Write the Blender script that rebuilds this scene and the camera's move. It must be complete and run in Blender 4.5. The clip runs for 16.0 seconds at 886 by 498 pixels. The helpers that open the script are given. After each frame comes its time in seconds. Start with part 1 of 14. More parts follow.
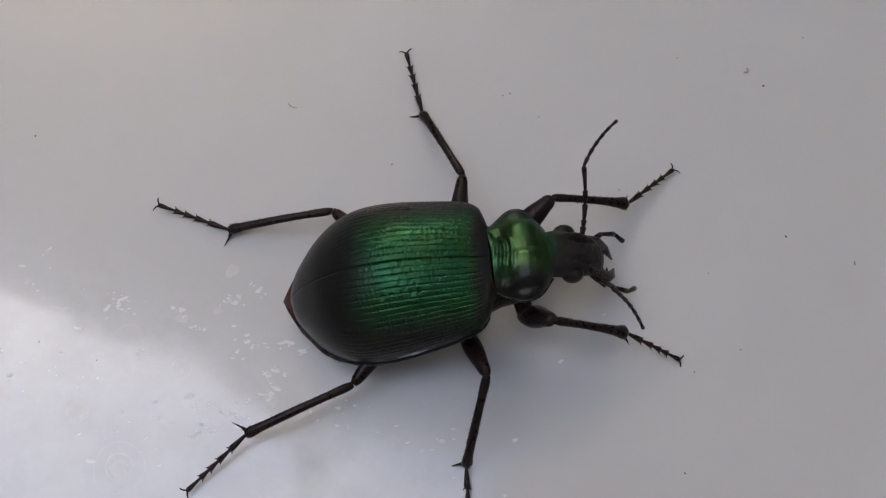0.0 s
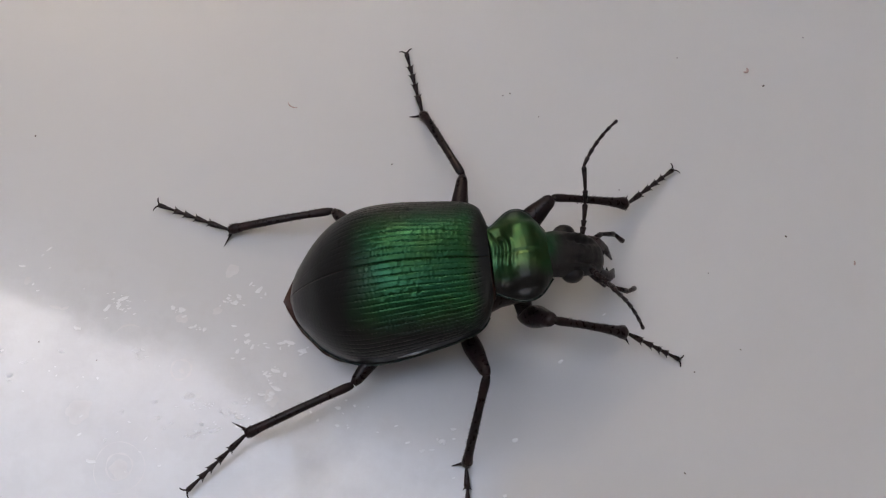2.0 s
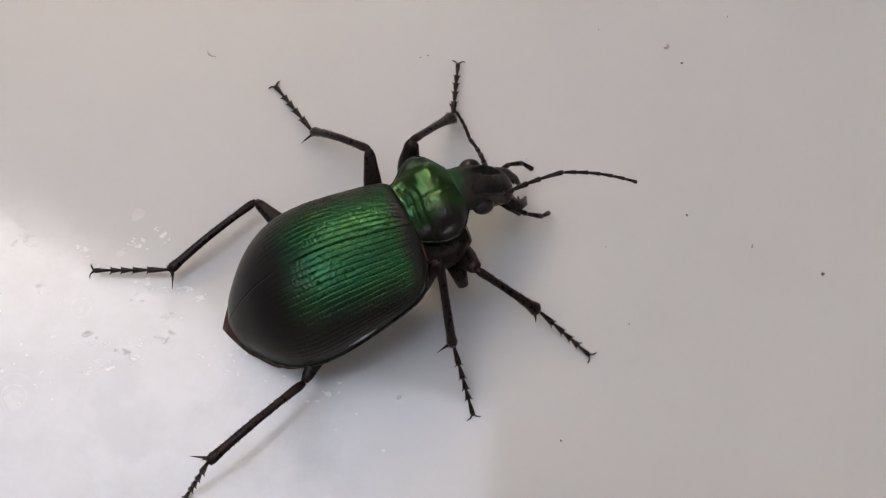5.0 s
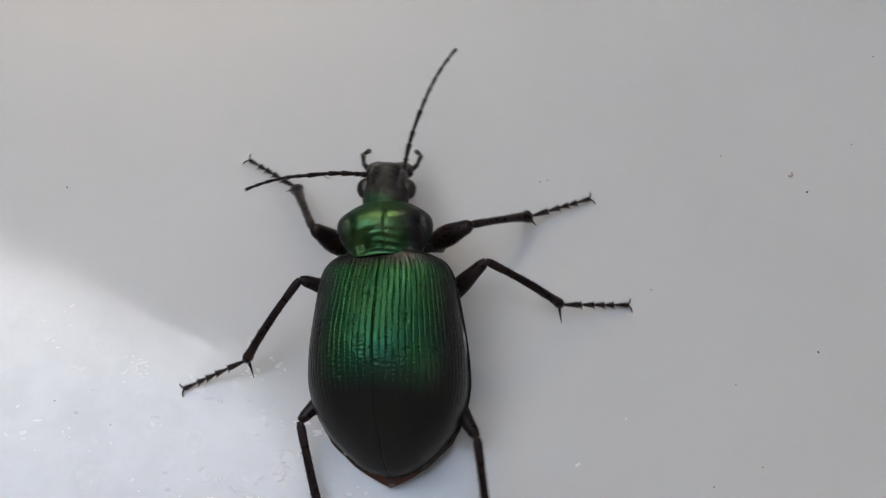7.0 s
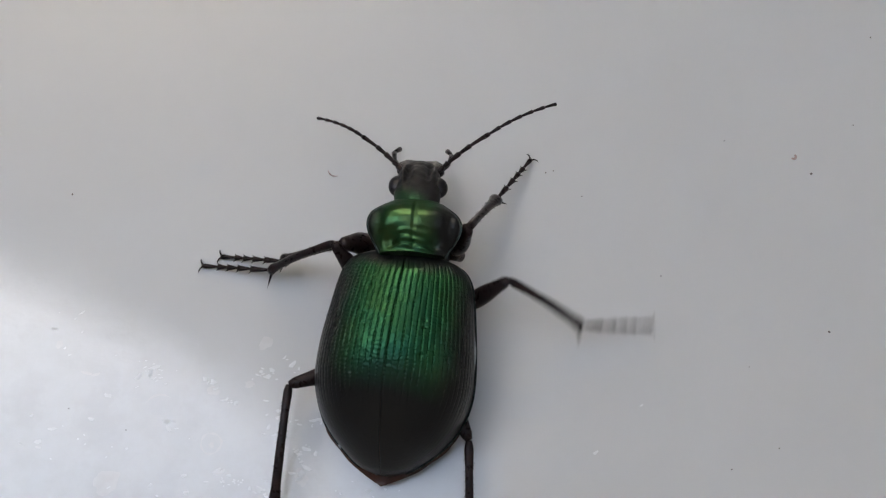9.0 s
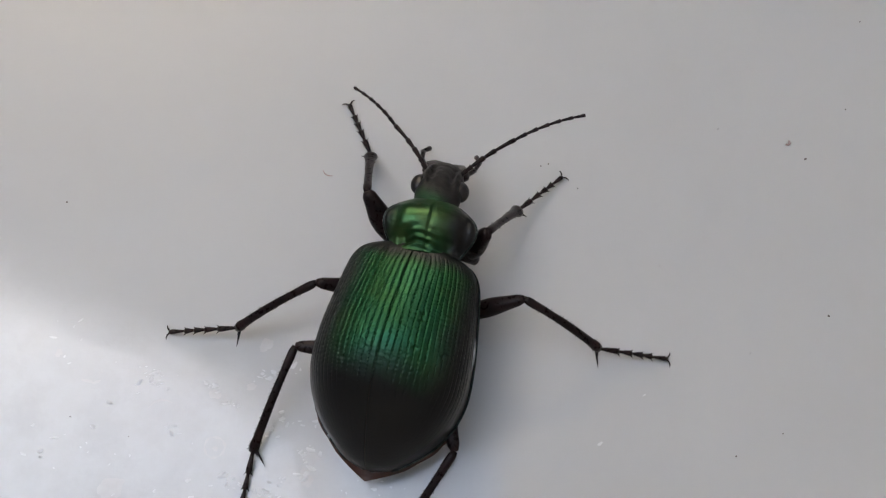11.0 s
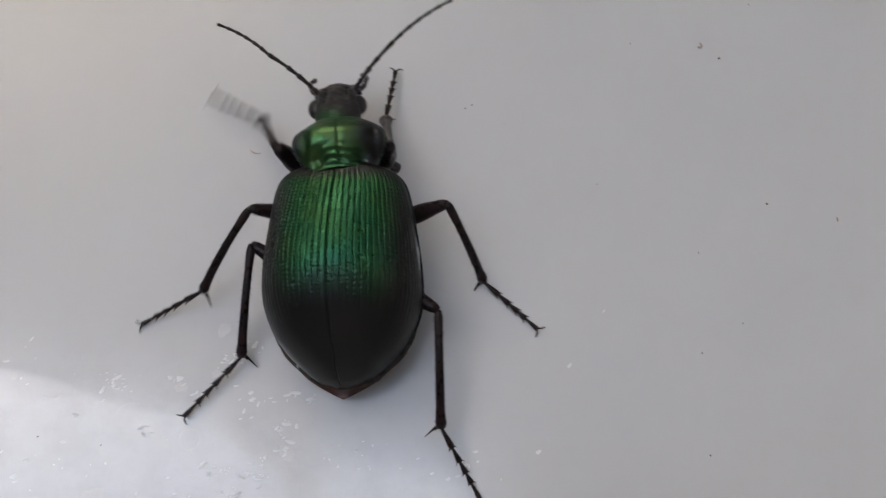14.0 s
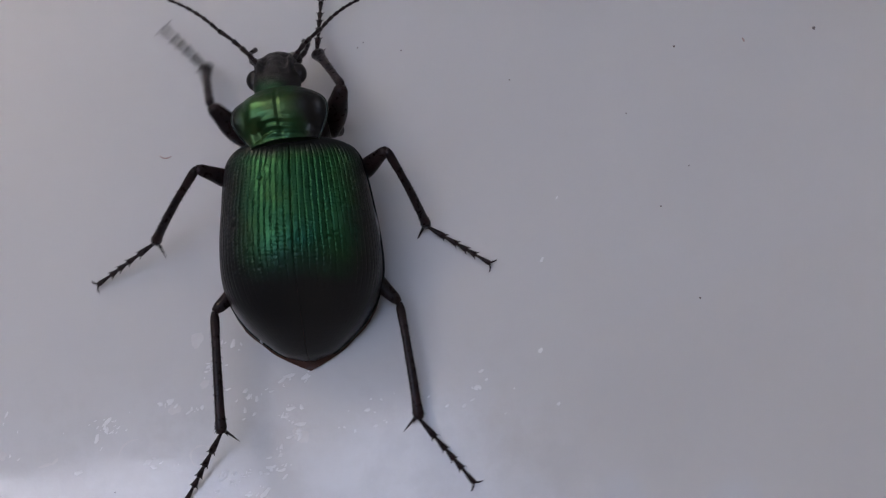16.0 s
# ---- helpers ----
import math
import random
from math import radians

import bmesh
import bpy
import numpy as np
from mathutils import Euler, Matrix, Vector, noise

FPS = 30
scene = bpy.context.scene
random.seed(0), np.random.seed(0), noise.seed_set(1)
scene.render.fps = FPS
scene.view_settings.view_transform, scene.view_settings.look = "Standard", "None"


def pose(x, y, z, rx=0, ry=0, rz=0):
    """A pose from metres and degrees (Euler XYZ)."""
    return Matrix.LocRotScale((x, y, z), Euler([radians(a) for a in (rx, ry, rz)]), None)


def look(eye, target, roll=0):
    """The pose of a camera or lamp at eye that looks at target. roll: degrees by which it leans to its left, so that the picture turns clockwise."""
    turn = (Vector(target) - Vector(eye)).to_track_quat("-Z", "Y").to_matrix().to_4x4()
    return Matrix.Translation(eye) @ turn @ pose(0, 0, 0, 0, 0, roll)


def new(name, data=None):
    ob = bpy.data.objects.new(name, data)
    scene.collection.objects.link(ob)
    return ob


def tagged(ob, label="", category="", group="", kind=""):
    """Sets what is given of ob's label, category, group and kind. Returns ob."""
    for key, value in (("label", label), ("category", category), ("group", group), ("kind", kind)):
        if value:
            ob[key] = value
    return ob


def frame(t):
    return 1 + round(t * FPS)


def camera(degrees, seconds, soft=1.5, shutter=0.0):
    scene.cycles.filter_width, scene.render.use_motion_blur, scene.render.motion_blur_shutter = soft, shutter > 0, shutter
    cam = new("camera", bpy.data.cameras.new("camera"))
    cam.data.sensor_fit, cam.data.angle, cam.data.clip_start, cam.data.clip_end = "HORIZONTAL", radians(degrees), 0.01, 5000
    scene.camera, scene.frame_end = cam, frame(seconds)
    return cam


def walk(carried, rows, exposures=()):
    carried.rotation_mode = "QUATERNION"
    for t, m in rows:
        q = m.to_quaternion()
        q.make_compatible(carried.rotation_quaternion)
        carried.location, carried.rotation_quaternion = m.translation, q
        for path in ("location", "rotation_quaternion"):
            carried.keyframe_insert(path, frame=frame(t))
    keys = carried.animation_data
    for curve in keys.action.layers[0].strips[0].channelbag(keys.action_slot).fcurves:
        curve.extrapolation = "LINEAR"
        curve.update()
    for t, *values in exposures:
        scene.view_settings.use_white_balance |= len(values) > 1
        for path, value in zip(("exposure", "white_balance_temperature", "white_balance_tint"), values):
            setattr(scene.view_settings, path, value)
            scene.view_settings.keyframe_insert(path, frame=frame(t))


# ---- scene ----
# A green ground beetle 25 mm long walks on a white enamel surface; lengths below are in mm.
cam = camera(50, 16.0, soft=1.2, shutter=0.42)
walk(cam, [
    (0, pose(0.000000, -0.022867, 0.070378, 17.98, 0.00, -0.00)),
    (2.6, pose(0.000000, -0.022867, 0.070378, 17.98, 0.00, -0.00)),
    (3, pose(0.000532, -0.023307, 0.070358, 17.87, 0.02, -0.12)),
    (3.2, pose(0.001804, -0.019916, 0.072774, 14.84, -0.45, 0.41)),
    (5.3, pose(0.009211, -0.022394, 0.071499, 15.22, -0.01, 4.06)),
    (5.5, pose(0.004499, -0.019703, 0.071513, 15.90, -0.23, 4.29)),
    (6, pose(-0.000430, -0.014576, 0.072232, 16.58, -0.24, 5.14)),
    (6.5, pose(-0.000847, -0.015141, 0.071938, 17.18, -0.50, 5.20)),
    (7, pose(-0.000859, -0.015795, 0.071472, 17.66, -0.21, 4.64)),
    (7.5, pose(-0.002248, -0.016876, 0.070973, 18.13, -0.23, 2.56)),
    (9.2, pose(-0.002511, -0.016602, 0.071317, 17.85, -0.29, 2.50)),
    (11.3, pose(-0.002958, -0.017150, 0.070987, 17.97, -0.15, -0.42)),
    (11.5, pose(-0.002952, -0.017457, 0.070858, 18.00, -0.12, -1.42)),
    (12, pose(-0.002791, -0.017316, 0.070953, 17.66, -0.18, -2.10)),
    (12.5, pose(-0.002790, -0.017319, 0.070952, 17.66, -0.18, -2.10)),
    (13, pose(-0.002083, -0.018682, 0.070395, 17.95, 0.09, -5.85)),
    (13.5, pose(-0.001815, -0.018812, 0.070246, 18.07, 0.23, -5.79)),
    (14, pose(-0.002724, -0.020268, 0.070190, 17.62, 0.01, -9.84)),
    (14.5, pose(-0.002560, -0.021175, 0.069444, 17.40, 0.44, -15.14)),
    (15, pose(-0.003598, -0.023123, 0.068646, 17.06, 0.50, -19.05)),
    (15.5, pose(-0.005479, -0.021551, 0.068869, 15.62, 0.71, -26.27)),
    (16, pose(-0.005420, -0.020968, 0.068818, 14.90, 0.66, -29.06)),
], exposures=[
    (0, 2.91, 7540, 9),
    (1.3, 3.00, 7670, 9),
    (2.2, 3.03, 7760, 9),
    (3, 3.11, 8060, 10),
    (5.3, 3.23, 8240, 10),
    (5.6, 3.21, 8170, 9),
    (6.3, 3.15, 7550, 5),
    (7, 3.15, 7470, 4),
    (9.2, 3.11, 7430, 4),
    (11.3, 3.13, 7650, 5),
    (12.5, 3.16, 7700, 5),
    (13.5, 3.11, 7590, 6),
    (14.2, 3.01, 7480, 7),
    (14.6, 2.93, 7380, 10),
    (15.5, 2.76, 7070, 13),
    (16, 2.71, 6900, 13),
])

# ---- world, sun ----
SUN_WAY = Vector((-0.55, 1.00, 1.0)).normalized()
world = bpy.data.worlds.new("sky")
scene.world = world
world.use_nodes = True
wn = world.node_tree.nodes
sky = wn.new("ShaderNodeTexSky")
sky.sky_type = 'NISHITA'
sky.sun_disc = False
sky.sun_elevation = math.asin(SUN_WAY.z)
sky.sun_rotation = math.atan2(SUN_WAY.x, SUN_WAY.y)
sky.air_density, sky.dust_density, sky.ozone_density = 1.0, 2.8, 0.6
world.node_tree.links.new(sky.outputs[0], wn["Background"].inputs[0])
wn["Background"].inputs[1].default_value = 0.15

sun_data = bpy.data.lights.new("sun", 'SUN')
sun_data.energy = 0.6
sun_data.angle = radians(14)
sun_data.color = (1.0, 0.97, 0.93)
sun = new("sun", sun_data)
sun.matrix_world = look(SUN_WAY * 3, (0, 0, 0))

MM = 0.001


# ---- materials ----
def mat(name, color, rough, metal=0.0, coat=0.0):
    m = bpy.data.materials.new(name)
    m.use_nodes = True
    b = m.node_tree.nodes["Principled BSDF"]
    b.inputs["Base Color"].default_value = (*color, 1)
    b.inputs["Roughness"].default_value = rough
    b.inputs["Metallic"].default_value = metal
    b.inputs["Coat Weight"].default_value = coat
    b.inputs["Coat Roughness"].default_value = 0.12
    return m


def add(m, kind, **values):
    n = m.node_tree.nodes.new(kind)
    for k, v in values.items():
        n.inputs[k.replace("_", " ")].default_value = v
    return n


def link(m, a, out, b, into):
    m.node_tree.links.new(a.outputs[out], b.inputs[into])


def bsdf(m):
    return m.node_tree.nodes["Principled BSDF"]


def grain(m, scale, low, high, into="Roughness", detail=4.0):
    """Noise in the thing's own space, spread between two values of one input."""
    tc = add(m, "ShaderNodeTexCoord")
    n = add(m, "ShaderNodeTexNoise", Scale=scale, Detail=detail)
    r = add(m, "ShaderNodeMapRange")
    r.inputs["From Min"].default_value, r.inputs["From Max"].default_value = 0.3, 0.7
    r.inputs["To Min"].default_value, r.inputs["To Max"].default_value = low, high
    link(m, tc, "Object", n, "Vector")
    link(m, n, "Fac", r, "Value")
    link(m, r, "Result", bsdf(m), into)
    return n


def bump(m, scale, height, detail=3.0, kind="ShaderNodeTexNoise"):
    tc = add(m, "ShaderNodeTexCoord")
    n = add(m, kind, Scale=scale)
    if kind == "ShaderNodeTexNoise":
        n.inputs["Detail"].default_value = detail
    b = add(m, "ShaderNodeBump", Strength=1.0, Distance=height)
    link(m, tc, "Object", n, "Vector")
    link(m, n, 0, b, "Height")
    link(m, b, "Normal", bsdf(m), "Normal")


def tinted(m, scale, stops, detail=4.0, kind="ShaderNodeTexNoise"):
    """Base colour from a noise through a colour ramp."""
    tc = add(m, "ShaderNodeTexCoord")
    n = add(m, kind, Scale=scale)
    if kind == "ShaderNodeTexNoise":
        n.inputs["Detail"].default_value = detail
    ramp = add(m, "ShaderNodeValToRGB")
    els = ramp.color_ramp.elements
    els[0].position, els[0].color = stops[0][0], (*stops[0][1], 1)
    els[1].position, els[1].color = stops[-1][0], (*stops[-1][1], 1)
    for p, c in stops[1:-1]:
        els.new(p).color = (*c, 1)
    link(m, tc, "Object", n, "Vector")
    link(m, n, 0, ramp, "Fac")
    link(m, ramp, "Color", bsdf(m), "Base Color")
    return ramp


def spread(m, socket_node, out, lo, hi):
    """Smooth 0 to 1 between two values (in mm) of one coordinate."""
    r = add(m, "ShaderNodeMapRange")
    r.interpolation_type = 'SMOOTHSTEP'
    r.inputs["From Min"].default_value, r.inputs["From Max"].default_value = lo * 0.001, hi * 0.001
    link(m, socket_node, out, r, "Value")
    return r


def times(m, a, b):
    n = add(m, "ShaderNodeMath")
    n.operation = 'MULTIPLY'
    m.node_tree.links.new(a, n.inputs[0])
    m.node_tree.links.new(b, n.inputs[1])
    return n.outputs[0]


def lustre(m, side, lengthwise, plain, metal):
    """Green lustre on the middle of a plate, fading to near black at its borders; on the wing cases this paints in
    shade.
    """
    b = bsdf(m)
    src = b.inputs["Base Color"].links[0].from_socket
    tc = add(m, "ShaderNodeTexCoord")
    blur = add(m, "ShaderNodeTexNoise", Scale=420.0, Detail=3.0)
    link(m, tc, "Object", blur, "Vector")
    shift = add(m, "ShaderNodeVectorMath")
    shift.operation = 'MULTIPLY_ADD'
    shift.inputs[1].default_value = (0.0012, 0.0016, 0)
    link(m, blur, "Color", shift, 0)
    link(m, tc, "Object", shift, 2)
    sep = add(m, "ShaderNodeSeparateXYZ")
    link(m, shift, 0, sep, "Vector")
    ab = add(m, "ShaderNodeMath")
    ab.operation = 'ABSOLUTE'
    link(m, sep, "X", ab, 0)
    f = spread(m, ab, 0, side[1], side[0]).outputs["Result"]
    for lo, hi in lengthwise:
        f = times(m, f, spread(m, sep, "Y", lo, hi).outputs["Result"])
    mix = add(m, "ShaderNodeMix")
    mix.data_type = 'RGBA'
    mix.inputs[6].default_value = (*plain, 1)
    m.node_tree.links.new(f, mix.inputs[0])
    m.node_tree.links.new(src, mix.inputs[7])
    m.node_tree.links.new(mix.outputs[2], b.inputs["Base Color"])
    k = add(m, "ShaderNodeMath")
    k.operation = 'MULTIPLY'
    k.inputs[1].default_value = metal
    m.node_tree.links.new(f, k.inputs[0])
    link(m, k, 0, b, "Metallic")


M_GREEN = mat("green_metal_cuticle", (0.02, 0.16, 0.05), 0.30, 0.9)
tinted(M_GREEN, 260, [(0.30, (0.014, 0.078, 0.042)), (0.5, (0.022, 0.098, 0.040)), (0.72, (0.040, 0.104, 0.030))])
grain(M_GREEN, 1500, 0.29, 0.36)
bump(M_GREEN, 5000, 0.000012)
# dark margins, plus the dark reflection at tail and flanks painted into the colour
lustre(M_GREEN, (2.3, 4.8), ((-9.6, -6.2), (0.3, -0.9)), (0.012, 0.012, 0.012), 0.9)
bsdf(M_GREEN).inputs["Specular IOR Level"].default_value = 0.29

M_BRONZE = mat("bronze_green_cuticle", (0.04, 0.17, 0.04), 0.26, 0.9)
tinted(M_BRONZE, 420, [(0.30, (0.030, 0.100, 0.052)), (0.5, (0.046, 0.125, 0.050)), (0.78, (0.085, 0.125, 0.046))])
grain(M_BRONZE, 1800, 0.33, 0.42)
bsdf(M_BRONZE).inputs["Specular IOR Level"].default_value = 0.32
bump(M_BRONZE, 3000, 0.000018)
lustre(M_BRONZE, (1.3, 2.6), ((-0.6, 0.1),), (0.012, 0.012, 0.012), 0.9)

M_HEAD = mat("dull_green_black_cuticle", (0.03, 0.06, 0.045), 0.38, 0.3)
tinted(M_HEAD, 500, [(0.34, (0.022, 0.070, 0.036)), (0.6, (0.030, 0.100, 0.045)), (0.85, (0.050, 0.100, 0.040))])
grain(M_HEAD, 2500, 0.40, 0.54)
bsdf(M_HEAD).inputs["Specular IOR Level"].default_value = 0.28
bump(M_HEAD, 6000, 0.00003)
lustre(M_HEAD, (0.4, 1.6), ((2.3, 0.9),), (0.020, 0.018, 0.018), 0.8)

M_BLACK = mat("black_brown_cuticle", (0.014, 0.009, 0.009), 0.32)
tinted(M_BLACK, 700, [(0.3, (0.008, 0.006, 0.007)), (0.7, (0.026, 0.013, 0.013))])
grain(M_BLACK, 3000, 0.22, 0.42)
bsdf(M_BLACK).inputs["Specular IOR Level"].default_value = 0.22
bump(M_BLACK, 7000, 0.00002)

M_BROWN = mat("red_brown_cuticle", (0.07, 0.025, 0.012), 0.4)
tinted(M_BROWN, 500, [(0.3, (0.026, 0.011, 0.008)), (0.55, (0.062, 0.020, 0.011)), (0.75, (0.120, 0.040, 0.018))])
grain(M_BROWN, 2500, 0.3, 0.55)
bump(M_BROWN, 5000, 0.00003)

M_EYE = mat("black_faceted_eye", (0.010, 0.008, 0.009), 0.3, 0.0, 0.0)
bump(M_EYE, 9000, 0.000015, kind="ShaderNodeTexVoronoi")

M_RIM = mat("polished_dark_rim", (0.03, 0.045, 0.04), 0.22, 0.5)
grain(M_RIM, 2000, 0.15, 0.35)

M_PALE = mat("pale_grey", (0.5, 0.52, 0.55), 0.3)
tinted(M_PALE, 2500, [(0.35, (0.22, 0.24, 0.26)), (0.6, (0.50, 0.52, 0.56))])

M_SPECK = mat("dark_grit", (0.2, 0.18, 0.17), 0.8)
tinted(M_SPECK, 2500, [(0.3, (0.10, 0.085, 0.08)), (0.7, (0.24, 0.20, 0.19))])
M_CRUMB = mat("pinkish_crumb", (0.30, 0.20, 0.18), 0.7)
tinted(M_CRUMB, 2500, [(0.3, (0.38, 0.27, 0.25)), (0.7, (0.58, 0.46, 0.43))])
M_SCALE = mat("dried_limescale", (0.74, 0.73, 0.74), 0.35)
tinted(M_SCALE, 900, [(0.3, (0.80, 0.80, 0.81)), (0.7, (0.90, 0.90, 0.91))])
bump(M_SCALE, 3000, 0.00002)
M_FILM = mat("grey_dried_film", (0.5, 0.49, 0.5), 0.4)
tinted(M_FILM, 1200, [(0.3, (0.70, 0.68, 0.68)), (0.7, (0.75, 0.74, 0.74))])

for thin in (M_FILM, M_SCALE):
    bsdf(thin).inputs["Coat Weight"].default_value = 1.0
    bsdf(thin).inputs["Coat Roughness"].default_value = 0.1

M_PLASTER = mat("grey_wall_paint", (0.2, 0.2, 0.2), 0.7)
tinted(M_PLASTER, 6, [(0.3, (0.20, 0.185, 0.17)), (0.7, (0.25, 0.235, 0.215))])
# dark, so the unseen ceiling and south wall reflect as dark
M_DARK = mat("dark_surround", (0.05, 0.05, 0.055), 0.7)
tinted(M_DARK, 6, [(0.3, (0.04, 0.04, 0.044)), (0.7, (0.06, 0.06, 0.065))])


# see-through tints for the added panes overhead, to dim or warm the sky
M_PANE = mat("dimming_tint", (0.5, 0.5, 0.5), 0.1)
M_HAZE = mat("slight_dimming_tint", (0.7, 0.7, 0.7), 0.1)
M_AMBER = mat("warm_dimming_tint", (0.8, 0.7, 0.6), 0.1)
for pane, hue in ((M_PANE, (0.29, 0.29, 0.29, 1)), (M_HAZE, (0.92, 0.92, 0.92, 1)), (M_AMBER, (1.0, 0.84, 0.68, 1))):
    tint = add(pane, "ShaderNodeBsdfTransparent", Color=hue)
    link(pane, tint, 0, pane.node_tree.nodes["Material Output"], "Surface")


def enamel():
    """White enamel with a dried water film towards one corner."""
    m = mat("white_enamel", (0.78, 0.77, 0.77), 0.18, 0.0, 0.0)
    b = bsdf(m)
    b.inputs["Specular IOR Level"].default_value = 1.0
    b.inputs["Coat Weight"].default_value = 1.0
    b.inputs["Coat IOR"].default_value = 1.62
    b.inputs["Coat Roughness"].default_value = 0.04
    tc = add(m, "ShaderNodeTexCoord")
    soft = add(m, "ShaderNodeTexNoise", Scale=75.0, Detail=5.0)
    fine = add(m, "ShaderNodeTexNoise", Scale=420.0, Detail=6.0, Roughness=0.65)
    grit = add(m, "ShaderNodeTexNoise", Scale=2600.0, Detail=3.0)
    for n in (soft, fine, grit):
        link(m, tc, "Object", n, "Vector")
    # film mask: a band of patchy residue along a slanting edge
    sep = add(m, "ShaderNodeSeparateXYZ")
    link(m, tc, "Object", sep, "Vector")
    slant = add(m, "ShaderNodeMath")
    slant.operation = 'MULTIPLY_ADD'
    slant.inputs[1].default_value = 0.45
    link(m, sep, "X", slant, 0)
    link(m, sep, "Y", slant, 2)
    wob = add(m, "ShaderNodeMath")
    wob.operation = 'MULTIPLY_ADD'
    wob.inputs[1].default_value = 0.016
    link(m, fine, "Fac", wob, 0)
    link(m, slant, 0, wob, 2)
    edge = add(m, "ShaderNodeMapRange")
    edge.inputs["From Min"].default_value, edge.inputs["From Max"].default_value = -0.003, -0.0075
    link(m, wob, 0, edge, "Value")
    lim = add(m, "ShaderNodeMath")
    lim.operation = 'MULTIPLY'
    m.node_tree.links.new(edge.outputs["Result"], lim.inputs[0])
    m.node_tree.links.new(spread(m, sep, "X", 9, -1).outputs["Result"], lim.inputs[1])
    patch = add(m, "ShaderNodeMapRange")
    patch.inputs["From Min"].default_value, patch.inputs["From Max"].default_value = 0.30, 0.62
    link(m, fine, "Fac", patch, "Value")
    film = add(m, "ShaderNodeMath")
    film.operation = 'MULTIPLY'
    link(m, lim, 0, film, 0)
    link(m, patch, "Result", film, 1)
    tone = add(m, "ShaderNodeValToRGB")
    e = tone.color_ramp.elements
    e[0].position, e[0].color = 0.3, (0.635, 0.63, 0.63, 1)
    e[1].position, e[1].color = 0.7, (0.66, 0.655, 0.655, 1)
    link(m, soft, "Fac", tone, "Fac")
    mix = add(m, "ShaderNodeMix")
    mix.data_type = 'RGBA'
    mix.inputs[7].default_value = (0.70, 0.70, 0.71, 1)
    link(m, film, 0, mix, 0)
    m.node_tree.links.new(tone.outputs["Color"], mix.inputs[6])
    # bare grey patches within the film
    gap = add(m, "ShaderNodeTexNoise", Scale=170.0, Detail=7.0, Roughness=0.62)
    link(m, tc, "Object", gap, "Vector")
    bare = add(m, "ShaderNodeMapRange")
    bare.inputs["From Min"].default_value, bare.inputs["From Max"].default_value = 0.50, 0.60
    bare.inputs["To Max"].default_value = 0.75
    link(m, gap, "Fac", bare, "Value")
    both = times(m, lim.outputs[0], bare.outputs["Result"])
    mix2 = add(m, "ShaderNodeMix")
    mix2.data_type = 'RGBA'
    mix2.inputs[7].default_value = (0.62, 0.615, 0.62, 1)
    m.node_tree.links.new(both, mix2.inputs[0])
    m.node_tree.links.new(mix.outputs[2], mix2.inputs[6])
    m.node_tree.links.new(mix2.outputs[2], b.inputs["Base Color"])
    rough = add(m, "ShaderNodeMapRange")
    rough.inputs["To Min"].default_value, rough.inputs["To Max"].default_value = 0.46, 0.42
    link(m, lim, 0, rough, "Value")
    link(m, rough, "Result", b, "Roughness")
    bh = add(m, "ShaderNodeMath")
    bh.operation = 'MULTIPLY_ADD'
    bh.inputs[1].default_value = 0.35
    link(m, grit, "Fac", bh, 0)
    link(m, film, 0, bh, 2)
    bp = add(m, "ShaderNodeBump", Strength=0.5, Distance=0.00003)
    link(m, bh, 0, bp, "Height")
    link(m, bp, "Normal", b, "Normal")
    ripple = add(m, "ShaderNodeTexNoise", Scale=620.0, Detail=4.0, Roughness=0.6)
    link(m, tc, "Object", ripple, "Vector")
    uneven = add(m, "ShaderNodeMath")
    uneven.operation = 'MULTIPLY'
    link(m, ripple, "Fac", uneven, 0)
    link(m, lim, 0, uneven, 1)
    glaze = add(m, "ShaderNodeBump", Strength=1.0, Distance=0.00002)
    link(m, uneven, 0, glaze, "Height")
    link(m, glaze, "Normal", b, "Coat Normal")
    return m


M_ENAMEL = enamel()


# ---- mesh helpers ----
def mesh_of(name, verts, faces, material, smooth=True):
    """A mesh from points in mm."""
    me = bpy.data.meshes.new(name)
    me.from_pydata([(x * MM, y * MM, z * MM) for x, y, z in verts], [], faces)
    if smooth:
        me.polygons.foreach_set("use_smooth", [True] * len(me.polygons))
    me.materials.append(material)
    me.update()
    return me


def part(name, me, parent, label=""):
    ob = new(name, me)
    ob.parent = parent
    return tagged(ob, label) if label else ob


def tube(path, radii, n=12, flat=1.0, up=(0, 0, 1), caps=True):
    """Rings of n points round a path of points; flat squeezes them along up. Gives points and faces."""
    vs, fs = [], []
    path = [Vector([float(c) for c in p]) for p in path]
    for i, p in enumerate(path):
        d = (path[min(i + 1, len(path) - 1)] - path[max(i - 1, 0)]).normalized()
        a = d.cross(Vector(up))
        a = a.normalized() if a.length > 1e-4 else d.cross(Vector((1, 0, 0))).normalized()
        b = a.cross(d).normalized()
        for k in range(n):
            w = 2 * math.pi * k / n
            vs.append(tuple(p + float(radii[i]) * (math.cos(w) * a + flat * math.sin(w) * b)))
    for i in range(len(path) - 1):
        for k in range(n):
            q = (k + 1) % n
            fs.append((i * n + k, i * n + q, (i + 1) * n + q, (i + 1) * n + k))
    if caps:
        fs.append(tuple(reversed(range(n))))
        fs.append(tuple(range((len(path) - 1) * n, len(path) * n)))
    return vs, fs


def joined(*pieces):
    vs, fs = [], []
    for v, f in pieces:
        o = len(vs)
        vs += list(v)
        fs += [tuple(i + o for i in q) for q in f]
    return vs, fs


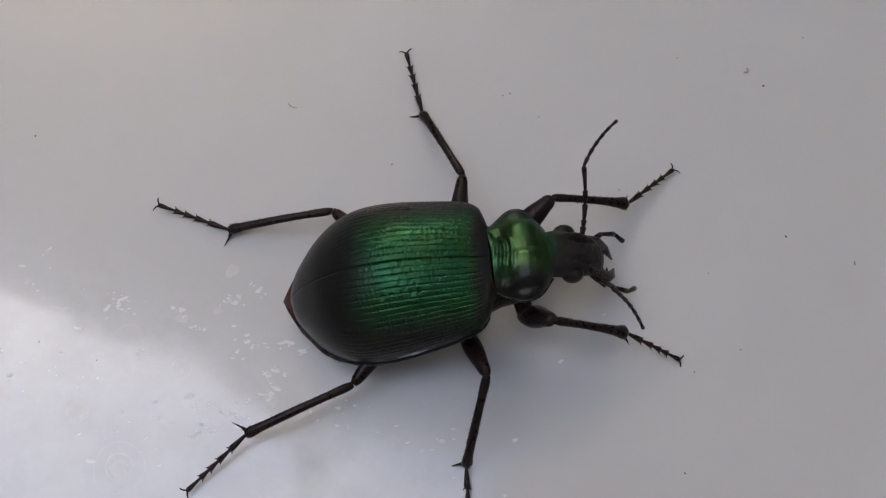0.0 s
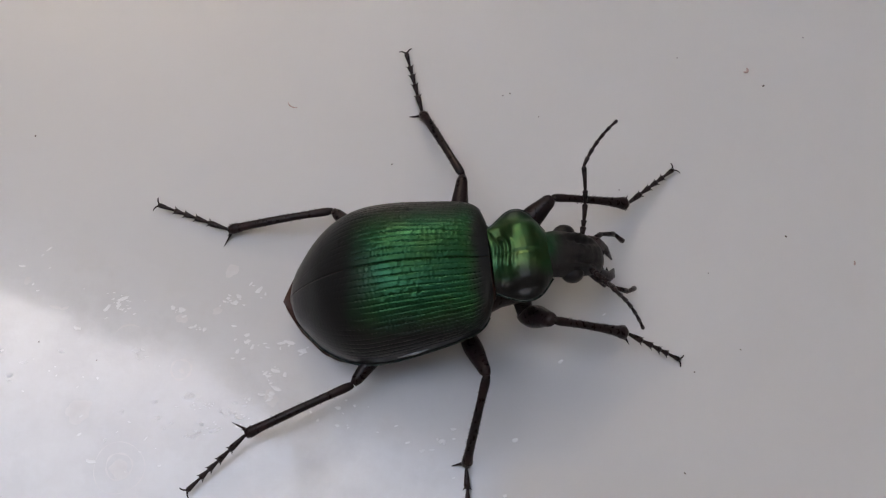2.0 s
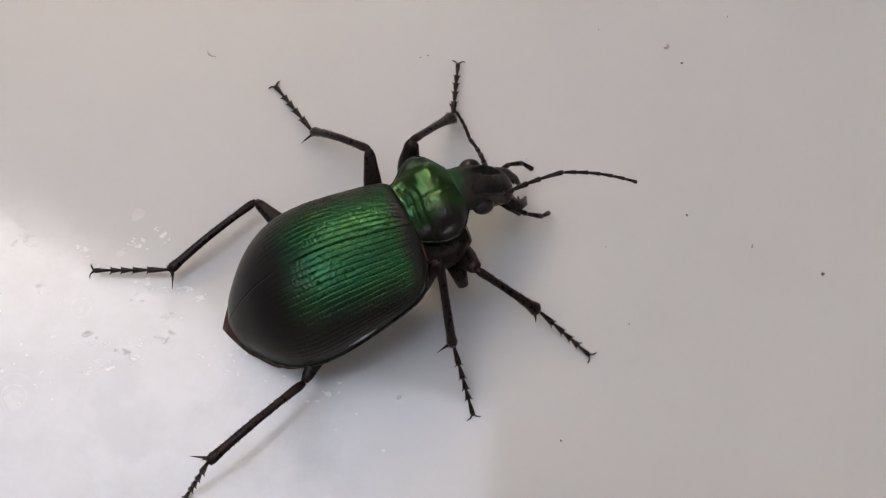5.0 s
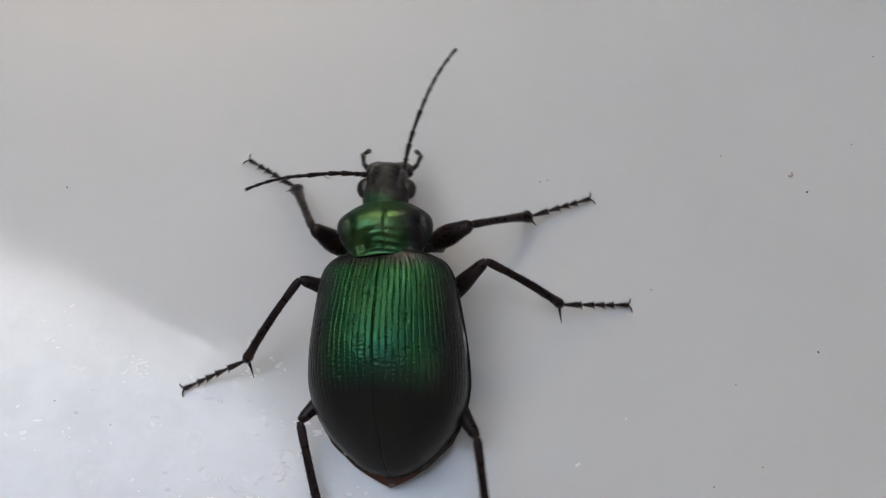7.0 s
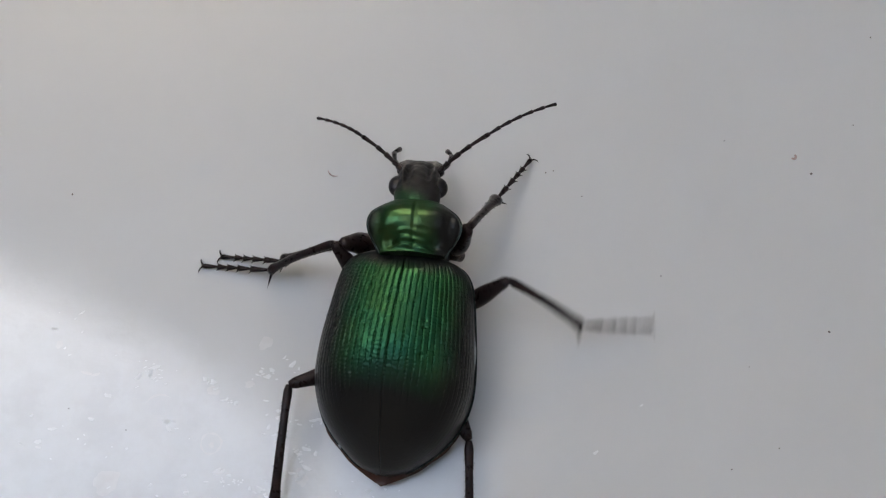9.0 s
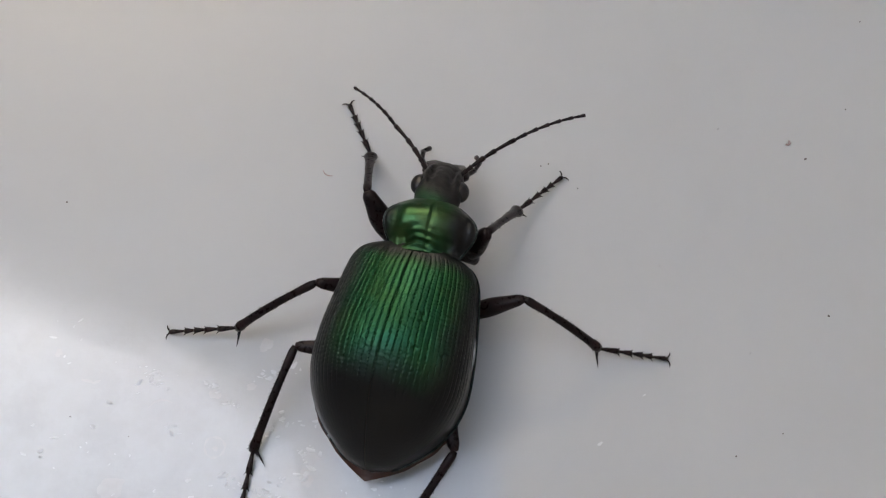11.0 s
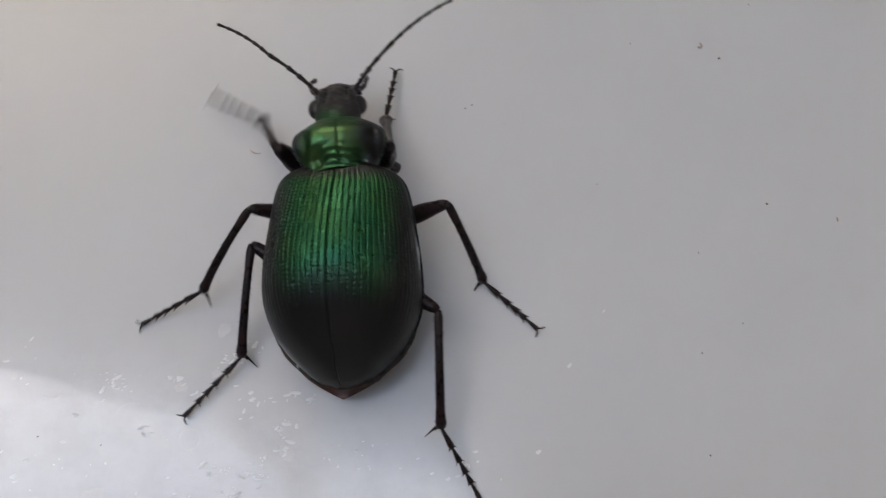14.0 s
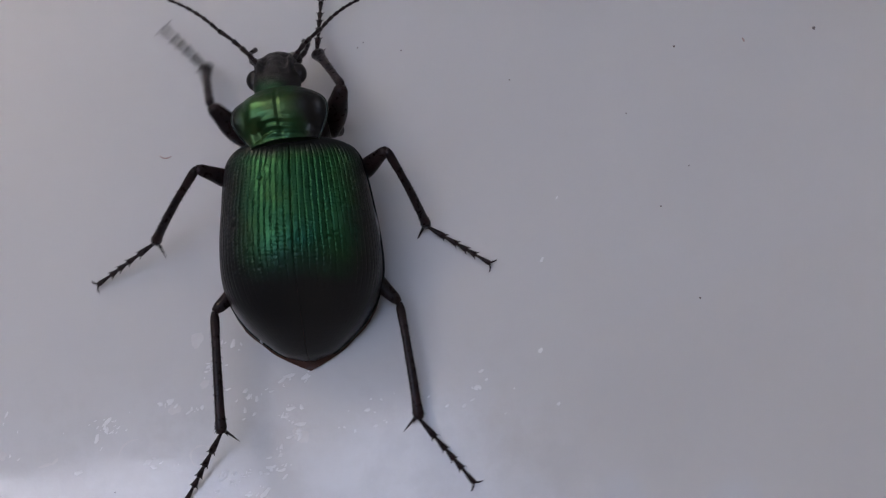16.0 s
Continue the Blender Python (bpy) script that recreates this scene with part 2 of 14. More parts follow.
def smooth_steps(x, table):
    """Smooth curve through (x, y) pairs (Catmull-Rom)."""
    xs = [a for a, _ in table]
    x = min(max(x, xs[0]), xs[-1])
    i = max(k for k in range(len(xs) - 1) if xs[k] <= x)
    g = lambda k: table[min(max(k, 0), len(table) - 1)]
    (x0, y0), (x1, y1), (x2, y2), (x3, y3) = g(i - 1), g(i), g(i + 1), g(i + 2)
    t = (x - x1) / (x2 - x1)
    m1 = (y2 - y0) / max(x2 - x0, 1e-6) * (x2 - x1)
    m2 = (y3 - y1) / max(x3 - x1, 1e-6) * (x2 - x1)
    return (2 * t**3 - 3 * t**2 + 1) * y1 + (t**3 - 2 * t**2 + t) * m1 + (-2 * t**3 + 3 * t**2) * y2 + (t**3 - t**2) * m2


# ---- the setting ----
def box(name, lo, hi, material, label):
    """A plain slab between two corners in metres."""
    x0, y0, z0 = lo
    x1, y1, z1 = hi
    vs = [(x, y, z) for z in (z0, z1) for y in (y0, y1) for x in (x0, x1)]
    fs = [(0, 2, 3, 1), (4, 5, 7, 6), (0, 1, 5, 4), (2, 6, 7, 3), (0, 4, 6, 2), (1, 3, 7, 5)]
    me = bpy.data.meshes.new(name)
    me.from_pydata(vs, [], fs)
    me.materials.append(material)
    return tagged(new(name, me), label, "", "", "structure")


box("floor", (-1.6, -0.6, -0.02), (1.6, 2.0, 0.0), M_ENAMEL, "glossy white enamel surface with patches of dried water film")
H = 0.9   # underside of the ceiling
# unseen walls, added to bound the light round the floor
box("wall_north", (-1.6, 2.0, -0.02), (1.6, 2.04, H), M_PLASTER, "unseen plain grey wall added to close the place")
box("wall_west", (-1.64, -0.64, -0.02), (-1.6, 2.0, H), M_PLASTER, "unseen plain grey wall added to close the place")
box("wall_east", (1.6, -0.64, -0.02), (1.64, 2.0, H), M_PLASTER, "unseen plain grey wall added to close the place")
box("wall_south", (-1.6, -0.64, -0.02), (1.6, -0.6, H), M_DARK, "unseen plain dark wall added to close the place and darken reflections")


def slabs(name, corners, z0, z1, material, label):
    """Flat plates between two heights, each from four corners (near left, near right, far left, far right)."""
    vs, fs = [], []
    for four in corners:
        o = len(vs)
        vs += [(x, y, z) for z in (z0, z1) for x, y in four]
        fs += [tuple(o + i for i in q) for q in ((0, 2, 3, 1), (4, 5, 7, 6), (0, 1, 5, 4), (2, 6, 7, 3), (0, 4, 6, 2), (1, 3, 7, 5))]
    me = bpy.data.meshes.new(name)
    me.from_pydata(vs, [], fs)
    me.materials.append(material)
    return tagged(new(name, me), label, "", "", "structure")


def roof():
    """An added, unseen dark ceiling that shapes the light: a bay that stands open overhead, tinted panes round it, open
    bays north and east.
    """
    west, east, south, north = -1.2, 0.60, -0.16, 1.7
    far, low, high = 1.25, -0.48, 0.08           # the eastern bay
    rim = [(-0.80, 0.30), (-0.47, 0.245), (-0.408, 0.228), (-0.362, 0.20), (-0.273, 0.18), (-0.205, 0.138), (-0.165, 0.10), (-0.13, 0.02), (-0.12, south)]
    ax, bx, ay, by = -0.40, 0.20, 1.05, 1.36       # the northern bay
    sx, sy = 0.0, -0.26                         # corner of the lower panes
    hx = rim[-1][0]
    top = 0.76                                  # the tinted panes end here
    slabs("ceiling", [((-1.64, north), (1.64, north), (-1.64, 2.04), (1.64, 2.04)), ((-1.64, -0.64), (1.64, -0.64), (-1.64, low), (1.64, low)),
                      ((-1.64, low), (east, low), (-1.64, sy), (east, sy)), ((-1.64, sy), (sx, sy), (-1.64, south), (sx, south)), ((-1.64, south), (west, south), (-1.64, north), (west, north)),
                      ((far, low), (1.64, low), (far, north), (1.64, north)), ((east, high), (far, high), (east, north), (far, north)),
                      ((west, top), (east, top), (west, ay), (east, ay)),
                      ((west, ay), (ax, ay), (west, north), (ax, north)), ((bx, ay), (east, ay), (bx, north), (east, north)), ((ax, by), (bx, by), (ax, north), (bx, north))],
          H, H + 0.02, M_DARK, "unseen plain dark ceiling added to block the sky round its openings")
    panes = [(a, b, (a[0], top), (b[0], top)) for a, b in zip(rim, rim[1:])]
    panes += [((west, south), (rim[0][0], south), (west, top), (rim[0][0], top)), ((hx, 0.10), (east, 0.02), (hx, top), (east, top))]
    slabs("sky_dimmer_1", panes, H + 0.004, H + 0.008, M_PANE, "unseen tinted panes added to dim the sky")
    edge = lambda x: 0.10 - 0.08 * (x - hx) / (east - hx)
    for k, (x, y) in enumerate([(hx, sy), (-0.02, sy), (0.08, sy), (0.17, sy), (0.27, sy), (0.03, -0.14), (0.03, -0.08), (0.06, -0.04)]):
        q = max(x, sx)                            # the lower panes, more layers of tint towards the east and north
        quads = [((x, max(y, south)), (east, max(y, south)), (x, edge(x)), (east, edge(east)))]
        if y < south:
            quads.append(((q, y), (east, y), (q, south), (east, south)))
        slabs("sky_dimmer_3", quads, H + 0.004 + 0.006 * k, H + 0.008 + 0.006 * k, M_HAZE, "unseen lightly tinted pane added to grade the sky light")
    slabs("sky_dimmer_2", [((east, low), (far, low), (east, high), (far, high))], H + 0.004, H + 0.008, M_AMBER, "unseen warm tinted pane added to warm the eastern fill light")


roof()

# ---- the beetle ----
beetle = new("ground_beetle")
beetle.empty_display_size = 0.01
tagged(beetle, "metallic green ground beetle with ridged wing cases, walking on white enamel", "beetle")

SUTURE = [(0.0, 8.3), (0.8, 8.55), (2.5, 9.0), (5.0, 9.38), (7.2, 9.36), (10.0, 8.45), (12.0, 7.05), (13.6, 5.3), (14.6, 3.85), (15.05, 2.85)]
HALF = [(0.0, 2.9), (0.35, 3.95), (0.9, 4.62), (1.8, 5.02), (4.0, 5.45), (7.0, 5.85), (9.3, 5.85), (11.2, 5.22), (12.7, 4.15), (13.8, 2.9), (14.6, 1.75), (15.05, 0.35)]
EDGE = [(0.0, 7.2), (0.9, 6.6), (3.0, 5.7), (6.0, 4.7), (9.0, 3.8), (12.0, 3.0), (14.3, 2.5), (15.05, 2.45)]
STRIAE = 19


LEAN = radians(-7)      # the body leans a little to one side


def leaned(vs):
    c, q = math.cos(LEAN), math.sin(LEAN)
    return [(x * c * 0.97 + (z - 3) * q - 0.3, y, 3 - x * q + (z - 3) * c) for x, y, z in vs]


def wing_case(side):
    """One wing case: a dome of fine grooves, pricked along each groove, with a folded edge."""
    nu, nv = 330, 210
    us = np.linspace(0, 1, nu)
    vs01 = np.linspace(0, 1, nv)
    rng = np.random.RandomState(5 if side < 0 else 9)
    wob = rng.uniform(-1, 1, (STRIAE + 2, 14))
    verts = np.zeros((nu, nv + 2, 3))
    pits = [(rng.uniform(0.1, 0.8), k) for k in (5, 5, 5, 10, 10, 10, 10, 15, 15)]
    for i, u in enumerate(us):
        s = 15.05 * u
        zt, w, zm = (smooth_steps(s, t) for t in (SUTURE, HALF, EDGE))
        sl = (smooth_steps(s + 0.1, SUTURE) - smooth_steps(s - 0.1, SUTURE)) / 0.2
        for j, v in enumerate(vs01):
            phi = v * math.pi / 2
            x = w * math.sin(phi) ** 0.96 if v > 0 else 0.0
            z = zm + (zt - zm) * max(math.cos(phi), 0.0) ** 0.82
            # grooves
            q = v * (STRIAE + 0.4)
            a = u * 12.99
            k = int(q) % (STRIAE + 2)
            sway = (1 - a % 1) * wob[k][int(a)] + (a % 1) * wob[k][min(int(a) + 1, 13)]
            f = abs((q + 0.10 * sway) % 1.0 - 0.5) * 2          # 1 at a groove
            groove = max(0.0, (f - 0.68) / 0.32) ** 1.1
            row = int(q + 0.5)
            beat = 0.5 + 0.5 * math.cos(2 * math.pi * (s / 0.29 + 0.618 * row * row + 0.5 * math.sin(1.3 * s + row)))
            depth = groove * (0.044 + 0.080 * beat ** 2)
            depth += 0.028 * (1 - groove) * noise.noise((q * 0.8, s * 5.2, 6.0 + side)) + 0.012 * noise.noise((q * 2.1, s * 9.0, 2.0 + side))
            for pu, pk in pits:
                r2 = ((u - pu) * 15.0 / 0.13) ** 2 + ((q - pk - 0.0) / 0.42) ** 2
                if r2 < 4:
                    depth += 0.10 * math.exp(-r2)
            fade = min(1, max(0, u - 0.03) / 0.05) * min(1, (1 - u) / 0.12) * min(1, max(0, (0.93 - v)) / 0.10)
            rear = 0.05 + 0.95 * min(1, max(0, (0.74 - u) / 0.26))
            # inward from the dome
            nx, nz = math.sin(phi) * (zt - zm + 0.5), math.cos(phi) * w + 0.3
            l = math.hypot(nx, nz)
            d = depth * fade * rear
            if v < 0.012:
                d += 0.03 * (0.012 - v) / 0.012
            verts[i, j] = (side * (x - d * nx / l), -s - d * sl * 0.5, z - d * nz / l)
        e = verts[i, nv - 1]
        lip = min(0.5, w * 0.2)
        verts[i, nv] = (e[0] + side * 0.09 * min(1, w), e[1], e[2] - 0.10)
        verts[i, nv + 1] = (e[0] - side * lip, e[1], e[2] - 0.42 * min(1, w / 2))
    n = nv + 2
    faces = []
    for i in range(nu - 1):
        for j in range(n - 1):
            q = (i * n + j, i * n + j + 1, (i + 1) * n + j + 1, (i + 1) * n + j)
            faces.append(q if side < 0 else q[::-1])
    verts[:, 0, 0] += side * 0.006
    rim = [tuple(verts[i, nv]) for i in range(8, nu - 6, 6)]
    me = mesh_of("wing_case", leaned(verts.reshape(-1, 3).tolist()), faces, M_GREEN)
    case = part("wing_case", me, beetle, "dark metallic green wing case with rows of pricked grooves, shade painted in towards the tail")
    v, f = tube(leaned(rim), [0.065] * len(rim), 8)
    part("rim", mesh_of("rim", v, f, M_RIM), case, "thin raised polished rim")
    if side > 0:
        # a thin pale sliver along the right margin
        line = [tuple(verts[i, int(0.955 * nv)]) for i in range(106, 156, 4)]
        v, f = tube(leaned(line), [0.02 + 0.11 * math.sin(math.pi * (i + 0.5) / len(line)) for i in range(len(line))], 8)
        part("pale_sliver", mesh_of("pale_sliver", v, f, M_PALE), case, "pale spot on the margin")
    else:
        x, y, z = leaned([tuple(verts[293, nv])])[0]
        path = [(x - 0.05, y + 0.22, z + 0.02), (x - 0.02, y + 0.05, z + 0.10), (x + 0.06, y - 0.18, z + 0.02)]
        part("pale_mark", mesh_of("pale_mark", *tube(path, [0.03, 0.12, 0.03], 8), M_PALE), case, "tiny pale mark near the tail")
    return case


for sd in (-1, 1):
    wing_case(sd)


def belly():
    """Abdomen and hind chest: rings from the waist to the tail, a little wider than the wing cases near the tail."""
    vs, fs, n = [], [], 28
    rows = 46
    for i in range(rows):
        s = -0.2 + 15.95 * i / (rows - 1)
        c = min(max(s, 0), 14.98)
        w = smooth_steps(c, HALF) * (0.92 if s < 8 else 0.92 + 0.11 * min(1, (s - 8) / 4.5)) + 0.28 * min(1, max(0, (s - 8.5) / 4.5))
        if s > 13.6:
            w = max(0.05, 3.5 * (1 - ((s - 13.6) / 2.16) ** 1.35))
        zm = smooth_steps(c, EDGE)
        hgt = min(3.2, 0.6 + 2.4 * math.sin(math.pi * min(1, max(0.03, (s + 1.5) / 16.6))))
        seam = 0.07 * max(0, math.cos(2 * math.pi * s / 1.75)) ** 6 if s > 5 else 0
        for k in range(n):
            a = 2 * math.pi * k / n
            dz = math.sin(a)
            tip = min(1, w / 2.5)
            z = zm - 0.30 + (dz * hgt * 0.85 if dz < 0 else dz * 0.4) * tip
            vs.append(((w - seam) * math.cos(a), -s, max(z, 0.7)))
    for i in range(rows - 1):
        for k in range(n):
            q = (k + 1) % n
            fs.append((i * n + q, i * n + k, (i + 1) * n + k, (i + 1) * n + q))
    fs += [tuple(range(n)), tuple(reversed(range((rows - 1) * n, rows * n)))]
    return part("abdomen", mesh_of("abdomen", leaned(vs), fs, M_BROWN), beetle, "red-brown abdomen showing below the wing cases")


belly()


def chest():
    """Dark underside that carries the legs."""
    path = [(0, 3.6, 5.6), (0, 2.4, 5.2), (0, 0.5, 5.1), (0, -2, 4.9), (0, -4.5, 4.4), (0, -7.5, 3.6), (0, -9.5, 3.2)]
    v, f = tube(path, [0.9, 1.9, 2.2, 3.2, 3.6, 3.5, 2.4], 20, 0.62)
    return part("chest", mesh_of("chest", v, f, M_BLACK), beetle, "black underside of the chest")


chest()

# the neck shield turns about its hind edge, the head about the neck
P_HALF = [(0.0, 2.35), (0.3, 2.45), (0.9, 2.85), (1.4, 3.16), (1.9, 3.28), (2.4, 3.2), (2.9, 2.9), (3.35, 2.4), (3.65, 2.0), (3.85, 1.75)]
P_TOP = [(0.0, 0.36), (0.4, 0.42), (0.9, 0.58), (1.5, 0.84), (2.2, 0.98), (2.8, 0.84), (3.4, 0.40), (3.85, -0.02)]


def neck_shield():
    nu, nv = 64, 90
    vs, fs = [], []
    for i in range(nu):
        s = 3.85 * i / (nu - 1)
        w, zt = smooth_steps(s, P_HALF), smooth_steps(s, P_TOP)
        zm = zt - 1.12
        for j in range(nv):
            v = -1 + 2 * j / (nv - 1)
            x = w * math.sin(v * math.pi / 2)
            z = zm + (zt - zm) * max(0, math.cos(v * math.pi / 2)) ** 0.9
            d = 0.11 * math.exp(-(x / 0.09) ** 2) * min(1, s / 0.5) * min(1, max(0, (3.6 - s)) / 0.6)   # middle line
            d += 0.46 * math.exp(-((abs(x) - 1.55) / 0.50) ** 2 - ((s - 0.75) / 0.55) ** 2)               # hind hollows
            low = math.exp(-((s - 0.7) / 0.7) ** 2) * math.exp(-(x / 1.6) ** 2)
            d += 0.10 * low * (1 + 0.8 * noise.noise((x * 1.7, s * 2.0, 9.0))) * math.sin(13 * s + 1.1 * math.sin(2.3 * x) + 0.8 * x * x)                 # cross wrinkles
            d += 0.03 * noise.noise((x * 1.1, s * 1.5, 3.0)) + 0.022 * noise.noise((x * 3, s * 4, 8.0)) + 0.008 * noise.noise((x * 8, s * 10, 2.0))
            d += 0.26 * math.exp(-((abs(x) - 2.5) / 0.38) ** 2) * min(1, s / 0.8) * max(0, min(1, (3.4 - s) / 0.6))     # gutter inside the rim
            vs.append((x, s * 1.07, z - d))
    top = len(vs)
    for i in range(nu - 1):
        for j in range(nv - 1):
            fs.append((i * nv + j, i * nv + j + 1, (i + 1) * nv + j + 1, (i + 1) * nv + j))
    # underside
    m = 16
    for i in range(nu):
        s = 3.85 * i / (nu - 1)
        a, b = Vector(vs[i * nv]), Vector(vs[i * nv + nv - 1])
        for k in range(m):
            t = k / (m - 1)
            p = a.lerp(b, t)
            p.z -= (1.5 * (4 * t * (1 - t)) ** 0.6) * (0.55 + 0.45 * math.sin(math.pi * s / 3.85))
            vs.append(tuple(p))
    for i in range(nu - 1):
        for k in range(m - 1):
            o = top + i * m + k
            fs.append((o, o + m, o + m + 1, o + 1))
    fs.append(tuple(range(nv)) + tuple(range(top + m - 2, top, -1)))
    o = (nu - 1) * nv
    q = top + (nu - 1) * m
    fs.append(tuple(reversed(tuple(range(o, o + nv)) + tuple(range(q + m - 2, q, -1)))))
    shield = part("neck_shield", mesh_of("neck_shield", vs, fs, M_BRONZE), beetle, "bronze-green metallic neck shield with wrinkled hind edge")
    for sd in (-1, 1):
        path = []
        for i in range(0, nu, 3):
            p = vs[i * nv + (0 if sd < 0 else nv - 1)]
            path.append((p[0] + sd * 0.02, p[1], p[2] + 0.03))
        v, f = tube(path, [0.10] * len(path), 8)
        part("rim", mesh_of("rim", v, f, M_RIM), shield, "thin raised polished rim")
    return shield


shield = neck_shield()


def head_capsule():
    path = [(0, -0.6, -0.15), (0, 0.3, -0.12), (0, 1.1, -0.25), (0, 1.9, -0.45), (0, 2.7, -0.72), (0, 3.5, -1.1), (0, 4.2, -1.55), (0, 4.6, -1.95), (0, 4.72, -2.1)]
    rad = [1.5, 1.62, 1.7, 1.74, 1.7, 1.55, 1.42, 1.28, 1.0]
    path = [tuple(Vector(a).lerp(Vector(b), q)) for a, b in zip(path, path[1:]) for q in (0, 0.2, 0.4, 0.6, 0.8)] + [path[-1]]
    rad = [a + (b - a) * q for a, b in zip(rad, rad[1:]) for q in (0, 0.2, 0.4, 0.6, 0.8)] + [rad[-1]]
    v, f = tube(path, rad, 72, 0.6)
    out = []
    for x, y, z in v:
        top = max(0, z + 0.6 + 0.25 * y)
        dip = 0.42 * math.exp(-((abs(x) - 0.75) / 0.24) ** 2 - ((y - 3.3) / 1.0) ** 2) * top - 0.32 * math.exp(-((abs(x) - 1.15) / 0.18) ** 2 - ((y - 3.0) / 1.2) ** 2) * top     # frontal furrows
        wr = (0.035 * math.sin(8 * y + 2 * math.sin(3 * x)) * math.exp(-((y - 2.3) / 1.3) ** 2) + 0.05 * noise.noise((x * 2.2, y * 2.2, 1.0)) + 0.014 * noise.noise((x * 6, y * 6, 4.0))) * min(1, top)
        wr += 0.10 * math.exp(-((y - 4.05) / 0.10) ** 2) * min(1, top) + 0.08 * math.exp(-((y - 0.55) / 0.12) ** 2) * min(1, top)
        out.append((x, y, z - dip - wr))
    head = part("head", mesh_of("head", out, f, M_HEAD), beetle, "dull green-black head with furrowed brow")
    for sd in (-1, 1):
        vs, fs = [], []
        n, r = 22, 14
        for i in range(r + 1):
            a = math.pi * i / r
            for k in range(n):
                b = 2 * math.pi * k / n
                vs.append((sd * (1.50 + 0.68 * math.cos(a)), 2.05 + 0.84 * math.sin(a) * math.cos(b), -0.46 + 0.62 * math.sin(a) * math.sin(b)))
        for i in range(r):
            for k in range(n):
                q = (k + 1) % n
                fc = (i * n + k, i * n + q, (i + 1) * n + q, (i + 1) * n + k)
                fs.append(fc if sd > 0 else fc[::-1])
        part("eye", mesh_of("eye", vs, fs, M_EYE), head, "bulging shiny black eye")
        # mandible: a hooked, toothed blade
        path = [(sd * 0.85, 4.1, -1.9), (sd * 1.25, 4.8, -2.3), (sd * 1.28, 5.7, -2.9), (sd * 0.98, 6.5, -3.6), (sd * 0.35, 7.1, -4.2)]
        jaw = tube(path, [0.50, 0.60, 0.52, 0.34, 0.06], 14, 0.6)
        teeth = [tube([(sd * x, y, z), (sd * (x - 0.32), y + 0.08, z - 0.05)], [0.13, 0.03], 6) for x, y, z in ((0.85, 5.0, -2.4), (0.84, 5.5, -2.8), (0.80, 6.0, -3.2))]
        part("mandible", mesh_of("mandible", *joined(jaw, *teeth), M_BLACK), head, "black hooked toothed jaw")
        # palps, each of three rods
        for name, pts, rr in (("long_feeler", [(sd * 0.95, 3.9, -1.9), (sd * 1.45, 4.8, -2.4), (sd * 2.1, 6.2, -3.1), (sd * 2.3, 7.7, -4.0), (sd * 1.9, 8.7, -4.8)], 0.19),
                              ("short_feeler", [(sd * 0.45, 4.2, -2.5), (sd * 0.9, 4.9, -3.2), (sd * 1.35, 5.5, -3.9), (sd * 1.45, 6.4, -4.9)], 0.14)):
            rods = []
            for a, b in zip(pts, pts[1:]):
                a, b = Vector(a), Vector(b)
                rods.append(tube([a, a.lerp(b, 0.12), a.lerp(b, 0.6), a.lerp(b, 0.93), b], [rr * 0.55, rr * 0.8, rr, rr * 1.12, rr * 0.7], 9))
            part(name, mesh_of(name, *joined(*rods), M_BLACK), head, "jointed dark mouth feeler")
    lip = tube([(-0.62, 4.6, -1.80), (-0.3, 4.86, -1.92), (0, 4.78, -1.94), (0.3, 4.86, -1.92), (0.62, 4.6, -1.80)], [0.18, 0.26, 0.22, 0.26, 0.18], 12, 0.5)
    part("upper_lip", mesh_of("upper_lip", *lip, M_BROWN), head, "red-brown notched upper lip")
    return head


head = head_capsule()


# antennae: two rigid stretches of thin rods each, along +y
def antenna_stretch(name, lengths, r0, r1, bend):
    ob, y = None, 0.0
    total = sum(lengths)
    for i, l in enumerate(lengths):
        f0, f1 = y / total, (y + l) / total
        ra = r0 + (r1 - r0) * f0
        pt = lambda f: Vector((bend * 4 * f * (1 - f), f * total, 0))
        me = mesh_of(name, *tube([pt(f0), pt(f0 + 0.15 * (f1 - f0)), pt((f0 + f1) / 2), pt(f1 - 0.1 * (f1 - f0)), pt(f1)],
                                 [ra * 0.62, ra * 0.8, ra * 0.92, ra * 1.2, ra * 0.75], 9), M_BLACK)
        if ob is None:
            ob = part(name, me, beetle, "thin jointed dark antenna")
        else:
            part("antenna_joint", me, ob)
        y += l
    return ob


A_BASE, A_TIP = (5.2, 5.4)
ANT = {}
for side_name, sd in (("left", -1), ("right", 1)):
    ANT[side_name] = (antenna_stretch("antenna_base", [0.9, 0.45, 1.15, 1.0, A_BASE - 3.5], 0.20, 0.145, -0.18 * sd),
                      antenna_stretch("antenna_tip", [A_TIP / 6] * 6, 0.145, 0.115, -0.25 * sd))


# legs: thigh, shin and foot are keyed one by one; each runs along +y from its joint
def thigh(l, big):
    n = 14
    path = [(0, l * t, 0.10 * math.sin(math.pi * t)) for t in np.linspace(0, 1, n)]
    prof = [(0, 0.36), (0.12, 0.50), (0.35, 0.68), (0.55, 0.68), (0.8, 0.50), (0.93, 0.42), (1.0, 0.26)]
    v, f = tube(path, [big * smooth_steps(t, prof) for t in np.linspace(0, 1, n)], 16, 0.85)
    return part("thigh", mesh_of("thigh", v, f, M_BLACK), beetle, "swollen glossy black thigh")


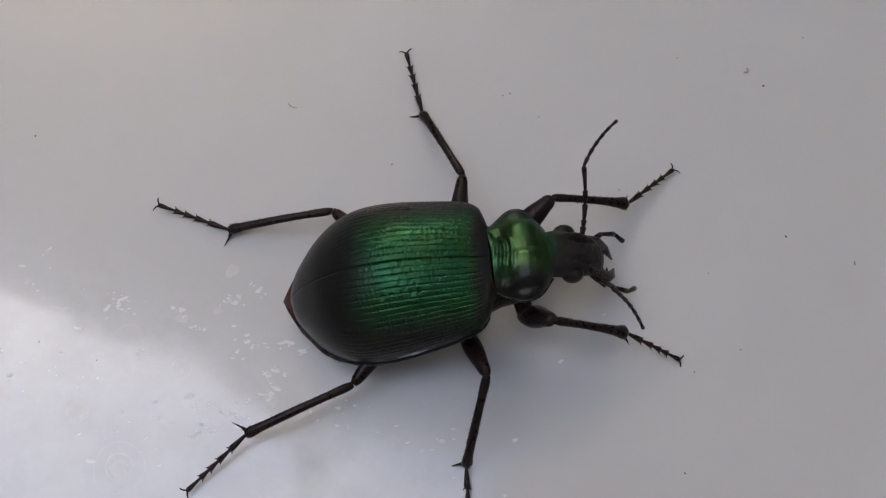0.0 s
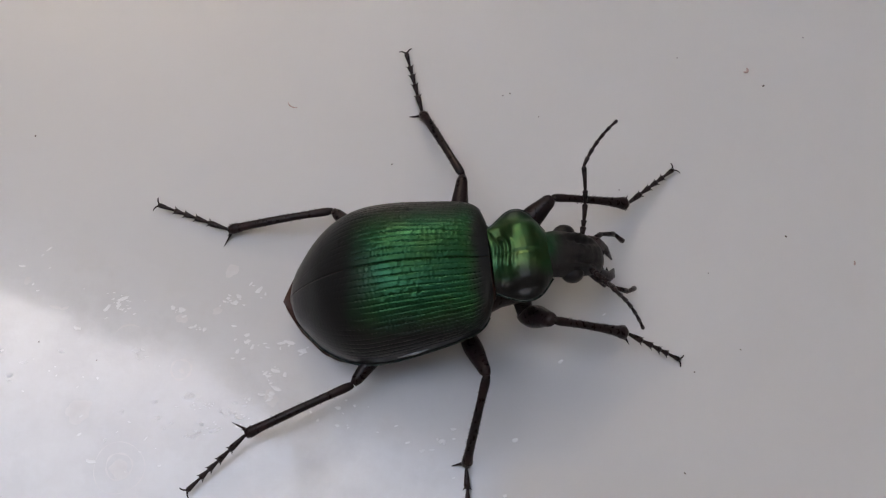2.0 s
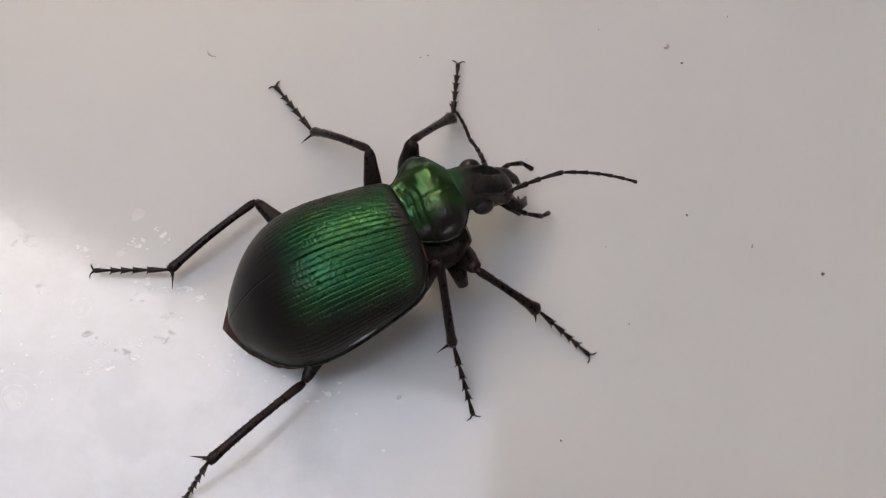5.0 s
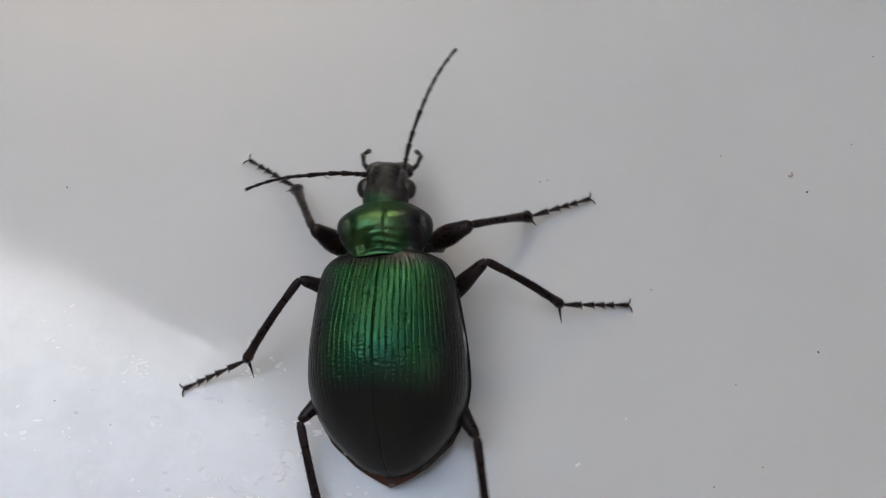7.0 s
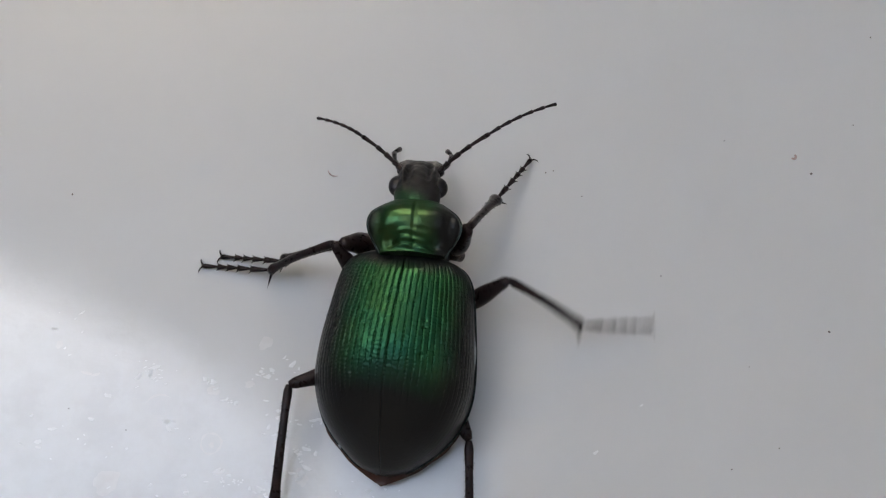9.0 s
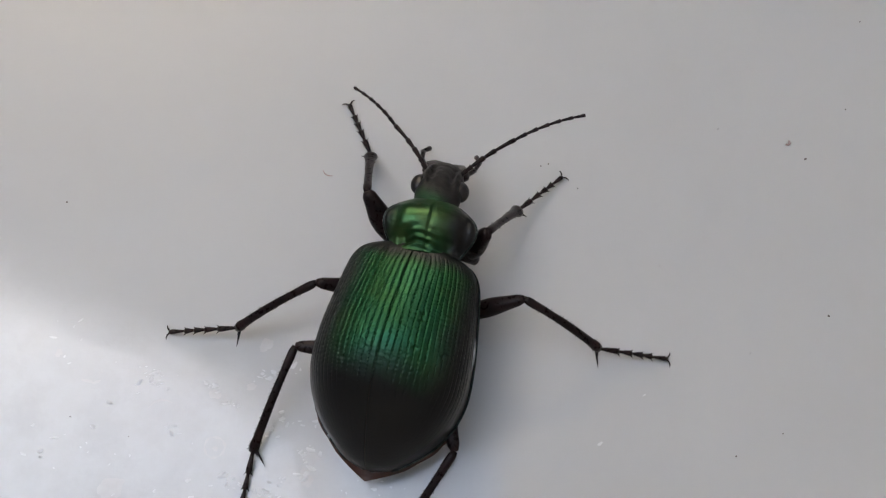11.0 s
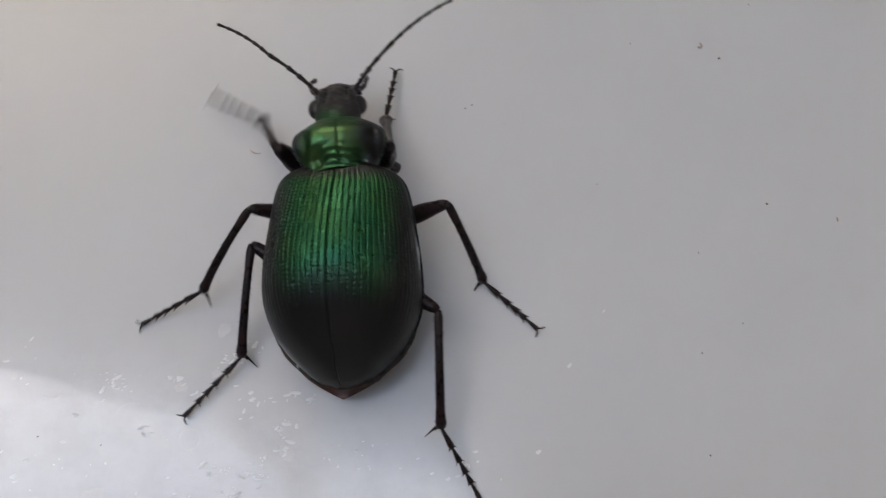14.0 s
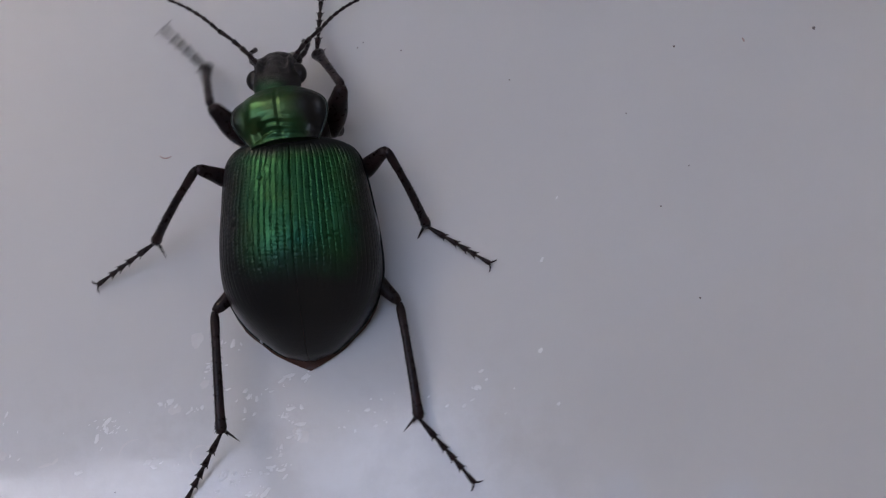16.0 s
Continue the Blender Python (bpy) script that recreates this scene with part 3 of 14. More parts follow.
def shin(l, front, sd):
    n = 22
    ts = np.linspace(0, 1, n)
    bow = lambda t: 0.35 * math.sin(math.pi * t) * (0.4 if front else 1)
    prof = [(0, 0.22), (0.06, 0.33), (0.25, 0.29), (0.6, 0.32), (0.86, 0.42 if front else 0.34), (0.965, 0.55 if front else 0.42), (1.0, 0.32)]
    main = tube([(0, l * t, bow(t)) for t in ts], [smooth_steps(t, prof) for t in ts], 12, 0.8)
    rng = random.Random(int(l * 100) + int(sd))
    hairs = []
    for k in range(34):                                    # short stiff bristles
        t = 0.15 + 0.83 * k / 33
        a = rng.choice((0, math.pi)) + rng.uniform(-0.5, 0.5)
        r = smooth_steps(t, prof)
        p = Vector((r * 0.9 * math.cos(a), l * t, bow(t) + r * 0.7 * math.sin(a)))
        q = p + Vector((0.12 * math.cos(a), 0.15, 0.12 * math.sin(a)))
        hairs.append(tube([p, q], [0.036, 0.006], 4))
    ob = part("shin", mesh_of("shin", *joined(main, *hairs), M_BLACK), beetle, "slender bristly black-brown shin")
    for dx, dy, size in ((sd * 0.85, 0.75, 1.2), (sd * 0.45, 0.85, 0.55), (sd * -0.5, 0.6, 0.3)):
        if front:
            size *= 0.62
        p = Vector((0.2 * (1 if dx > 0 else -1), l * 0.975, -0.05))
        q = p + Vector((dx, dy, -0.18)) * size
        part("spur", mesh_of("spur", *tube([p, p.lerp(q, 0.5), q], [0.11, 0.075, 0.012], 7), M_BLACK), ob)
    return ob


def foot(l):
    seg = [0.29, 0.19, 0.155, 0.14, 0.225]
    y, ob = 0.0, None
    for i, s in enumerate(seg):
        a, b = y * l, (y + s) * l
        r = 0.175 if i else 0.185
        path = [(0, a, 0), (0, a + 0.3 * (b - a), 0.02), (0, a + 0.85 * (b - a), 0), (0, b + 0.02, 0)]
        rod = tube(path, [r * 0.55, r * 0.8, r * 1.35, r * 0.9] if i < 4 else [r * 0.5, r * 0.7, r * 1.15, r * 0.9], 10, 0.9)
        spines = []
        if i < 4:
            for sx in (-1, 1):
                p = Vector((sx * r * 1.05, b - 0.06, -0.04))
                spines.append(tube([p, p + Vector((sx * 0.15, 0.19, -0.06))], [0.065, 0.008], 5))
        me = mesh_of("foot_joint", *joined(rod, *spines), M_BLACK)
        if ob is None:
            ob = part("foot", me, beetle, "five-jointed spiny black foot with two claws")
        else:
            part("foot_joint", me, ob)
        y += s
    for sx in (-1, 1):
        path = [(sx * 0.05, l - 0.02, 0.03), (sx * 0.26, l + 0.16, 0.06), (sx * 0.46, l + 0.26, 0.0), (sx * 0.58, l + 0.28, -0.12)]
        part("claw", mesh_of("claw", *tube(path, [0.07, 0.06, 0.045, 0.012], 7), M_BLACK), ob)
    return ob


LENGTHS = {'front': (4.4, 7.05, 5.11), 'middle': (5.46, 7.83, 5.48), 'hind': (5.59, 8.43, 5.91)}
HIPS = {'front': (2.97, 2.14, 2.67), 'middle': (3.03, -2.45, 3.12), 'hind': (2.84, -7.6, 3.63)}
LEG = {}
for pair, (a, b, c) in LENGTHS.items():
    for side_name, sd in (("left", -1), ("right", 1)):
        LEG[side_name, pair] = (thigh(a, {"front": 1.25, "middle": 1.0, "hind": 1.0}[pair]), shin(b, pair == "front", sd), foot(c))


# short hip pieces that join the thighs to the chest
for pair, (hx, hy, hz) in HIPS.items():
    for sd in (-1, 1):
        v, f = tube([(sd * hx * 0.35, hy - 0.2, hz + 1.5), (sd * hx * 0.75, hy, hz + 0.7), (sd * hx, hy, hz)], [0.75, 0.62, 0.42], 12)
        part("hip", mesh_of("hip", v, f, M_BLACK), beetle)


# ---- small things on the enamel ----
def grit(x, y, r, seed):
    """An uneven grain lying on the surface."""
    rng = random.Random(seed)
    n, vs, fs = 8, [], []
    for i, (h, w) in enumerate(((0, 0.75), (0.45, 1.0), (0.95, 0.7))):
        for k in range(n):
            a = 2 * math.pi * k / n
            q = w * rng.uniform(0.7, 1.2)
            vs.append((r * q * math.cos(a), r * q * math.sin(a) * 0.8, r * h * rng.uniform(0.85, 1.1) if i else 0.0))
    for i in range(2):
        for k in range(n):
            q = (k + 1) % n
            fs.append((i * n + k, i * n + q, i * n + n + q, i * n + n + k))
    fs += [tuple(reversed(range(n))), tuple(range(2 * n, 3 * n))]
    ob = new("speck", mesh_of("speck", vs, fs, M_SPECK))
    ob.matrix_basis = pose(x * MM, y * MM, 0, 0, 0, rng.uniform(0, 360))
    tagged(ob, "tiny dark grain of grit on white enamel", "speck", "grit on the enamel")


for k, (x, y, r) in enumerate([(26.4, 14.1, 0.15), (26.8, 1.0, 0.14), (37.3, -3.1, 0.22), (-4.1, 7.1, 0.11), (5.5, 13.4, 0.10), (17.5, -17.1, 0.13),
                               (18.8, -9.7, 0.10), (32.4, 26.9, 0.10), (30.2, 18.6, 0.09), (22.4, -8.0, 0.09), (14.0, 4.9, 0.08), (4.9, 13.2, 0.09),
                               (7.8, 11.3, 0.08), (19.5, 16.7, 0.08), (-33.0, 9.6, 0.12), (20.5, -2.0, 0.07), (-26.0, -8.8, 0.08), (-30.5, -7.4, 0.08)]):
    grit(x, y, r * 0.75, 40 + k)


def fibre(name, x, y, size, turn, arc, r, material, label):
    """A curled crumb or fibre lying flat."""
    path = [(size * math.sin(arc * t) / arc, size * (1 - math.cos(arc * t)) / arc, r * 0.9) for t in np.linspace(-0.5, 0.5, 11)]
    radii = [r * (0.5 + 0.6 * math.sin(math.pi * (i + 0.5) / 11) + 0.15 * math.sin(2.1 * i)) for i in range(11)]
    ob = new(name, mesh_of(name, *tube(path, radii, 7, 0.8), material))
    ob.matrix_basis = pose(x * MM, y * MM, 0, 0, 0, turn)
    tagged(ob, label, "crumb")


fibre("crumb", 25.2, 15.4, 0.7, 50, 3.4, 0.10, M_CRUMB, "curled pinkish crumb on white enamel")
fibre("crumb", 31.9, -1.2, 0.35, 80, 1.0, 0.07, M_CRUMB, "small tan crumb on white enamel")
fibre("fibre", -12.4, 12.2, 1.0, -30, 1.6, 0.05, M_CRUMB, "thin curved reddish fibre on white enamel")


def blot(name, x, y, rx, ry, turn, bend, material, label, high=0.02, seed=1):
    """A thin dried patch with an uneven outline; bend curls it into a crescent."""
    rng = random.Random(seed)
    n, vs, fs = 26, [], []
    ph = [rng.uniform(0, 6.28) for _ in range(4)]
    for i, (w, h) in enumerate(((1.0, -0.4), (0.9, 0.6), (0.6, 1.0), (0.25, 1.0))):
        for k in range(n):
            a = 2 * math.pi * k / n
            q = w * (1 + 0.13 * math.sin(2 * a + ph[0]) + 0.10 * math.sin(3 * a + ph[1]) + 0.08 * math.sin(5 * a + ph[2]) + 0.05 * math.sin(9 * a + ph[3]))
            px, py = rx * q * math.cos(a), ry * q * math.sin(a)
            vs.append((px, py + bend * px * px / max(rx, 0.01), high * h))
    for i in range(3):
        for k in range(n):
            q = (k + 1) % n
            fs.append((i * n + k, i * n + q, i * n + n + q, i * n + n + k))
    fs.append(tuple(range(3 * n, 4 * n)))
    ob = new(name, mesh_of(name, vs, fs, material))
    ob.matrix_basis = pose(x * MM, y * MM, 0, 0, 0, turn)
    tagged(ob, label, "stain", "dried water marks")


for k, (x, y, rx, ry, turn, bend) in enumerate([(-32.0, -2.6, 0.30, 0.30, 0, 0), (-29.6, -4.7, 0.42, 0.13, -8, 0.1), (-28.9, -4.8, 0.36, 0.12, 12, 0.2),
                                                (-24.0, -6.1, 0.80, 0.10, 14, -0.35), (-16.3, -1.8, 0.65, 0.42, 30, 0), (-19.9, -5.6, 0.48, 0.36, 0, 0),
                                                (-12.7, -11.8, 0.48, 0.5, 0, 0), (-17.2, -5.0, 0.42, 0.25, 10, 0), (-26.9, -12.6, 1.1, 0.8, 20, 0), (-12.9, -11.2, 0.30, 0.28, 0, 0)]):
    blot("water_stain", x, y, rx, ry, turn, bend, M_FILM, "faint grey dried water stain on white enamel", 0.002, 70 + k)


def ring(x, y, r, thick, label, blotch):
    n = 40
    vs, fs = [], []
    for k in range(n):
        a = 2 * math.pi * k / n
        w = thick * (0.75 + 0.45 * math.sin(0.9 * k))
        for dr, z in ((-w, -0.001), (0, 0.002), (w, -0.001)):
            q = r * (1 + 0.03 * math.sin(3 * a + r)) + dr
            vs.append((q * math.cos(a), q * math.sin(a), z))
    for k in range(n):
        a, b = 3 * k, 3 * ((k + 1) % n)
        fs += [(a, a + 1, b + 1, b), (a + 1, a + 2, b + 2, b + 1)]
    ob = new("droplet_mark", mesh_of("droplet_mark", vs, fs, M_FILM))
    ob.matrix_basis = pose(x * MM, y * MM, 0)
    tagged(ob, label, "stain", "dried water marks")
    if blotch:
        blot("water_stain", x + 0.05, y - 0.1, blotch, blotch * 0.9, 0, 0, M_FILM, "grey centre of a dried drop on white enamel", 0.003, 5)


ring(-23.5, -16.7, 1.85, 0.05, "wide pale ring of a dried drop on white enamel", 0.75)
ring(-23.5, -16.6, 0.95, 0.10, "small pale ring of a dried drop on white enamel", 0)
ring(-19.6, -9.5, 0.75, 0.13, "small pale ring of a dried drop on white enamel", 0.22)


def scale_flakes():
    """Scattered thin flakes and grains of limescale along the edge of the dried film."""
    rng = random.Random(12)
    spots = [(-17.9, -12.3, 0.9, 26), (-17.4, -14.1, 1.0, 22), (-22.9, -8.2, 0.7, 12), (-16.5, -4.3, 0.7, 12), (-20.0, -5.1, 0.8, 12), (-15.8, -4.1, 0.9, 14),
             (-18.8, -6.3, 0.9, 14), (-11.9, -7.7, 0.8, 12), (-12.4, -11.5, 0.9, 14), (-10.6, -8.1, 0.6, 9), (-18.8, -11.7, 0.8, 10), (12.2, -5.2, 0.12, 2),
             (8.8, -8.9, 0.2, 2), (-15.0, -7.5, 1.8, 30), (-25.0, -4.6, 2.4, 24), (-31.0, -1.8, 2.2, 18), (-13.0, -9.8, 1.6, 26), (-8.0, -13.0, 2.5, 26), (-15.3, -12.6, 1.6, 40), (-24.5, -4.5, 1.0, 24), (-14.0, -3.2, 1.0, 14),
             (1.0, -14.5, 4.0, 26), (-22.0, -14.0, 5.0, 40), (-30.0, -10.0, 5.0, 30)]
    vs, fs = [], []
    for sx, sy, spread, count in spots:
        for _ in range((count + 1) // 2):
            x, y = rng.gauss(sx, spread * 0.5), rng.gauss(sy, spread * 0.35)
            r = 0.04 + 0.14 * rng.random() ** 2.5
            el, tw = rng.uniform(1, 2.8), rng.uniform(-0.5, 0.9)
            o, n = len(vs), 7
            ph = rng.uniform(0, 6.28)
            for w, h in ((1.0, 0.0), (0.75, 0.016), (0.3, 0.022)):
                for k in range(n):
                    a = 2 * math.pi * k / n
                    q = r * w * (1 + 0.25 * math.sin(2 * a + ph) + 0.15 * math.sin(3 * a))
                    u, v = q * el * math.cos(a), q * math.sin(a)
                    vs.append((x + u * math.cos(tw) - v * math.sin(tw), y + u * math.sin(tw) + v * math.cos(tw), h * min(1, r / 0.1)))
            for i in range(2):
                for k in range(n):
                    q = (k + 1) % n
                    fs.append((o + i * n + k, o + i * n + q, o + i * n + n + q, o + i * n + n + k))
            fs.append(tuple(o + 2 * n + k for k in range(n)))
    tagged(new("limescale_flakes", mesh_of("limescale_flakes", vs, fs, M_SCALE)), "scattered thin white flakes of dried limescale", "limescale", "", "stuff")


scale_flakes()



# ---- what moves ----
def motions():
    walk(beetle, [
        (0, pose(0.00379, -0.00332, 0.00022, 4.3, 6.2, -85.1)), (2.75, pose(0.00379, -0.00332, 0.00022, 4.3, 6.2, -85.1)),
        (3, pose(0.00386, -0.00362, 0.00022, 4.3, 6.2, -84.8)), (3.2, pose(0.00459, -0.00290, 0.00022, 4.3, 6.2, -81.8)),
        (5.3, pose(0.00651, -0.00482, 0.00009, 1.3, -3.4, -66.3)), (5.5, pose(0.00413, -0.00262, 0.00009, 1.3, -3.4, -63.4)),
        (5.7, pose(0.00282, -0.00181, -0.00036, -0.0, -5.5, -49.9)), (6, pose(-0.00024, 0.00132, -0.00102, -2.1, -8.6, -37.9)),
        (6.2, pose(-0.00081, 0.00208, -0.00049, -2.1, -7.6, -29.7)), (6.5, pose(-0.00308, 0.00371, 0.00032, -2.0, -6.1, -9.0)),
        (6.7, pose(-0.00386, 0.00379, 0.00009, -2.2, -5.3, -4.3)), (7, pose(-0.00507, 0.00379, -0.00025, -2.3, -4.2, 3.2)),
        (7.2, pose(-0.00575, 0.00389, -0.00014, 0.4, -2.1, 8.5)), (7.5, pose(-0.00621, 0.00398, 0.00003, 4.4, 1.0, 9.6)),
        (7.7, pose(-0.00563, 0.00386, 0.00029, 2.3, 1.1, 5.0)), (8, pose(-0.00552, 0.00368, 0.00069, -0.9, 1.3, 2.9)),
        (8.2, pose(-0.00505, 0.00351, 0.00041, -2.3, 0.8, -1.0)), (8.5, pose(-0.00500, 0.00324, -0.00001, -4.4, -0.0, -3.3)),
        (8.7, pose(-0.00520, 0.00333, -0.00045, -3.2, 0.6, -3.2)), (9, pose(-0.00494, 0.00346, -0.00112, -1.3, 1.5, -6.3)),
        (9.2, pose(-0.00501, 0.00338, -0.00102, -1.5, 1.1, -6.1)), (11.3, pose(-0.00378, 0.00291, -0.00004, -4.1, -2.9, -15.7)),
        (11.5, pose(-0.00408, 0.00296, 0.00005, -4.3, -3.3, -14.8)), (11.8, pose(-0.00427, 0.00309, -0.00002, -4.0, -2.7, -13.0)),
        (12, pose(-0.00409, 0.00312, -0.00008, -3.8, -2.3, -12.6)), (12.2, pose(-0.00429, 0.00319, -0.00041, -3.4, -1.0, -12.2)),
        (12.5, pose(-0.00432, 0.00331, -0.00091, -3.0, 0.9, -13.1)), (12.8, pose(-0.00381, 0.00414, -0.00049, -2.5, -2.3, -14.9)),
        (13, pose(-0.00437, 0.00475, -0.00020, -2.2, -4.5, -10.1)), (13.2, pose(-0.00465, 0.00541, -0.00001, -1.8, -3.4, -8.1)),
        (13.5, pose(-0.00509, 0.00571, 0.00029, -1.2, -1.8, -6.6)), (13.8, pose(-0.00440, 0.00594, -0.00006, -1.8, -1.4, -9.1)),
        (14, pose(-0.00470, 0.00634, -0.00028, -2.2, -1.1, -11.2)), (14.2, pose(-0.00532, 0.00655, -0.00025, -0.9, 1.1, -9.6)),
        (14.5, pose(-0.00519, 0.00647, -0.00019, 1.1, 4.3, -9.6)), (14.8, pose(-0.00549, 0.00707, -0.00068, 2.1, 5.0, -10.9)),
        (15, pose(-0.00532, 0.00678, -0.00100, 2.8, 5.5, -13.2)), (15.2, pose(-0.00468, 0.00671, -0.00090, 2.9, 6.0, -16.6)),
        (15.5, pose(-0.00482, 0.00688, -0.00074, 3.0, 6.7, -15.4)), (15.8, pose(-0.00407, 0.00661, -0.00076, 3.8, 8.0, -20.4)),
        (16, pose(-0.00356, 0.00654, -0.00078, 4.4, 8.9, -23.9)),
    ])
    walk(shield, [
        (0, pose(-0.00091, 0.00010, 0.00774, -4.7, -5.9, 3.6)), (2.75, pose(-0.00091, 0.00010, 0.00774, -4.7, -5.9, 3.6)),
        (3, pose(-0.00091, 0.00010, 0.00774, -4.7, -5.9, 3.5)), (3.2, pose(-0.00093, 0.00010, 0.00774, -4.4, -6.1, 1.0)),
        (5.3, pose(-0.00216, -0.00022, 0.00806, -0.8, 3.6, 9.7)), (5.5, pose(-0.00217, -0.00009, 0.00806, -1.0, 3.5, 6.1)),
        (5.7, pose(-0.00042, 0.00001, 0.00843, 1.0, 5.4, 10.4)), (6, pose(0.00012, -0.00015, 0.00911, 2.2, 8.5, 1.2)),
        (6.2, pose(0.00069, -0.00016, 0.00847, 1.5, 7.7, -4.0)), (6.5, pose(-0.00005, -0.00042, 0.00772, 1.8, 6.1, -1.7)),
        (6.7, pose(-0.00022, -0.00041, 0.00795, 2.0, 5.3, -1.1)), (7, pose(-0.00054, -0.00048, 0.00830, 2.6, 4.0, 4.2)),
        (7.2, pose(-0.00112, -0.00009, 0.00819, -0.1, 2.1, 6.5)), (7.5, pose(-0.00142, 0.00017, 0.00796, -4.5, -0.6, 5.0)),
        (7.7, pose(-0.00076, -0.00014, 0.00770, -2.3, -0.9, 4.5)), (8, pose(-0.00058, -0.00039, 0.00729, 0.9, -1.4, 4.1)),
        (8.2, pose(-0.00032, -0.00043, 0.00757, 2.3, -1.0, 4.1)), (8.5, pose(-0.00061, -0.00053, 0.00799, 4.4, -0.3, 5.1)),
        (8.7, pose(-0.00080, -0.00046, 0.00843, 3.1, -0.9, 5.9)), (9, pose(-0.00052, -0.00031, 0.00910, 1.1, -1.6, 4.5)),
        (9.2, pose(-0.00064, -0.00036, 0.00901, 1.4, -1.2, 4.5)), (11.3, pose(-0.00015, -0.00043, 0.00805, 4.3, 2.6, 4.5)),
        (11.5, pose(-0.00054, -0.00043, 0.00798, 4.7, 2.8, 6.7)), (11.8, pose(-0.00092, -0.00037, 0.00807, 4.3, 2.2, 6.8)),
        (12, pose(-0.00087, -0.00035, 0.00811, 4.0, 1.8, 8.1)), (12.2, pose(-0.00091, -0.00043, 0.00842, 3.5, 0.6, 7.1)),
        (12.5, pose(-0.00074, -0.00051, 0.00888, 2.8, -1.3, 6.0)), (12.8, pose(0.00001, -0.00039, 0.00848, 2.6, 2.2, 3.8)),
        (13, pose(-0.00041, -0.00040, 0.00825, 2.6, 4.3, 5.2)), (13.2, pose(-0.00053, -0.00010, 0.00805, 2.1, 3.2, 5.4)),
        (13.5, pose(-0.00063, -0.00037, 0.00773, 1.4, 1.6, 7.0)), (13.8, pose(-0.00009, -0.00052, 0.00805, 1.9, 1.2, 5.5)),
        (14, pose(-0.00053, -0.00051, 0.00828, 2.3, 0.8, 7.3)), (14.2, pose(-0.00112, -0.00027, 0.00822, 0.8, -1.1, 6.1)),
        (14.5, pose(-0.00089, -0.00021, 0.00816, -1.5, -4.1, 6.6)), (14.8, pose(-0.00136, 0.00004, 0.00861, -2.6, -4.8, 5.4)),
        (15, pose(-0.00114, -0.00036, 0.00898, -3.2, -5.3, 4.5)), (15.2, pose(-0.00056, -0.00038, 0.00893, -3.2, -5.8, 3.3)),
        (15.5, pose(-0.00094, -0.00053, 0.00874, -3.5, -6.4, 4.0)), (15.8, pose(-0.00117, -0.00048, 0.00874, -4.6, -7.6, 5.7)),
        (16, pose(-0.00137, -0.00040, 0.00873, -5.2, -8.5, 5.4)),
    ])
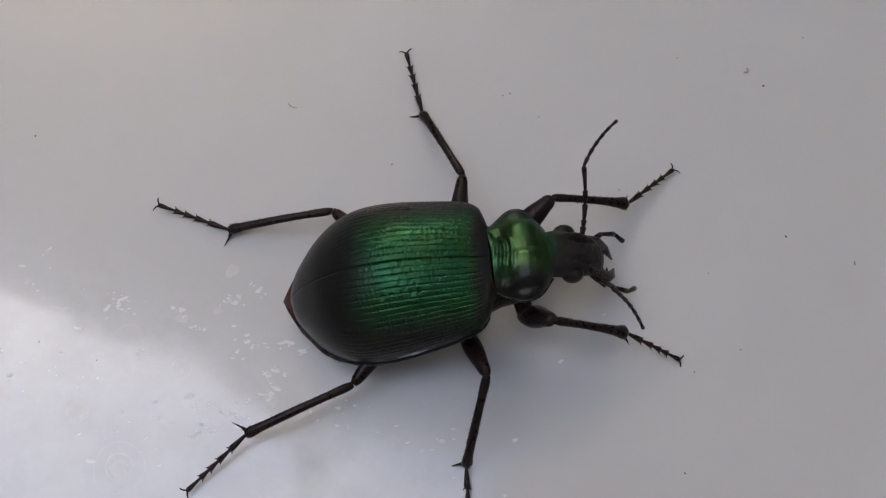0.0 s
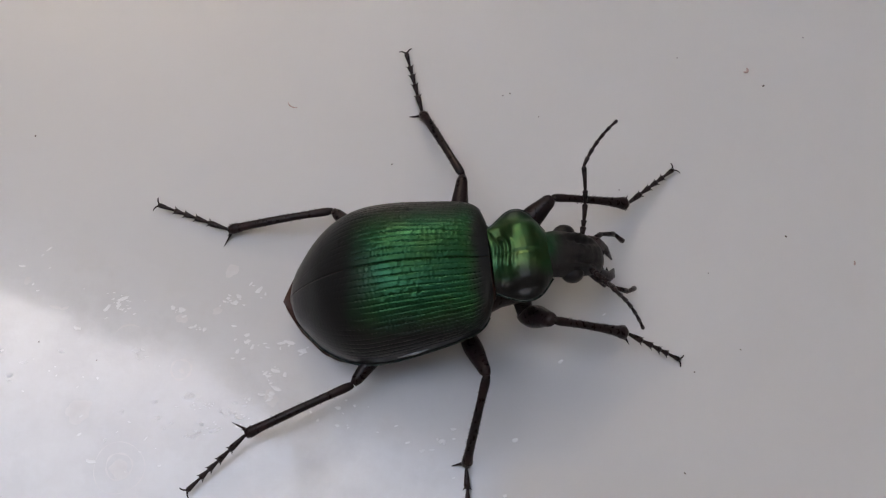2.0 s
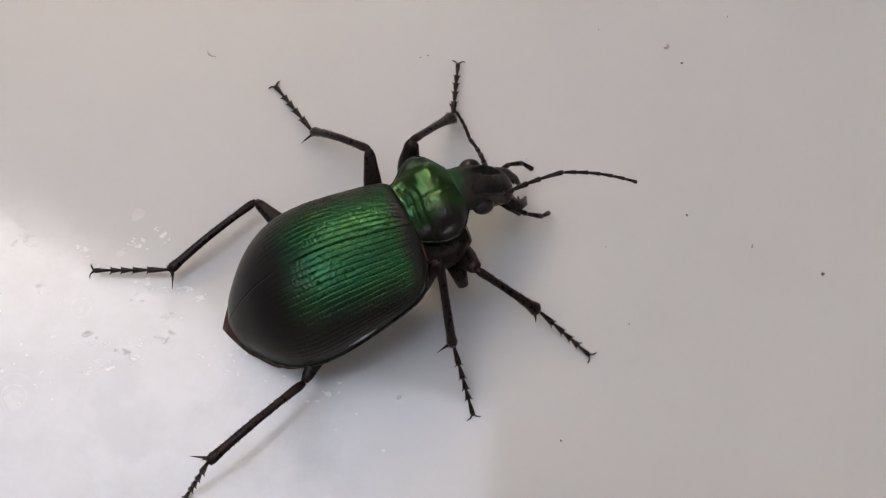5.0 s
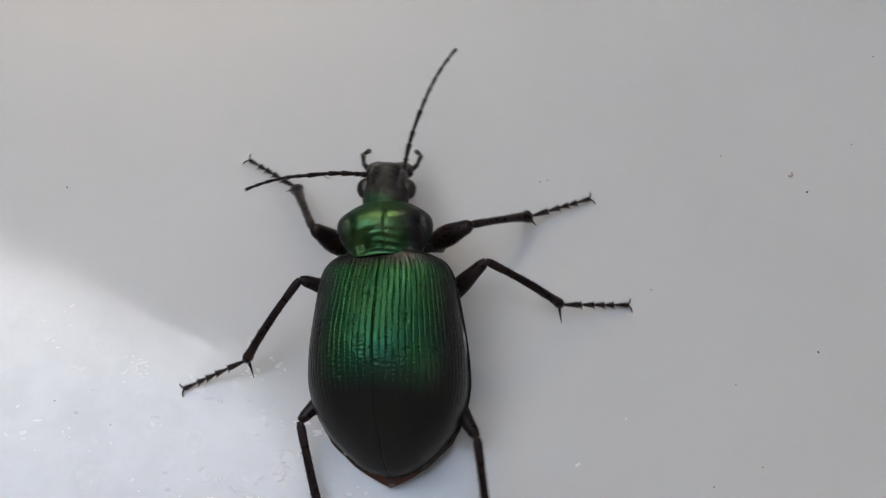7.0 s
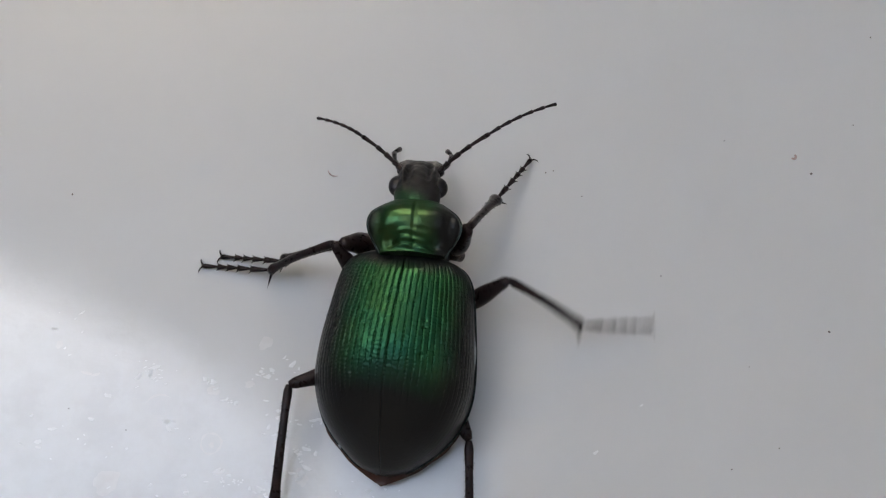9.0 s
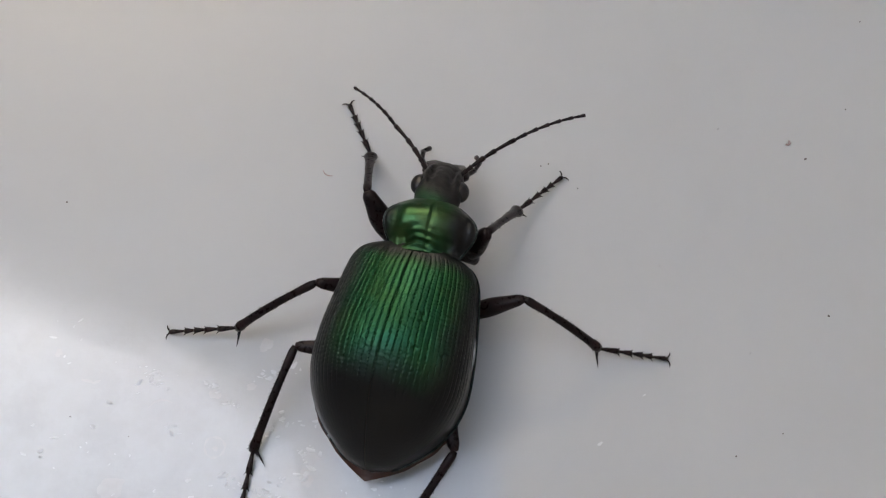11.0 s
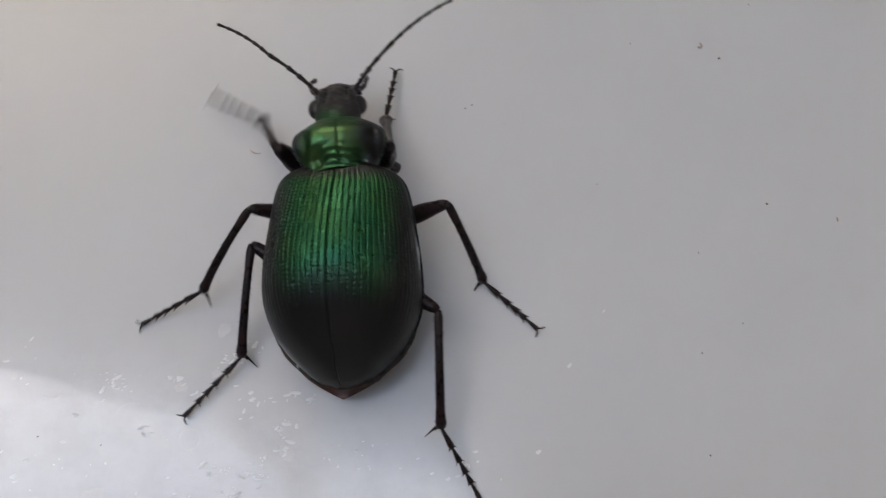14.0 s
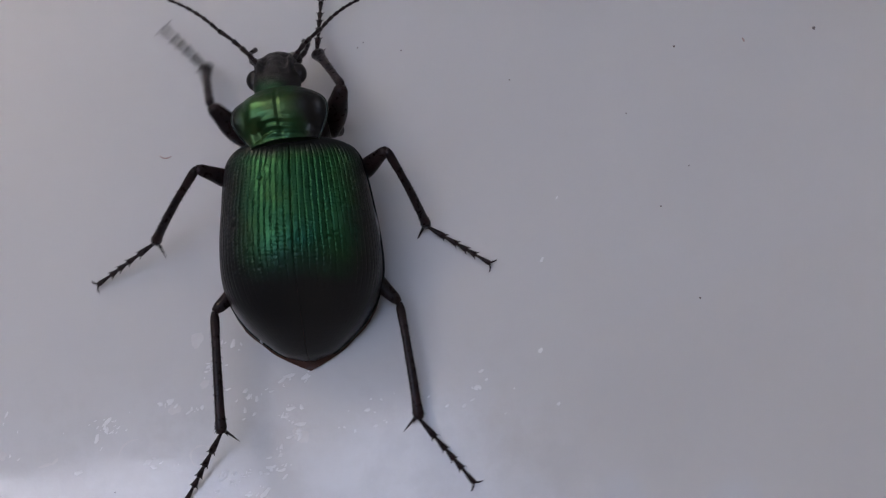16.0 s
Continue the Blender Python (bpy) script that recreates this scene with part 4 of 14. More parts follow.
    walk(head, [
        (0, pose(-0.00103, 0.00373, 0.00675, -17.8, -5.7, 5.4)), (2.75, pose(-0.00103, 0.00373, 0.00675, -17.8, -5.7, 5.4)),
        (3, pose(-0.00102, 0.00373, 0.00675, -17.8, -5.8, 5.2)), (3.2, pose(-0.00089, 0.00374, 0.00677, -17.2, -6.2, -0.7)),
        (5.3, pose(-0.00282, 0.00341, 0.00731, -14.5, 3.3, -2.0)), (5.5, pose(-0.00261, 0.00358, 0.00730, -14.9, 3.1, -10.7)),
        (5.7, pose(-0.00115, 0.00366, 0.00780, -13.0, 5.5, -0.4)), (6, pose(-0.00004, 0.00357, 0.00856, -12.7, 8.8, -11.7)),
        (6.2, pose(0.00086, 0.00356, 0.00787, -13.2, 7.8, -16.5)), (6.5, pose(-0.00000, 0.00330, 0.00714, -12.2, 6.3, -11.6)),
        (6.7, pose(-0.00021, 0.00331, 0.00739, -11.9, 5.6, -10.5)), (7, pose(-0.00085, 0.00324, 0.00777, -10.6, 4.1, 0.6)),
        (7.2, pose(-0.00157, 0.00358, 0.00748, -13.3, 2.1, 1.4)), (7.5, pose(-0.00173, 0.00379, 0.00697, -17.4, -1.0, -0.2)),
        (7.7, pose(-0.00104, 0.00352, 0.00685, -15.3, -1.0, 4.0)), (8, pose(-0.00083, 0.00331, 0.00665, -12.2, -1.4, 4.2)),
        (8.2, pose(-0.00058, 0.00329, 0.00702, -10.7, -1.0, 5.7)), (8.5, pose(-0.00094, 0.00320, 0.00758, -8.6, -0.4, 5.3)),
        (8.7, pose(-0.00117, 0.00326, 0.00793, -9.9, -0.9, 6.2)), (9, pose(-0.00080, 0.00339, 0.00848, -11.9, -1.6, 5.6)),
        (9.2, pose(-0.00092, 0.00335, 0.00840, -11.6, -1.2, 4.0)), (11.3, pose(-0.00046, 0.00330, 0.00763, -8.7, 2.6, 4.4)),
        (11.5, pose(-0.00099, 0.00329, 0.00759, -8.3, 2.7, 7.2)), (11.8, pose(-0.00137, 0.00334, 0.00765, -8.8, 2.3, 5.8)),
        (12, pose(-0.00141, 0.00335, 0.00767, -8.9, 1.7, 9.0)), (12.2, pose(-0.00137, 0.00327, 0.00795, -9.5, 0.6, 6.6)),
        (12.5, pose(-0.00112, 0.00320, 0.00837, -10.2, -1.2, 5.9)), (12.8, pose(-0.00026, 0.00333, 0.00795, -10.3, 2.1, 5.3)),
        (13, pose(-0.00079, 0.00331, 0.00772, -10.6, 4.4, 3.5)), (13.2, pose(-0.00092, 0.00360, 0.00749, -11.0, 3.3, 3.6)),
        (13.5, pose(-0.00109, 0.00332, 0.00712, -11.5, 1.5, 8.9)), (13.8, pose(-0.00046, 0.00318, 0.00747, -11.1, 1.2, 4.5)),
        (14, pose(-0.00101, 0.00318, 0.00773, -10.7, 0.8, 8.6)), (14.2, pose(-0.00150, 0.00352, 0.00757, -12.2, -1.2, 6.7)),
        (14.5, pose(-0.00126, 0.00376, 0.00736, -14.9, -4.0, 12.3)), (14.8, pose(-0.00163, 0.00384, 0.00774, -15.7, -4.7, 6.9)),
        (15, pose(-0.00134, 0.00334, 0.00808, -16.2, -5.3, 4.7)), (15.2, pose(-0.00068, 0.00333, 0.00803, -16.6, -5.6, 6.9)),
        (15.5, pose(-0.00110, 0.00317, 0.00782, -16.9, -6.2, 7.7)), (15.8, pose(-0.00141, 0.00315, 0.00776, -18.0, -7.4, 8.9)),
        (16, pose(-0.00155, 0.00322, 0.00771, -18.3, -8.4, 6.5)),
    ])
    walk(ANT["left"][0], [
        (0, pose(-0.00227, 0.00670, 0.00476, 16.2, 3.6, 83.9)), (2.75, pose(-0.00227, 0.00670, 0.00476, 16.2, 3.6, 83.9)),
        (2.875, pose(-0.00226, 0.00670, 0.00476, 16.1, 3.6, 83.4)), (3, pose(-0.00225, 0.00670, 0.00476, 16.0, 3.5, 82.9)),
        (3.1, pose(-0.00201, 0.00681, 0.00478, 14.5, 3.5, 82.8)), (3.2, pose(-0.00179, 0.00684, 0.00480, 13.2, 3.5, 82.7)),
        (3.4, pose(-0.00188, 0.00666, 0.00482, 13.6, 3.6, 83.3)), (3.6, pose(-0.00208, 0.00652, 0.00485, 14.5, 3.7, 84.5)),
        (3.8, pose(-0.00234, 0.00644, 0.00491, 15.7, 3.7, 86.2)), (4, pose(-0.00265, 0.00639, 0.00500, 17.0, 3.5, 88.2)),
        (4.25, pose(-0.00308, 0.00639, 0.00515, -7.7, 2.9, 88.0)), (4.5, pose(-0.00342, 0.00641, 0.00531, -32.7, 2.4, 87.0)),
        (4.7, pose(-0.00367, 0.00645, 0.00545, -38.5, 2.1, 85.0)), (4.9, pose(-0.00385, 0.00650, 0.00557, -44.3, 2.0, 81.9)),
        (5.1, pose(-0.00395, 0.00655, 0.00565, -26.6, 1.2, 93.9)), (5.3, pose(-0.00396, 0.00663, 0.00568, -8.8, 0.6, 102.1)),
        (5.4, pose(-0.00386, 0.00679, 0.00567, -20.8, 0.9, 98.0)), (5.5, pose(-0.00324, 0.00692, 0.00563, -32.7, 1.2, 93.1)),
        (5.6, pose(-0.00287, 0.00696, 0.00584, -37.3, 0.9, 89.5)), (5.7, pose(-0.00242, 0.00688, 0.00630, -41.1, 0.6, 83.6)),
        (5.85, pose(-0.00161, 0.00682, 0.00699, -28.8, -1.6, 91.0)), (6, pose(-0.00074, 0.00701, 0.00715, -17.3, -3.0, 96.3)),
        (6.1, pose(0.00000, 0.00701, 0.00687, -21.2, -1.8, 87.6)), (6.2, pose(0.00048, 0.00702, 0.00641, -25.2, -0.6, 78.9)),
        (6.35, pose(0.00036, 0.00692, 0.00591, 1.9, -3.0, 98.7)), (6.5, pose(-0.00064, 0.00674, 0.00570, 28.9, -4.7, 119.0)),
        (6.6, pose(-0.00087, 0.00674, 0.00579, 29.0, -4.6, 118.9)), (6.7, pose(-0.00089, 0.00675, 0.00595, 29.4, -4.4, 118.2)),
        (6.85, pose(-0.00132, 0.00665, 0.00625, 30.3, -3.8, 110.0)), (7, pose(-0.00214, 0.00651, 0.00637, 30.3, -3.2, 103.4)),
        (7.1, pose(-0.00262, 0.00658, 0.00622, 28.9, -2.3, 104.7)), (7.2, pose(-0.00286, 0.00676, 0.00589, 27.5, -0.2, 104.4)),
        (7.35, pose(-0.00287, 0.00687, 0.00543, 13.7, 2.9, 80.5)), (7.5, pose(-0.00284, 0.00688, 0.00509, -2.6, 3.3, 59.3)),
        (7.6, pose(-0.00268, 0.00674, 0.00507, -15.7, 2.2, 50.3)), (7.7, pose(-0.00238, 0.00659, 0.00509, -28.0, 0.6, 40.2)),
        (7.85, pose(-0.00227, 0.00650, 0.00503, -21.0, -0.8, 39.5)), (8, pose(-0.00217, 0.00646, 0.00505, -14.5, -1.6, 38.9)),
        (8.1, pose(-0.00198, 0.00647, 0.00523, -8.7, -1.9, 35.0)), (8.2, pose(-0.00202, 0.00644, 0.00551, -2.9, -1.9, 32.6)),
        (8.35, pose(-0.00218, 0.00643, 0.00586, -9.8, -2.4, 38.4)), (8.5, pose(-0.00239, 0.00641, 0.00621, -17.1, -3.0, 43.7)),
        (8.6, pose(-0.00256, 0.00640, 0.00634, -11.4, -2.8, 41.9)), (8.7, pose(-0.00265, 0.00642, 0.00647, -6.2, -2.5, 40.2)),
        (8.85, pose(-0.00240, 0.00648, 0.00676, -12.2, -2.1, 45.3)), (9, pose(-0.00222, 0.00652, 0.00689, -16.9, -1.9, 50.9)),
        (9.1, pose(-0.00225, 0.00652, 0.00687, -14.8, -1.9, 48.8)), (9.2, pose(-0.00227, 0.00651, 0.00684, -12.5, -1.8, 46.7)),
        (9.35, pose(-0.00223, 0.00654, 0.00679, -18.5, -1.7, 43.5)), (9.5, pose(-0.00219, 0.00656, 0.00674, -24.3, -1.6, 40.1)),
        (9.65, pose(-0.00217, 0.00658, 0.00670, -13.3, -1.4, 37.0)), (9.8, pose(-0.00215, 0.00659, 0.00667, -2.3, -1.2, 34.4)),
        (9.95, pose(-0.00213, 0.00660, 0.00664, -10.2, -1.3, 38.8)), (10.1, pose(-0.00211, 0.00661, 0.00661, -17.9, -1.4, 43.5)),
        (10.25, pose(-0.00209, 0.00661, 0.00658, -11.6, -1.3, 41.2)), (10.4, pose(-0.00207, 0.00661, 0.00655, -5.3, -1.1, 39.1)),
        (10.55, pose(-0.00206, 0.00661, 0.00653, -9.4, -1.4, 45.2)), (10.7, pose(-0.00204, 0.00660, 0.00649, -13.3, -1.7, 51.7)),
        (10.85, pose(-0.00201, 0.00659, 0.00645, -11.0, -1.4, 48.9)), (11, pose(-0.00199, 0.00656, 0.00641, -8.6, -1.2, 46.3)),
        (11.15, pose(-0.00196, 0.00655, 0.00637, -9.1, -0.9, 43.2)), (11.3, pose(-0.00192, 0.00653, 0.00631, -9.4, -0.4, 40.1)),
        (11.4, pose(-0.00217, 0.00649, 0.00628, -10.5, -0.7, 44.1)), (11.5, pose(-0.00262, 0.00645, 0.00629, -11.8, -1.1, 48.6)),
        (11.65, pose(-0.00293, 0.00649, 0.00632, -14.3, -0.7, 43.4)), (11.8, pose(-0.00291, 0.00653, 0.00632, -16.6, -0.3, 37.1)),
        (11.9, pose(-0.00300, 0.00650, 0.00631, -15.4, -0.4, 39.0)), (12, pose(-0.00311, 0.00645, 0.00632, -14.1, -0.7, 40.8)),
        (12.1, pose(-0.00301, 0.00645, 0.00640, -14.2, -0.6, 35.2)), (12.2, pose(-0.00291, 0.00643, 0.00654, -14.1, -0.8, 29.6)),
        (12.35, pose(-0.00294, 0.00638, 0.00675, -17.3, -2.0, 35.4)), (12.5, pose(-0.00257, 0.00636, 0.00689, -20.2, -2.6, 40.4)),
        (12.65, pose(-0.00200, 0.00643, 0.00675, -13.8, -1.5, 37.2)), (12.8, pose(-0.00176, 0.00649, 0.00653, -7.2, 0.5, 35.5)),
        (12.9, pose(-0.00190, 0.00645, 0.00641, -8.9, 1.3, 42.9)), (13, pose(-0.00225, 0.00651, 0.00633, -10.8, 1.2, 50.9)),
        (13.1, pose(-0.00236, 0.00674, 0.00622, -11.3, 1.0, 50.9)), (13.2, pose(-0.00235, 0.00680, 0.00605, -12.1, 0.8, 50.3)),
        (13.35, pose(-0.00254, 0.00654, 0.00580, -6.9, 0.8, 43.0)), (13.5, pose(-0.00277, 0.00636, 0.00562, -1.4, 0.7, 36.2)),
        (13.65, pose(-0.00230, 0.00636, 0.00574, -6.9, 0.1, 40.5)), (13.8, pose(-0.00190, 0.00634, 0.00598, -12.1, -0.3, 45.0)),
        (13.9, pose(-0.00220, 0.00628, 0.00617, 0.6, -0.7, 49.6)), (14, pose(-0.00265, 0.00625, 0.00626, 13.0, -1.1, 54.0)),
        (14.1, pose(-0.00286, 0.00631, 0.00616, 7.5, -1.2, 47.1)), (14.2, pose(-0.00298, 0.00641, 0.00597, 1.3, -1.4, 40.5)),
        (14.35, pose(-0.00305, 0.00629, 0.00574, -5.1, -1.9, 42.8)), (14.5, pose(-0.00294, 0.00613, 0.00556, -11.4, -2.3, 44.8)),
        (14.65, pose(-0.00300, 0.00627, 0.00564, -13.5, -2.7, 39.9)), (14.8, pose(-0.00301, 0.00639, 0.00589, -15.2, -2.9, 35.3)),
        (14.9, pose(-0.00294, 0.00618, 0.00607, -13.4, -2.6, 38.1)), (15, pose(-0.00258, 0.00592, 0.00618, -11.5, -2.4, 39.8)),
        (15.1, pose(-0.00217, 0.00589, 0.00617, -10.6, -2.6, 39.4)), (15.2, pose(-0.00202, 0.00590, 0.00611, -9.6, -2.7, 39.9)),
        (15.35, pose(-0.00219, 0.00588, 0.00599, -13.3, -2.9, 40.0)), (15.5, pose(-0.00245, 0.00587, 0.00588, -17.1, -3.1, 40.3)),
        (15.65, pose(-0.00253, 0.00589, 0.00582, -18.7, -3.6, 39.0)), (15.8, pose(-0.00277, 0.00593, 0.00573, -20.5, -3.9, 38.5)),
        (15.9, pose(-0.00291, 0.00602, 0.00566, -21.3, -4.0, 39.9)), (16, pose(-0.00275, 0.00616, 0.00565, -21.5, -4.1, 40.2)),
    ])
    walk(ANT["left"][1], [
        (0, pose(-0.00722, 0.00732, 0.00621, 23.8, 179.5, 51.6)), (2.75, pose(-0.00722, 0.00732, 0.00621, 23.8, 179.5, 51.6)),
        (2.875, pose(-0.00722, 0.00737, 0.00620, 22.8, 179.6, 51.9)), (3, pose(-0.00720, 0.00741, 0.00619, 21.7, 179.7, 52.4)),
        (3.1, pose(-0.00699, 0.00752, 0.00609, 20.0, 179.4, 50.6)), (3.2, pose(-0.00681, 0.00756, 0.00599, 18.3, 179.2, 49.0)),
        (3.4, pose(-0.00688, 0.00733, 0.00605, 19.3, 159.5, 56.3)), (3.6, pose(-0.00708, 0.00710, 0.00616, 22.8, 140.1, 65.8)),
        (3.8, pose(-0.00733, 0.00687, 0.00632, 32.6, 121.4, 81.1)), (4, pose(-0.00762, 0.00665, 0.00652, -113.3, 73.6, -59.6)),
        (4.25, pose(-0.00823, 0.00653, 0.00447, -46.5, 64.3, 34.4)), (4.5, pose(-0.00779, 0.00652, 0.00251, -26.8, 41.6, 82.7)),
        (4.7, pose(-0.00773, 0.00668, 0.00222, -23.6, 21.3, 89.0)), (4.9, pose(-0.00756, 0.00691, 0.00194, -23.9, 1.5, 93.6)),
        (5.1, pose(-0.00859, 0.00619, 0.00333, -27.2, 1.4, 89.6)), (5.3, pose(-0.00898, 0.00554, 0.00489, -30.7, 1.7, 84.6)),
        (5.4, pose(-0.00867, 0.00608, 0.00382, -23.0, 1.6, 86.9)), (5.5, pose(-0.00761, 0.00662, 0.00283, -15.3, 1.4, 88.9)),
        (5.6, pose(-0.00699, 0.00695, 0.00269, -18.5, 0.7, 92.7)), (5.7, pose(-0.00633, 0.00729, 0.00288, -21.1, -0.5, 95.4)),
        (5.85, pose(-0.00616, 0.00681, 0.00449, -24.1, -2.1, 95.1)), (6, pose(-0.00568, 0.00655, 0.00560, -28.3, -3.0, 96.0)),
        (6.1, pose(-0.00484, 0.00727, 0.00500, -20.7, -2.7, 94.0)), (6.2, pose(-0.00413, 0.00795, 0.00420, -13.2, -2.4, 92.2)),
        (6.35, pose(-0.00478, 0.00612, 0.00609, -23.7, -2.9, 97.9)), (6.5, pose(-0.00453, 0.00435, 0.00821, -34.2, -3.7, 107.2)),
        (6.6, pose(-0.00476, 0.00437, 0.00831, -33.2, -3.6, 106.3)), (6.7, pose(-0.00479, 0.00443, 0.00850, -32.1, -3.4, 104.8)),
        (6.85, pose(-0.00548, 0.00495, 0.00886, -27.1, -2.9, 97.9)), (7, pose(-0.00647, 0.00532, 0.00900, -22.3, -2.6, 93.4)),
        (7.1, pose(-0.00700, 0.00533, 0.00874, -24.3, -1.8, 95.4)), (7.2, pose(-0.00732, 0.00561, 0.00829, -26.4, 0.1, 95.8)),
        (7.35, pose(-0.00784, 0.00777, 0.00666, -23.9, 2.9, 82.1)), (7.5, pose(-0.00731, 0.00952, 0.00486, -20.5, 3.8, 69.7)),
        (7.6, pose(-0.00657, 0.00990, 0.00366, -20.9, 2.9, 65.8)), (7.7, pose(-0.00536, 0.01007, 0.00265, -20.9, 1.5, 61.6)),
        (7.85, pose(-0.00534, 0.01025, 0.00317, -21.9, -0.5, 56.0)), (8, pose(-0.00530, 0.01041, 0.00375, -22.8, -1.6, 50.4)),
        (8.1, pose(-0.00490, 0.01069, 0.00445, -20.2, -2.0, 49.0)), (8.2, pose(-0.00481, 0.01082, 0.00526, -17.5, -2.3, 48.9)),
        (8.35, pose(-0.00534, 0.01047, 0.00499, -18.4, -3.0, 52.6)), (8.5, pose(-0.00577, 0.01007, 0.00469, -19.6, -3.6, 55.5)),
        (8.6, pose(-0.00593, 0.01023, 0.00532, -27.1, -3.8, 69.6)), (8.7, pose(-0.00598, 0.01038, 0.00591, -33.6, -3.2, 85.3)),
        (8.85, pose(-0.00599, 0.01009, 0.00567, -31.8, -2.0, 73.9)), (9, pose(-0.00604, 0.00970, 0.00538, -29.1, -1.8, 63.4)),
        (9.1, pose(-0.00599, 0.00986, 0.00555, -22.4, -1.8, 59.9)), (9.2, pose(-0.00593, 0.01003, 0.00572, -15.6, -1.9, 56.6)),
        (9.35, pose(-0.00559, 0.01015, 0.00516, -16.9, -1.9, 59.0)), (9.5, pose(-0.00520, 0.01023, 0.00461, -18.2, -1.9, 61.5)),
        (9.65, pose(-0.00519, 0.01064, 0.00552, -17.5, -1.9, 56.1)), (9.8, pose(-0.00507, 0.01089, 0.00647, -16.8, -1.7, 50.7)),
        (9.95, pose(-0.00532, 0.01060, 0.00573, -18.5, -1.8, 53.0)), (10.1, pose(-0.00549, 0.01023, 0.00502, -20.0, -1.9, 55.3)),
        (10.25, pose(-0.00543, 0.01046, 0.00554, -26.6, -2.4, 68.9)), (10.4, pose(-0.00532, 0.01064, 0.00608, -31.9, -2.9, 84.1)),
        (10.55, pose(-0.00569, 0.01023, 0.00568, -29.0, -2.7, 73.8)), (10.7, pose(-0.00598, 0.00976, 0.00530, -25.5, -2.3, 64.2)),
        (10.85, pose(-0.00585, 0.00995, 0.00547, -18.5, -2.1, 60.0)), (11, pose(-0.00569, 0.01013, 0.00563, -11.7, -1.9, 56.2)),
        (11.15, pose(-0.00547, 0.01030, 0.00555, 9.6, -1.7, 54.6)), (11.3, pose(-0.00522, 0.01045, 0.00546, 31.2, -1.5, 52.9)),
        (11.4, pose(-0.00571, 0.01018, 0.00534, 17.5, -1.9, 57.6)), (11.5, pose(-0.00641, 0.00983, 0.00523, 3.5, -2.3, 62.3)),
        (11.65, pose(-0.00637, 0.01016, 0.00504, -6.5, -1.9, 56.6)), (11.8, pose(-0.00591, 0.01051, 0.00484, -16.5, -1.3, 49.4)),
        (11.9, pose(-0.00615, 0.01041, 0.00494, -10.6, -1.3, 49.1)), (12, pose(-0.00639, 0.01028, 0.00505, -4.9, -1.3, 48.7)),
        (12.1, pose(-0.00590, 0.01058, 0.00513, -8.2, -1.1, 42.4)), (12.2, pose(-0.00539, 0.01083, 0.00527, -11.6, -1.2, 36.1)),
        (12.35, pose(-0.00577, 0.01046, 0.00520, -14.6, -2.3, 43.9)), (12.5, pose(-0.00567, 0.01014, 0.00511, -17.1, -2.9, 50.8)),
        (12.65, pose(-0.00503, 0.01047, 0.00552, -8.8, -1.9, 47.3)), (12.8, pose(-0.00476, 0.01069, 0.00588, -0.3, -0.1, 45.1)),
        (12.9, pose(-0.00542, 0.01021, 0.00561, -6.0, 0.8, 49.9)), (13, pose(-0.00623, 0.00971, 0.00535, -12.1, 0.8, 55.2)),
        (13.1, pose(-0.00633, 0.00994, 0.00520, -13.9, 0.4, 59.0)), (13.2, pose(-0.00627, 0.01003, 0.00497, -16.0, 0.0, 62.1)),
        (13.35, pose(-0.00607, 0.01030, 0.00518, -13.5, 0.3, 54.2)), (13.5, pose(-0.00584, 0.01055, 0.00550, -10.5, 0.3, 46.7)),
        (13.65, pose(-0.00566, 0.01029, 0.00513, -12.2, -0.4, 56.1)), (13.8, pose(-0.00549, 0.00994, 0.00490, -13.4, -1.1, 65.6)),
        (13.9, pose(-0.00615, 0.00964, 0.00623, -11.3, -1.1, 60.1)), (14, pose(-0.00676, 0.00922, 0.00743, -9.3, -1.1, 54.6)),
        (14.1, pose(-0.00665, 0.00980, 0.00685, -8.6, -1.3, 53.3)), (14.2, pose(-0.00636, 0.01036, 0.00609, -8.5, -1.3, 52.0)),
        (14.35, pose(-0.00657, 0.01011, 0.00528, -5.2, -1.3, 58.8)), (14.5, pose(-0.00650, 0.00978, 0.00454, -1.7, -0.8, 65.1)),
        (14.65, pose(-0.00620, 0.01018, 0.00444, -6.8, -1.1, 58.3)), (14.8, pose(-0.00585, 0.01052, 0.00453, -11.3, -1.5, 51.7)),
        (14.9, pose(-0.00602, 0.01019, 0.00487, -12.9, -1.0, 54.8)), (15, pose(-0.00580, 0.00987, 0.00515, -14.3, -0.7, 56.7)),
        (15.1, pose(-0.00538, 0.00987, 0.00521, -15.5, -0.8, 56.3)), (15.2, pose(-0.00527, 0.00986, 0.00524, -16.6, -0.9, 56.6)),
        (15.35, pose(-0.00540, 0.00979, 0.00479, -7.0, -0.5, 61.0)), (15.5, pose(-0.00560, 0.00971, 0.00435, 2.5, -0.0, 65.5)),
        (15.65, pose(-0.00556, 0.00978, 0.00416, -4.5, -0.6, 61.2)), (15.8, pose(-0.00570, 0.00982, 0.00392, -11.6, -1.1, 57.8)),
        (15.9, pose(-0.00592, 0.00982, 0.00378, -16.4, -1.7, 54.0)), (16, pose(-0.00577, 0.00994, 0.00375, -20.5, -2.6, 49.0)),
    ])
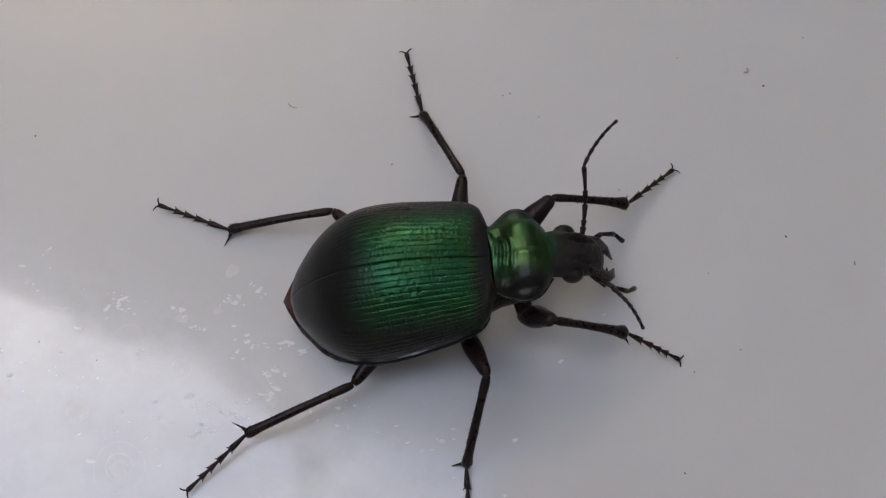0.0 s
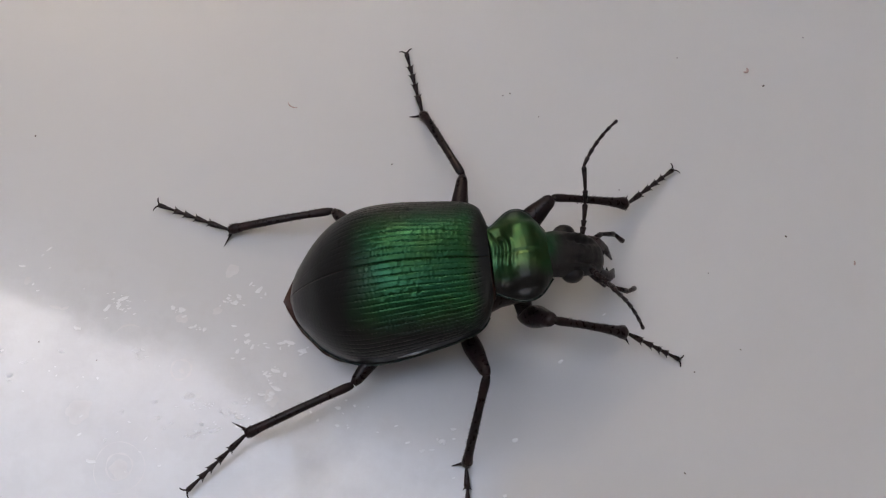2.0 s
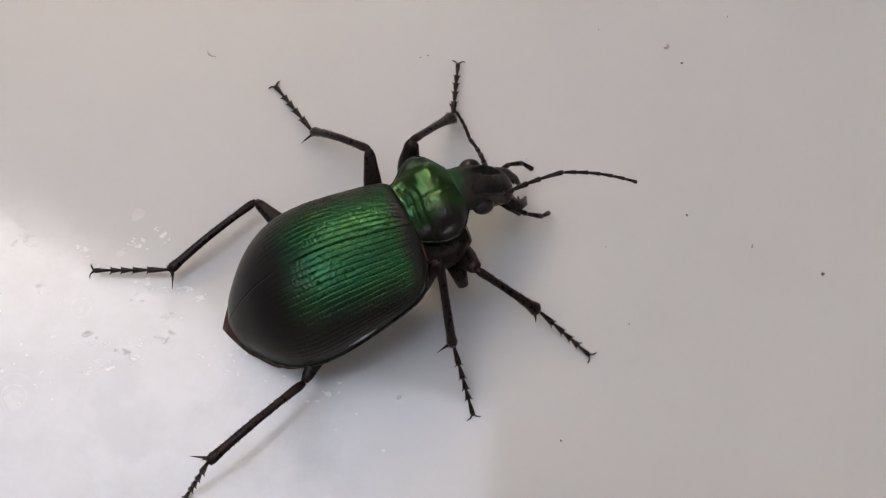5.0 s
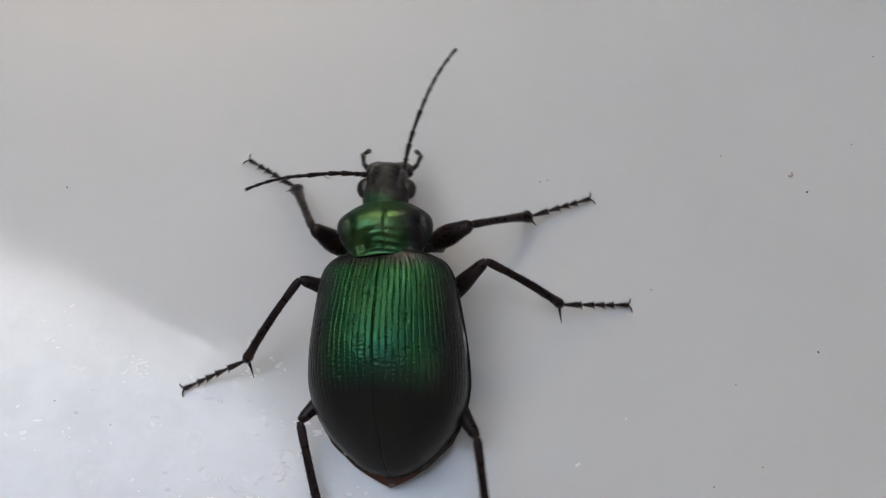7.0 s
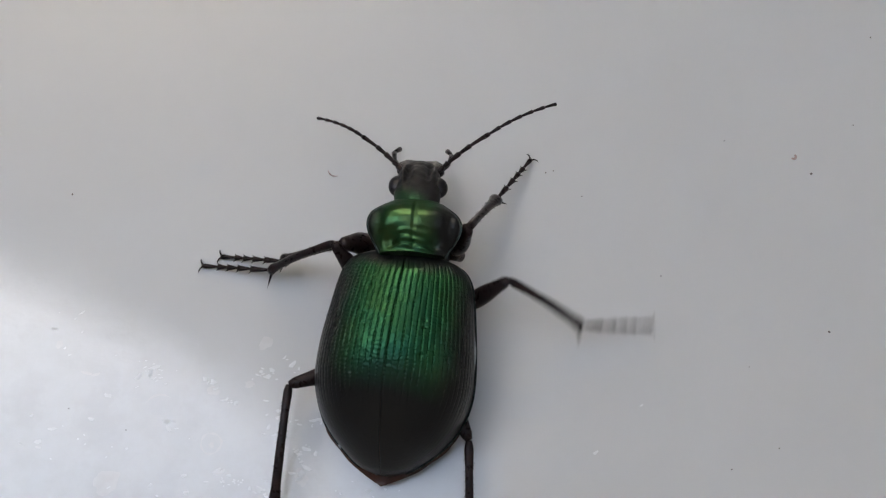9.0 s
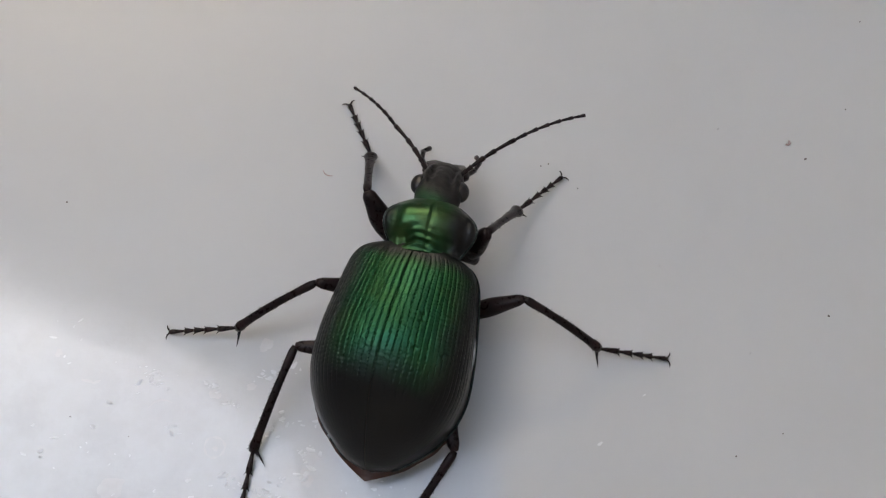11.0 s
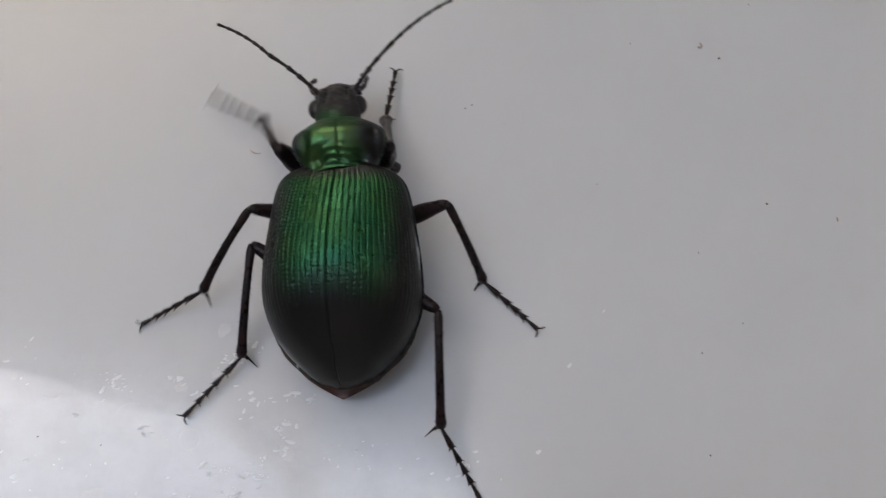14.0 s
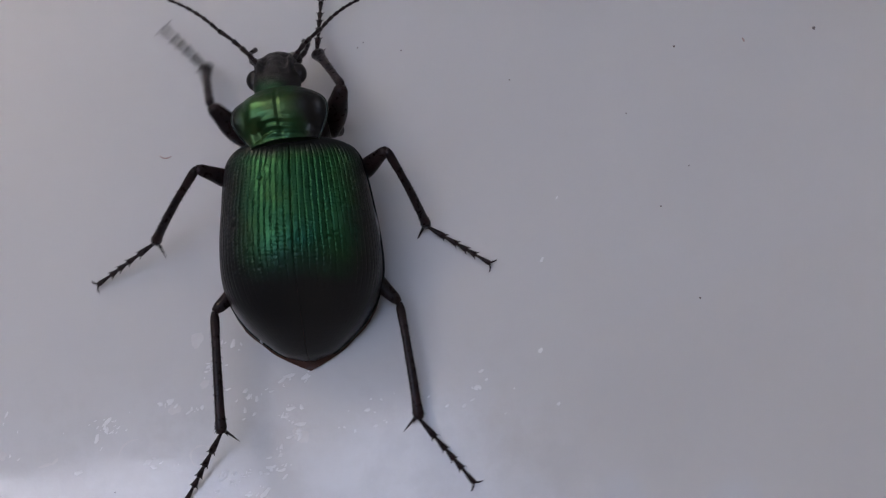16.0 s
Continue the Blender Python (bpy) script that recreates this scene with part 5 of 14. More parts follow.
    walk(ANT["right"][0], [
        (0, pose(0.00001, 0.00691, 0.00499, 60.1, -5.8, -74.6)), (2.75, pose(0.00001, 0.00691, 0.00499, 60.1, -5.8, -74.6)),
        (2.875, pose(0.00002, 0.00691, 0.00499, 60.0, -5.7, -76.2)), (3, pose(0.00003, 0.00690, 0.00499, 60.0, -5.5, -77.8)),
        (3.1, pose(0.00028, 0.00689, 0.00502, 56.2, -5.4, -79.0)), (3.2, pose(0.00050, 0.00682, 0.00505, 52.5, -5.3, -79.9)),
        (3.4, pose(0.00041, 0.00659, 0.00505, 52.0, -5.3, -79.4)), (3.6, pose(0.00021, 0.00643, 0.00505, 51.1, -5.1, -78.1)),
        (3.8, pose(-0.00005, 0.00635, 0.00507, 50.0, -4.8, -76.4)), (4, pose(-0.00035, 0.00632, 0.00511, 48.8, -4.2, -74.4)),
        (4.25, pose(-0.00079, 0.00634, 0.00519, 35.8, -2.5, -33.8)), (4.5, pose(-0.00112, 0.00639, 0.00529, 17.4, 0.2, -5.3)),
        (4.7, pose(-0.00137, 0.00644, 0.00539, 17.1, 1.5, -3.6)), (4.9, pose(-0.00155, 0.00648, 0.00547, 17.0, 2.4, -2.1)),
        (5.1, pose(-0.00166, 0.00652, 0.00553, 13.9, 3.0, -4.7)), (5.3, pose(-0.00167, 0.00655, 0.00555, 10.7, 3.2, -7.8)),
        (5.4, pose(-0.00158, 0.00653, 0.00554, -3.8, 3.4, -0.1)), (5.5, pose(-0.00099, 0.00648, 0.00551, -18.1, 3.5, 7.8)),
        (5.6, pose(-0.00057, 0.00676, 0.00568, 0.1, 4.1, 4.4)), (5.7, pose(-0.00013, 0.00687, 0.00608, 18.7, 5.5, -0.3)),
        (5.85, pose(0.00066, 0.00657, 0.00668, 21.1, 7.8, -0.5)), (6, pose(0.00148, 0.00655, 0.00680, 22.6, 8.6, -0.2)),
        (6.1, pose(0.00221, 0.00644, 0.00653, 21.4, 8.4, -7.0)), (6.2, pose(0.00267, 0.00638, 0.00610, 20.1, 7.8, -13.3)),
        (6.35, pose(0.00256, 0.00632, 0.00562, 22.7, 7.1, -10.4)), (6.5, pose(0.00159, 0.00628, 0.00545, 25.6, 6.2, -5.0)),
        (6.6, pose(0.00138, 0.00631, 0.00556, 24.2, 5.9, -11.0)), (6.7, pose(0.00136, 0.00633, 0.00573, 22.6, 5.7, -17.3)),
        (6.85, pose(0.00096, 0.00642, 0.00605, 18.5, 5.3, -16.4)), (7, pose(0.00016, 0.00654, 0.00621, 14.7, 4.6, -13.6)),
        (7.1, pose(-0.00033, 0.00666, 0.00610, 7.6, 3.5, -14.8)), (7.2, pose(-0.00055, 0.00681, 0.00580, -0.3, 1.9, -17.5)),
        (7.35, pose(-0.00057, 0.00689, 0.00541, -6.5, -1.2, -29.6)), (7.5, pose(-0.00054, 0.00688, 0.00513, -11.0, -3.6, -41.4)),
        (7.6, pose(-0.00038, 0.00683, 0.00511, -6.5, -3.2, -41.5)), (7.7, pose(-0.00009, 0.00674, 0.00512, -1.5, -2.3, -42.0)),
        (7.85, pose(0.00002, 0.00666, 0.00508, 9.7, -1.1, -44.7)), (8, pose(0.00012, 0.00663, 0.00511, 20.1, -0.2, -47.5)),
        (8.1, pose(0.00032, 0.00664, 0.00528, 10.4, 0.5, -49.2)), (8.2, pose(0.00026, 0.00667, 0.00555, 0.4, 1.3, -49.6)),
        (8.35, pose(0.00011, 0.00667, 0.00589, 9.6, 2.4, -47.5)), (8.5, pose(-0.00010, 0.00663, 0.00622, 18.6, 3.2, -46.3)),
        (8.6, pose(-0.00027, 0.00664, 0.00636, 18.1, 2.5, -39.9)), (8.7, pose(-0.00037, 0.00667, 0.00651, 16.8, 1.3, -33.6)),
        (8.85, pose(-0.00012, 0.00671, 0.00682, 12.2, 0.1, -39.0)), (9, pose(0.00007, 0.00674, 0.00695, 8.0, -0.2, -44.1)),
        (9.1, pose(0.00004, 0.00671, 0.00693, 8.5, -0.1, -42.2)), (9.2, pose(0.00003, 0.00667, 0.00688, 8.9, 0.1, -40.4)),
        (9.35, pose(0.00006, 0.00670, 0.00683, 5.0, 0.6, -41.3)), (9.5, pose(0.00010, 0.00672, 0.00676, 1.1, 1.1, -42.1)),
        (9.65, pose(0.00012, 0.00675, 0.00671, 0.5, 1.5, -44.9)), (9.8, pose(0.00015, 0.00676, 0.00667, -0.2, 1.9, -47.7)),
        (9.95, pose(0.00017, 0.00677, 0.00664, 8.5, 2.1, -47.2)), (10.1, pose(0.00018, 0.00678, 0.00659, 17.0, 2.4, -46.6)),
        (10.25, pose(0.00020, 0.00678, 0.00655, 16.5, 2.5, -40.6)), (10.4, pose(0.00022, 0.00678, 0.00652, 15.8, 2.6, -34.8)),
        (10.55, pose(0.00023, 0.00677, 0.00649, 11.8, 3.0, -39.0)), (10.7, pose(0.00025, 0.00676, 0.00644, 7.5, 3.4, -43.2)),
        (10.85, pose(0.00028, 0.00675, 0.00638, 8.0, 3.7, -42.0)), (11, pose(0.00030, 0.00674, 0.00634, 8.4, 4.0, -40.7)),
        (11.15, pose(0.00033, 0.00672, 0.00628, 13.0, 4.3, -38.9)), (11.3, pose(0.00037, 0.00670, 0.00620, 17.4, 4.8, -37.0)),
        (11.4, pose(0.00012, 0.00672, 0.00617, 19.8, 5.0, -35.3)), (11.5, pose(-0.00034, 0.00674, 0.00618, 22.3, 5.1, -33.1)),
        (11.65, pose(-0.00065, 0.00676, 0.00622, 20.3, 4.8, -31.3)), (11.8, pose(-0.00063, 0.00676, 0.00623, 18.1, 4.4, -30.5)),
        (11.9, pose(-0.00072, 0.00680, 0.00623, 20.3, 4.2, -30.7)), (12, pose(-0.00084, 0.00681, 0.00625, 22.5, 3.9, -31.0)),
        (12.1, pose(-0.00073, 0.00677, 0.00635, 20.5, 3.5, -33.4)), (12.2, pose(-0.00062, 0.00669, 0.00651, 18.7, 2.8, -35.8)),
        (12.35, pose(-0.00065, 0.00665, 0.00677, 12.3, 1.8, -37.7)), (12.5, pose(-0.00028, 0.00660, 0.00694, 5.8, 1.2, -40.5)),
        (12.65, pose(0.00029, 0.00662, 0.00674, 12.8, 2.0, -41.1)), (12.8, pose(0.00053, 0.00671, 0.00645, 19.3, 3.4, -40.1)),
        (12.9, pose(0.00038, 0.00663, 0.00626, 21.8, 4.5, -31.6)), (13, pose(0.00005, 0.00665, 0.00615, 24.8, 5.0, -22.3)),
        (13.1, pose(-0.00007, 0.00690, 0.00605, 23.1, 4.6, -31.7)), (13.2, pose(-0.00007, 0.00694, 0.00592, 21.0, 3.8, -41.5)),
        (13.35, pose(-0.00026, 0.00678, 0.00571, 19.7, 2.8, -43.7)), (13.5, pose(-0.00050, 0.00671, 0.00556, 18.5, 2.1, -45.8)),
        (13.65, pose(-0.00002, 0.00663, 0.00569, 22.3, 2.0, -50.9)), (13.8, pose(0.00040, 0.00653, 0.00594, 25.7, 2.3, -56.3)),
        (13.9, pose(0.00008, 0.00654, 0.00613, 17.3, 2.4, -45.4)), (14, pose(-0.00038, 0.00659, 0.00623, 8.3, 2.2, -35.6)),
        (14.1, pose(-0.00058, 0.00661, 0.00616, 2.1, 1.1, -31.3)), (14.2, pose(-0.00070, 0.00667, 0.00602, -4.6, -0.5, -27.0)),
        (14.35, pose(-0.00079, 0.00668, 0.00585, -6.5, -2.5, -28.9)), (14.5, pose(-0.00069, 0.00662, 0.00572, -8.2, -4.2, -31.3)),
        (14.65, pose(-0.00074, 0.00665, 0.00582, -16.4, -5.1, -23.6)), (14.8, pose(-0.00073, 0.00667, 0.00608, -24.5, -5.4, -15.0)),
        (14.9, pose(-0.00066, 0.00644, 0.00627, -22.9, -5.8, -21.7)), (15, pose(-0.00029, 0.00611, 0.00639, -20.6, -6.2, -29.7)),
        (15.1, pose(0.00010, 0.00611, 0.00639, -25.0, -6.4, -28.4)), (15.2, pose(0.00026, 0.00617, 0.00633, -29.4, -6.6, -26.1)),
        (15.35, pose(0.00008, 0.00617, 0.00622, -30.5, -6.9, -24.5)), (15.5, pose(-0.00018, 0.00617, 0.00613, -31.6, -7.3, -22.8)),
        (15.65, pose(-0.00027, 0.00621, 0.00609, -24.1, -8.0, -32.8)), (15.8, pose(-0.00051, 0.00629, 0.00603, -15.9, -8.6, -41.0)),
        (15.9, pose(-0.00065, 0.00635, 0.00598, -23.6, -9.5, -33.9)), (16, pose(-0.00049, 0.00642, 0.00599, -31.0, -10.0, -27.1)),
    ])
    walk(ANT["right"][1], [
        (0, pose(0.00240, 0.00804, 0.00948, -55.8, -7.5, -34.6)), (2.75, pose(0.00240, 0.00804, 0.00948, -55.8, -7.5, -34.6)),
        (2.875, pose(0.00244, 0.00796, 0.00948, -1.2, -6.7, -61.7)), (3, pose(0.00248, 0.00788, 0.00948, 53.2, -5.0, -83.8)),
        (3.1, pose(0.00303, 0.00784, 0.00933, -4.9, -6.4, -66.7)), (3.2, pose(0.00354, 0.00775, 0.00916, -63.5, -7.5, -39.6)),
        (3.4, pose(0.00349, 0.00756, 0.00913, -63.9, -7.2, -39.0)), (3.6, pose(0.00334, 0.00746, 0.00909, -64.4, -6.5, -37.8)),
        (3.8, pose(0.00312, 0.00746, 0.00905, -65.0, -5.5, -36.1)), (4, pose(0.00287, 0.00752, 0.00902, -65.5, -4.2, -34.1)),
        (4.25, pose(0.00146, 0.00992, 0.00824, -36.7, -2.3, -28.0)), (4.5, pose(-0.00065, 0.01133, 0.00685, -7.3, -0.6, -24.1)),
        (4.7, pose(-0.00102, 0.01139, 0.00693, -7.2, 0.6, -24.9)), (4.9, pose(-0.00130, 0.01146, 0.00699, -7.1, 1.5, -26.0)),
        (5.1, pose(-0.00118, 0.01155, 0.00678, -14.0, 2.3, -24.3)), (5.3, pose(-0.00093, 0.01161, 0.00652, -20.9, 2.6, -23.1)),
        (5.4, pose(-0.00159, 0.01173, 0.00520, -34.2, 2.9, -15.4)), (5.5, pose(-0.00176, 0.01137, 0.00390, -46.7, 3.3, -5.1)),
        (5.6, pose(-0.00098, 0.01195, 0.00570, -27.0, 3.7, -15.6)), (5.7, pose(0.00005, 0.01179, 0.00774, -6.7, 5.0, -24.3)),
        (5.85, pose(0.00096, 0.01142, 0.00853, -10.1, 7.7, -22.1)), (6, pose(0.00180, 0.01134, 0.00879, -13.2, 8.8, -19.0)),
        (6.1, pose(0.00306, 0.01122, 0.00842, -10.4, 8.3, -26.0)), (6.2, pose(0.00402, 0.01107, 0.00788, -7.2, 7.5, -32.3)),
        (6.35, pose(0.00366, 0.01099, 0.00762, 3.9, 6.9, -31.4)), (6.5, pose(0.00226, 0.01093, 0.00768, 15.1, 6.3, -28.3)),
        (6.6, pose(0.00250, 0.01093, 0.00767, 10.0, 5.9, -32.5)), (6.7, pose(0.00298, 0.01085, 0.00772, 4.8, 5.5, -36.9)),
        (6.85, pose(0.00250, 0.01110, 0.00770, 6.9, 5.3, -33.3)), (7, pose(0.00145, 0.01140, 0.00753, 8.9, 4.8, -28.0)),
        (7.1, pose(0.00103, 0.01163, 0.00679, 10.7, 3.6, -28.9)), (7.2, pose(0.00100, 0.01177, 0.00577, 11.7, 1.6, -31.5)),
        (7.35, pose(0.00200, 0.01137, 0.00483, 15.1, -1.8, -43.5)), (7.5, pose(0.00288, 0.01067, 0.00415, 19.4, -4.2, -55.4)),
        (7.6, pose(0.00306, 0.01067, 0.00452, 18.3, -3.7, -58.4)), (7.7, pose(0.00340, 0.01061, 0.00499, 17.6, -2.5, -61.6)),
        (7.85, pose(0.00361, 0.01031, 0.00595, 7.6, -0.9, -57.2)), (8, pose(0.00372, 0.00994, 0.00690, -2.9, -0.1, -53.0)),
        (8.1, pose(0.00419, 0.00998, 0.00622, 7.0, 0.9, -61.1)), (8.2, pose(0.00423, 0.01005, 0.00559, 16.5, 1.9, -68.1)),
        (8.35, pose(0.00392, 0.01011, 0.00676, 11.4, 3.1, -63.2)), (8.5, pose(0.00352, 0.00997, 0.00789, 6.6, 3.8, -59.3)),
        (8.6, pose(0.00295, 0.01038, 0.00798, 8.7, 3.4, -58.7)), (8.7, pose(0.00241, 0.01079, 0.00802, 10.7, 2.4, -58.1)),
        (8.85, pose(0.00308, 0.01066, 0.00792, 12.1, 0.9, -59.2)), (9, pose(0.00366, 0.01045, 0.00769, 13.8, 0.4, -60.1)),
        (9.1, pose(0.00350, 0.01051, 0.00770, 14.1, 0.5, -59.2)), (9.2, pose(0.00337, 0.01059, 0.00769, 14.5, 0.7, -58.4)),
        (9.35, pose(0.00348, 0.01060, 0.00729, 16.7, 1.1, -60.1)), (9.5, pose(0.00358, 0.01058, 0.00687, 19.0, 1.6, -61.7)),
        (9.65, pose(0.00380, 0.01043, 0.00676, 17.3, 2.0, -64.0)), (9.8, pose(0.00399, 0.01025, 0.00666, 15.7, 2.3, -66.3)),
        (9.95, pose(0.00396, 0.01024, 0.00741, 10.4, 2.4, -62.9)), (10.1, pose(0.00384, 0.01014, 0.00813, 5.2, 2.7, -59.6)),
        (10.25, pose(0.00351, 0.01051, 0.00803, 7.2, 2.9, -59.5)), (10.4, pose(0.00312, 0.01085, 0.00794, 9.2, 3.1, -59.3)),
        (10.55, pose(0.00348, 0.01070, 0.00754, 10.7, 3.4, -59.2)), (10.7, pose(0.00382, 0.01049, 0.00712, 12.3, 3.6, -59.3)),
        (10.85, pose(0.00376, 0.01055, 0.00711, 12.5, 4.0, -59.0)), (11, pose(0.00370, 0.01061, 0.00710, 12.9, 4.2, -58.7)),
        (11.15, pose(0.00358, 0.01062, 0.00745, 11.5, 4.6, -56.2)), (11.3, pose(0.00346, 0.01059, 0.00776, 10.0, 5.0, -53.7)),
        (11.4, pose(0.00307, 0.01062, 0.00794, 12.6, 5.3, -52.8)), (11.5, pose(0.00244, 0.01068, 0.00815, 15.4, 5.4, -51.4)),
        (11.65, pose(0.00202, 0.01085, 0.00802, 9.9, 5.1, -49.1)), (11.8, pose(0.00199, 0.01096, 0.00784, 4.3, 4.8, -47.7)),
        (11.9, pose(0.00188, 0.01092, 0.00802, 10.5, 4.6, -47.7)), (12, pose(0.00176, 0.01086, 0.00824, 16.9, 4.3, -47.7)),
        (12.1, pose(0.00205, 0.01076, 0.00818, 15.3, 3.9, -47.5)), (12.2, pose(0.00232, 0.01064, 0.00818, 13.9, 3.2, -47.4)),
        (12.35, pose(0.00248, 0.01065, 0.00788, 14.8, 2.5, -54.6)), (12.5, pose(0.00309, 0.01052, 0.00746, 15.3, 2.2, -63.1)),
        (12.65, pose(0.00365, 0.01042, 0.00790, 14.0, 2.6, -61.3)), (12.8, pose(0.00378, 0.01038, 0.00817, 12.0, 3.3, -58.2)),
        (12.9, pose(0.00305, 0.01065, 0.00819, 15.2, 4.3, -48.6)), (13, pose(0.00201, 0.01094, 0.00833, 19.2, 4.9, -38.2)),
        (13.1, pose(0.00258, 0.01089, 0.00809, 16.7, 4.3, -47.7)), (13.2, pose(0.00324, 0.01050, 0.00778, 14.0, 3.3, -57.7)),
        (13.35, pose(0.00319, 0.01026, 0.00746, 13.0, 2.5, -59.8)), (13.5, pose(0.00307, 0.01010, 0.00721, 11.8, 1.9, -61.7)),
        (13.65, pose(0.00376, 0.00961, 0.00767, 12.0, 1.9, -64.2)), (13.8, pose(0.00435, 0.00906, 0.00819, 12.0, 2.2, -66.7)),
        (13.9, pose(0.00367, 0.00998, 0.00767, 10.5, 2.4, -60.3)), (14, pose(0.00264, 0.01076, 0.00699, 9.3, 2.4, -54.1)),
        (14.1, pose(0.00212, 0.01105, 0.00636, -5.1, 1.3, -40.6)), (14.2, pose(0.00166, 0.01129, 0.00560, -19.8, -0.6, -26.2)),
        (14.35, pose(0.00173, 0.01119, 0.00526, -16.0, -2.4, -30.5)), (14.5, pose(0.00203, 0.01098, 0.00499, -11.9, -4.1, -35.2)),
        (14.65, pose(0.00137, 0.01118, 0.00437, -20.2, -5.1, -26.1)), (14.8, pose(0.00068, 0.01119, 0.00393, -28.5, -5.4, -16.0)),
        (14.9, pose(0.00131, 0.01081, 0.00426, -26.5, -5.8, -26.2)), (15, pose(0.00229, 0.01024, 0.00457, -23.6, -6.1, -37.1)),
        (15.1, pose(0.00256, 0.01013, 0.00421, -25.8, -6.4, -32.1)), (15.2, pose(0.00251, 0.01011, 0.00380, -27.7, -6.6, -26.0)),
        (15.35, pose(0.00223, 0.01011, 0.00360, -30.0, -6.9, -25.8)), (15.5, pose(0.00186, 0.01012, 0.00342, -32.4, -7.3, -25.5)),
        (15.65, pose(0.00254, 0.01004, 0.00399, -22.2, -7.6, -44.5)), (15.8, pose(0.00292, 0.00992, 0.00462, -9.9, -7.3, -60.2)),
        (15.9, pose(0.00229, 0.01012, 0.00394, -18.8, -8.8, -49.0)), (16, pose(0.00195, 0.01018, 0.00335, -27.4, -9.7, -37.7)),
    ])
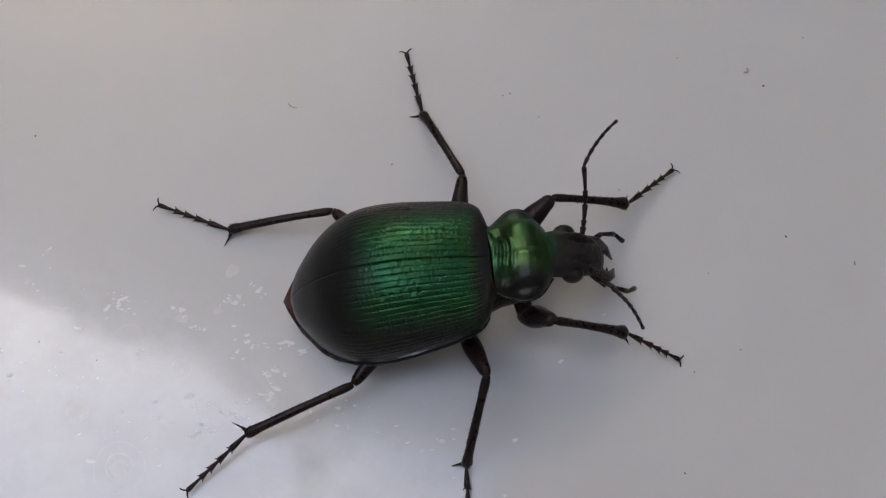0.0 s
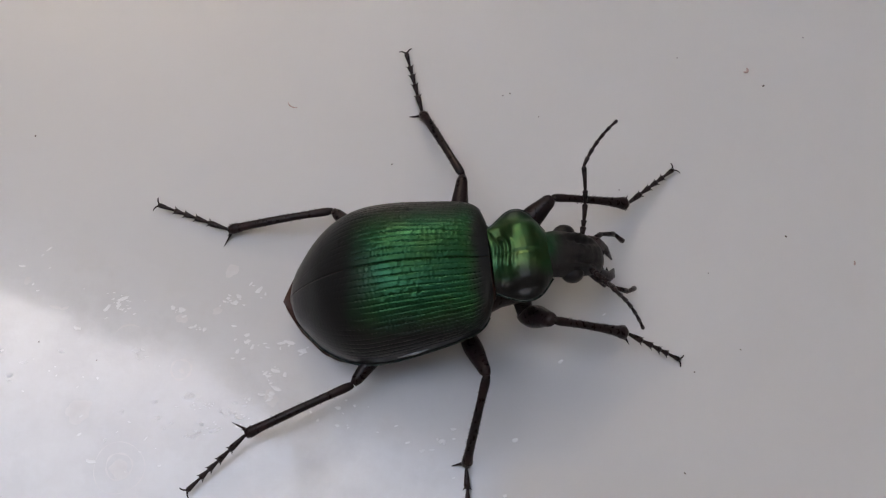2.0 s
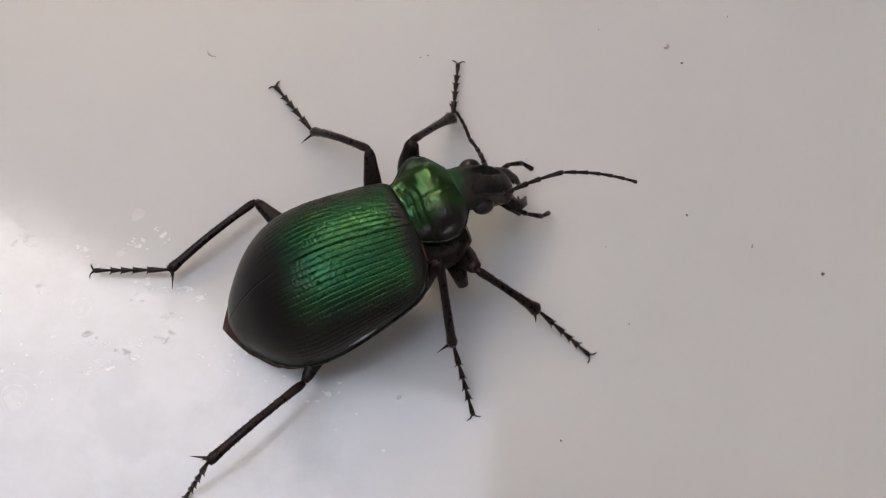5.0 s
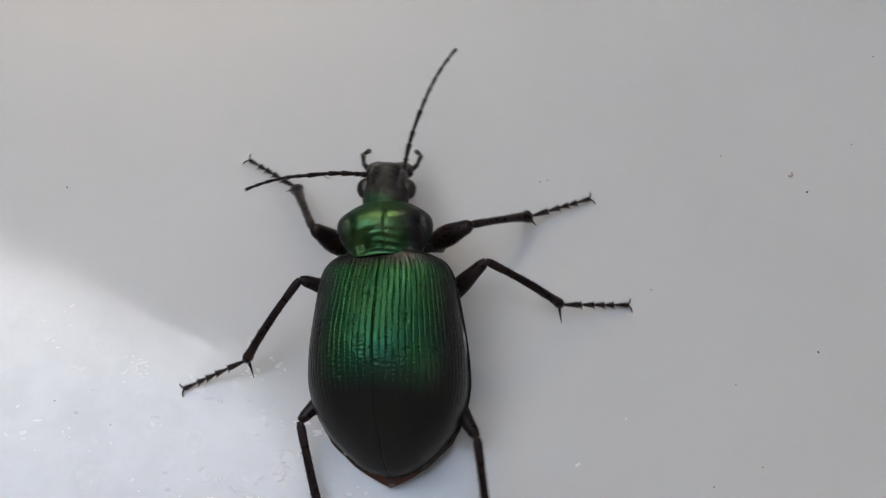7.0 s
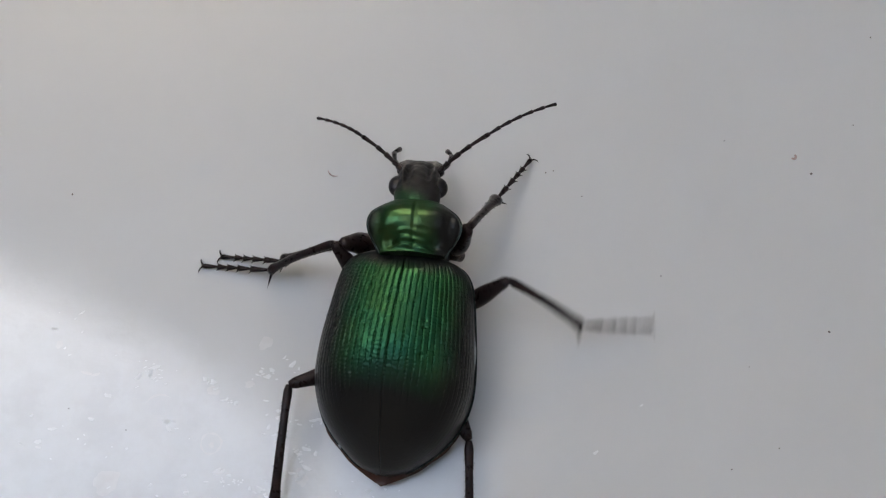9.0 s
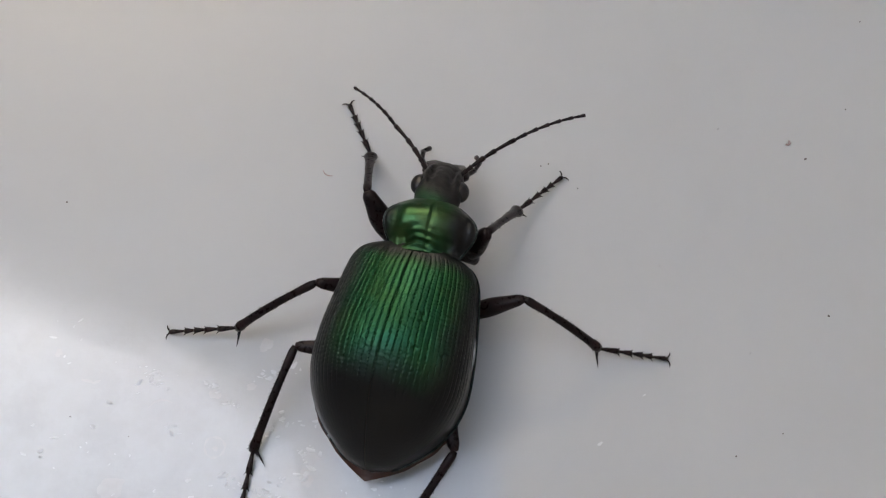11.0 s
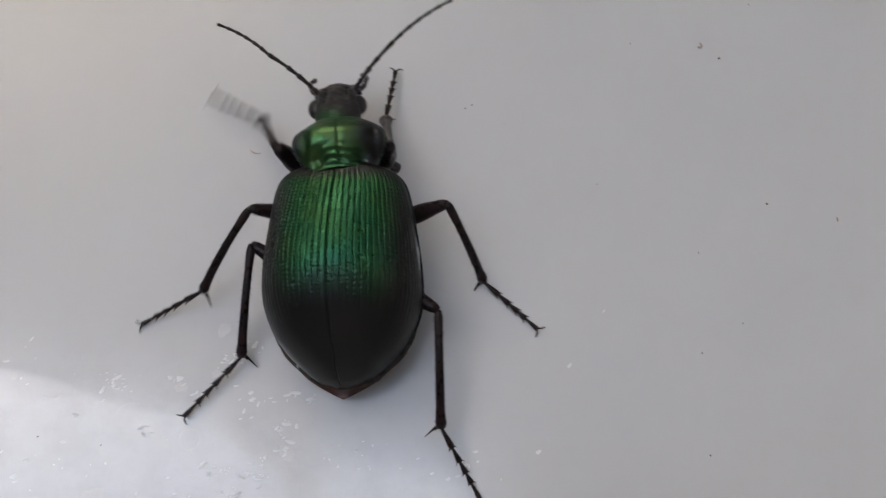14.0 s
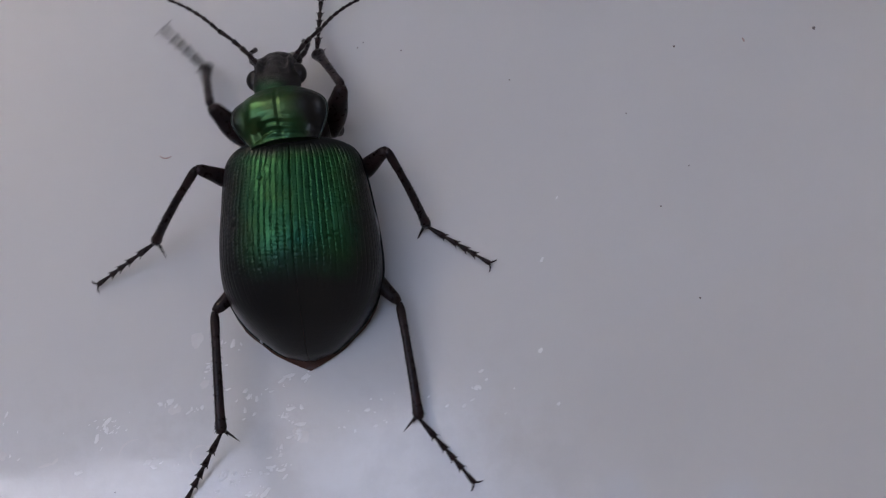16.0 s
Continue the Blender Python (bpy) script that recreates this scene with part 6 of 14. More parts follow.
    walk(LEG["left", "front"][0], [
        (0, pose(-0.00335, 0.00172, 0.00198, 16.1, -2.4, 36.6)), (2.75, pose(-0.00335, 0.00172, 0.00198, 16.1, -2.4, 36.6)),
        (2.875, pose(-0.00335, 0.00172, 0.00198, 16.2, -2.3, 37.0)), (3, pose(-0.00335, 0.00172, 0.00198, 16.3, -2.3, 37.3)),
        (3.1, pose(-0.00335, 0.00175, 0.00198, 16.5, -3.0, 32.0)), (3.2, pose(-0.00338, 0.00172, 0.00198, 16.6, -3.6, 26.6)),
        (3.4, pose(-0.00357, 0.00149, 0.00200, 16.7, -3.1, 27.1)), (3.6, pose(-0.00384, 0.00129, 0.00205, 17.2, -2.4, 28.3)),
        (3.8, pose(-0.00415, 0.00114, 0.00213, 17.8, -1.4, 29.9)), (4, pose(-0.00448, 0.00101, 0.00223, 18.7, -0.4, 31.8)),
        (4.25, pose(-0.00490, 0.00089, 0.00239, 31.6, 0.7, 30.4)), (4.5, pose(-0.00524, 0.00082, 0.00255, 44.1, 1.5, 27.2)),
        (4.7, pose(-0.00548, 0.00078, 0.00268, 51.3, 2.5, 41.6)), (4.9, pose(-0.00569, 0.00075, 0.00280, 57.1, 2.7, 58.7)),
        (5.1, pose(-0.00585, 0.00075, 0.00288, 59.8, 2.9, 55.9)), (5.3, pose(-0.00595, 0.00077, 0.00292, 61.9, 3.1, 51.9)),
        (5.4, pose(-0.00622, 0.00084, 0.00293, 58.6, 3.6, 26.6)), (5.5, pose(-0.00597, 0.00090, 0.00292, 51.4, 3.5, 6.2)),
        (5.6, pose(-0.00512, 0.00102, 0.00308, 58.7, 3.9, 32.9)), (5.7, pose(-0.00440, 0.00112, 0.00346, 60.6, 2.7, 60.6)),
        (5.85, pose(-0.00426, 0.00125, 0.00417, 59.9, 4.6, 43.7)), (6, pose(-0.00394, 0.00161, 0.00439, 56.1, 6.5, 29.2)),
        (6.1, pose(-0.00343, 0.00176, 0.00413, 53.4, 6.7, 24.0)), (6.2, pose(-0.00312, 0.00191, 0.00367, 50.4, 6.5, 19.4)),
        (6.35, pose(-0.00309, 0.00186, 0.00311, 63.7, 4.0, 39.4)), (6.5, pose(-0.00375, 0.00162, 0.00282, 70.0, -0.3, 74.4)),
        (6.6, pose(-0.00389, 0.00160, 0.00288, 70.7, 0.8, 62.2)), (6.7, pose(-0.00386, 0.00162, 0.00301, 70.0, 1.9, 48.9)),
        (6.85, pose(-0.00388, 0.00161, 0.00324, 66.7, 0.2, 62.1)), (7, pose(-0.00411, 0.00152, 0.00329, 61.5, -1.1, 74.2)),
        (7.1, pose(-0.00442, 0.00145, 0.00318, 63.3, -0.7, 77.0)), (7.2, pose(-0.00462, 0.00146, 0.00297, 64.8, 0.8, 78.1)),
        (7.35, pose(-0.00463, 0.00147, 0.00269, 62.4, 2.9, 80.0)), (7.5, pose(-0.00459, 0.00142, 0.00246, 60.7, 4.2, 82.2)),
        (7.6, pose(-0.00425, 0.00146, 0.00237, 58.4, 3.7, 88.4)), (7.7, pose(-0.00380, 0.00153, 0.00224, 55.3, 2.3, 93.0)),
        (7.85, pose(-0.00368, 0.00157, 0.00200, 52.9, 0.3, 95.7)), (8, pose(-0.00357, 0.00163, 0.00192, 50.4, -0.7, 98.2)),
        (8.1, pose(-0.00358, 0.00188, 0.00229, 42.2, -1.8, 54.9)), (8.2, pose(-0.00332, 0.00178, 0.00229, 39.4, -2.5, 66.1)),
        (8.35, pose(-0.00348, 0.00177, 0.00255, 46.3, -3.6, 88.7)), (8.5, pose(-0.00376, 0.00176, 0.00283, 47.1, -4.1, 114.6)),
        (8.6, pose(-0.00388, 0.00171, 0.00299, 52.9, -4.0, 82.1)), (8.7, pose(-0.00391, 0.00167, 0.00318, 48.3, -2.8, 51.2)),
        (8.85, pose(-0.00367, 0.00170, 0.00358, 55.2, -1.8, 84.9)), (9, pose(-0.00349, 0.00175, 0.00374, 51.3, -0.2, 124.6)),
        (9.1, pose(-0.00359, 0.00170, 0.00371, 52.9, -1.5, 80.8)), (9.2, pose(-0.00368, 0.00166, 0.00367, 41.1, -1.8, 47.6)),
        (9.35, pose(-0.00366, 0.00170, 0.00361, 50.8, -1.9, 66.6)), (9.5, pose(-0.00365, 0.00174, 0.00355, 55.8, -2.0, 92.9)),
        (9.65, pose(-0.00363, 0.00177, 0.00350, 48.8, -2.2, 78.3)), (9.8, pose(-0.00362, 0.00179, 0.00346, 40.3, -2.2, 67.9)),
        (9.95, pose(-0.00362, 0.00181, 0.00343, 46.9, -2.5, 89.0)), (10.1, pose(-0.00361, 0.00183, 0.00339, 48.3, -2.7, 114.3)),
        (10.25, pose(-0.00361, 0.00185, 0.00335, 53.8, -2.7, 81.4)), (10.4, pose(-0.00360, 0.00185, 0.00332, 49.5, -1.6, 50.0)),
        (10.55, pose(-0.00360, 0.00186, 0.00328, 57.8, -3.0, 84.8)), (10.7, pose(-0.00359, 0.00186, 0.00324, 52.5, -3.6, 125.4)),
        (10.85, pose(-0.00358, 0.00186, 0.00319, 56.4, -3.2, 80.9)), (11, pose(-0.00357, 0.00186, 0.00315, 45.0, -1.3, 47.2)),
        (11.15, pose(-0.00356, 0.00185, 0.00310, 54.6, -2.2, 60.8)), (11.3, pose(-0.00354, 0.00185, 0.00303, 61.4, -3.6, 80.4)),
        (11.4, pose(-0.00370, 0.00182, 0.00300, 58.7, -2.7, 67.0)), (11.5, pose(-0.00402, 0.00177, 0.00299, 54.0, -1.8, 56.9)),
        (11.65, pose(-0.00433, 0.00173, 0.00302, 60.0, -3.7, 80.5)), (11.8, pose(-0.00438, 0.00172, 0.00303, 59.5, -4.7, 109.4)),
        (11.9, pose(-0.00434, 0.00173, 0.00302, 54.9, -4.6, 114.4)), (12, pose(-0.00430, 0.00173, 0.00304, 50.1, -4.4, 118.4)),
        (12.1, pose(-0.00398, 0.00165, 0.00263, 60.1, -2.2, 84.5)), (12.2, pose(-0.00422, 0.00162, 0.00326, 26.9, -0.4, 22.8)),
        (12.35, pose(-0.00417, 0.00157, 0.00346, 48.8, -2.7, 55.4)), (12.5, pose(-0.00384, 0.00157, 0.00360, 51.1, -2.5, 110.2)),
        (12.65, pose(-0.00343, 0.00173, 0.00351, 54.8, -2.6, 77.3)), (12.8, pose(-0.00327, 0.00183, 0.00337, 51.1, -0.4, 49.3)),
        (12.9, pose(-0.00359, 0.00167, 0.00331, 65.6, -0.5, 65.4)), (13, pose(-0.00401, 0.00159, 0.00326, 75.2, -2.8, 98.8)),
        (13.1, pose(-0.00406, 0.00180, 0.00314, 63.8, -3.4, 111.7)), (13.2, pose(-0.00404, 0.00185, 0.00298, 52.0, -3.2, 117.6)),
        (13.35, pose(-0.00397, 0.00167, 0.00273, 61.5, -2.0, 103.7)), (13.5, pose(-0.00395, 0.00159, 0.00254, 68.6, -1.0, 81.0)),
        (13.65, pose(-0.00364, 0.00153, 0.00264, 63.1, -1.8, 106.0)), (13.8, pose(-0.00340, 0.00144, 0.00285, 54.8, -2.3, 122.9)),
        (13.9, pose(-0.00354, 0.00144, 0.00303, 62.4, -2.3, 109.4)), (14, pose(-0.00382, 0.00148, 0.00309, 66.7, -1.9, 79.1)),
        (14.1, pose(-0.00419, 0.00169, 0.00325, 47.6, -1.4, 35.8)), (14.2, pose(-0.00419, 0.00155, 0.00287, 34.4, -1.4, 46.4)),
        (14.35, pose(-0.00394, 0.00154, 0.00269, 45.3, -0.7, 72.5)), (14.5, pose(-0.00354, 0.00151, 0.00258, 48.1, 2.4, 108.6)),
        (14.65, pose(-0.00380, 0.00149, 0.00269, 38.8, 0.1, 72.2)), (14.8, pose(-0.00400, 0.00145, 0.00296, 22.5, -1.8, 48.4)),
        (14.9, pose(-0.00396, 0.00117, 0.00317, 33.8, 0.2, 66.1)), (15, pose(-0.00373, 0.00088, 0.00329, 42.4, 2.7, 88.8)),
        (15.1, pose(-0.00327, 0.00098, 0.00328, 46.1, 2.1, 82.4)), (15.2, pose(-0.00298, 0.00111, 0.00322, 49.6, 1.4, 75.9)),
        (15.35, pose(-0.00312, 0.00108, 0.00310, 39.6, -0.4, 61.7)), (15.5, pose(-0.00332, 0.00105, 0.00300, 28.5, -1.7, 52.2)),
        (15.65, pose(-0.00335, 0.00103, 0.00296, 34.5, 2.2, 80.6)), (15.8, pose(-0.00347, 0.00102, 0.00292, 35.3, 6.6, 112.3)),
        (15.9, pose(-0.00363, 0.00101, 0.00287, 38.0, 2.7, 80.5)), (16, pose(-0.00361, 0.00109, 0.00285, 33.2, -2.9, 47.2)),
    ])
    walk(LEG["left", "front"][1], [
        (0, pose(-0.00591, 0.00508, 0.00320, -32.0, -6.0, 2.3)), (2.75, pose(-0.00591, 0.00508, 0.00320, -32.0, -6.0, 2.3)),
        (2.875, pose(-0.00593, 0.00506, 0.00321, -32.4, -6.0, 2.4)), (3, pose(-0.00595, 0.00504, 0.00322, -33.0, -6.0, 2.5)),
        (3.1, pose(-0.00563, 0.00530, 0.00323, -31.4, -6.1, 1.8)), (3.2, pose(-0.00534, 0.00545, 0.00323, -29.8, -6.1, 1.3)),
        (3.4, pose(-0.00556, 0.00520, 0.00327, -29.9, -5.6, 1.8)), (3.6, pose(-0.00588, 0.00496, 0.00335, -29.8, -4.7, 2.9)),
        (3.8, pose(-0.00627, 0.00474, 0.00347, -29.6, -3.6, 4.5)), (4, pose(-0.00669, 0.00454, 0.00364, -29.2, -2.3, 6.5)),
        (4.25, pose(-0.00678, 0.00413, 0.00471, -36.8, -1.2, -3.4)), (4.5, pose(-0.00661, 0.00367, 0.00561, -43.4, -0.2, -16.2)),
        (4.7, pose(-0.00720, 0.00293, 0.00612, -47.9, 1.9, 8.2)), (4.9, pose(-0.00764, 0.00214, 0.00649, -46.4, 3.0, 34.7)),
        (5.1, pose(-0.00758, 0.00215, 0.00668, -42.8, 3.4, 30.4)), (5.3, pose(-0.00745, 0.00221, 0.00679, -39.3, 3.6, 26.1)),
        (5.4, pose(-0.00703, 0.00299, 0.00669, -42.2, 3.6, 10.7)), (5.5, pose(-0.00606, 0.00364, 0.00636, -42.8, 3.3, -5.1)),
        (5.6, pose(-0.00615, 0.00308, 0.00683, -45.6, 4.2, 15.4)), (5.7, pose(-0.00619, 0.00233, 0.00729, -43.2, 4.4, 36.6)),
        (5.85, pose(-0.00556, 0.00305, 0.00797, -42.0, 7.4, 10.0)), (6, pose(-0.00477, 0.00395, 0.00802, -39.1, 8.8, -13.6)),
        (6.1, pose(-0.00412, 0.00433, 0.00763, -40.7, 8.5, -19.2)), (6.2, pose(-0.00369, 0.00468, 0.00705, -42.1, 7.7, -24.3)),
        (6.35, pose(-0.00412, 0.00354, 0.00704, -44.4, 7.0, -10.0)), (6.5, pose(-0.00520, 0.00200, 0.00695, -44.3, 5.7, 8.3)),
        (6.6, pose(-0.00515, 0.00233, 0.00703, -46.3, 5.6, 1.7)), (6.7, pose(-0.00490, 0.00271, 0.00715, -47.8, 5.5, -5.6)),
        (6.85, pose(-0.00541, 0.00243, 0.00728, -42.9, 4.4, 9.8)), (7, pose(-0.00615, 0.00201, 0.00716, -36.8, 2.8, 24.6)),
        (7.1, pose(-0.00636, 0.00184, 0.00712, -46.1, 2.6, 18.0)), (7.2, pose(-0.00643, 0.00190, 0.00696, -55.5, 2.1, 6.7)),
        (7.35, pose(-0.00660, 0.00202, 0.00659, -60.5, 0.7, 9.0)), (7.5, pose(-0.00668, 0.00200, 0.00629, -64.4, -0.0, 12.2)),
        (7.6, pose(-0.00655, 0.00176, 0.00610, -63.1, 0.8, 27.1)), (7.7, pose(-0.00631, 0.00153, 0.00586, -59.2, 0.6, 40.3)),
        (7.85, pose(-0.00632, 0.00132, 0.00552, -55.6, -0.7, 46.3)), (8, pose(-0.00634, 0.00119, 0.00531, -52.4, -1.6, 51.7)),
        (8.1, pose(-0.00625, 0.00375, 0.00526, -30.6, -2.0, 15.8)), (8.2, pose(-0.00648, 0.00304, 0.00508, -41.7, -2.0, 34.6)),
        (8.35, pose(-0.00652, 0.00163, 0.00573, -46.3, -3.1, 56.4)), (8.5, pose(-0.00638, 0.00030, 0.00605, -48.0, -4.4, 79.7)),
        (8.6, pose(-0.00655, 0.00183, 0.00649, -47.2, -3.2, 49.4)), (8.7, pose(-0.00630, 0.00337, 0.00647, -40.3, -1.7, 22.5)),
        (8.85, pose(-0.00618, 0.00181, 0.00719, -50.6, -2.1, 58.9)), (9, pose(-0.00574, 0.00017, 0.00717, -45.8, -1.1, 96.4)),
        (9.1, pose(-0.00622, 0.00203, 0.00722, -52.2, -1.9, 57.4)), (9.2, pose(-0.00619, 0.00383, 0.00656, -43.3, -1.5, 18.1)),
        (9.35, pose(-0.00626, 0.00270, 0.00702, -49.9, -1.5, 27.7)), (9.5, pose(-0.00611, 0.00148, 0.00719, -55.5, -1.6, 40.2)),
        (9.65, pose(-0.00649, 0.00223, 0.00681, -48.3, -1.4, 38.0)), (9.8, pose(-0.00677, 0.00295, 0.00630, -41.2, -1.3, 36.4)),
        (9.95, pose(-0.00663, 0.00171, 0.00664, -46.3, -1.9, 56.8)), (10.1, pose(-0.00621, 0.00049, 0.00668, -47.7, -2.6, 79.4)),
        (10.25, pose(-0.00620, 0.00207, 0.00689, -47.1, -1.6, 48.7)), (10.4, pose(-0.00585, 0.00361, 0.00667, -39.8, -0.1, 21.4)),
        (10.55, pose(-0.00594, 0.00187, 0.00700, -47.7, -2.1, 58.8)), (10.7, pose(-0.00564, 0.00012, 0.00672, -43.1, -3.5, 97.2)),
        (10.85, pose(-0.00601, 0.00204, 0.00685, -48.4, -2.0, 57.5)), (11, pose(-0.00590, 0.00392, 0.00626, -40.3, 0.9, 17.8)),
        (11.15, pose(-0.00585, 0.00297, 0.00668, -42.1, 0.4, 27.9)), (11.3, pose(-0.00565, 0.00196, 0.00689, -42.9, -0.3, 38.7)),
        (11.4, pose(-0.00588, 0.00254, 0.00675, -42.0, 0.8, 28.3)), (11.5, pose(-0.00624, 0.00308, 0.00656, -40.2, 1.7, 18.7)),
        (11.65, pose(-0.00654, 0.00185, 0.00682, -47.8, -0.7, 43.1)), (11.8, pose(-0.00639, 0.00069, 0.00681, -50.7, -3.0, 71.8)),
        (11.9, pose(-0.00653, 0.00042, 0.00662, -47.8, -3.4, 80.2)), (12, pose(-0.00666, 0.00016, 0.00641, -44.4, -3.6, 87.2)),
        (12.1, pose(-0.00613, 0.00183, 0.00650, -47.8, -0.8, 47.2)), (12.2, pose(-0.00576, 0.00523, 0.00524, -30.3, 1.0, -0.7)),
        (12.35, pose(-0.00665, 0.00309, 0.00676, -48.0, -1.9, 32.7)), (12.5, pose(-0.00638, 0.00047, 0.00702, -52.4, -3.1, 79.8)),
        (12.65, pose(-0.00594, 0.00212, 0.00711, -51.2, -1.6, 40.7)), (12.8, pose(-0.00538, 0.00362, 0.00679, -41.8, 1.9, 8.6)),
        (12.9, pose(-0.00526, 0.00239, 0.00733, -46.3, 1.9, 33.8)), (13, pose(-0.00509, 0.00121, 0.00751, -45.4, 0.2, 62.5)),
        (13.1, pose(-0.00578, 0.00086, 0.00709, -47.6, -0.8, 73.3)), (13.2, pose(-0.00635, 0.00042, 0.00644, -49.2, -1.4, 84.1)),
        (13.35, pose(-0.00598, 0.00104, 0.00659, -52.3, 0.7, 46.0)), (13.5, pose(-0.00555, 0.00176, 0.00663, -44.8, 1.4, 13.4)),
        (13.65, pose(-0.00551, 0.00086, 0.00656, -50.6, -0.3, 51.8)), (13.8, pose(-0.00545, -0.00006, 0.00645, -44.1, -1.8, 89.6)),
        (13.9, pose(-0.00546, 0.00076, 0.00692, -51.1, -1.0, 100.5)), (14, pose(-0.00556, 0.00167, 0.00712, -42.1, -0.0, 27.1)),
        (14.1, pose(-0.00592, 0.00409, 0.00650, -30.3, -0.6, -4.4)), (14.2, pose(-0.00685, 0.00400, 0.00535, -37.5, -1.3, 24.9)),
        (14.35, pose(-0.00689, 0.00243, 0.00582, -48.8, -1.4, 57.1)), (14.5, pose(-0.00637, 0.00069, 0.00585, -47.6, 1.2, 92.2)),
        (14.65, pose(-0.00706, 0.00253, 0.00546, -47.0, -0.8, 62.1)), (14.8, pose(-0.00707, 0.00410, 0.00464, -37.7, -2.8, 36.7)),
        (14.9, pose(-0.00731, 0.00265, 0.00562, -43.5, -1.2, 52.3)), (15, pose(-0.00697, 0.00109, 0.00625, -46.5, 0.6, 68.3)),
        (15.1, pose(-0.00627, 0.00150, 0.00645, -53.4, -0.9, 55.2)), (15.2, pose(-0.00572, 0.00187, 0.00657, -58.4, -2.7, 40.4)),
        (15.35, pose(-0.00610, 0.00266, 0.00590, -50.2, -3.1, 37.8)), (15.5, pose(-0.00641, 0.00337, 0.00510, -42.1, -3.6, 36.2)),
        (15.65, pose(-0.00691, 0.00171, 0.00547, -51.3, -1.2, 57.0)), (15.8, pose(-0.00691, -0.00008, 0.00545, -55.0, 2.7, 82.0)),
        (15.9, pose(-0.00703, 0.00170, 0.00557, -57.5, -2.9, 46.9)), (16, pose(-0.00640, 0.00350, 0.00526, -45.7, -7.6, 15.0)),
    ])
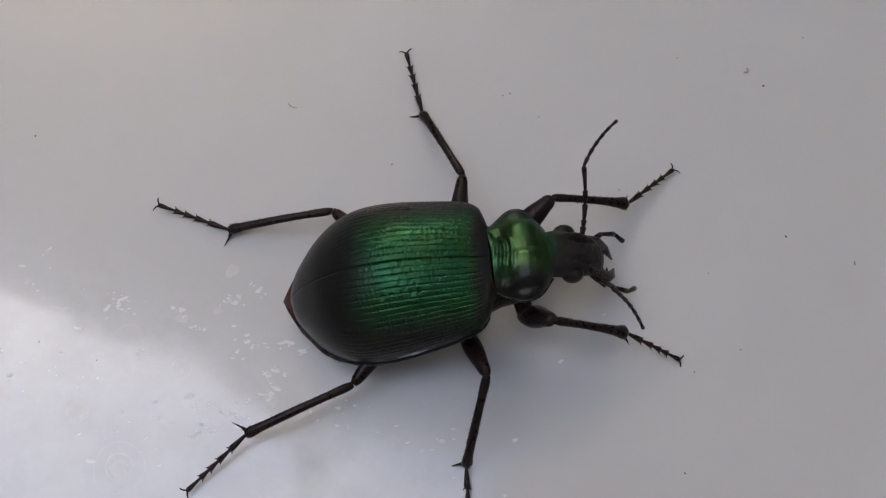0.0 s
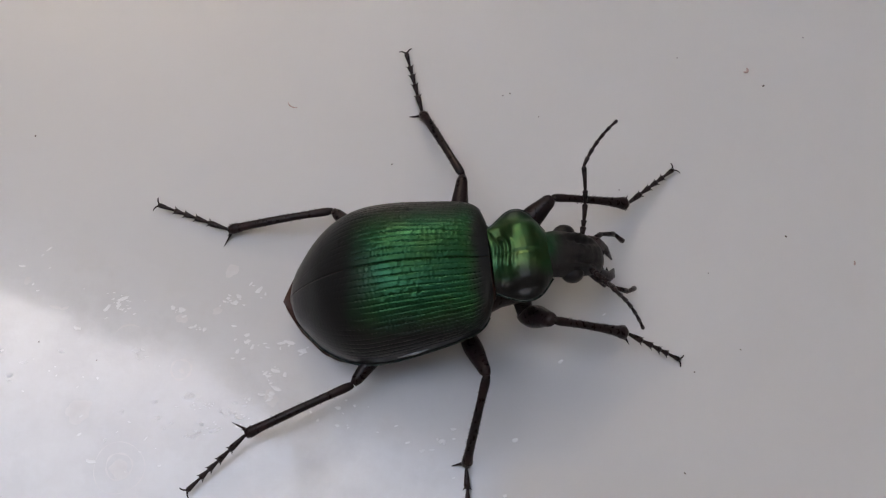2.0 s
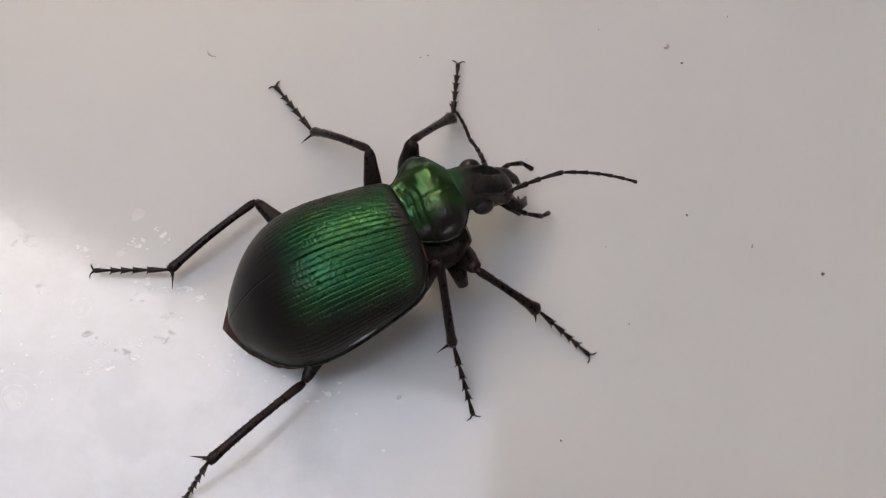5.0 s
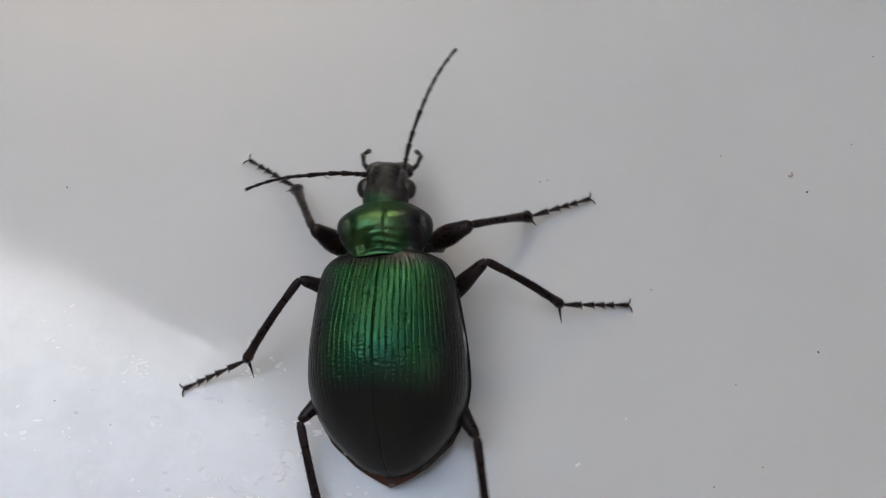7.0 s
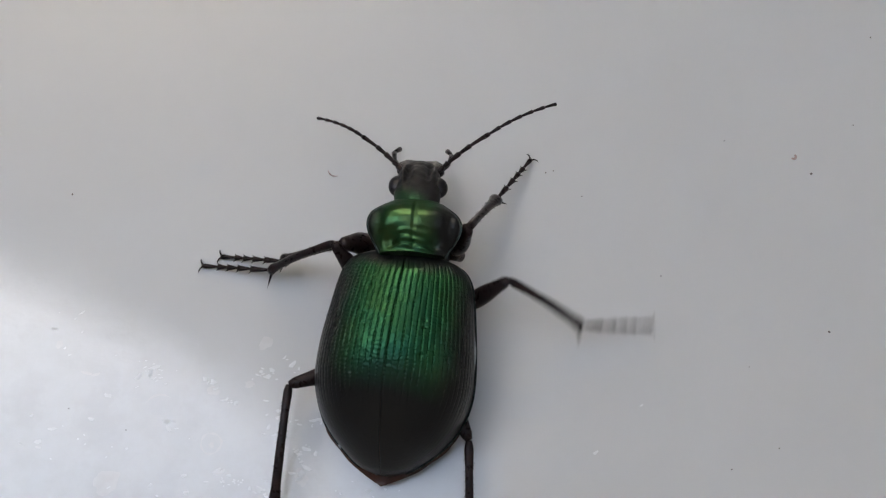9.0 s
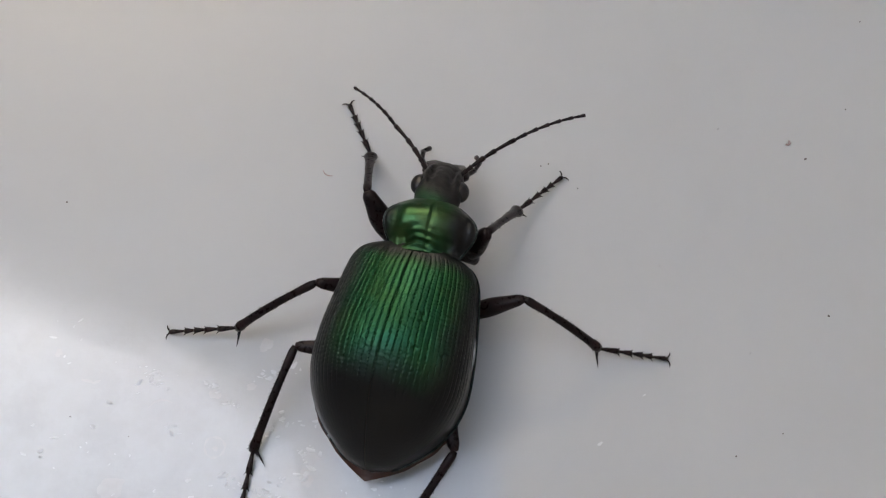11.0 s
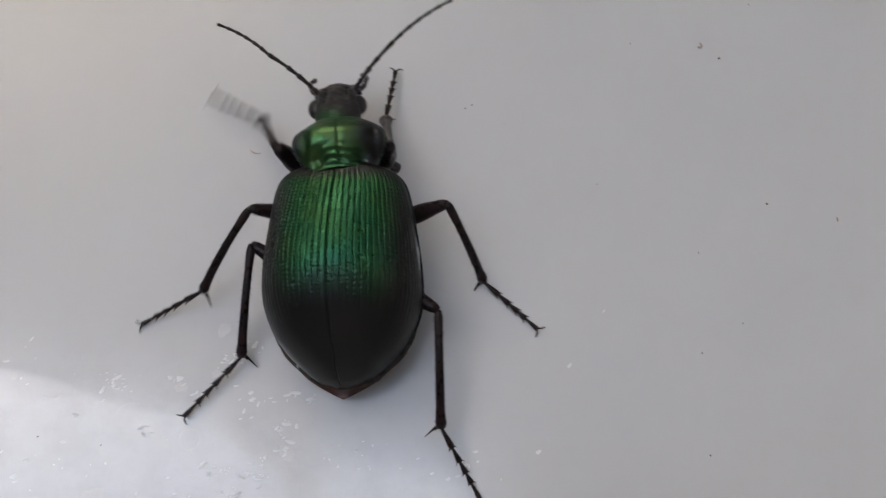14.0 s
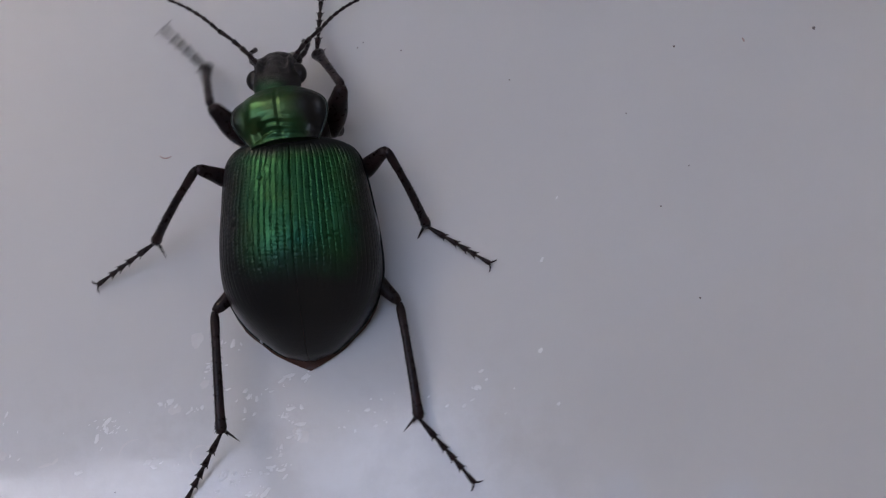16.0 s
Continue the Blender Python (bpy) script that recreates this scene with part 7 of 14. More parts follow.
    walk(LEG["left", "front"][2], [
        (0, pose(-0.00575, 0.01107, -0.00052, -14.8, -2.7, 34.2)), (2.75, pose(-0.00575, 0.01107, -0.00052, -14.8, -2.7, 34.2)),
        (2.875, pose(-0.00578, 0.01102, -0.00056, -14.4, -2.7, 34.4)), (3, pose(-0.00580, 0.01097, -0.00058, -13.9, -2.7, 34.5)),
        (3.1, pose(-0.00544, 0.01132, -0.00041, -16.7, -2.9, 33.0)), (3.2, pose(-0.00510, 0.01157, -0.00025, -19.4, -3.0, 31.5)),
        (3.4, pose(-0.00541, 0.01132, -0.00023, -19.2, -2.6, 32.0)), (3.6, pose(-0.00591, 0.01108, -0.00014, -18.7, -1.8, 33.1)),
        (3.8, pose(-0.00654, 0.01087, -0.00000, -18.0, -0.9, 34.8)), (4, pose(-0.00724, 0.01067, 0.00020, -17.0, -0.0, 36.7)),
        (4.25, pose(-0.00635, 0.00976, 0.00048, -12.4, 0.5, 27.7)), (4.5, pose(-0.00516, 0.00858, 0.00078, -7.8, 1.2, 18.6)),
        (4.7, pose(-0.00804, 0.00757, 0.00089, -8.2, 2.5, 42.9)), (4.9, pose(-0.01062, 0.00598, 0.00139, -7.1, 2.5, 67.0)),
        (5.1, pose(-0.01044, 0.00646, 0.00190, -6.0, 2.7, 62.1)), (5.3, pose(-0.01011, 0.00698, 0.00234, -5.3, 3.0, 56.7)),
        (5.4, pose(-0.00828, 0.00807, 0.00196, -6.0, 3.4, 43.6)), (5.5, pose(-0.00587, 0.00882, 0.00156, -6.3, 3.6, 30.5)),
        (5.6, pose(-0.00781, 0.00774, 0.00181, -5.7, 3.3, 50.4)), (5.7, pose(-0.00954, 0.00624, 0.00248, -3.7, 1.9, 68.9)),
        (5.85, pose(-0.00708, 0.00810, 0.00330, -3.0, 4.1, 48.0)), (6, pose(-0.00416, 0.00942, 0.00362, -4.0, 6.6, 27.7)),
        (6.1, pose(-0.00301, 0.00959, 0.00309, -3.1, 7.1, 19.0)), (6.2, pose(-0.00212, 0.00970, 0.00236, -2.3, 7.1, 10.8)),
        (6.35, pose(-0.00384, 0.00860, 0.00216, -4.9, 5.0, 28.5)), (6.5, pose(-0.00642, 0.00692, 0.00205, -7.2, 2.5, 48.7)),
        (6.6, pose(-0.00580, 0.00718, 0.00196, -6.5, 2.9, 40.9)), (6.7, pose(-0.00494, 0.00746, 0.00195, -5.6, 3.3, 32.9)),
        (6.85, pose(-0.00666, 0.00746, 0.00250, -7.2, 1.9, 43.7)), (7, pose(-0.00869, 0.00704, 0.00294, -8.8, 0.4, 56.5)),
        (7.1, pose(-0.00809, 0.00641, 0.00204, -6.8, 0.8, 52.3)), (7.2, pose(-0.00712, 0.00583, 0.00115, -5.5, 1.7, 46.7)),
        (7.35, pose(-0.00722, 0.00544, 0.00046, -6.8, 2.3, 47.9)), (7.5, pose(-0.00733, 0.00498, -0.00006, -6.9, 2.7, 49.6)),
        (7.6, pose(-0.00808, 0.00456, -0.00018, -6.1, 2.6, 58.4)), (7.7, pose(-0.00869, 0.00424, -0.00019, -5.0, 1.6, 67.0)),
        (7.85, pose(-0.00915, 0.00412, -0.00030, -3.9, -0.0, 78.6)), (8, pose(-0.00961, 0.00397, -0.00026, -3.5, -0.9, 90.3)),
        (8.1, pose(-0.00790, 0.00959, 0.00167, -11.0, -1.9, 50.0)), (8.2, pose(-0.00933, 0.00746, 0.00040, -4.3, -2.4, 58.4)),
        (8.35, pose(-0.01043, 0.00456, 0.00064, -5.2, -3.5, 78.6)), (8.5, pose(-0.01097, 0.00154, 0.00083, -6.4, -4.4, 97.8)),
        (8.6, pose(-0.01000, 0.00516, 0.00133, -7.0, -3.8, 70.1)), (8.7, pose(-0.00823, 0.00838, 0.00191, -6.7, -2.5, 42.2)),
        (8.85, pose(-0.00991, 0.00429, 0.00176, -12.2, -2.1, 66.0)), (9, pose(-0.01064, -0.00029, 0.00212, -14.3, -1.2, 90.4)),
        (9.1, pose(-0.00976, 0.00451, 0.00166, -10.6, -1.8, 64.0)), (9.2, pose(-0.00766, 0.00875, 0.00173, -4.6, -1.8, 38.1)),
        (9.35, pose(-0.00824, 0.00678, 0.00164, -3.7, -1.8, 52.5)), (9.5, pose(-0.00856, 0.00463, 0.00139, -2.7, -2.0, 66.9)),
        (9.65, pose(-0.00928, 0.00601, 0.00155, -3.1, -2.0, 63.5)), (9.8, pose(-0.00984, 0.00728, 0.00167, -3.6, -2.0, 60.2)),
        (9.95, pose(-0.01061, 0.00453, 0.00154, -4.7, -2.4, 78.9)), (10.1, pose(-0.01084, 0.00159, 0.00147, -5.5, -2.8, 97.6)),
        (10.25, pose(-0.00972, 0.00533, 0.00173, -6.4, -2.4, 69.4)), (10.4, pose(-0.00782, 0.00865, 0.00215, -5.7, -1.2, 41.1)),
        (10.55, pose(-0.00990, 0.00449, 0.00180, -9.4, -2.4, 65.9)), (10.7, pose(-0.01079, -0.00023, 0.00192, -11.3, -3.4, 91.2)),
        (10.85, pose(-0.00987, 0.00471, 0.00159, -6.8, -2.4, 64.1)), (11, pose(-0.00761, 0.00902, 0.00170, -0.9, -0.6, 37.8)),
        (11.15, pose(-0.00832, 0.00758, 0.00196, -4.3, -1.9, 56.9)), (11.3, pose(-0.00886, 0.00600, 0.00209, -7.2, -3.3, 76.3)),
        (11.4, pose(-0.00842, 0.00713, 0.00205, -5.6, -2.0, 58.3)), (11.5, pose(-0.00811, 0.00813, 0.00200, -3.4, -0.4, 40.9)),
        (11.65, pose(-0.00973, 0.00536, 0.00160, -3.2, -2.4, 62.7)), (11.8, pose(-0.01054, 0.00234, 0.00136, -2.7, -3.7, 83.5)),
        (11.9, pose(-0.01114, 0.00153, 0.00141, -4.4, -3.7, 87.2)), (12, pose(-0.01167, 0.00071, 0.00149, -6.2, -3.8, 90.8)),
        (12.1, pose(-0.00960, 0.00505, 0.00128, 57.6, -1.8, 113.8)), (12.2, pose(-0.00575, 0.01131, 0.00169, 4.4, 0.0, 16.3)),
        (12.35, pose(-0.00905, 0.00714, 0.00153, -0.6, -2.7, 56.3)), (12.5, pose(-0.01056, 0.00154, 0.00145, -5.3, -2.9, 95.5)),
        (12.65, pose(-0.00870, 0.00557, 0.00162, -4.6, -2.4, 63.9)), (12.8, pose(-0.00632, 0.00879, 0.00211, -3.2, 0.6, 33.8)),
        (12.9, pose(-0.00811, 0.00634, 0.00223, -6.3, 0.3, 55.5)), (13, pose(-0.00948, 0.00349, 0.00249, -8.7, -1.2, 78.2)),
        (13.1, pose(-0.01032, 0.00230, 0.00189, -4.2, -2.2, 92.0)), (13.2, pose(-0.01092, 0.00102, 0.00111, 0.3, -2.6, 104.8)),
        (13.35, pose(-0.00914, 0.00398, 0.00102, -5.8, -0.9, 77.2)), (13.5, pose(-0.00681, 0.00660, 0.00167, -10.7, 0.2, 49.1)),
        (13.65, pose(-0.00901, 0.00364, 0.00112, -11.4, -1.0, 71.9)), (13.8, pose(-0.01050, 0.00013, 0.00154, -10.4, -1.9, 94.6)),
        (13.9, pose(-0.00982, -0.00005, 0.00144, 33.1, -1.7, 125.8)), (14, pose(-0.00793, 0.00633, 0.00240, -10.1, -1.4, 60.8)),
        (14.1, pose(-0.00545, 0.01016, 0.00294, -13.5, -1.2, 36.1)), (14.2, pose(-0.00911, 0.00912, 0.00106, -3.6, -1.4, 40.6)),
        (14.35, pose(-0.01072, 0.00505, 0.00053, -11.9, -0.9, 66.8)), (14.5, pose(-0.01111, 0.00040, 0.00064, -17.2, 1.3, 93.3)),
        (14.65, pose(-0.01127, 0.00485, 0.00031, -15.0, -0.1, 70.1)), (14.8, pose(-0.01024, 0.00870, 0.00033, -10.2, -1.8, 47.8)),
        (14.9, pose(-0.01129, 0.00586, 0.00078, -15.0, 0.2, 66.2)), (15, pose(-0.01148, 0.00284, 0.00114, -18.2, 2.2, 83.9)),
        (15.1, pose(-0.00968, 0.00397, 0.00079, -14.9, 2.0, 81.2)), (15.2, pose(-0.00791, 0.00487, 0.00058, -11.7, 1.7, 79.3)),
        (15.35, pose(-0.00865, 0.00641, 0.00051, -13.7, -0.1, 64.5)), (15.5, pose(-0.00927, 0.00776, 0.00038, -14.8, -2.0, 49.7)),
        (15.65, pose(-0.01054, 0.00421, -0.00004, -14.1, 1.6, 76.5)), (15.8, pose(-0.01095, 0.00022, -0.00031, -10.2, 5.7, 103.8)),
        (15.9, pose(-0.00959, 0.00451, -0.00036, -15.0, 1.5, 72.8)), (16, pose(-0.00703, 0.00842, 0.00025, -15.2, -4.0, 40.8)),
    ])
    walk(LEG["left", "middle"][0], [
        (0, pose(-0.00323, -0.00241, 0.00280, -5.3, 0.0, 79.6)), (2.75, pose(-0.00323, -0.00241, 0.00280, -5.3, 0.0, 79.6)),
        (2.875, pose(-0.00323, -0.00241, 0.00281, -4.3, 0.0, 79.0)), (3, pose(-0.00322, -0.00241, 0.00280, -3.3, 0.0, 78.4)),
        (3.1, pose(-0.00320, -0.00240, 0.00281, -4.5, 0.0, 74.5)), (3.2, pose(-0.00318, -0.00240, 0.00280, -5.4, 0.0, 71.6)),
        (3.4, pose(-0.00326, -0.00239, 0.00280, -4.6, 0.0, 74.8)), (3.6, pose(-0.00340, -0.00237, 0.00279, -3.3, 0.0, 78.1)),
        (3.8, pose(-0.00355, -0.00237, 0.00280, -1.6, 0.0, 81.4)), (4, pose(-0.00374, -0.00238, 0.00282, 0.3, 0.0, 84.2)),
        (4.25, pose(-0.00418, -0.00266, 0.00326, 20.4, 0.0, 100.4)), (4.5, pose(-0.00375, -0.00260, 0.00355, 23.2, 0.0, 117.7)),
        (4.7, pose(-0.00392, -0.00250, 0.00359, 34.5, 0.0, 98.6)), (4.9, pose(-0.00382, -0.00228, 0.00340, 35.4, 0.0, 77.9)),
        (5.1, pose(-0.00381, -0.00222, 0.00338, 34.4, 0.0, 73.7)), (5.3, pose(-0.00376, -0.00217, 0.00332, 32.6, 0.0, 69.2)),
        (5.4, pose(-0.00369, -0.00225, 0.00370, 42.2, 0.0, 82.7)), (5.5, pose(-0.00239, -0.00178, 0.00302, 34.1, 0.0, 101.8)),
        (5.6, pose(-0.00269, -0.00210, 0.00304, 40.5, 0.0, 85.0)), (5.7, pose(-0.00308, -0.00232, 0.00305, 45.1, 0.0, 70.4)),
        (5.85, pose(-0.00273, -0.00198, 0.00313, 38.7, 0.0, 86.9)), (6, pose(-0.00247, -0.00184, 0.00287, 35.4, 0.0, 101.2)),
        (6.1, pose(-0.00222, -0.00181, 0.00274, 32.1, 0.0, 101.9)), (6.2, pose(-0.00217, -0.00190, 0.00273, 32.1, 0.0, 104.2)),
        (6.35, pose(-0.00209, -0.00207, 0.00259, 35.8, 0.0, 94.5)), (6.5, pose(-0.00251, -0.00224, 0.00278, 37.9, 0.0, 89.4)),
        (6.6, pose(-0.00247, -0.00212, 0.00285, 31.0, 0.0, 103.5)), (6.7, pose(-0.00249, -0.00207, 0.00289, 25.9, 0.0, 115.9)),
        (6.85, pose(-0.00257, -0.00215, 0.00288, 35.3, 0.0, 98.8)), (7, pose(-0.00282, -0.00221, 0.00299, 41.2, 0.0, 83.0)),
        (7.1, pose(-0.00298, -0.00222, 0.00308, 36.4, 0.0, 92.7)), (7.2, pose(-0.00332, -0.00235, 0.00323, 34.7, 0.0, 99.2)),
        (7.35, pose(-0.00345, -0.00246, 0.00327, 30.0, 0.0, 107.6)), (7.5, pose(-0.00353, -0.00263, 0.00327, 25.8, 0.0, 117.3)),
        (7.6, pose(-0.00377, -0.00257, 0.00320, 26.6, 0.0, 99.1)), (7.7, pose(-0.00330, -0.00240, 0.00291, 17.2, 0.0, 79.3)),
        (7.85, pose(-0.00309, -0.00244, 0.00284, 20.6, 0.0, 79.1)), (8, pose(-0.00293, -0.00247, 0.00277, 26.1, 0.0, 78.8)),
        (8.1, pose(-0.00304, -0.00245, 0.00283, 23.1, 0.0, 99.3)), (8.2, pose(-0.00318, -0.00253, 0.00288, 17.5, 0.0, 119.3)),
        (8.35, pose(-0.00313, -0.00246, 0.00286, 25.1, 0.0, 94.8)), (8.5, pose(-0.00320, -0.00238, 0.00292, 27.6, 0.0, 68.0)),
        (8.6, pose(-0.00352, -0.00248, 0.00311, 30.5, 0.0, 93.3)), (8.7, pose(-0.00345, -0.00265, 0.00317, 26.2, 0.0, 115.4)),
        (8.85, pose(-0.00333, -0.00237, 0.00333, 40.1, 0.0, 86.9)), (9, pose(-0.00333, -0.00216, 0.00342, 48.3, 0.0, 52.6)),
        (9.1, pose(-0.00317, -0.00229, 0.00334, 42.0, 0.0, 82.0)), (9.2, pose(-0.00306, -0.00234, 0.00317, 30.6, 0.0, 107.3)),
        (9.35, pose(-0.00374, -0.00250, 0.00334, 36.2, 0.0, 94.5)), (9.5, pose(-0.00353, -0.00235, 0.00310, 28.1, 0.0, 78.3)),
        (9.65, pose(-0.00364, -0.00255, 0.00317, 29.4, 0.0, 99.2)), (9.8, pose(-0.00336, -0.00258, 0.00311, 23.0, 0.0, 118.1)),
        (9.95, pose(-0.00360, -0.00249, 0.00319, 33.3, 0.0, 93.9)), (10.1, pose(-0.00339, -0.00228, 0.00308, 33.8, 0.0, 65.5)),
        (10.25, pose(-0.00354, -0.00245, 0.00319, 36.1, 0.0, 90.6)), (10.4, pose(-0.00312, -0.00246, 0.00309, 26.6, 0.0, 112.3)),
        (10.55, pose(-0.00315, -0.00238, 0.00316, 40.3, 0.0, 86.1)), (10.7, pose(-0.00321, -0.00231, 0.00307, 47.2, 0.0, 52.6)),
        (10.85, pose(-0.00293, -0.00235, 0.00306, 41.3, 0.0, 82.1)), (11, pose(-0.00284, -0.00230, 0.00299, 30.0, 0.0, 107.8)),
        (11.15, pose(-0.00304, -0.00238, 0.00304, 37.5, 0.0, 88.7)), (11.3, pose(-0.00320, -0.00238, 0.00299, 41.8, 0.0, 68.5)),
        (11.4, pose(-0.00304, -0.00236, 0.00303, 37.3, 0.0, 89.3)), (11.5, pose(-0.00305, -0.00232, 0.00305, 29.0, 0.0, 108.3)),
        (11.65, pose(-0.00299, -0.00227, 0.00311, 38.7, 0.0, 86.6)), (11.8, pose(-0.00298, -0.00230, 0.00308, 45.9, 0.0, 59.6)),
        (11.9, pose(-0.00335, -0.00227, 0.00317, 43.5, 0.0, 59.9)), (12, pose(-0.00338, -0.00224, 0.00310, 34.1, 0.0, 58.9)),
        (12.1, pose(-0.00362, -0.00238, 0.00329, 38.4, 0.0, 83.5)), (12.2, pose(-0.00341, -0.00250, 0.00328, 31.4, 0.0, 105.3)),
        (12.35, pose(-0.00304, -0.00225, 0.00330, 40.7, 0.0, 79.0)), (12.5, pose(-0.00296, -0.00227, 0.00323, 49.6, 0.0, 42.5)),
        (12.65, pose(-0.00294, -0.00226, 0.00315, 47.9, 0.0, 53.8)), (12.8, pose(-0.00293, -0.00228, 0.00303, 44.3, 0.0, 66.5)),
        (12.9, pose(-0.00281, -0.00218, 0.00299, 34.8, 0.0, 98.8)), (13, pose(-0.00300, -0.00224, 0.00307, 20.5, 0.0, 123.3)),
        (13.1, pose(-0.00274, -0.00213, 0.00298, 33.9, 0.0, 101.8)), (13.2, pose(-0.00272, -0.00225, 0.00293, 42.4, 0.0, 74.4)),
        (13.35, pose(-0.00296, -0.00232, 0.00299, 40.4, 0.0, 83.2)), (13.5, pose(-0.00334, -0.00245, 0.00308, 39.5, 0.0, 90.4)),
        (13.65, pose(-0.00257, -0.00245, 0.00280, 43.7, 0.0, 67.6)), (13.8, pose(-0.00254, -0.00278, 0.00272, 51.2, 0.0, 37.7)),
        (13.9, pose(-0.00232, -0.00236, 0.00281, 44.6, 0.0, 71.5)), (14, pose(-0.00287, -0.00225, 0.00300, 35.6, 0.0, 97.1)),
        (14.1, pose(-0.00322, -0.00238, 0.00318, 32.1, 0.0, 106.7)), (14.2, pose(-0.00346, -0.00254, 0.00324, 28.0, 0.0, 113.8)),
        (14.35, pose(-0.00352, -0.00241, 0.00323, 40.5, 0.0, 84.8)), (14.5, pose(-0.00304, -0.00243, 0.00284, 37.3, 0.0, 46.8)),
        (14.65, pose(-0.00351, -0.00236, 0.00318, 36.3, 0.0, 78.9)), (14.8, pose(-0.00396, -0.00270, 0.00342, 31.5, 0.0, 105.4)),
        (14.9, pose(-0.00356, -0.00231, 0.00342, 40.7, 0.0, 81.1)), (15, pose(-0.00311, -0.00231, 0.00308, 48.4, 0.0, 49.0)),
        (15.1, pose(-0.00309, -0.00238, 0.00293, 48.9, 0.0, 44.8)), (15.2, pose(-0.00310, -0.00237, 0.00294, 49.4, 0.0, 42.7)),
        (15.35, pose(-0.00300, -0.00230, 0.00311, 38.3, 0.0, 88.7)), (15.5, pose(-0.00334, -0.00252, 0.00319, 20.6, 0.0, 123.7)),
        (15.65, pose(-0.00247, -0.00206, 0.00320, 33.2, 0.0, 99.3)), (15.8, pose(-0.00229, -0.00264, 0.00308, 46.3, 0.0, 61.1)),
        (15.9, pose(-0.00277, -0.00233, 0.00311, 42.6, 0.0, 72.1)), (16, pose(-0.00345, -0.00237, 0.00322, 43.0, 0.0, 79.3)),
    ])
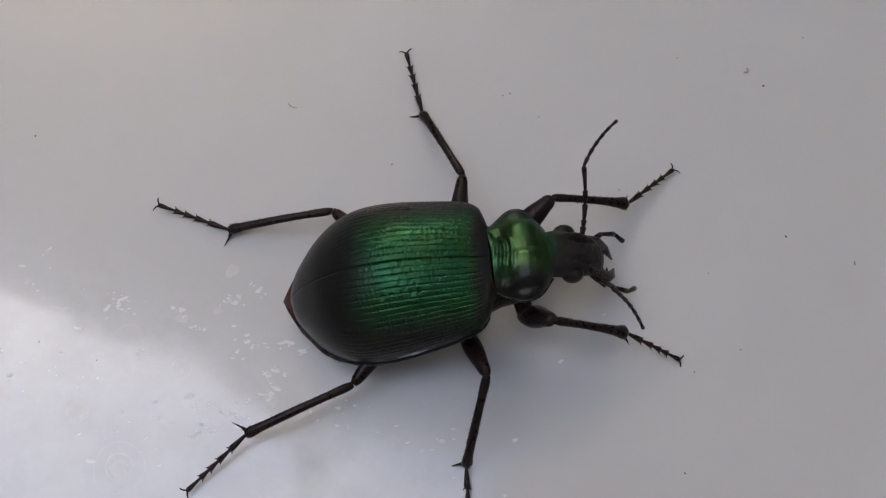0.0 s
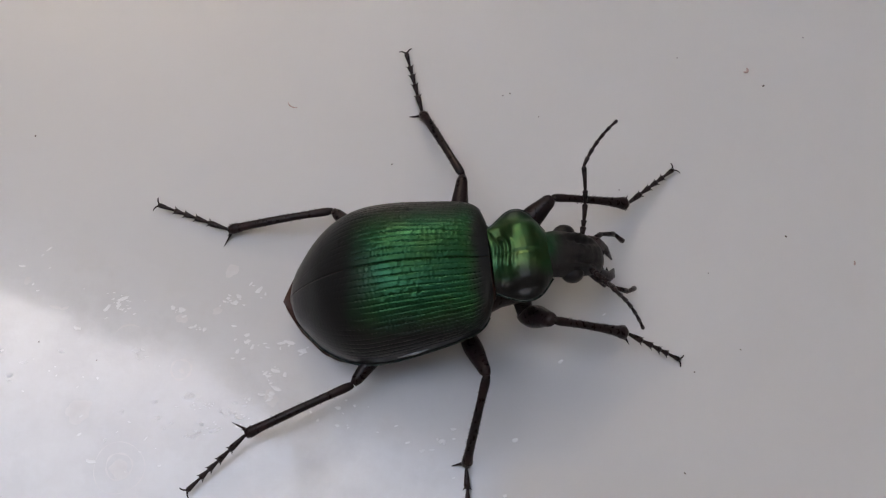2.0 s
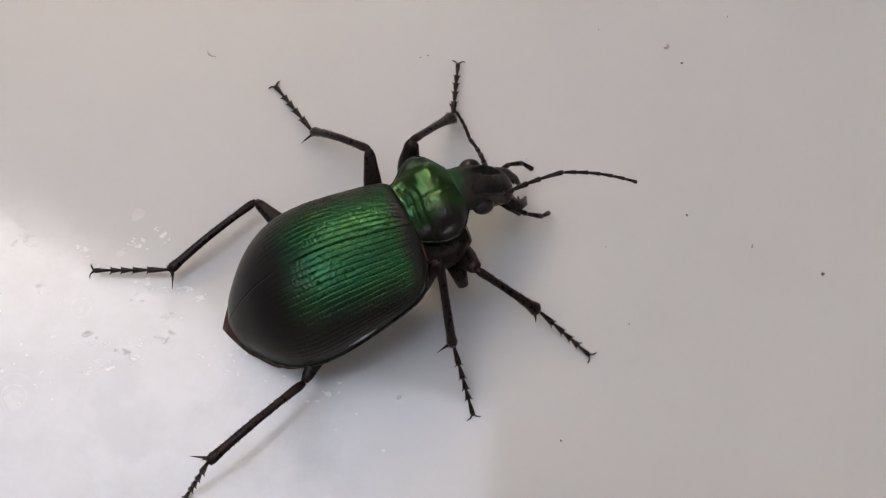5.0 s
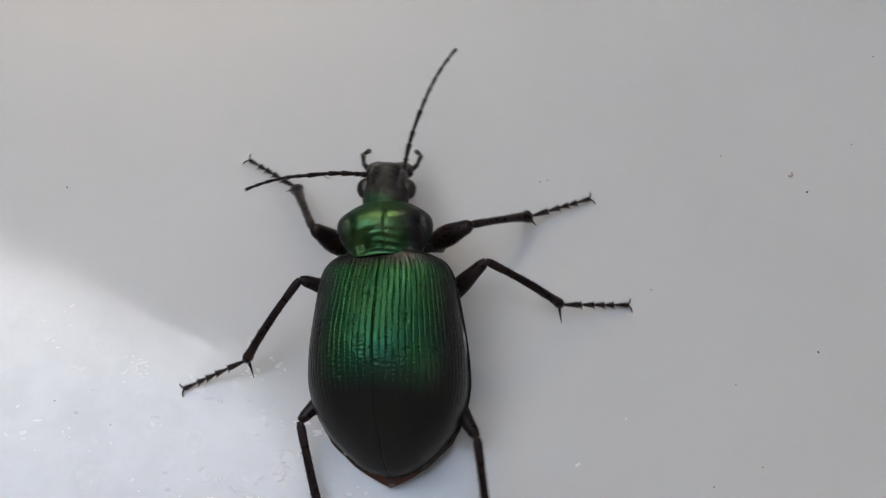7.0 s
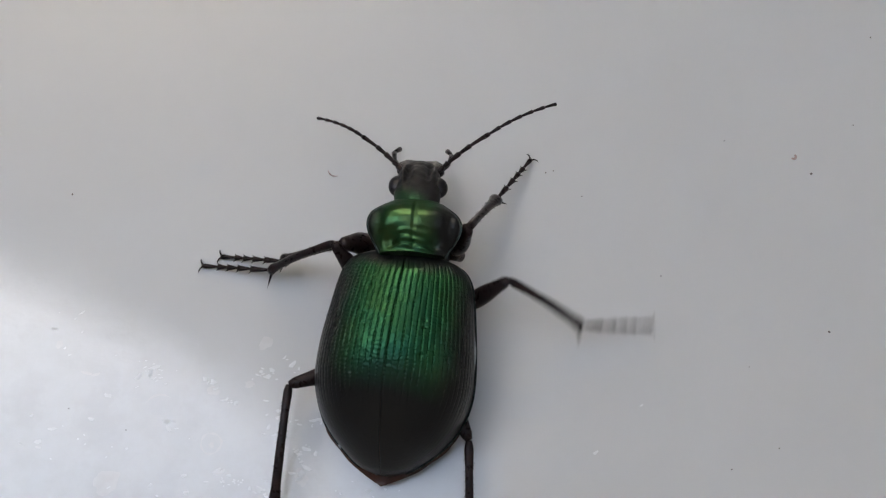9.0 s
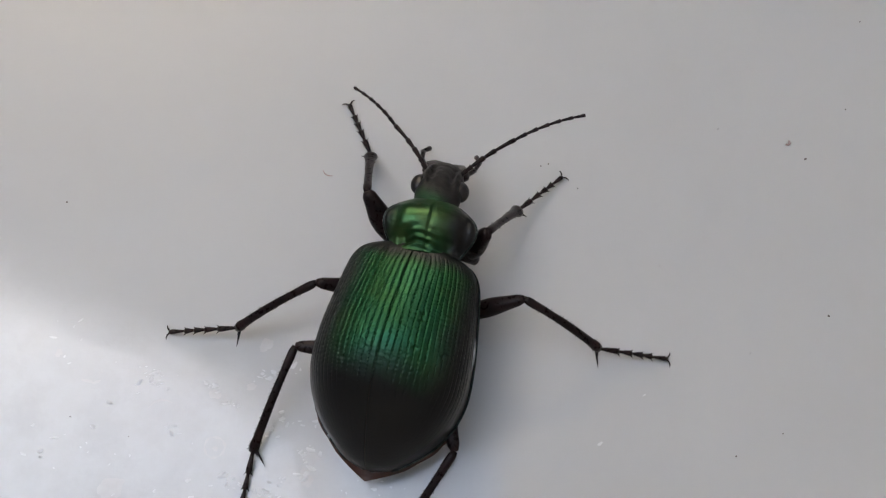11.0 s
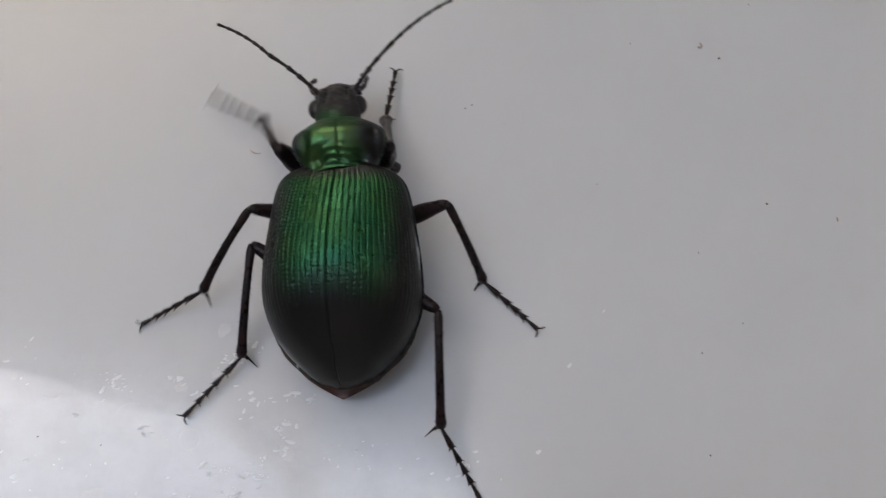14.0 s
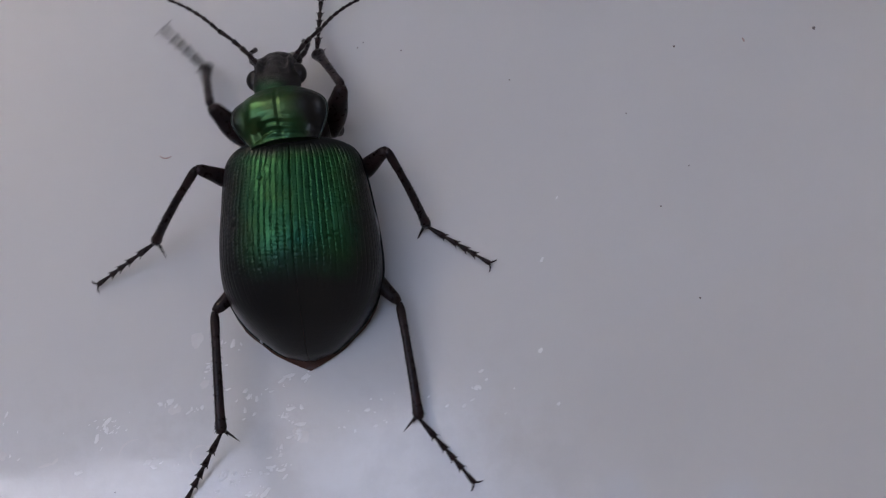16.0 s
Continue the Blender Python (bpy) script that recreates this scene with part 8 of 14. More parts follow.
    walk(LEG["left", "middle"][1], [
        (0, pose(-0.00858, -0.00143, 0.00230, -25.2, 0.0, 113.7)), (2.75, pose(-0.00858, -0.00143, 0.00230, -25.2, 0.0, 113.7)),
        (2.875, pose(-0.00857, -0.00137, 0.00240, -24.8, 0.0, 112.5)), (3, pose(-0.00856, -0.00131, 0.00249, -24.3, 0.0, 111.2)),
        (3.1, pose(-0.00845, -0.00095, 0.00238, -25.3, 0.0, 108.3)), (3.2, pose(-0.00834, -0.00068, 0.00229, -26.3, 0.0, 105.1)),
        (3.4, pose(-0.00851, -0.00096, 0.00236, -25.8, 0.0, 105.6)), (3.6, pose(-0.00873, -0.00125, 0.00248, -24.9, 0.0, 106.7)),
        (3.8, pose(-0.00895, -0.00155, 0.00265, -23.9, 0.0, 108.1)), (4, pose(-0.00917, -0.00183, 0.00285, -22.7, 0.0, 109.8)),
        (4.25, pose(-0.00921, -0.00358, 0.00516, -29.7, 0.0, 124.2)), (4.5, pose(-0.00819, -0.00493, 0.00570, -28.1, 0.0, 143.1)),
        (4.7, pose(-0.00837, -0.00317, 0.00668, -34.0, 0.0, 135.3)), (4.9, pose(-0.00817, -0.00135, 0.00656, -35.6, 0.0, 128.3)),
        (5.1, pose(-0.00813, -0.00096, 0.00646, -38.3, 0.0, 119.9)), (5.3, pose(-0.00806, -0.00054, 0.00626, -40.2, 0.0, 110.6)),
        (5.4, pose(-0.00770, -0.00174, 0.00737, -36.2, 0.0, 123.3)), (5.5, pose(-0.00682, -0.00270, 0.00608, -18.0, 0.0, 141.3)),
        (5.6, pose(-0.00683, -0.00174, 0.00659, -25.4, 0.0, 136.7)), (5.7, pose(-0.00671, -0.00103, 0.00692, -32.1, 0.0, 129.2)),
        (5.85, pose(-0.00698, -0.00175, 0.00654, -17.5, 0.0, 137.2)), (6, pose(-0.00684, -0.00270, 0.00603, -9.3, 0.0, 143.4)),
        (6.1, pose(-0.00675, -0.00276, 0.00564, -10.2, 0.0, 140.4)), (6.2, pose(-0.00665, -0.00303, 0.00563, -16.3, 0.0, 135.6)),
        (6.35, pose(-0.00650, -0.00242, 0.00578, -20.8, 0.0, 132.3)), (6.5, pose(-0.00682, -0.00219, 0.00613, -25.8, 0.0, 130.6)),
        (6.6, pose(-0.00702, -0.00321, 0.00566, -22.5, 0.0, 130.7)), (6.7, pose(-0.00691, -0.00422, 0.00527, -20.6, 0.0, 129.4)),
        (6.85, pose(-0.00697, -0.00283, 0.00604, -24.0, 0.0, 133.6)), (7, pose(-0.00690, -0.00171, 0.00659, -29.5, 0.0, 138.8)),
        (7.1, pose(-0.00737, -0.00243, 0.00632, -29.3, 0.0, 142.1)), (7.2, pose(-0.00775, -0.00307, 0.00634, -31.0, 0.0, 143.7)),
        (7.35, pose(-0.00796, -0.00389, 0.00600, -31.1, 0.0, 142.3)), (7.5, pose(-0.00790, -0.00488, 0.00565, -32.4, 0.0, 140.6)),
        (7.6, pose(-0.00859, -0.00334, 0.00564, -38.5, 0.0, 116.6)), (7.7, pose(-0.00843, -0.00143, 0.00452, -35.3, 0.0, 93.9)),
        (7.85, pose(-0.00811, -0.00147, 0.00476, -38.1, 0.0, 99.1)), (8, pose(-0.00774, -0.00152, 0.00517, -40.4, 0.0, 105.1)),
        (8.1, pose(-0.00800, -0.00326, 0.00497, -40.7, 0.0, 116.6)), (8.2, pose(-0.00772, -0.00508, 0.00452, -39.5, 0.0, 129.3)),
        (8.35, pose(-0.00806, -0.00287, 0.00518, -39.9, 0.0, 107.4)), (8.5, pose(-0.00769, -0.00057, 0.00545, -35.3, 0.0, 86.3)),
        (8.6, pose(-0.00822, -0.00275, 0.00588, -38.8, 0.0, 102.2)), (8.7, pose(-0.00788, -0.00475, 0.00558, -37.1, 0.0, 120.8)),
        (8.85, pose(-0.00750, -0.00214, 0.00685, -40.6, 0.0, 113.2)), (9, pose(-0.00622, 0.00005, 0.00750, -47.0, 0.0, 101.8)),
        (9.1, pose(-0.00719, -0.00173, 0.00699, -38.7, 0.0, 116.3)), (9.2, pose(-0.00755, -0.00374, 0.00595, -29.8, 0.0, 127.7)),
        (9.35, pose(-0.00813, -0.00285, 0.00656, -38.1, 0.0, 106.6)), (9.5, pose(-0.00825, -0.00137, 0.00567, -34.8, 0.0, 90.7)),
        (9.65, pose(-0.00834, -0.00331, 0.00585, -38.5, 0.0, 110.2)), (9.8, pose(-0.00779, -0.00495, 0.00524, -35.2, 0.0, 132.5)),
        (9.95, pose(-0.00815, -0.00280, 0.00619, -39.0, 0.0, 108.4)), (10.1, pose(-0.00752, -0.00040, 0.00612, -34.8, 0.0, 87.3)),
        (10.25, pose(-0.00795, -0.00250, 0.00641, -37.5, 0.0, 102.3)), (10.4, pose(-0.00764, -0.00431, 0.00553, -33.3, 0.0, 120.4)),
        (10.55, pose(-0.00730, -0.00210, 0.00669, -39.4, 0.0, 111.1)), (10.7, pose(-0.00616, -0.00006, 0.00708, -44.8, 0.0, 99.7)),
        (10.85, pose(-0.00699, -0.00179, 0.00666, -37.8, 0.0, 113.4)), (11, pose(-0.00734, -0.00375, 0.00572, -30.7, 0.0, 124.5)),
        (11.15, pose(-0.00737, -0.00228, 0.00636, -37.0, 0.0, 117.0)), (11.3, pose(-0.00699, -0.00089, 0.00663, -42.6, 0.0, 108.1)),
        (11.4, pose(-0.00738, -0.00231, 0.00634, -39.5, 0.0, 126.8)), (11.5, pose(-0.00758, -0.00382, 0.00570, -33.9, 0.0, 145.1)),
        (11.65, pose(-0.00724, -0.00202, 0.00652, -37.0, 0.0, 135.5)), (11.8, pose(-0.00626, -0.00038, 0.00700, -41.0, 0.0, 122.6)),
        (11.9, pose(-0.00678, -0.00028, 0.00693, -43.4, 0.0, 107.1)), (12, pose(-0.00725, 0.00010, 0.00616, -40.9, 0.0, 95.9)),
        (12.1, pose(-0.00787, -0.00190, 0.00668, -40.4, 0.0, 107.6)), (12.2, pose(-0.00791, -0.00373, 0.00612, -34.7, 0.0, 121.8)),
        (12.35, pose(-0.00710, -0.00146, 0.00686, -43.3, 0.0, 123.1)), (12.5, pose(-0.00535, 0.00034, 0.00739, -56.0, 0.0, 120.1)),
        (12.65, pose(-0.00589, -0.00010, 0.00720, -47.3, 0.0, 130.0)), (12.8, pose(-0.00651, -0.00072, 0.00684, -37.1, 0.0, 137.2)),
        (12.9, pose(-0.00724, -0.00287, 0.00611, -31.0, 0.0, 143.6)), (13, pose(-0.00727, -0.00505, 0.00498, -28.2, 0.0, 149.1)),
        (13.1, pose(-0.00718, -0.00306, 0.00603, -31.3, 0.0, 145.1)), (13.2, pose(-0.00660, -0.00117, 0.00661, -35.7, 0.0, 139.3)),
        (13.35, pose(-0.00709, -0.00183, 0.00653, -37.2, 0.0, 134.0)), (13.5, pose(-0.00755, -0.00248, 0.00655, -39.5, 0.0, 128.3)),
        (13.65, pose(-0.00622, -0.00095, 0.00657, -50.3, 0.0, 119.7)), (13.8, pose(-0.00463, -0.00007, 0.00698, -63.7, 0.0, 94.8)),
        (13.9, pose(-0.00601, -0.00113, 0.00664, -49.2, 0.0, 127.2)), (14, pose(-0.00728, -0.00280, 0.00618, -35.5, 0.0, 140.6)),
        (14.1, pose(-0.00765, -0.00371, 0.00608, -37.2, 0.0, 142.8)), (14.2, pose(-0.00787, -0.00449, 0.00580, -38.1, 0.0, 146.0)),
        (14.35, pose(-0.00765, -0.00203, 0.00678, -48.0, 0.0, 122.1)), (14.5, pose(-0.00621, 0.00054, 0.00615, -49.4, 0.0, 97.9)),
        (14.65, pose(-0.00783, -0.00151, 0.00641, -47.5, 0.0, 110.7)), (14.8, pose(-0.00845, -0.00394, 0.00627, -44.0, 0.0, 122.6)),
        (14.9, pose(-0.00765, -0.00167, 0.00698, -48.4, 0.0, 129.1)), (15, pose(-0.00585, 0.00007, 0.00716, -55.3, 0.0, 134.0)),
        (15.1, pose(-0.00562, 0.00017, 0.00704, -55.8, 0.0, 125.9)), (15.2, pose(-0.00551, 0.00024, 0.00709, -56.8, 0.0, 117.8)),
        (15.35, pose(-0.00728, -0.00220, 0.00649, -46.8, 0.0, 138.6)), (15.5, pose(-0.00759, -0.00536, 0.00511, -38.1, 0.0, 152.0)),
        (15.65, pose(-0.00698, -0.00280, 0.00619, -52.8, 0.0, 141.6)), (15.8, pose(-0.00559, -0.00082, 0.00703, -70.8, 0.0, 103.4)),
        (15.9, pose(-0.00659, -0.00109, 0.00681, -57.3, 0.0, 129.9)), (16, pose(-0.00737, -0.00163, 0.00694, -46.8, 0.0, 137.2)),
    ])
    walk(LEG["left", "middle"][2], [
        (0, pose(-0.01506, -0.00428, -0.00103, -1.9, 0.0, 99.5)), (2.75, pose(-0.01506, -0.00428, -0.00103, -1.9, 0.0, 99.5)),
        (2.875, pose(-0.01514, -0.00409, -0.00088, -2.5, 0.0, 98.5)), (3, pose(-0.01522, -0.00389, -0.00073, -3.0, 0.0, 97.7)),
        (3.1, pose(-0.01518, -0.00317, -0.00097, -2.4, 0.0, 97.9)), (3.2, pose(-0.01512, -0.00251, -0.00118, -1.6, 0.0, 98.1)),
        (3.4, pose(-0.01530, -0.00286, -0.00105, -1.1, 0.0, 98.6)), (3.6, pose(-0.01553, -0.00329, -0.00082, -0.2, 0.0, 99.8)),
        (3.8, pose(-0.01576, -0.00377, -0.00052, 0.9, 0.0, 101.4)), (4, pose(-0.01597, -0.00428, -0.00018, 2.1, 0.0, 103.3)),
        (4.25, pose(-0.01483, -0.00740, 0.00128, -4.0, 0.0, 116.2)), (4.5, pose(-0.01227, -0.01038, 0.00206, -10.7, 0.0, 128.6)),
        (4.7, pose(-0.01291, -0.00777, 0.00233, -10.2, 0.0, 117.7)), (4.9, pose(-0.01317, -0.00530, 0.00200, -9.0, 0.0, 106.4)),
        (5.1, pose(-0.01346, -0.00403, 0.00160, -3.4, 0.0, 109.3)), (5.3, pose(-0.01366, -0.00264, 0.00120, 1.9, 0.0, 111.6)),
        (5.4, pose(-0.01294, -0.00518, 0.00277, -4.4, 0.0, 117.3)), (5.5, pose(-0.01136, -0.00837, 0.00372, -10.7, 0.0, 123.0)),
        (5.6, pose(-0.01160, -0.00680, 0.00328, -9.2, 0.0, 116.0)), (5.7, pose(-0.01182, -0.00521, 0.00277, -6.7, 0.0, 107.8)),
        (5.85, pose(-0.01196, -0.00713, 0.00422, -6.3, 0.0, 112.6)), (6, pose(-0.01135, -0.00876, 0.00480, -7.1, 0.0, 118.3)),
        (6.1, pose(-0.01155, -0.00857, 0.00429, -7.0, 0.0, 118.5)), (6.2, pose(-0.01181, -0.00829, 0.00348, -7.1, 0.0, 119.3)),
        (6.35, pose(-0.01184, -0.00727, 0.00304, -7.8, 0.0, 113.2)), (6.5, pose(-0.01212, -0.00673, 0.00276, -8.7, 0.0, 109.1)),
        (6.6, pose(-0.01244, -0.00786, 0.00270, -7.7, 0.0, 109.7)), (6.7, pose(-0.01250, -0.00880, 0.00256, -6.8, 0.0, 109.6)),
        (6.85, pose(-0.01209, -0.00769, 0.00290, -10.8, 0.0, 109.5)), (7, pose(-0.01135, -0.00679, 0.00277, -15.2, 0.0, 111.0)),
        (7.1, pose(-0.01152, -0.00777, 0.00252, -15.2, 0.0, 113.7)), (7.2, pose(-0.01170, -0.00844, 0.00234, -15.0, 0.0, 115.1)),
        (7.35, pose(-0.01203, -0.00917, 0.00198, -11.6, 0.0, 117.8)), (7.5, pose(-0.01207, -0.00996, 0.00148, -7.9, 0.0, 120.4)),
        (7.6, pose(-0.01407, -0.00608, 0.00076, -4.7, 0.0, 99.3)), (7.7, pose(-0.01481, -0.00186, -0.00001, -0.6, 0.0, 78.3)),
        (7.85, pose(-0.01421, -0.00245, -0.00008, -4.2, 0.0, 83.3)), (8, pose(-0.01350, -0.00307, 0.00009, -8.0, 0.0, 88.4)),
        (8.1, pose(-0.01331, -0.00592, -0.00013, -6.3, 0.0, 98.3)), (8.2, pose(-0.01240, -0.00891, -0.00047, -4.4, 0.0, 109.7)),
        (8.35, pose(-0.01379, -0.00467, 0.00016, -4.1, 0.0, 92.7)), (8.5, pose(-0.01407, -0.00016, 0.00092, -2.7, 0.0, 75.0)),
        (8.6, pose(-0.01419, -0.00404, 0.00097, -5.5, 0.0, 90.1)), (8.7, pose(-0.01323, -0.00793, 0.00088, -7.8, 0.0, 105.3)),
        (8.85, pose(-0.01294, -0.00446, 0.00178, -8.9, 0.0, 98.8)), (9, pose(-0.01144, -0.00103, 0.00180, -9.8, 0.0, 92.4)),
        (9.1, pose(-0.01262, -0.00441, 0.00213, -11.8, 0.0, 99.6)), (9.2, pose(-0.01287, -0.00786, 0.00209, -13.4, 0.0, 106.6)),
        (9.35, pose(-0.01403, -0.00461, 0.00173, -6.4, 0.0, 92.2)), (9.5, pose(-0.01469, -0.00145, 0.00120, 1.0, 0.0, 78.2)),
        (9.65, pose(-0.01409, -0.00543, 0.00098, -1.3, 0.0, 94.9)), (9.8, pose(-0.01248, -0.00926, 0.00075, -3.6, 0.0, 111.5)),
        (9.95, pose(-0.01392, -0.00472, 0.00126, -3.4, 0.0, 93.1)), (10.1, pose(-0.01395, -0.00010, 0.00164, -2.6, 0.0, 74.8)),
        (10.25, pose(-0.01402, -0.00382, 0.00164, -4.4, 0.0, 89.5)), (10.4, pose(-0.01325, -0.00761, 0.00125, -6.1, 0.0, 104.2)),
        (10.55, pose(-0.01292, -0.00426, 0.00175, -6.6, 0.0, 98.5)), (10.7, pose(-0.01152, -0.00097, 0.00168, -7.0, 0.0, 93.0)),
        (10.85, pose(-0.01263, -0.00423, 0.00190, -9.0, 0.0, 99.4)), (11, pose(-0.01285, -0.00754, 0.00176, -10.9, 0.0, 105.7)),
        (11.15, pose(-0.01291, -0.00511, 0.00167, -6.8, 0.0, 98.7)), (11.3, pose(-0.01247, -0.00268, 0.00133, -2.5, 0.0, 91.9)),
        (11.4, pose(-0.01220, -0.00592, 0.00139, -6.6, 0.0, 102.6)), (11.5, pose(-0.01127, -0.00910, 0.00136, -10.9, 0.0, 114.0)),
        (11.65, pose(-0.01159, -0.00644, 0.00185, -9.3, 0.0, 112.4)), (11.8, pose(-0.01120, -0.00354, 0.00189, -7.6, 0.0, 109.8)),
        (11.9, pose(-0.01222, -0.00195, 0.00154, -1.6, 0.0, 94.6)), (12, pose(-0.01314, -0.00051, 0.00103, 4.3, 0.0, 79.4)),
        (12.1, pose(-0.01356, -0.00371, 0.00160, -2.0, 0.0, 89.4)), (12.2, pose(-0.01335, -0.00711, 0.00169, -8.4, 0.0, 99.3)),
        (12.35, pose(-0.01183, -0.00453, 0.00155, -7.2, 0.0, 102.8)), (12.5, pose(-0.00910, -0.00183, 0.00096, -5.5, 0.0, 105.4)),
        (12.65, pose(-0.00993, -0.00348, 0.00149, -8.8, 0.0, 109.3)), (12.8, pose(-0.01073, -0.00526, 0.00216, -11.2, 0.0, 114.8)),
        (12.9, pose(-0.01117, -0.00821, 0.00212, -7.4, 0.0, 117.2)), (13, pose(-0.01077, -0.01090, 0.00133, -4.6, 0.0, 120.2)),
        (13.1, pose(-0.01097, -0.00849, 0.00201, -7.5, 0.0, 117.0)), (13.2, pose(-0.01070, -0.00593, 0.00210, -10.6, 0.0, 113.2)),
        (13.35, pose(-0.01154, -0.00614, 0.00182, -11.6, 0.0, 110.7)), (13.5, pose(-0.01229, -0.00623, 0.00157, -12.5, 0.0, 108.4)),
        (13.65, pose(-0.01052, -0.00341, 0.00060, -5.5, 0.0, 106.7)), (13.8, pose(-0.00803, -0.00036, 0.00007, 1.9, 0.0, 105.1)),
        (13.9, pose(-0.01002, -0.00418, 0.00081, -6.1, 0.0, 110.6)), (14, pose(-0.01128, -0.00768, 0.00168, -14.2, 0.0, 116.2)),
        (14.1, pose(-0.01140, -0.00865, 0.00137, -13.1, 0.0, 118.4)), (14.2, pose(-0.01129, -0.00958, 0.00099, -11.9, 0.0, 120.8)),
        (14.35, pose(-0.01209, -0.00481, 0.00096, -9.4, 0.0, 110.5)), (14.5, pose(-0.01126, -0.00016, 0.00020, -7.3, 0.0, 99.6)),
        (14.65, pose(-0.01278, -0.00338, 0.00064, -9.6, 0.0, 101.1)), (14.8, pose(-0.01319, -0.00697, 0.00083, -11.6, 0.0, 102.8)),
        (14.9, pose(-0.01168, -0.00493, 0.00115, -8.5, 0.0, 114.8)), (15, pose(-0.00905, -0.00301, 0.00074, -5.1, 0.0, 125.2)),
        (15.1, pose(-0.00911, -0.00236, 0.00070, -6.5, 0.0, 116.9)), (15.2, pose(-0.00931, -0.00176, 0.00053, -7.8, 0.0, 109.2)),
        (15.35, pose(-0.01079, -0.00619, 0.00083, -7.0, 0.0, 117.2)), (15.5, pose(-0.01046, -0.01075, 0.00032, -6.1, 0.0, 125.1)),
        (15.65, pose(-0.00986, -0.00644, 0.00008, -9.7, 0.0, 117.4)), (15.8, pose(-0.00804, -0.00141, -0.00019, -13.4, 0.0, 110.2)),
        (15.9, pose(-0.00979, -0.00376, 0.00030, -17.2, 0.0, 115.7)), (16, pose(-0.01099, -0.00554, 0.00127, -20.6, 0.0, 120.2)),
    ])
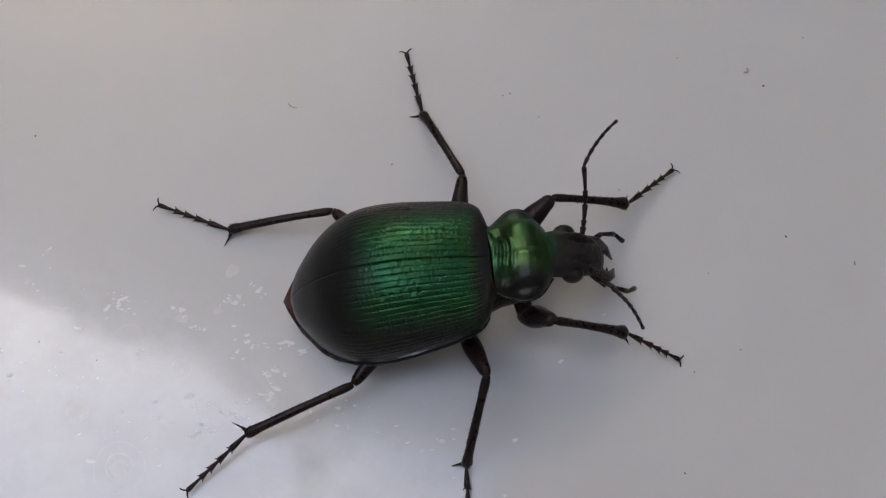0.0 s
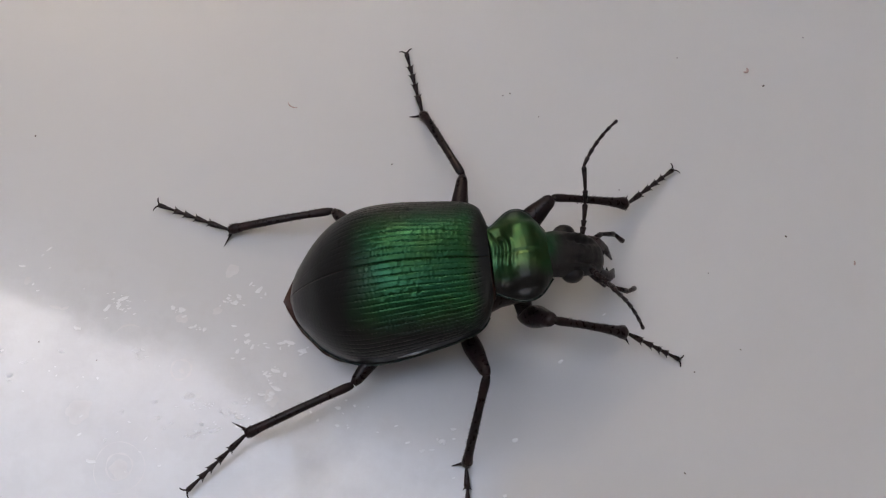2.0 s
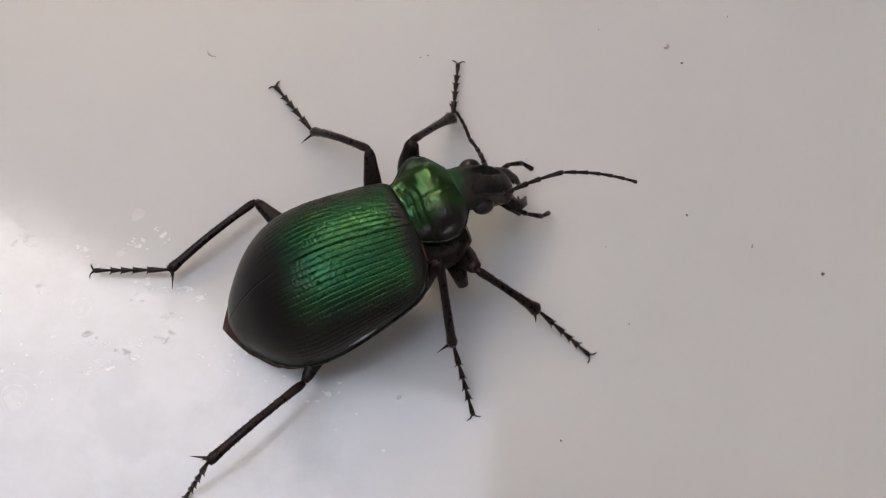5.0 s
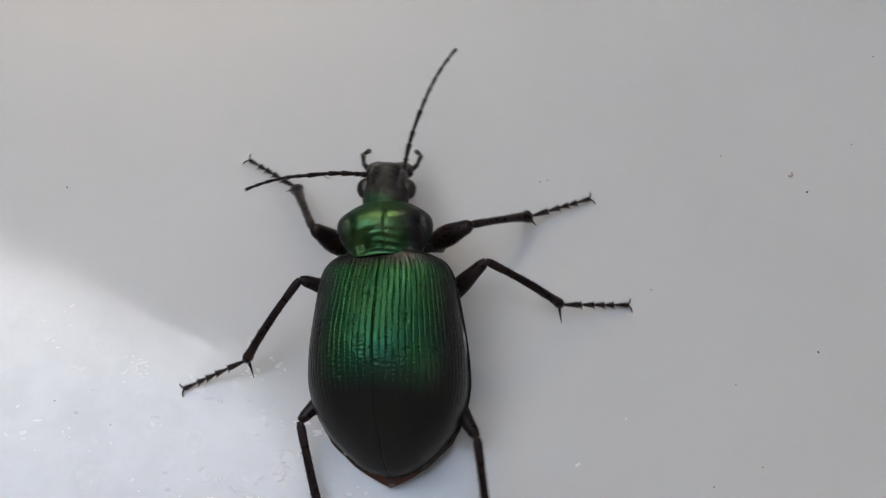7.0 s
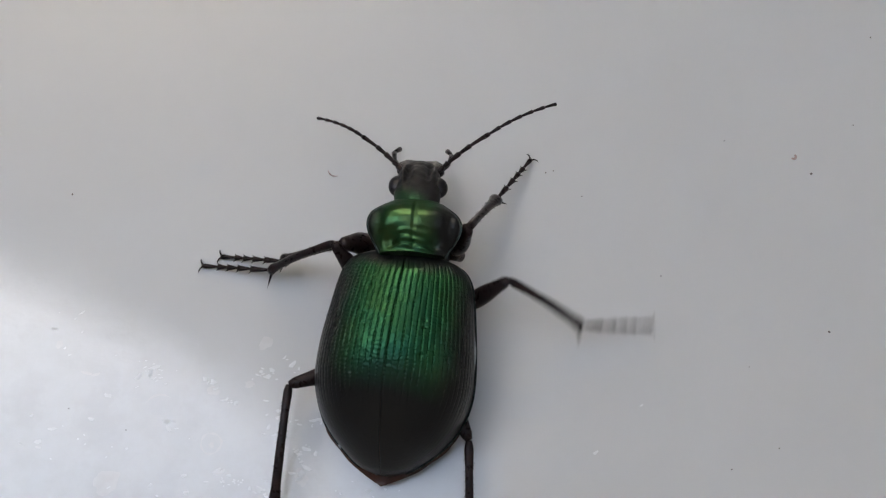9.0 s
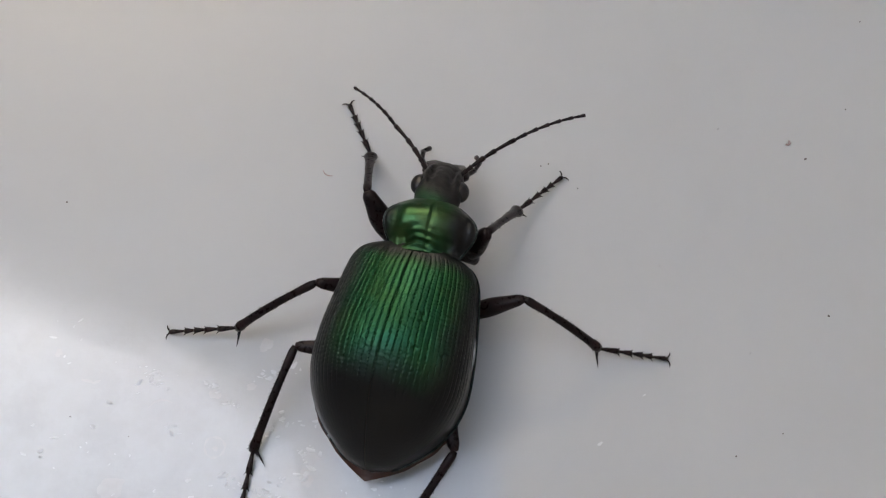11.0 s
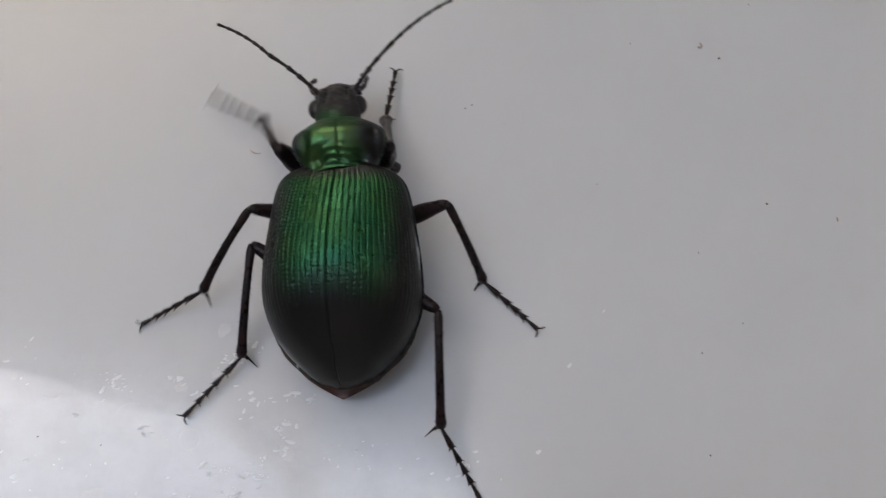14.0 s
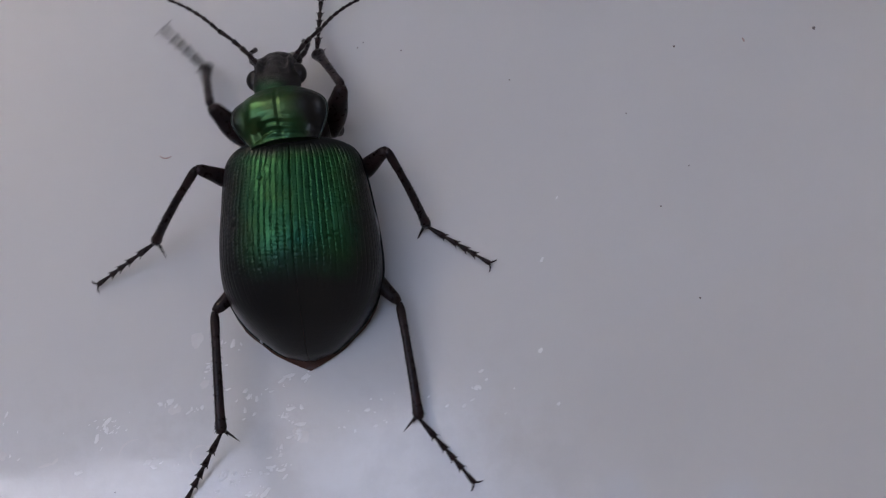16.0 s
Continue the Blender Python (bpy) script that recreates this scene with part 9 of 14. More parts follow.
    walk(LEG["left", "hind"][0], [
        (0, pose(-0.00291, -0.00767, 0.00249, -5.3, 0.0, 134.4)), (2.75, pose(-0.00291, -0.00767, 0.00249, -5.3, 0.0, 134.4)),
        (2.875, pose(-0.00290, -0.00766, 0.00249, -6.1, 0.0, 132.6)), (3, pose(-0.00289, -0.00764, 0.00249, -6.6, 0.0, 131.0)),
        (3.1, pose(-0.00283, -0.00760, 0.00249, -8.9, 0.0, 127.9)), (3.2, pose(-0.00282, -0.00759, 0.00251, -10.9, 0.0, 125.3)),
        (3.4, pose(-0.00299, -0.00771, 0.00246, -9.6, 0.0, 127.0)), (3.6, pose(-0.00311, -0.00782, 0.00245, -8.4, 0.0, 129.0)),
        (3.8, pose(-0.00319, -0.00790, 0.00244, -7.2, 0.0, 131.1)), (4, pose(-0.00322, -0.00796, 0.00244, -6.1, 0.0, 133.3)),
        (4.25, pose(-0.00373, -0.00831, 0.00241, -4.6, 0.0, 133.8)), (4.5, pose(-0.00409, -0.00849, 0.00236, -5.0, 0.0, 134.0)),
        (4.7, pose(-0.00413, -0.00824, 0.00242, -3.4, 0.0, 125.7)), (4.9, pose(-0.00407, -0.00795, 0.00248, -1.3, 0.0, 116.8)),
        (5.1, pose(-0.00385, -0.00794, 0.00250, -1.4, 0.0, 118.4)), (5.3, pose(-0.00362, -0.00789, 0.00250, -2.0, 0.0, 119.6)),
        (5.4, pose(-0.00423, -0.00798, 0.00259, 3.1, 0.0, 120.0)), (5.5, pose(-0.00305, -0.00706, 0.00265, 24.6, 0.0, 126.7)),
        (5.6, pose(-0.00284, -0.00720, 0.00251, 10.2, 0.0, 123.5)), (5.7, pose(-0.00251, -0.00726, 0.00253, -1.7, 0.0, 119.2)),
        (5.85, pose(-0.00304, -0.00761, 0.00251, 1.6, 0.0, 129.7)), (6, pose(-0.00298, -0.00765, 0.00251, 3.5, 0.0, 139.9)),
        (6.1, pose(-0.00299, -0.00774, 0.00250, 1.3, 0.0, 132.6)), (6.2, pose(-0.00304, -0.00775, 0.00250, -1.4, 0.0, 125.0)),
        (6.35, pose(-0.00318, -0.00758, 0.00251, -2.7, 0.0, 126.9)), (6.5, pose(-0.00329, -0.00738, 0.00272, 4.6, 0.0, 131.6)),
        (6.6, pose(-0.00352, -0.00774, 0.00260, 0.4, 0.0, 132.8)), (6.7, pose(-0.00341, -0.00815, 0.00246, -3.0, 0.0, 133.9)),
        (6.85, pose(-0.00331, -0.00775, 0.00260, 2.4, 0.0, 134.7)), (7, pose(-0.00312, -0.00719, 0.00275, 6.2, 0.0, 138.1)),
        (7.1, pose(-0.00286, -0.00695, 0.00275, 5.8, 0.0, 146.1)), (7.2, pose(-0.00263, -0.00689, 0.00269, 7.3, 0.0, 151.1)),
        (7.35, pose(-0.00280, -0.00723, 0.00260, 6.2, 0.0, 138.8)), (7.5, pose(-0.00290, -0.00730, 0.00253, 2.0, 0.0, 129.8)),
        (7.6, pose(-0.00304, -0.00779, 0.00250, -0.8, 0.0, 133.6)), (7.7, pose(-0.00348, -0.00817, 0.00241, -5.7, 0.0, 137.6)),
        (7.85, pose(-0.00316, -0.00800, 0.00244, -6.5, 0.0, 142.0)), (8, pose(-0.00320, -0.00783, 0.00250, -6.9, 0.0, 145.5)),
        (8.1, pose(-0.00285, -0.00753, 0.00253, 0.6, 0.0, 110.9)), (8.2, pose(-0.00246, -0.00780, 0.00236, 11.1, 0.0, 75.3)),
        (8.35, pose(-0.00250, -0.00731, 0.00258, 3.9, 0.0, 99.8)), (8.5, pose(-0.00296, -0.00717, 0.00268, -2.9, 0.0, 122.5)),
        (8.6, pose(-0.00280, -0.00725, 0.00260, 2.1, 0.0, 103.8)), (8.7, pose(-0.00268, -0.00740, 0.00253, 8.1, 0.0, 85.0)),
        (8.85, pose(-0.00289, -0.00731, 0.00256, 11.5, 0.0, 100.8)), (9, pose(-0.00303, -0.00734, 0.00259, 11.2, 0.0, 117.2)),
        (9.1, pose(-0.00292, -0.00712, 0.00266, 12.4, 0.0, 112.6)), (9.2, pose(-0.00275, -0.00694, 0.00275, 13.1, 0.0, 107.7)),
        (9.35, pose(-0.00256, -0.00697, 0.00272, 6.3, 0.0, 120.3)), (9.5, pose(-0.00244, -0.00708, 0.00263, -2.2, 0.0, 132.1)),
        (9.65, pose(-0.00265, -0.00708, 0.00264, 3.8, 0.0, 99.3)), (9.8, pose(-0.00292, -0.00726, 0.00263, 12.9, 0.0, 68.2)),
        (9.95, pose(-0.00280, -0.00720, 0.00260, 7.0, 0.0, 90.7)), (10.1, pose(-0.00268, -0.00702, 0.00261, 5.5, 0.0, 116.3)),
        (10.25, pose(-0.00258, -0.00716, 0.00257, 9.0, 0.0, 95.8)), (10.4, pose(-0.00267, -0.00731, 0.00254, 10.9, 0.0, 75.5)),
        (10.55, pose(-0.00255, -0.00725, 0.00253, 8.9, 0.0, 93.5)), (10.7, pose(-0.00254, -0.00713, 0.00253, 5.2, 0.0, 112.0)),
        (10.85, pose(-0.00247, -0.00700, 0.00263, 6.0, 0.0, 107.1)), (11, pose(-0.00238, -0.00689, 0.00274, 6.7, 0.0, 102.2)),
        (11.15, pose(-0.00293, -0.00762, 0.00250, 3.8, 0.0, 99.5)), (11.3, pose(-0.00272, -0.00759, 0.00248, 4.2, 0.0, 98.3)),
        (11.4, pose(-0.00295, -0.00776, 0.00250, 1.0, 0.0, 108.6)), (11.5, pose(-0.00286, -0.00735, 0.00254, -2.6, 0.0, 119.5)),
        (11.65, pose(-0.00284, -0.00747, 0.00251, 4.3, 0.0, 105.7)), (11.8, pose(-0.00273, -0.00760, 0.00249, 9.5, 0.0, 90.7)),
        (11.9, pose(-0.00300, -0.00740, 0.00255, 3.1, 0.0, 111.1)), (12, pose(-0.00333, -0.00745, 0.00263, -4.2, 0.0, 129.1)),
        (12.1, pose(-0.00321, -0.00741, 0.00261, -4.3, 0.0, 130.3)), (12.2, pose(-0.00309, -0.00743, 0.00258, -4.9, 0.0, 131.4)),
        (12.35, pose(-0.00306, -0.00768, 0.00250, 1.3, 0.0, 108.8)), (12.5, pose(-0.00279, -0.00786, 0.00252, 8.5, 0.0, 84.4)),
        (12.65, pose(-0.00297, -0.00797, 0.00258, 4.0, 0.0, 100.4)), (12.8, pose(-0.00288, -0.00792, 0.00259, -1.3, 0.0, 116.9)),
        (12.9, pose(-0.00303, -0.00808, 0.00252, -2.9, 0.0, 121.7)), (13, pose(-0.00277, -0.00734, 0.00250, 4.8, 0.0, 129.4)),
        (13.1, pose(-0.00305, -0.00764, 0.00251, 4.1, 0.0, 100.0)), (13.2, pose(-0.00302, -0.00757, 0.00253, 10.7, 0.0, 77.1)),
        (13.35, pose(-0.00308, -0.00781, 0.00253, 4.5, 0.0, 98.6)), (13.5, pose(-0.00291, -0.00819, 0.00266, -2.0, 0.0, 119.5)),
        (13.65, pose(-0.00282, -0.00780, 0.00251, -4.8, 0.0, 132.8)), (13.8, pose(-0.00284, -0.00747, 0.00252, -7.1, 0.0, 146.2)),
        (13.9, pose(-0.00264, -0.00744, 0.00252, 3.3, 0.0, 101.3)), (14, pose(-0.00279, -0.00750, 0.00254, 15.0, 0.0, 58.6)),
        (14.1, pose(-0.00306, -0.00739, 0.00259, 9.1, 0.0, 81.6)), (14.2, pose(-0.00306, -0.00745, 0.00255, 3.2, 0.0, 103.5)),
        (14.35, pose(-0.00276, -0.00756, 0.00249, 6.0, 0.0, 114.5)), (14.5, pose(-0.00250, -0.00774, 0.00251, 8.3, 0.0, 126.9)),
        (14.65, pose(-0.00269, -0.00754, 0.00246, 13.4, 0.0, 108.9)), (14.8, pose(-0.00290, -0.00718, 0.00266, 16.9, 0.0, 92.5)),
        (14.9, pose(-0.00295, -0.00725, 0.00262, 19.2, 0.0, 85.4)), (15, pose(-0.00288, -0.00732, 0.00257, 19.4, 0.0, 77.8)),
        (15.1, pose(-0.00283, -0.00734, 0.00253, 20.4, 0.0, 91.4)), (15.2, pose(-0.00280, -0.00734, 0.00252, 18.4, 0.0, 105.8)),
        (15.35, pose(-0.00266, -0.00724, 0.00253, 19.2, 0.0, 90.8)), (15.5, pose(-0.00259, -0.00721, 0.00258, 17.8, 0.0, 75.6)),
        (15.65, pose(-0.00270, -0.00719, 0.00256, 17.6, 0.0, 99.2)), (15.8, pose(-0.00287, -0.00728, 0.00257, 13.7, 0.0, 122.3)),
        (15.9, pose(-0.00290, -0.00740, 0.00253, 14.4, 0.0, 129.1)), (16, pose(-0.00286, -0.00748, 0.00250, 14.7, 0.0, 134.4)),
    ])
    walk(LEG["left", "hind"][1], [
        (0, pose(-0.00689, -0.01156, 0.00197, -6.1, 0.0, -176.8)), (2.75, pose(-0.00689, -0.01156, 0.00197, -6.1, 0.0, -176.8)),
        (2.875, pose(-0.00699, -0.01142, 0.00190, -5.8, 0.0, -176.5)), (3, pose(-0.00708, -0.01128, 0.00185, -5.7, 0.0, -176.2)),
        (3.1, pose(-0.00719, -0.01099, 0.00163, -4.7, 0.0, -177.0)), (3.2, pose(-0.00730, -0.01076, 0.00145, -3.8, 0.0, -177.8)),
        (3.4, pose(-0.00739, -0.01103, 0.00153, -3.8, 0.0, -177.3)), (3.6, pose(-0.00741, -0.01130, 0.00163, -3.8, 0.0, -176.2)),
        (3.8, pose(-0.00737, -0.01155, 0.00174, -4.0, 0.0, -174.7)), (4, pose(-0.00727, -0.01177, 0.00185, -4.4, 0.0, -172.8)),
        (4.25, pose(-0.00775, -0.01217, 0.00196, -3.0, 0.0, -169.0)), (4.5, pose(-0.00810, -0.01236, 0.00187, -0.1, 0.0, -164.9)),
        (4.7, pose(-0.00866, -0.01150, 0.00209, -1.3, 0.0, -162.0)), (4.9, pose(-0.00906, -0.01047, 0.00235, -2.8, 0.0, -159.7)),
        (5.1, pose(-0.00877, -0.01060, 0.00236, -5.8, 0.0, -162.1)), (5.3, pose(-0.00848, -0.01065, 0.00230, -8.1, 0.0, -165.1)),
        (5.4, pose(-0.00906, -0.01077, 0.00289, -2.7, 0.0, -161.6)), (5.5, pose(-0.00713, -0.01010, 0.00498, -11.5, 0.0, -165.5)),
        (5.6, pose(-0.00743, -0.01024, 0.00350, -4.7, 0.0, -160.7)), (5.7, pose(-0.00739, -0.00999, 0.00236, -2.2, 0.0, -159.1)),
        (5.85, pose(-0.00734, -0.01118, 0.00267, -1.9, 0.0, -166.6)), (6, pose(-0.00657, -0.01192, 0.00285, -2.7, 0.0, -174.1)),
        (6.1, pose(-0.00710, -0.01152, 0.00263, -2.7, 0.0, -175.5)), (6.2, pose(-0.00762, -0.01096, 0.00236, -3.6, 0.0, -176.8)),
        (6.35, pose(-0.00765, -0.01093, 0.00225, -8.3, 0.0, -172.4)), (6.5, pose(-0.00746, -0.01108, 0.00317, -19.2, 0.0, -167.1)),
        (6.6, pose(-0.00762, -0.01154, 0.00264, -16.4, 0.0, -152.2)), (6.7, pose(-0.00743, -0.01202, 0.00217, -12.6, 0.0, -140.6)),
        (6.85, pose(-0.00728, -0.01168, 0.00283, -19.1, 0.0, -153.8)), (7, pose(-0.00683, -0.01133, 0.00335, -21.4, 0.0, -166.5)),
        (7.1, pose(-0.00596, -0.01157, 0.00331, -20.1, 0.0, 179.9)), (7.2, pose(-0.00531, -0.01174, 0.00340, -17.5, 0.0, 165.1)),
        (7.35, pose(-0.00646, -0.01141, 0.00320, -11.4, 0.0, 167.5)), (7.5, pose(-0.00719, -0.01088, 0.00273, -4.5, 0.0, 168.4)),
        (7.6, pose(-0.00709, -0.01164, 0.00242, -7.5, 0.0, 147.0)), (7.7, pose(-0.00723, -0.01228, 0.00185, -6.8, 0.0, 127.7)),
        (7.85, pose(-0.00658, -0.01238, 0.00181, -15.8, 0.0, 150.8)), (8, pose(-0.00634, -0.01240, 0.00183, -15.8, 0.0, 177.4)),
        (8.1, pose(-0.00807, -0.00952, 0.00259, -19.2, 0.0, 169.6)), (8.2, pose(-0.00777, -0.00641, 0.00344, -26.1, 0.0, 160.9)),
        (8.35, pose(-0.00800, -0.00826, 0.00296, -23.0, 0.0, 173.6)), (8.5, pose(-0.00767, -0.01017, 0.00240, -21.3, 0.0, -173.8)),
        (8.6, pose(-0.00822, -0.00858, 0.00280, -16.7, 0.0, 176.4)), (8.7, pose(-0.00819, -0.00692, 0.00332, -12.9, 0.0, 167.2)),
        (8.85, pose(-0.00827, -0.00834, 0.00367, -10.0, 0.0, 175.5)), (9, pose(-0.00791, -0.00985, 0.00368, -9.1, 0.0, -176.5)),
        (9.1, pose(-0.00796, -0.00922, 0.00386, -15.3, 0.0, 178.6)), (9.2, pose(-0.00794, -0.00860, 0.00402, -21.7, 0.0, 172.8)),
        (9.35, pose(-0.00736, -0.00977, 0.00333, -17.9, 0.0, 157.2)), (9.5, pose(-0.00658, -0.01082, 0.00242, -11.9, 0.0, 143.0)),
        (9.65, pose(-0.00815, -0.00798, 0.00301, -15.1, 0.0, 164.0)), (9.8, pose(-0.00798, -0.00524, 0.00388, -21.3, 0.0, -178.0)),
        (9.95, pose(-0.00835, -0.00727, 0.00328, -16.3, 0.0, -169.4)), (10.1, pose(-0.00767, -0.00949, 0.00315, -17.7, 0.0, -162.1)),
        (10.25, pose(-0.00807, -0.00772, 0.00344, -15.3, 0.0, -175.4)), (10.4, pose(-0.00798, -0.00594, 0.00360, -12.4, 0.0, 172.1)),
        (10.55, pose(-0.00806, -0.00759, 0.00339, -11.5, 0.0, 177.7)), (10.7, pose(-0.00770, -0.00922, 0.00304, -11.5, 0.0, -176.9)),
        (10.85, pose(-0.00778, -0.00863, 0.00321, -17.5, 0.0, 177.5)), (11, pose(-0.00781, -0.00806, 0.00339, -23.5, 0.0, 171.1)),
        (11.15, pose(-0.00843, -0.00854, 0.00287, -6.3, 0.0, -174.9)), (11.3, pose(-0.00824, -0.00839, 0.00289, 8.4, 0.0, -164.1)),
        (11.4, pose(-0.00825, -0.00954, 0.00260, -1.8, 0.0, -166.3)), (11.5, pose(-0.00772, -0.01010, 0.00229, -11.3, 0.0, -168.2)),
        (11.65, pose(-0.00821, -0.00898, 0.00293, -7.4, 0.0, -167.4)), (11.8, pose(-0.00824, -0.00767, 0.00341, -4.0, 0.0, -167.9)),
        (11.9, pose(-0.00821, -0.00941, 0.00285, -10.8, 0.0, -167.6)), (12, pose(-0.00766, -0.01097, 0.00222, -19.4, 0.0, -167.4)),
        (12.1, pose(-0.00746, -0.01102, 0.00219, -17.3, 0.0, -177.9)), (12.2, pose(-0.00727, -0.01111, 0.00210, -13.6, 0.0, 172.3)),
        (12.35, pose(-0.00835, -0.00948, 0.00263, -3.0, 0.0, -173.2)), (12.5, pose(-0.00829, -0.00732, 0.00335, 5.0, 0.0, -163.6)),
        (12.65, pose(-0.00845, -0.00898, 0.00297, 11.5, 0.0, -163.1)), (12.8, pose(-0.00786, -0.01045, 0.00246, 18.6, 0.0, -161.0)),
        (12.9, pose(-0.00778, -0.01101, 0.00224, 7.9, 0.0, -163.3)), (13, pose(-0.00707, -0.01088, 0.00297, -8.7, 0.0, -167.4)),
        (13.1, pose(-0.00854, -0.00861, 0.00291, -8.3, 0.0, -173.1)), (13.2, pose(-0.00837, -0.00634, 0.00357, -16.9, 0.0, 177.9)),
        (13.35, pose(-0.00859, -0.00864, 0.00297, 1.4, 0.0, -174.2)), (13.5, pose(-0.00777, -0.01094, 0.00246, 17.2, 0.0, -167.9)),
        (13.65, pose(-0.00691, -0.01158, 0.00204, 3.7, 0.0, -170.4)), (13.8, pose(-0.00593, -0.01208, 0.00183, -11.2, 0.0, -173.0)),
        (13.9, pose(-0.00811, -0.00853, 0.00284, -12.9, 0.0, -177.5)), (14, pose(-0.00740, -0.00469, 0.00399, -22.2, 0.0, 174.9)),
        (14.1, pose(-0.00852, -0.00658, 0.00347, -15.0, 0.0, 177.1)), (14.2, pose(-0.00849, -0.00875, 0.00286, -9.8, 0.0, 178.1)),
        (14.35, pose(-0.00782, -0.00987, 0.00307, 1.0, 0.0, -176.5)), (14.5, pose(-0.00692, -0.01106, 0.00332, 11.6, 0.0, -173.1)),
        (14.65, pose(-0.00783, -0.00930, 0.00376, -2.2, 0.0, -177.9)), (14.8, pose(-0.00824, -0.00741, 0.00429, -17.4, 0.0, 176.1)),
        (14.9, pose(-0.00821, -0.00683, 0.00446, -14.9, 0.0, 179.8)), (15, pose(-0.00803, -0.00621, 0.00443, -12.6, 0.0, -177.7)),
        (15.1, pose(-0.00807, -0.00747, 0.00448, -11.0, 0.0, -177.6)), (15.2, pose(-0.00790, -0.00878, 0.00428, -9.4, 0.0, -177.0)),
        (15.35, pose(-0.00794, -0.00731, 0.00437, -13.0, 0.0, 174.9)), (15.5, pose(-0.00775, -0.00589, 0.00429, -16.2, 0.0, 166.3)),
        (15.65, pose(-0.00796, -0.00804, 0.00425, -13.0, 0.0, 173.0)), (15.8, pose(-0.00746, -0.01018, 0.00389, -9.2, 0.0, 179.5)),
        (15.9, pose(-0.00710, -0.01081, 0.00392, -4.4, 0.0, -178.9)), (16, pose(-0.00672, -0.01126, 0.00392, 0.1, 0.0, -178.8)),
    ])
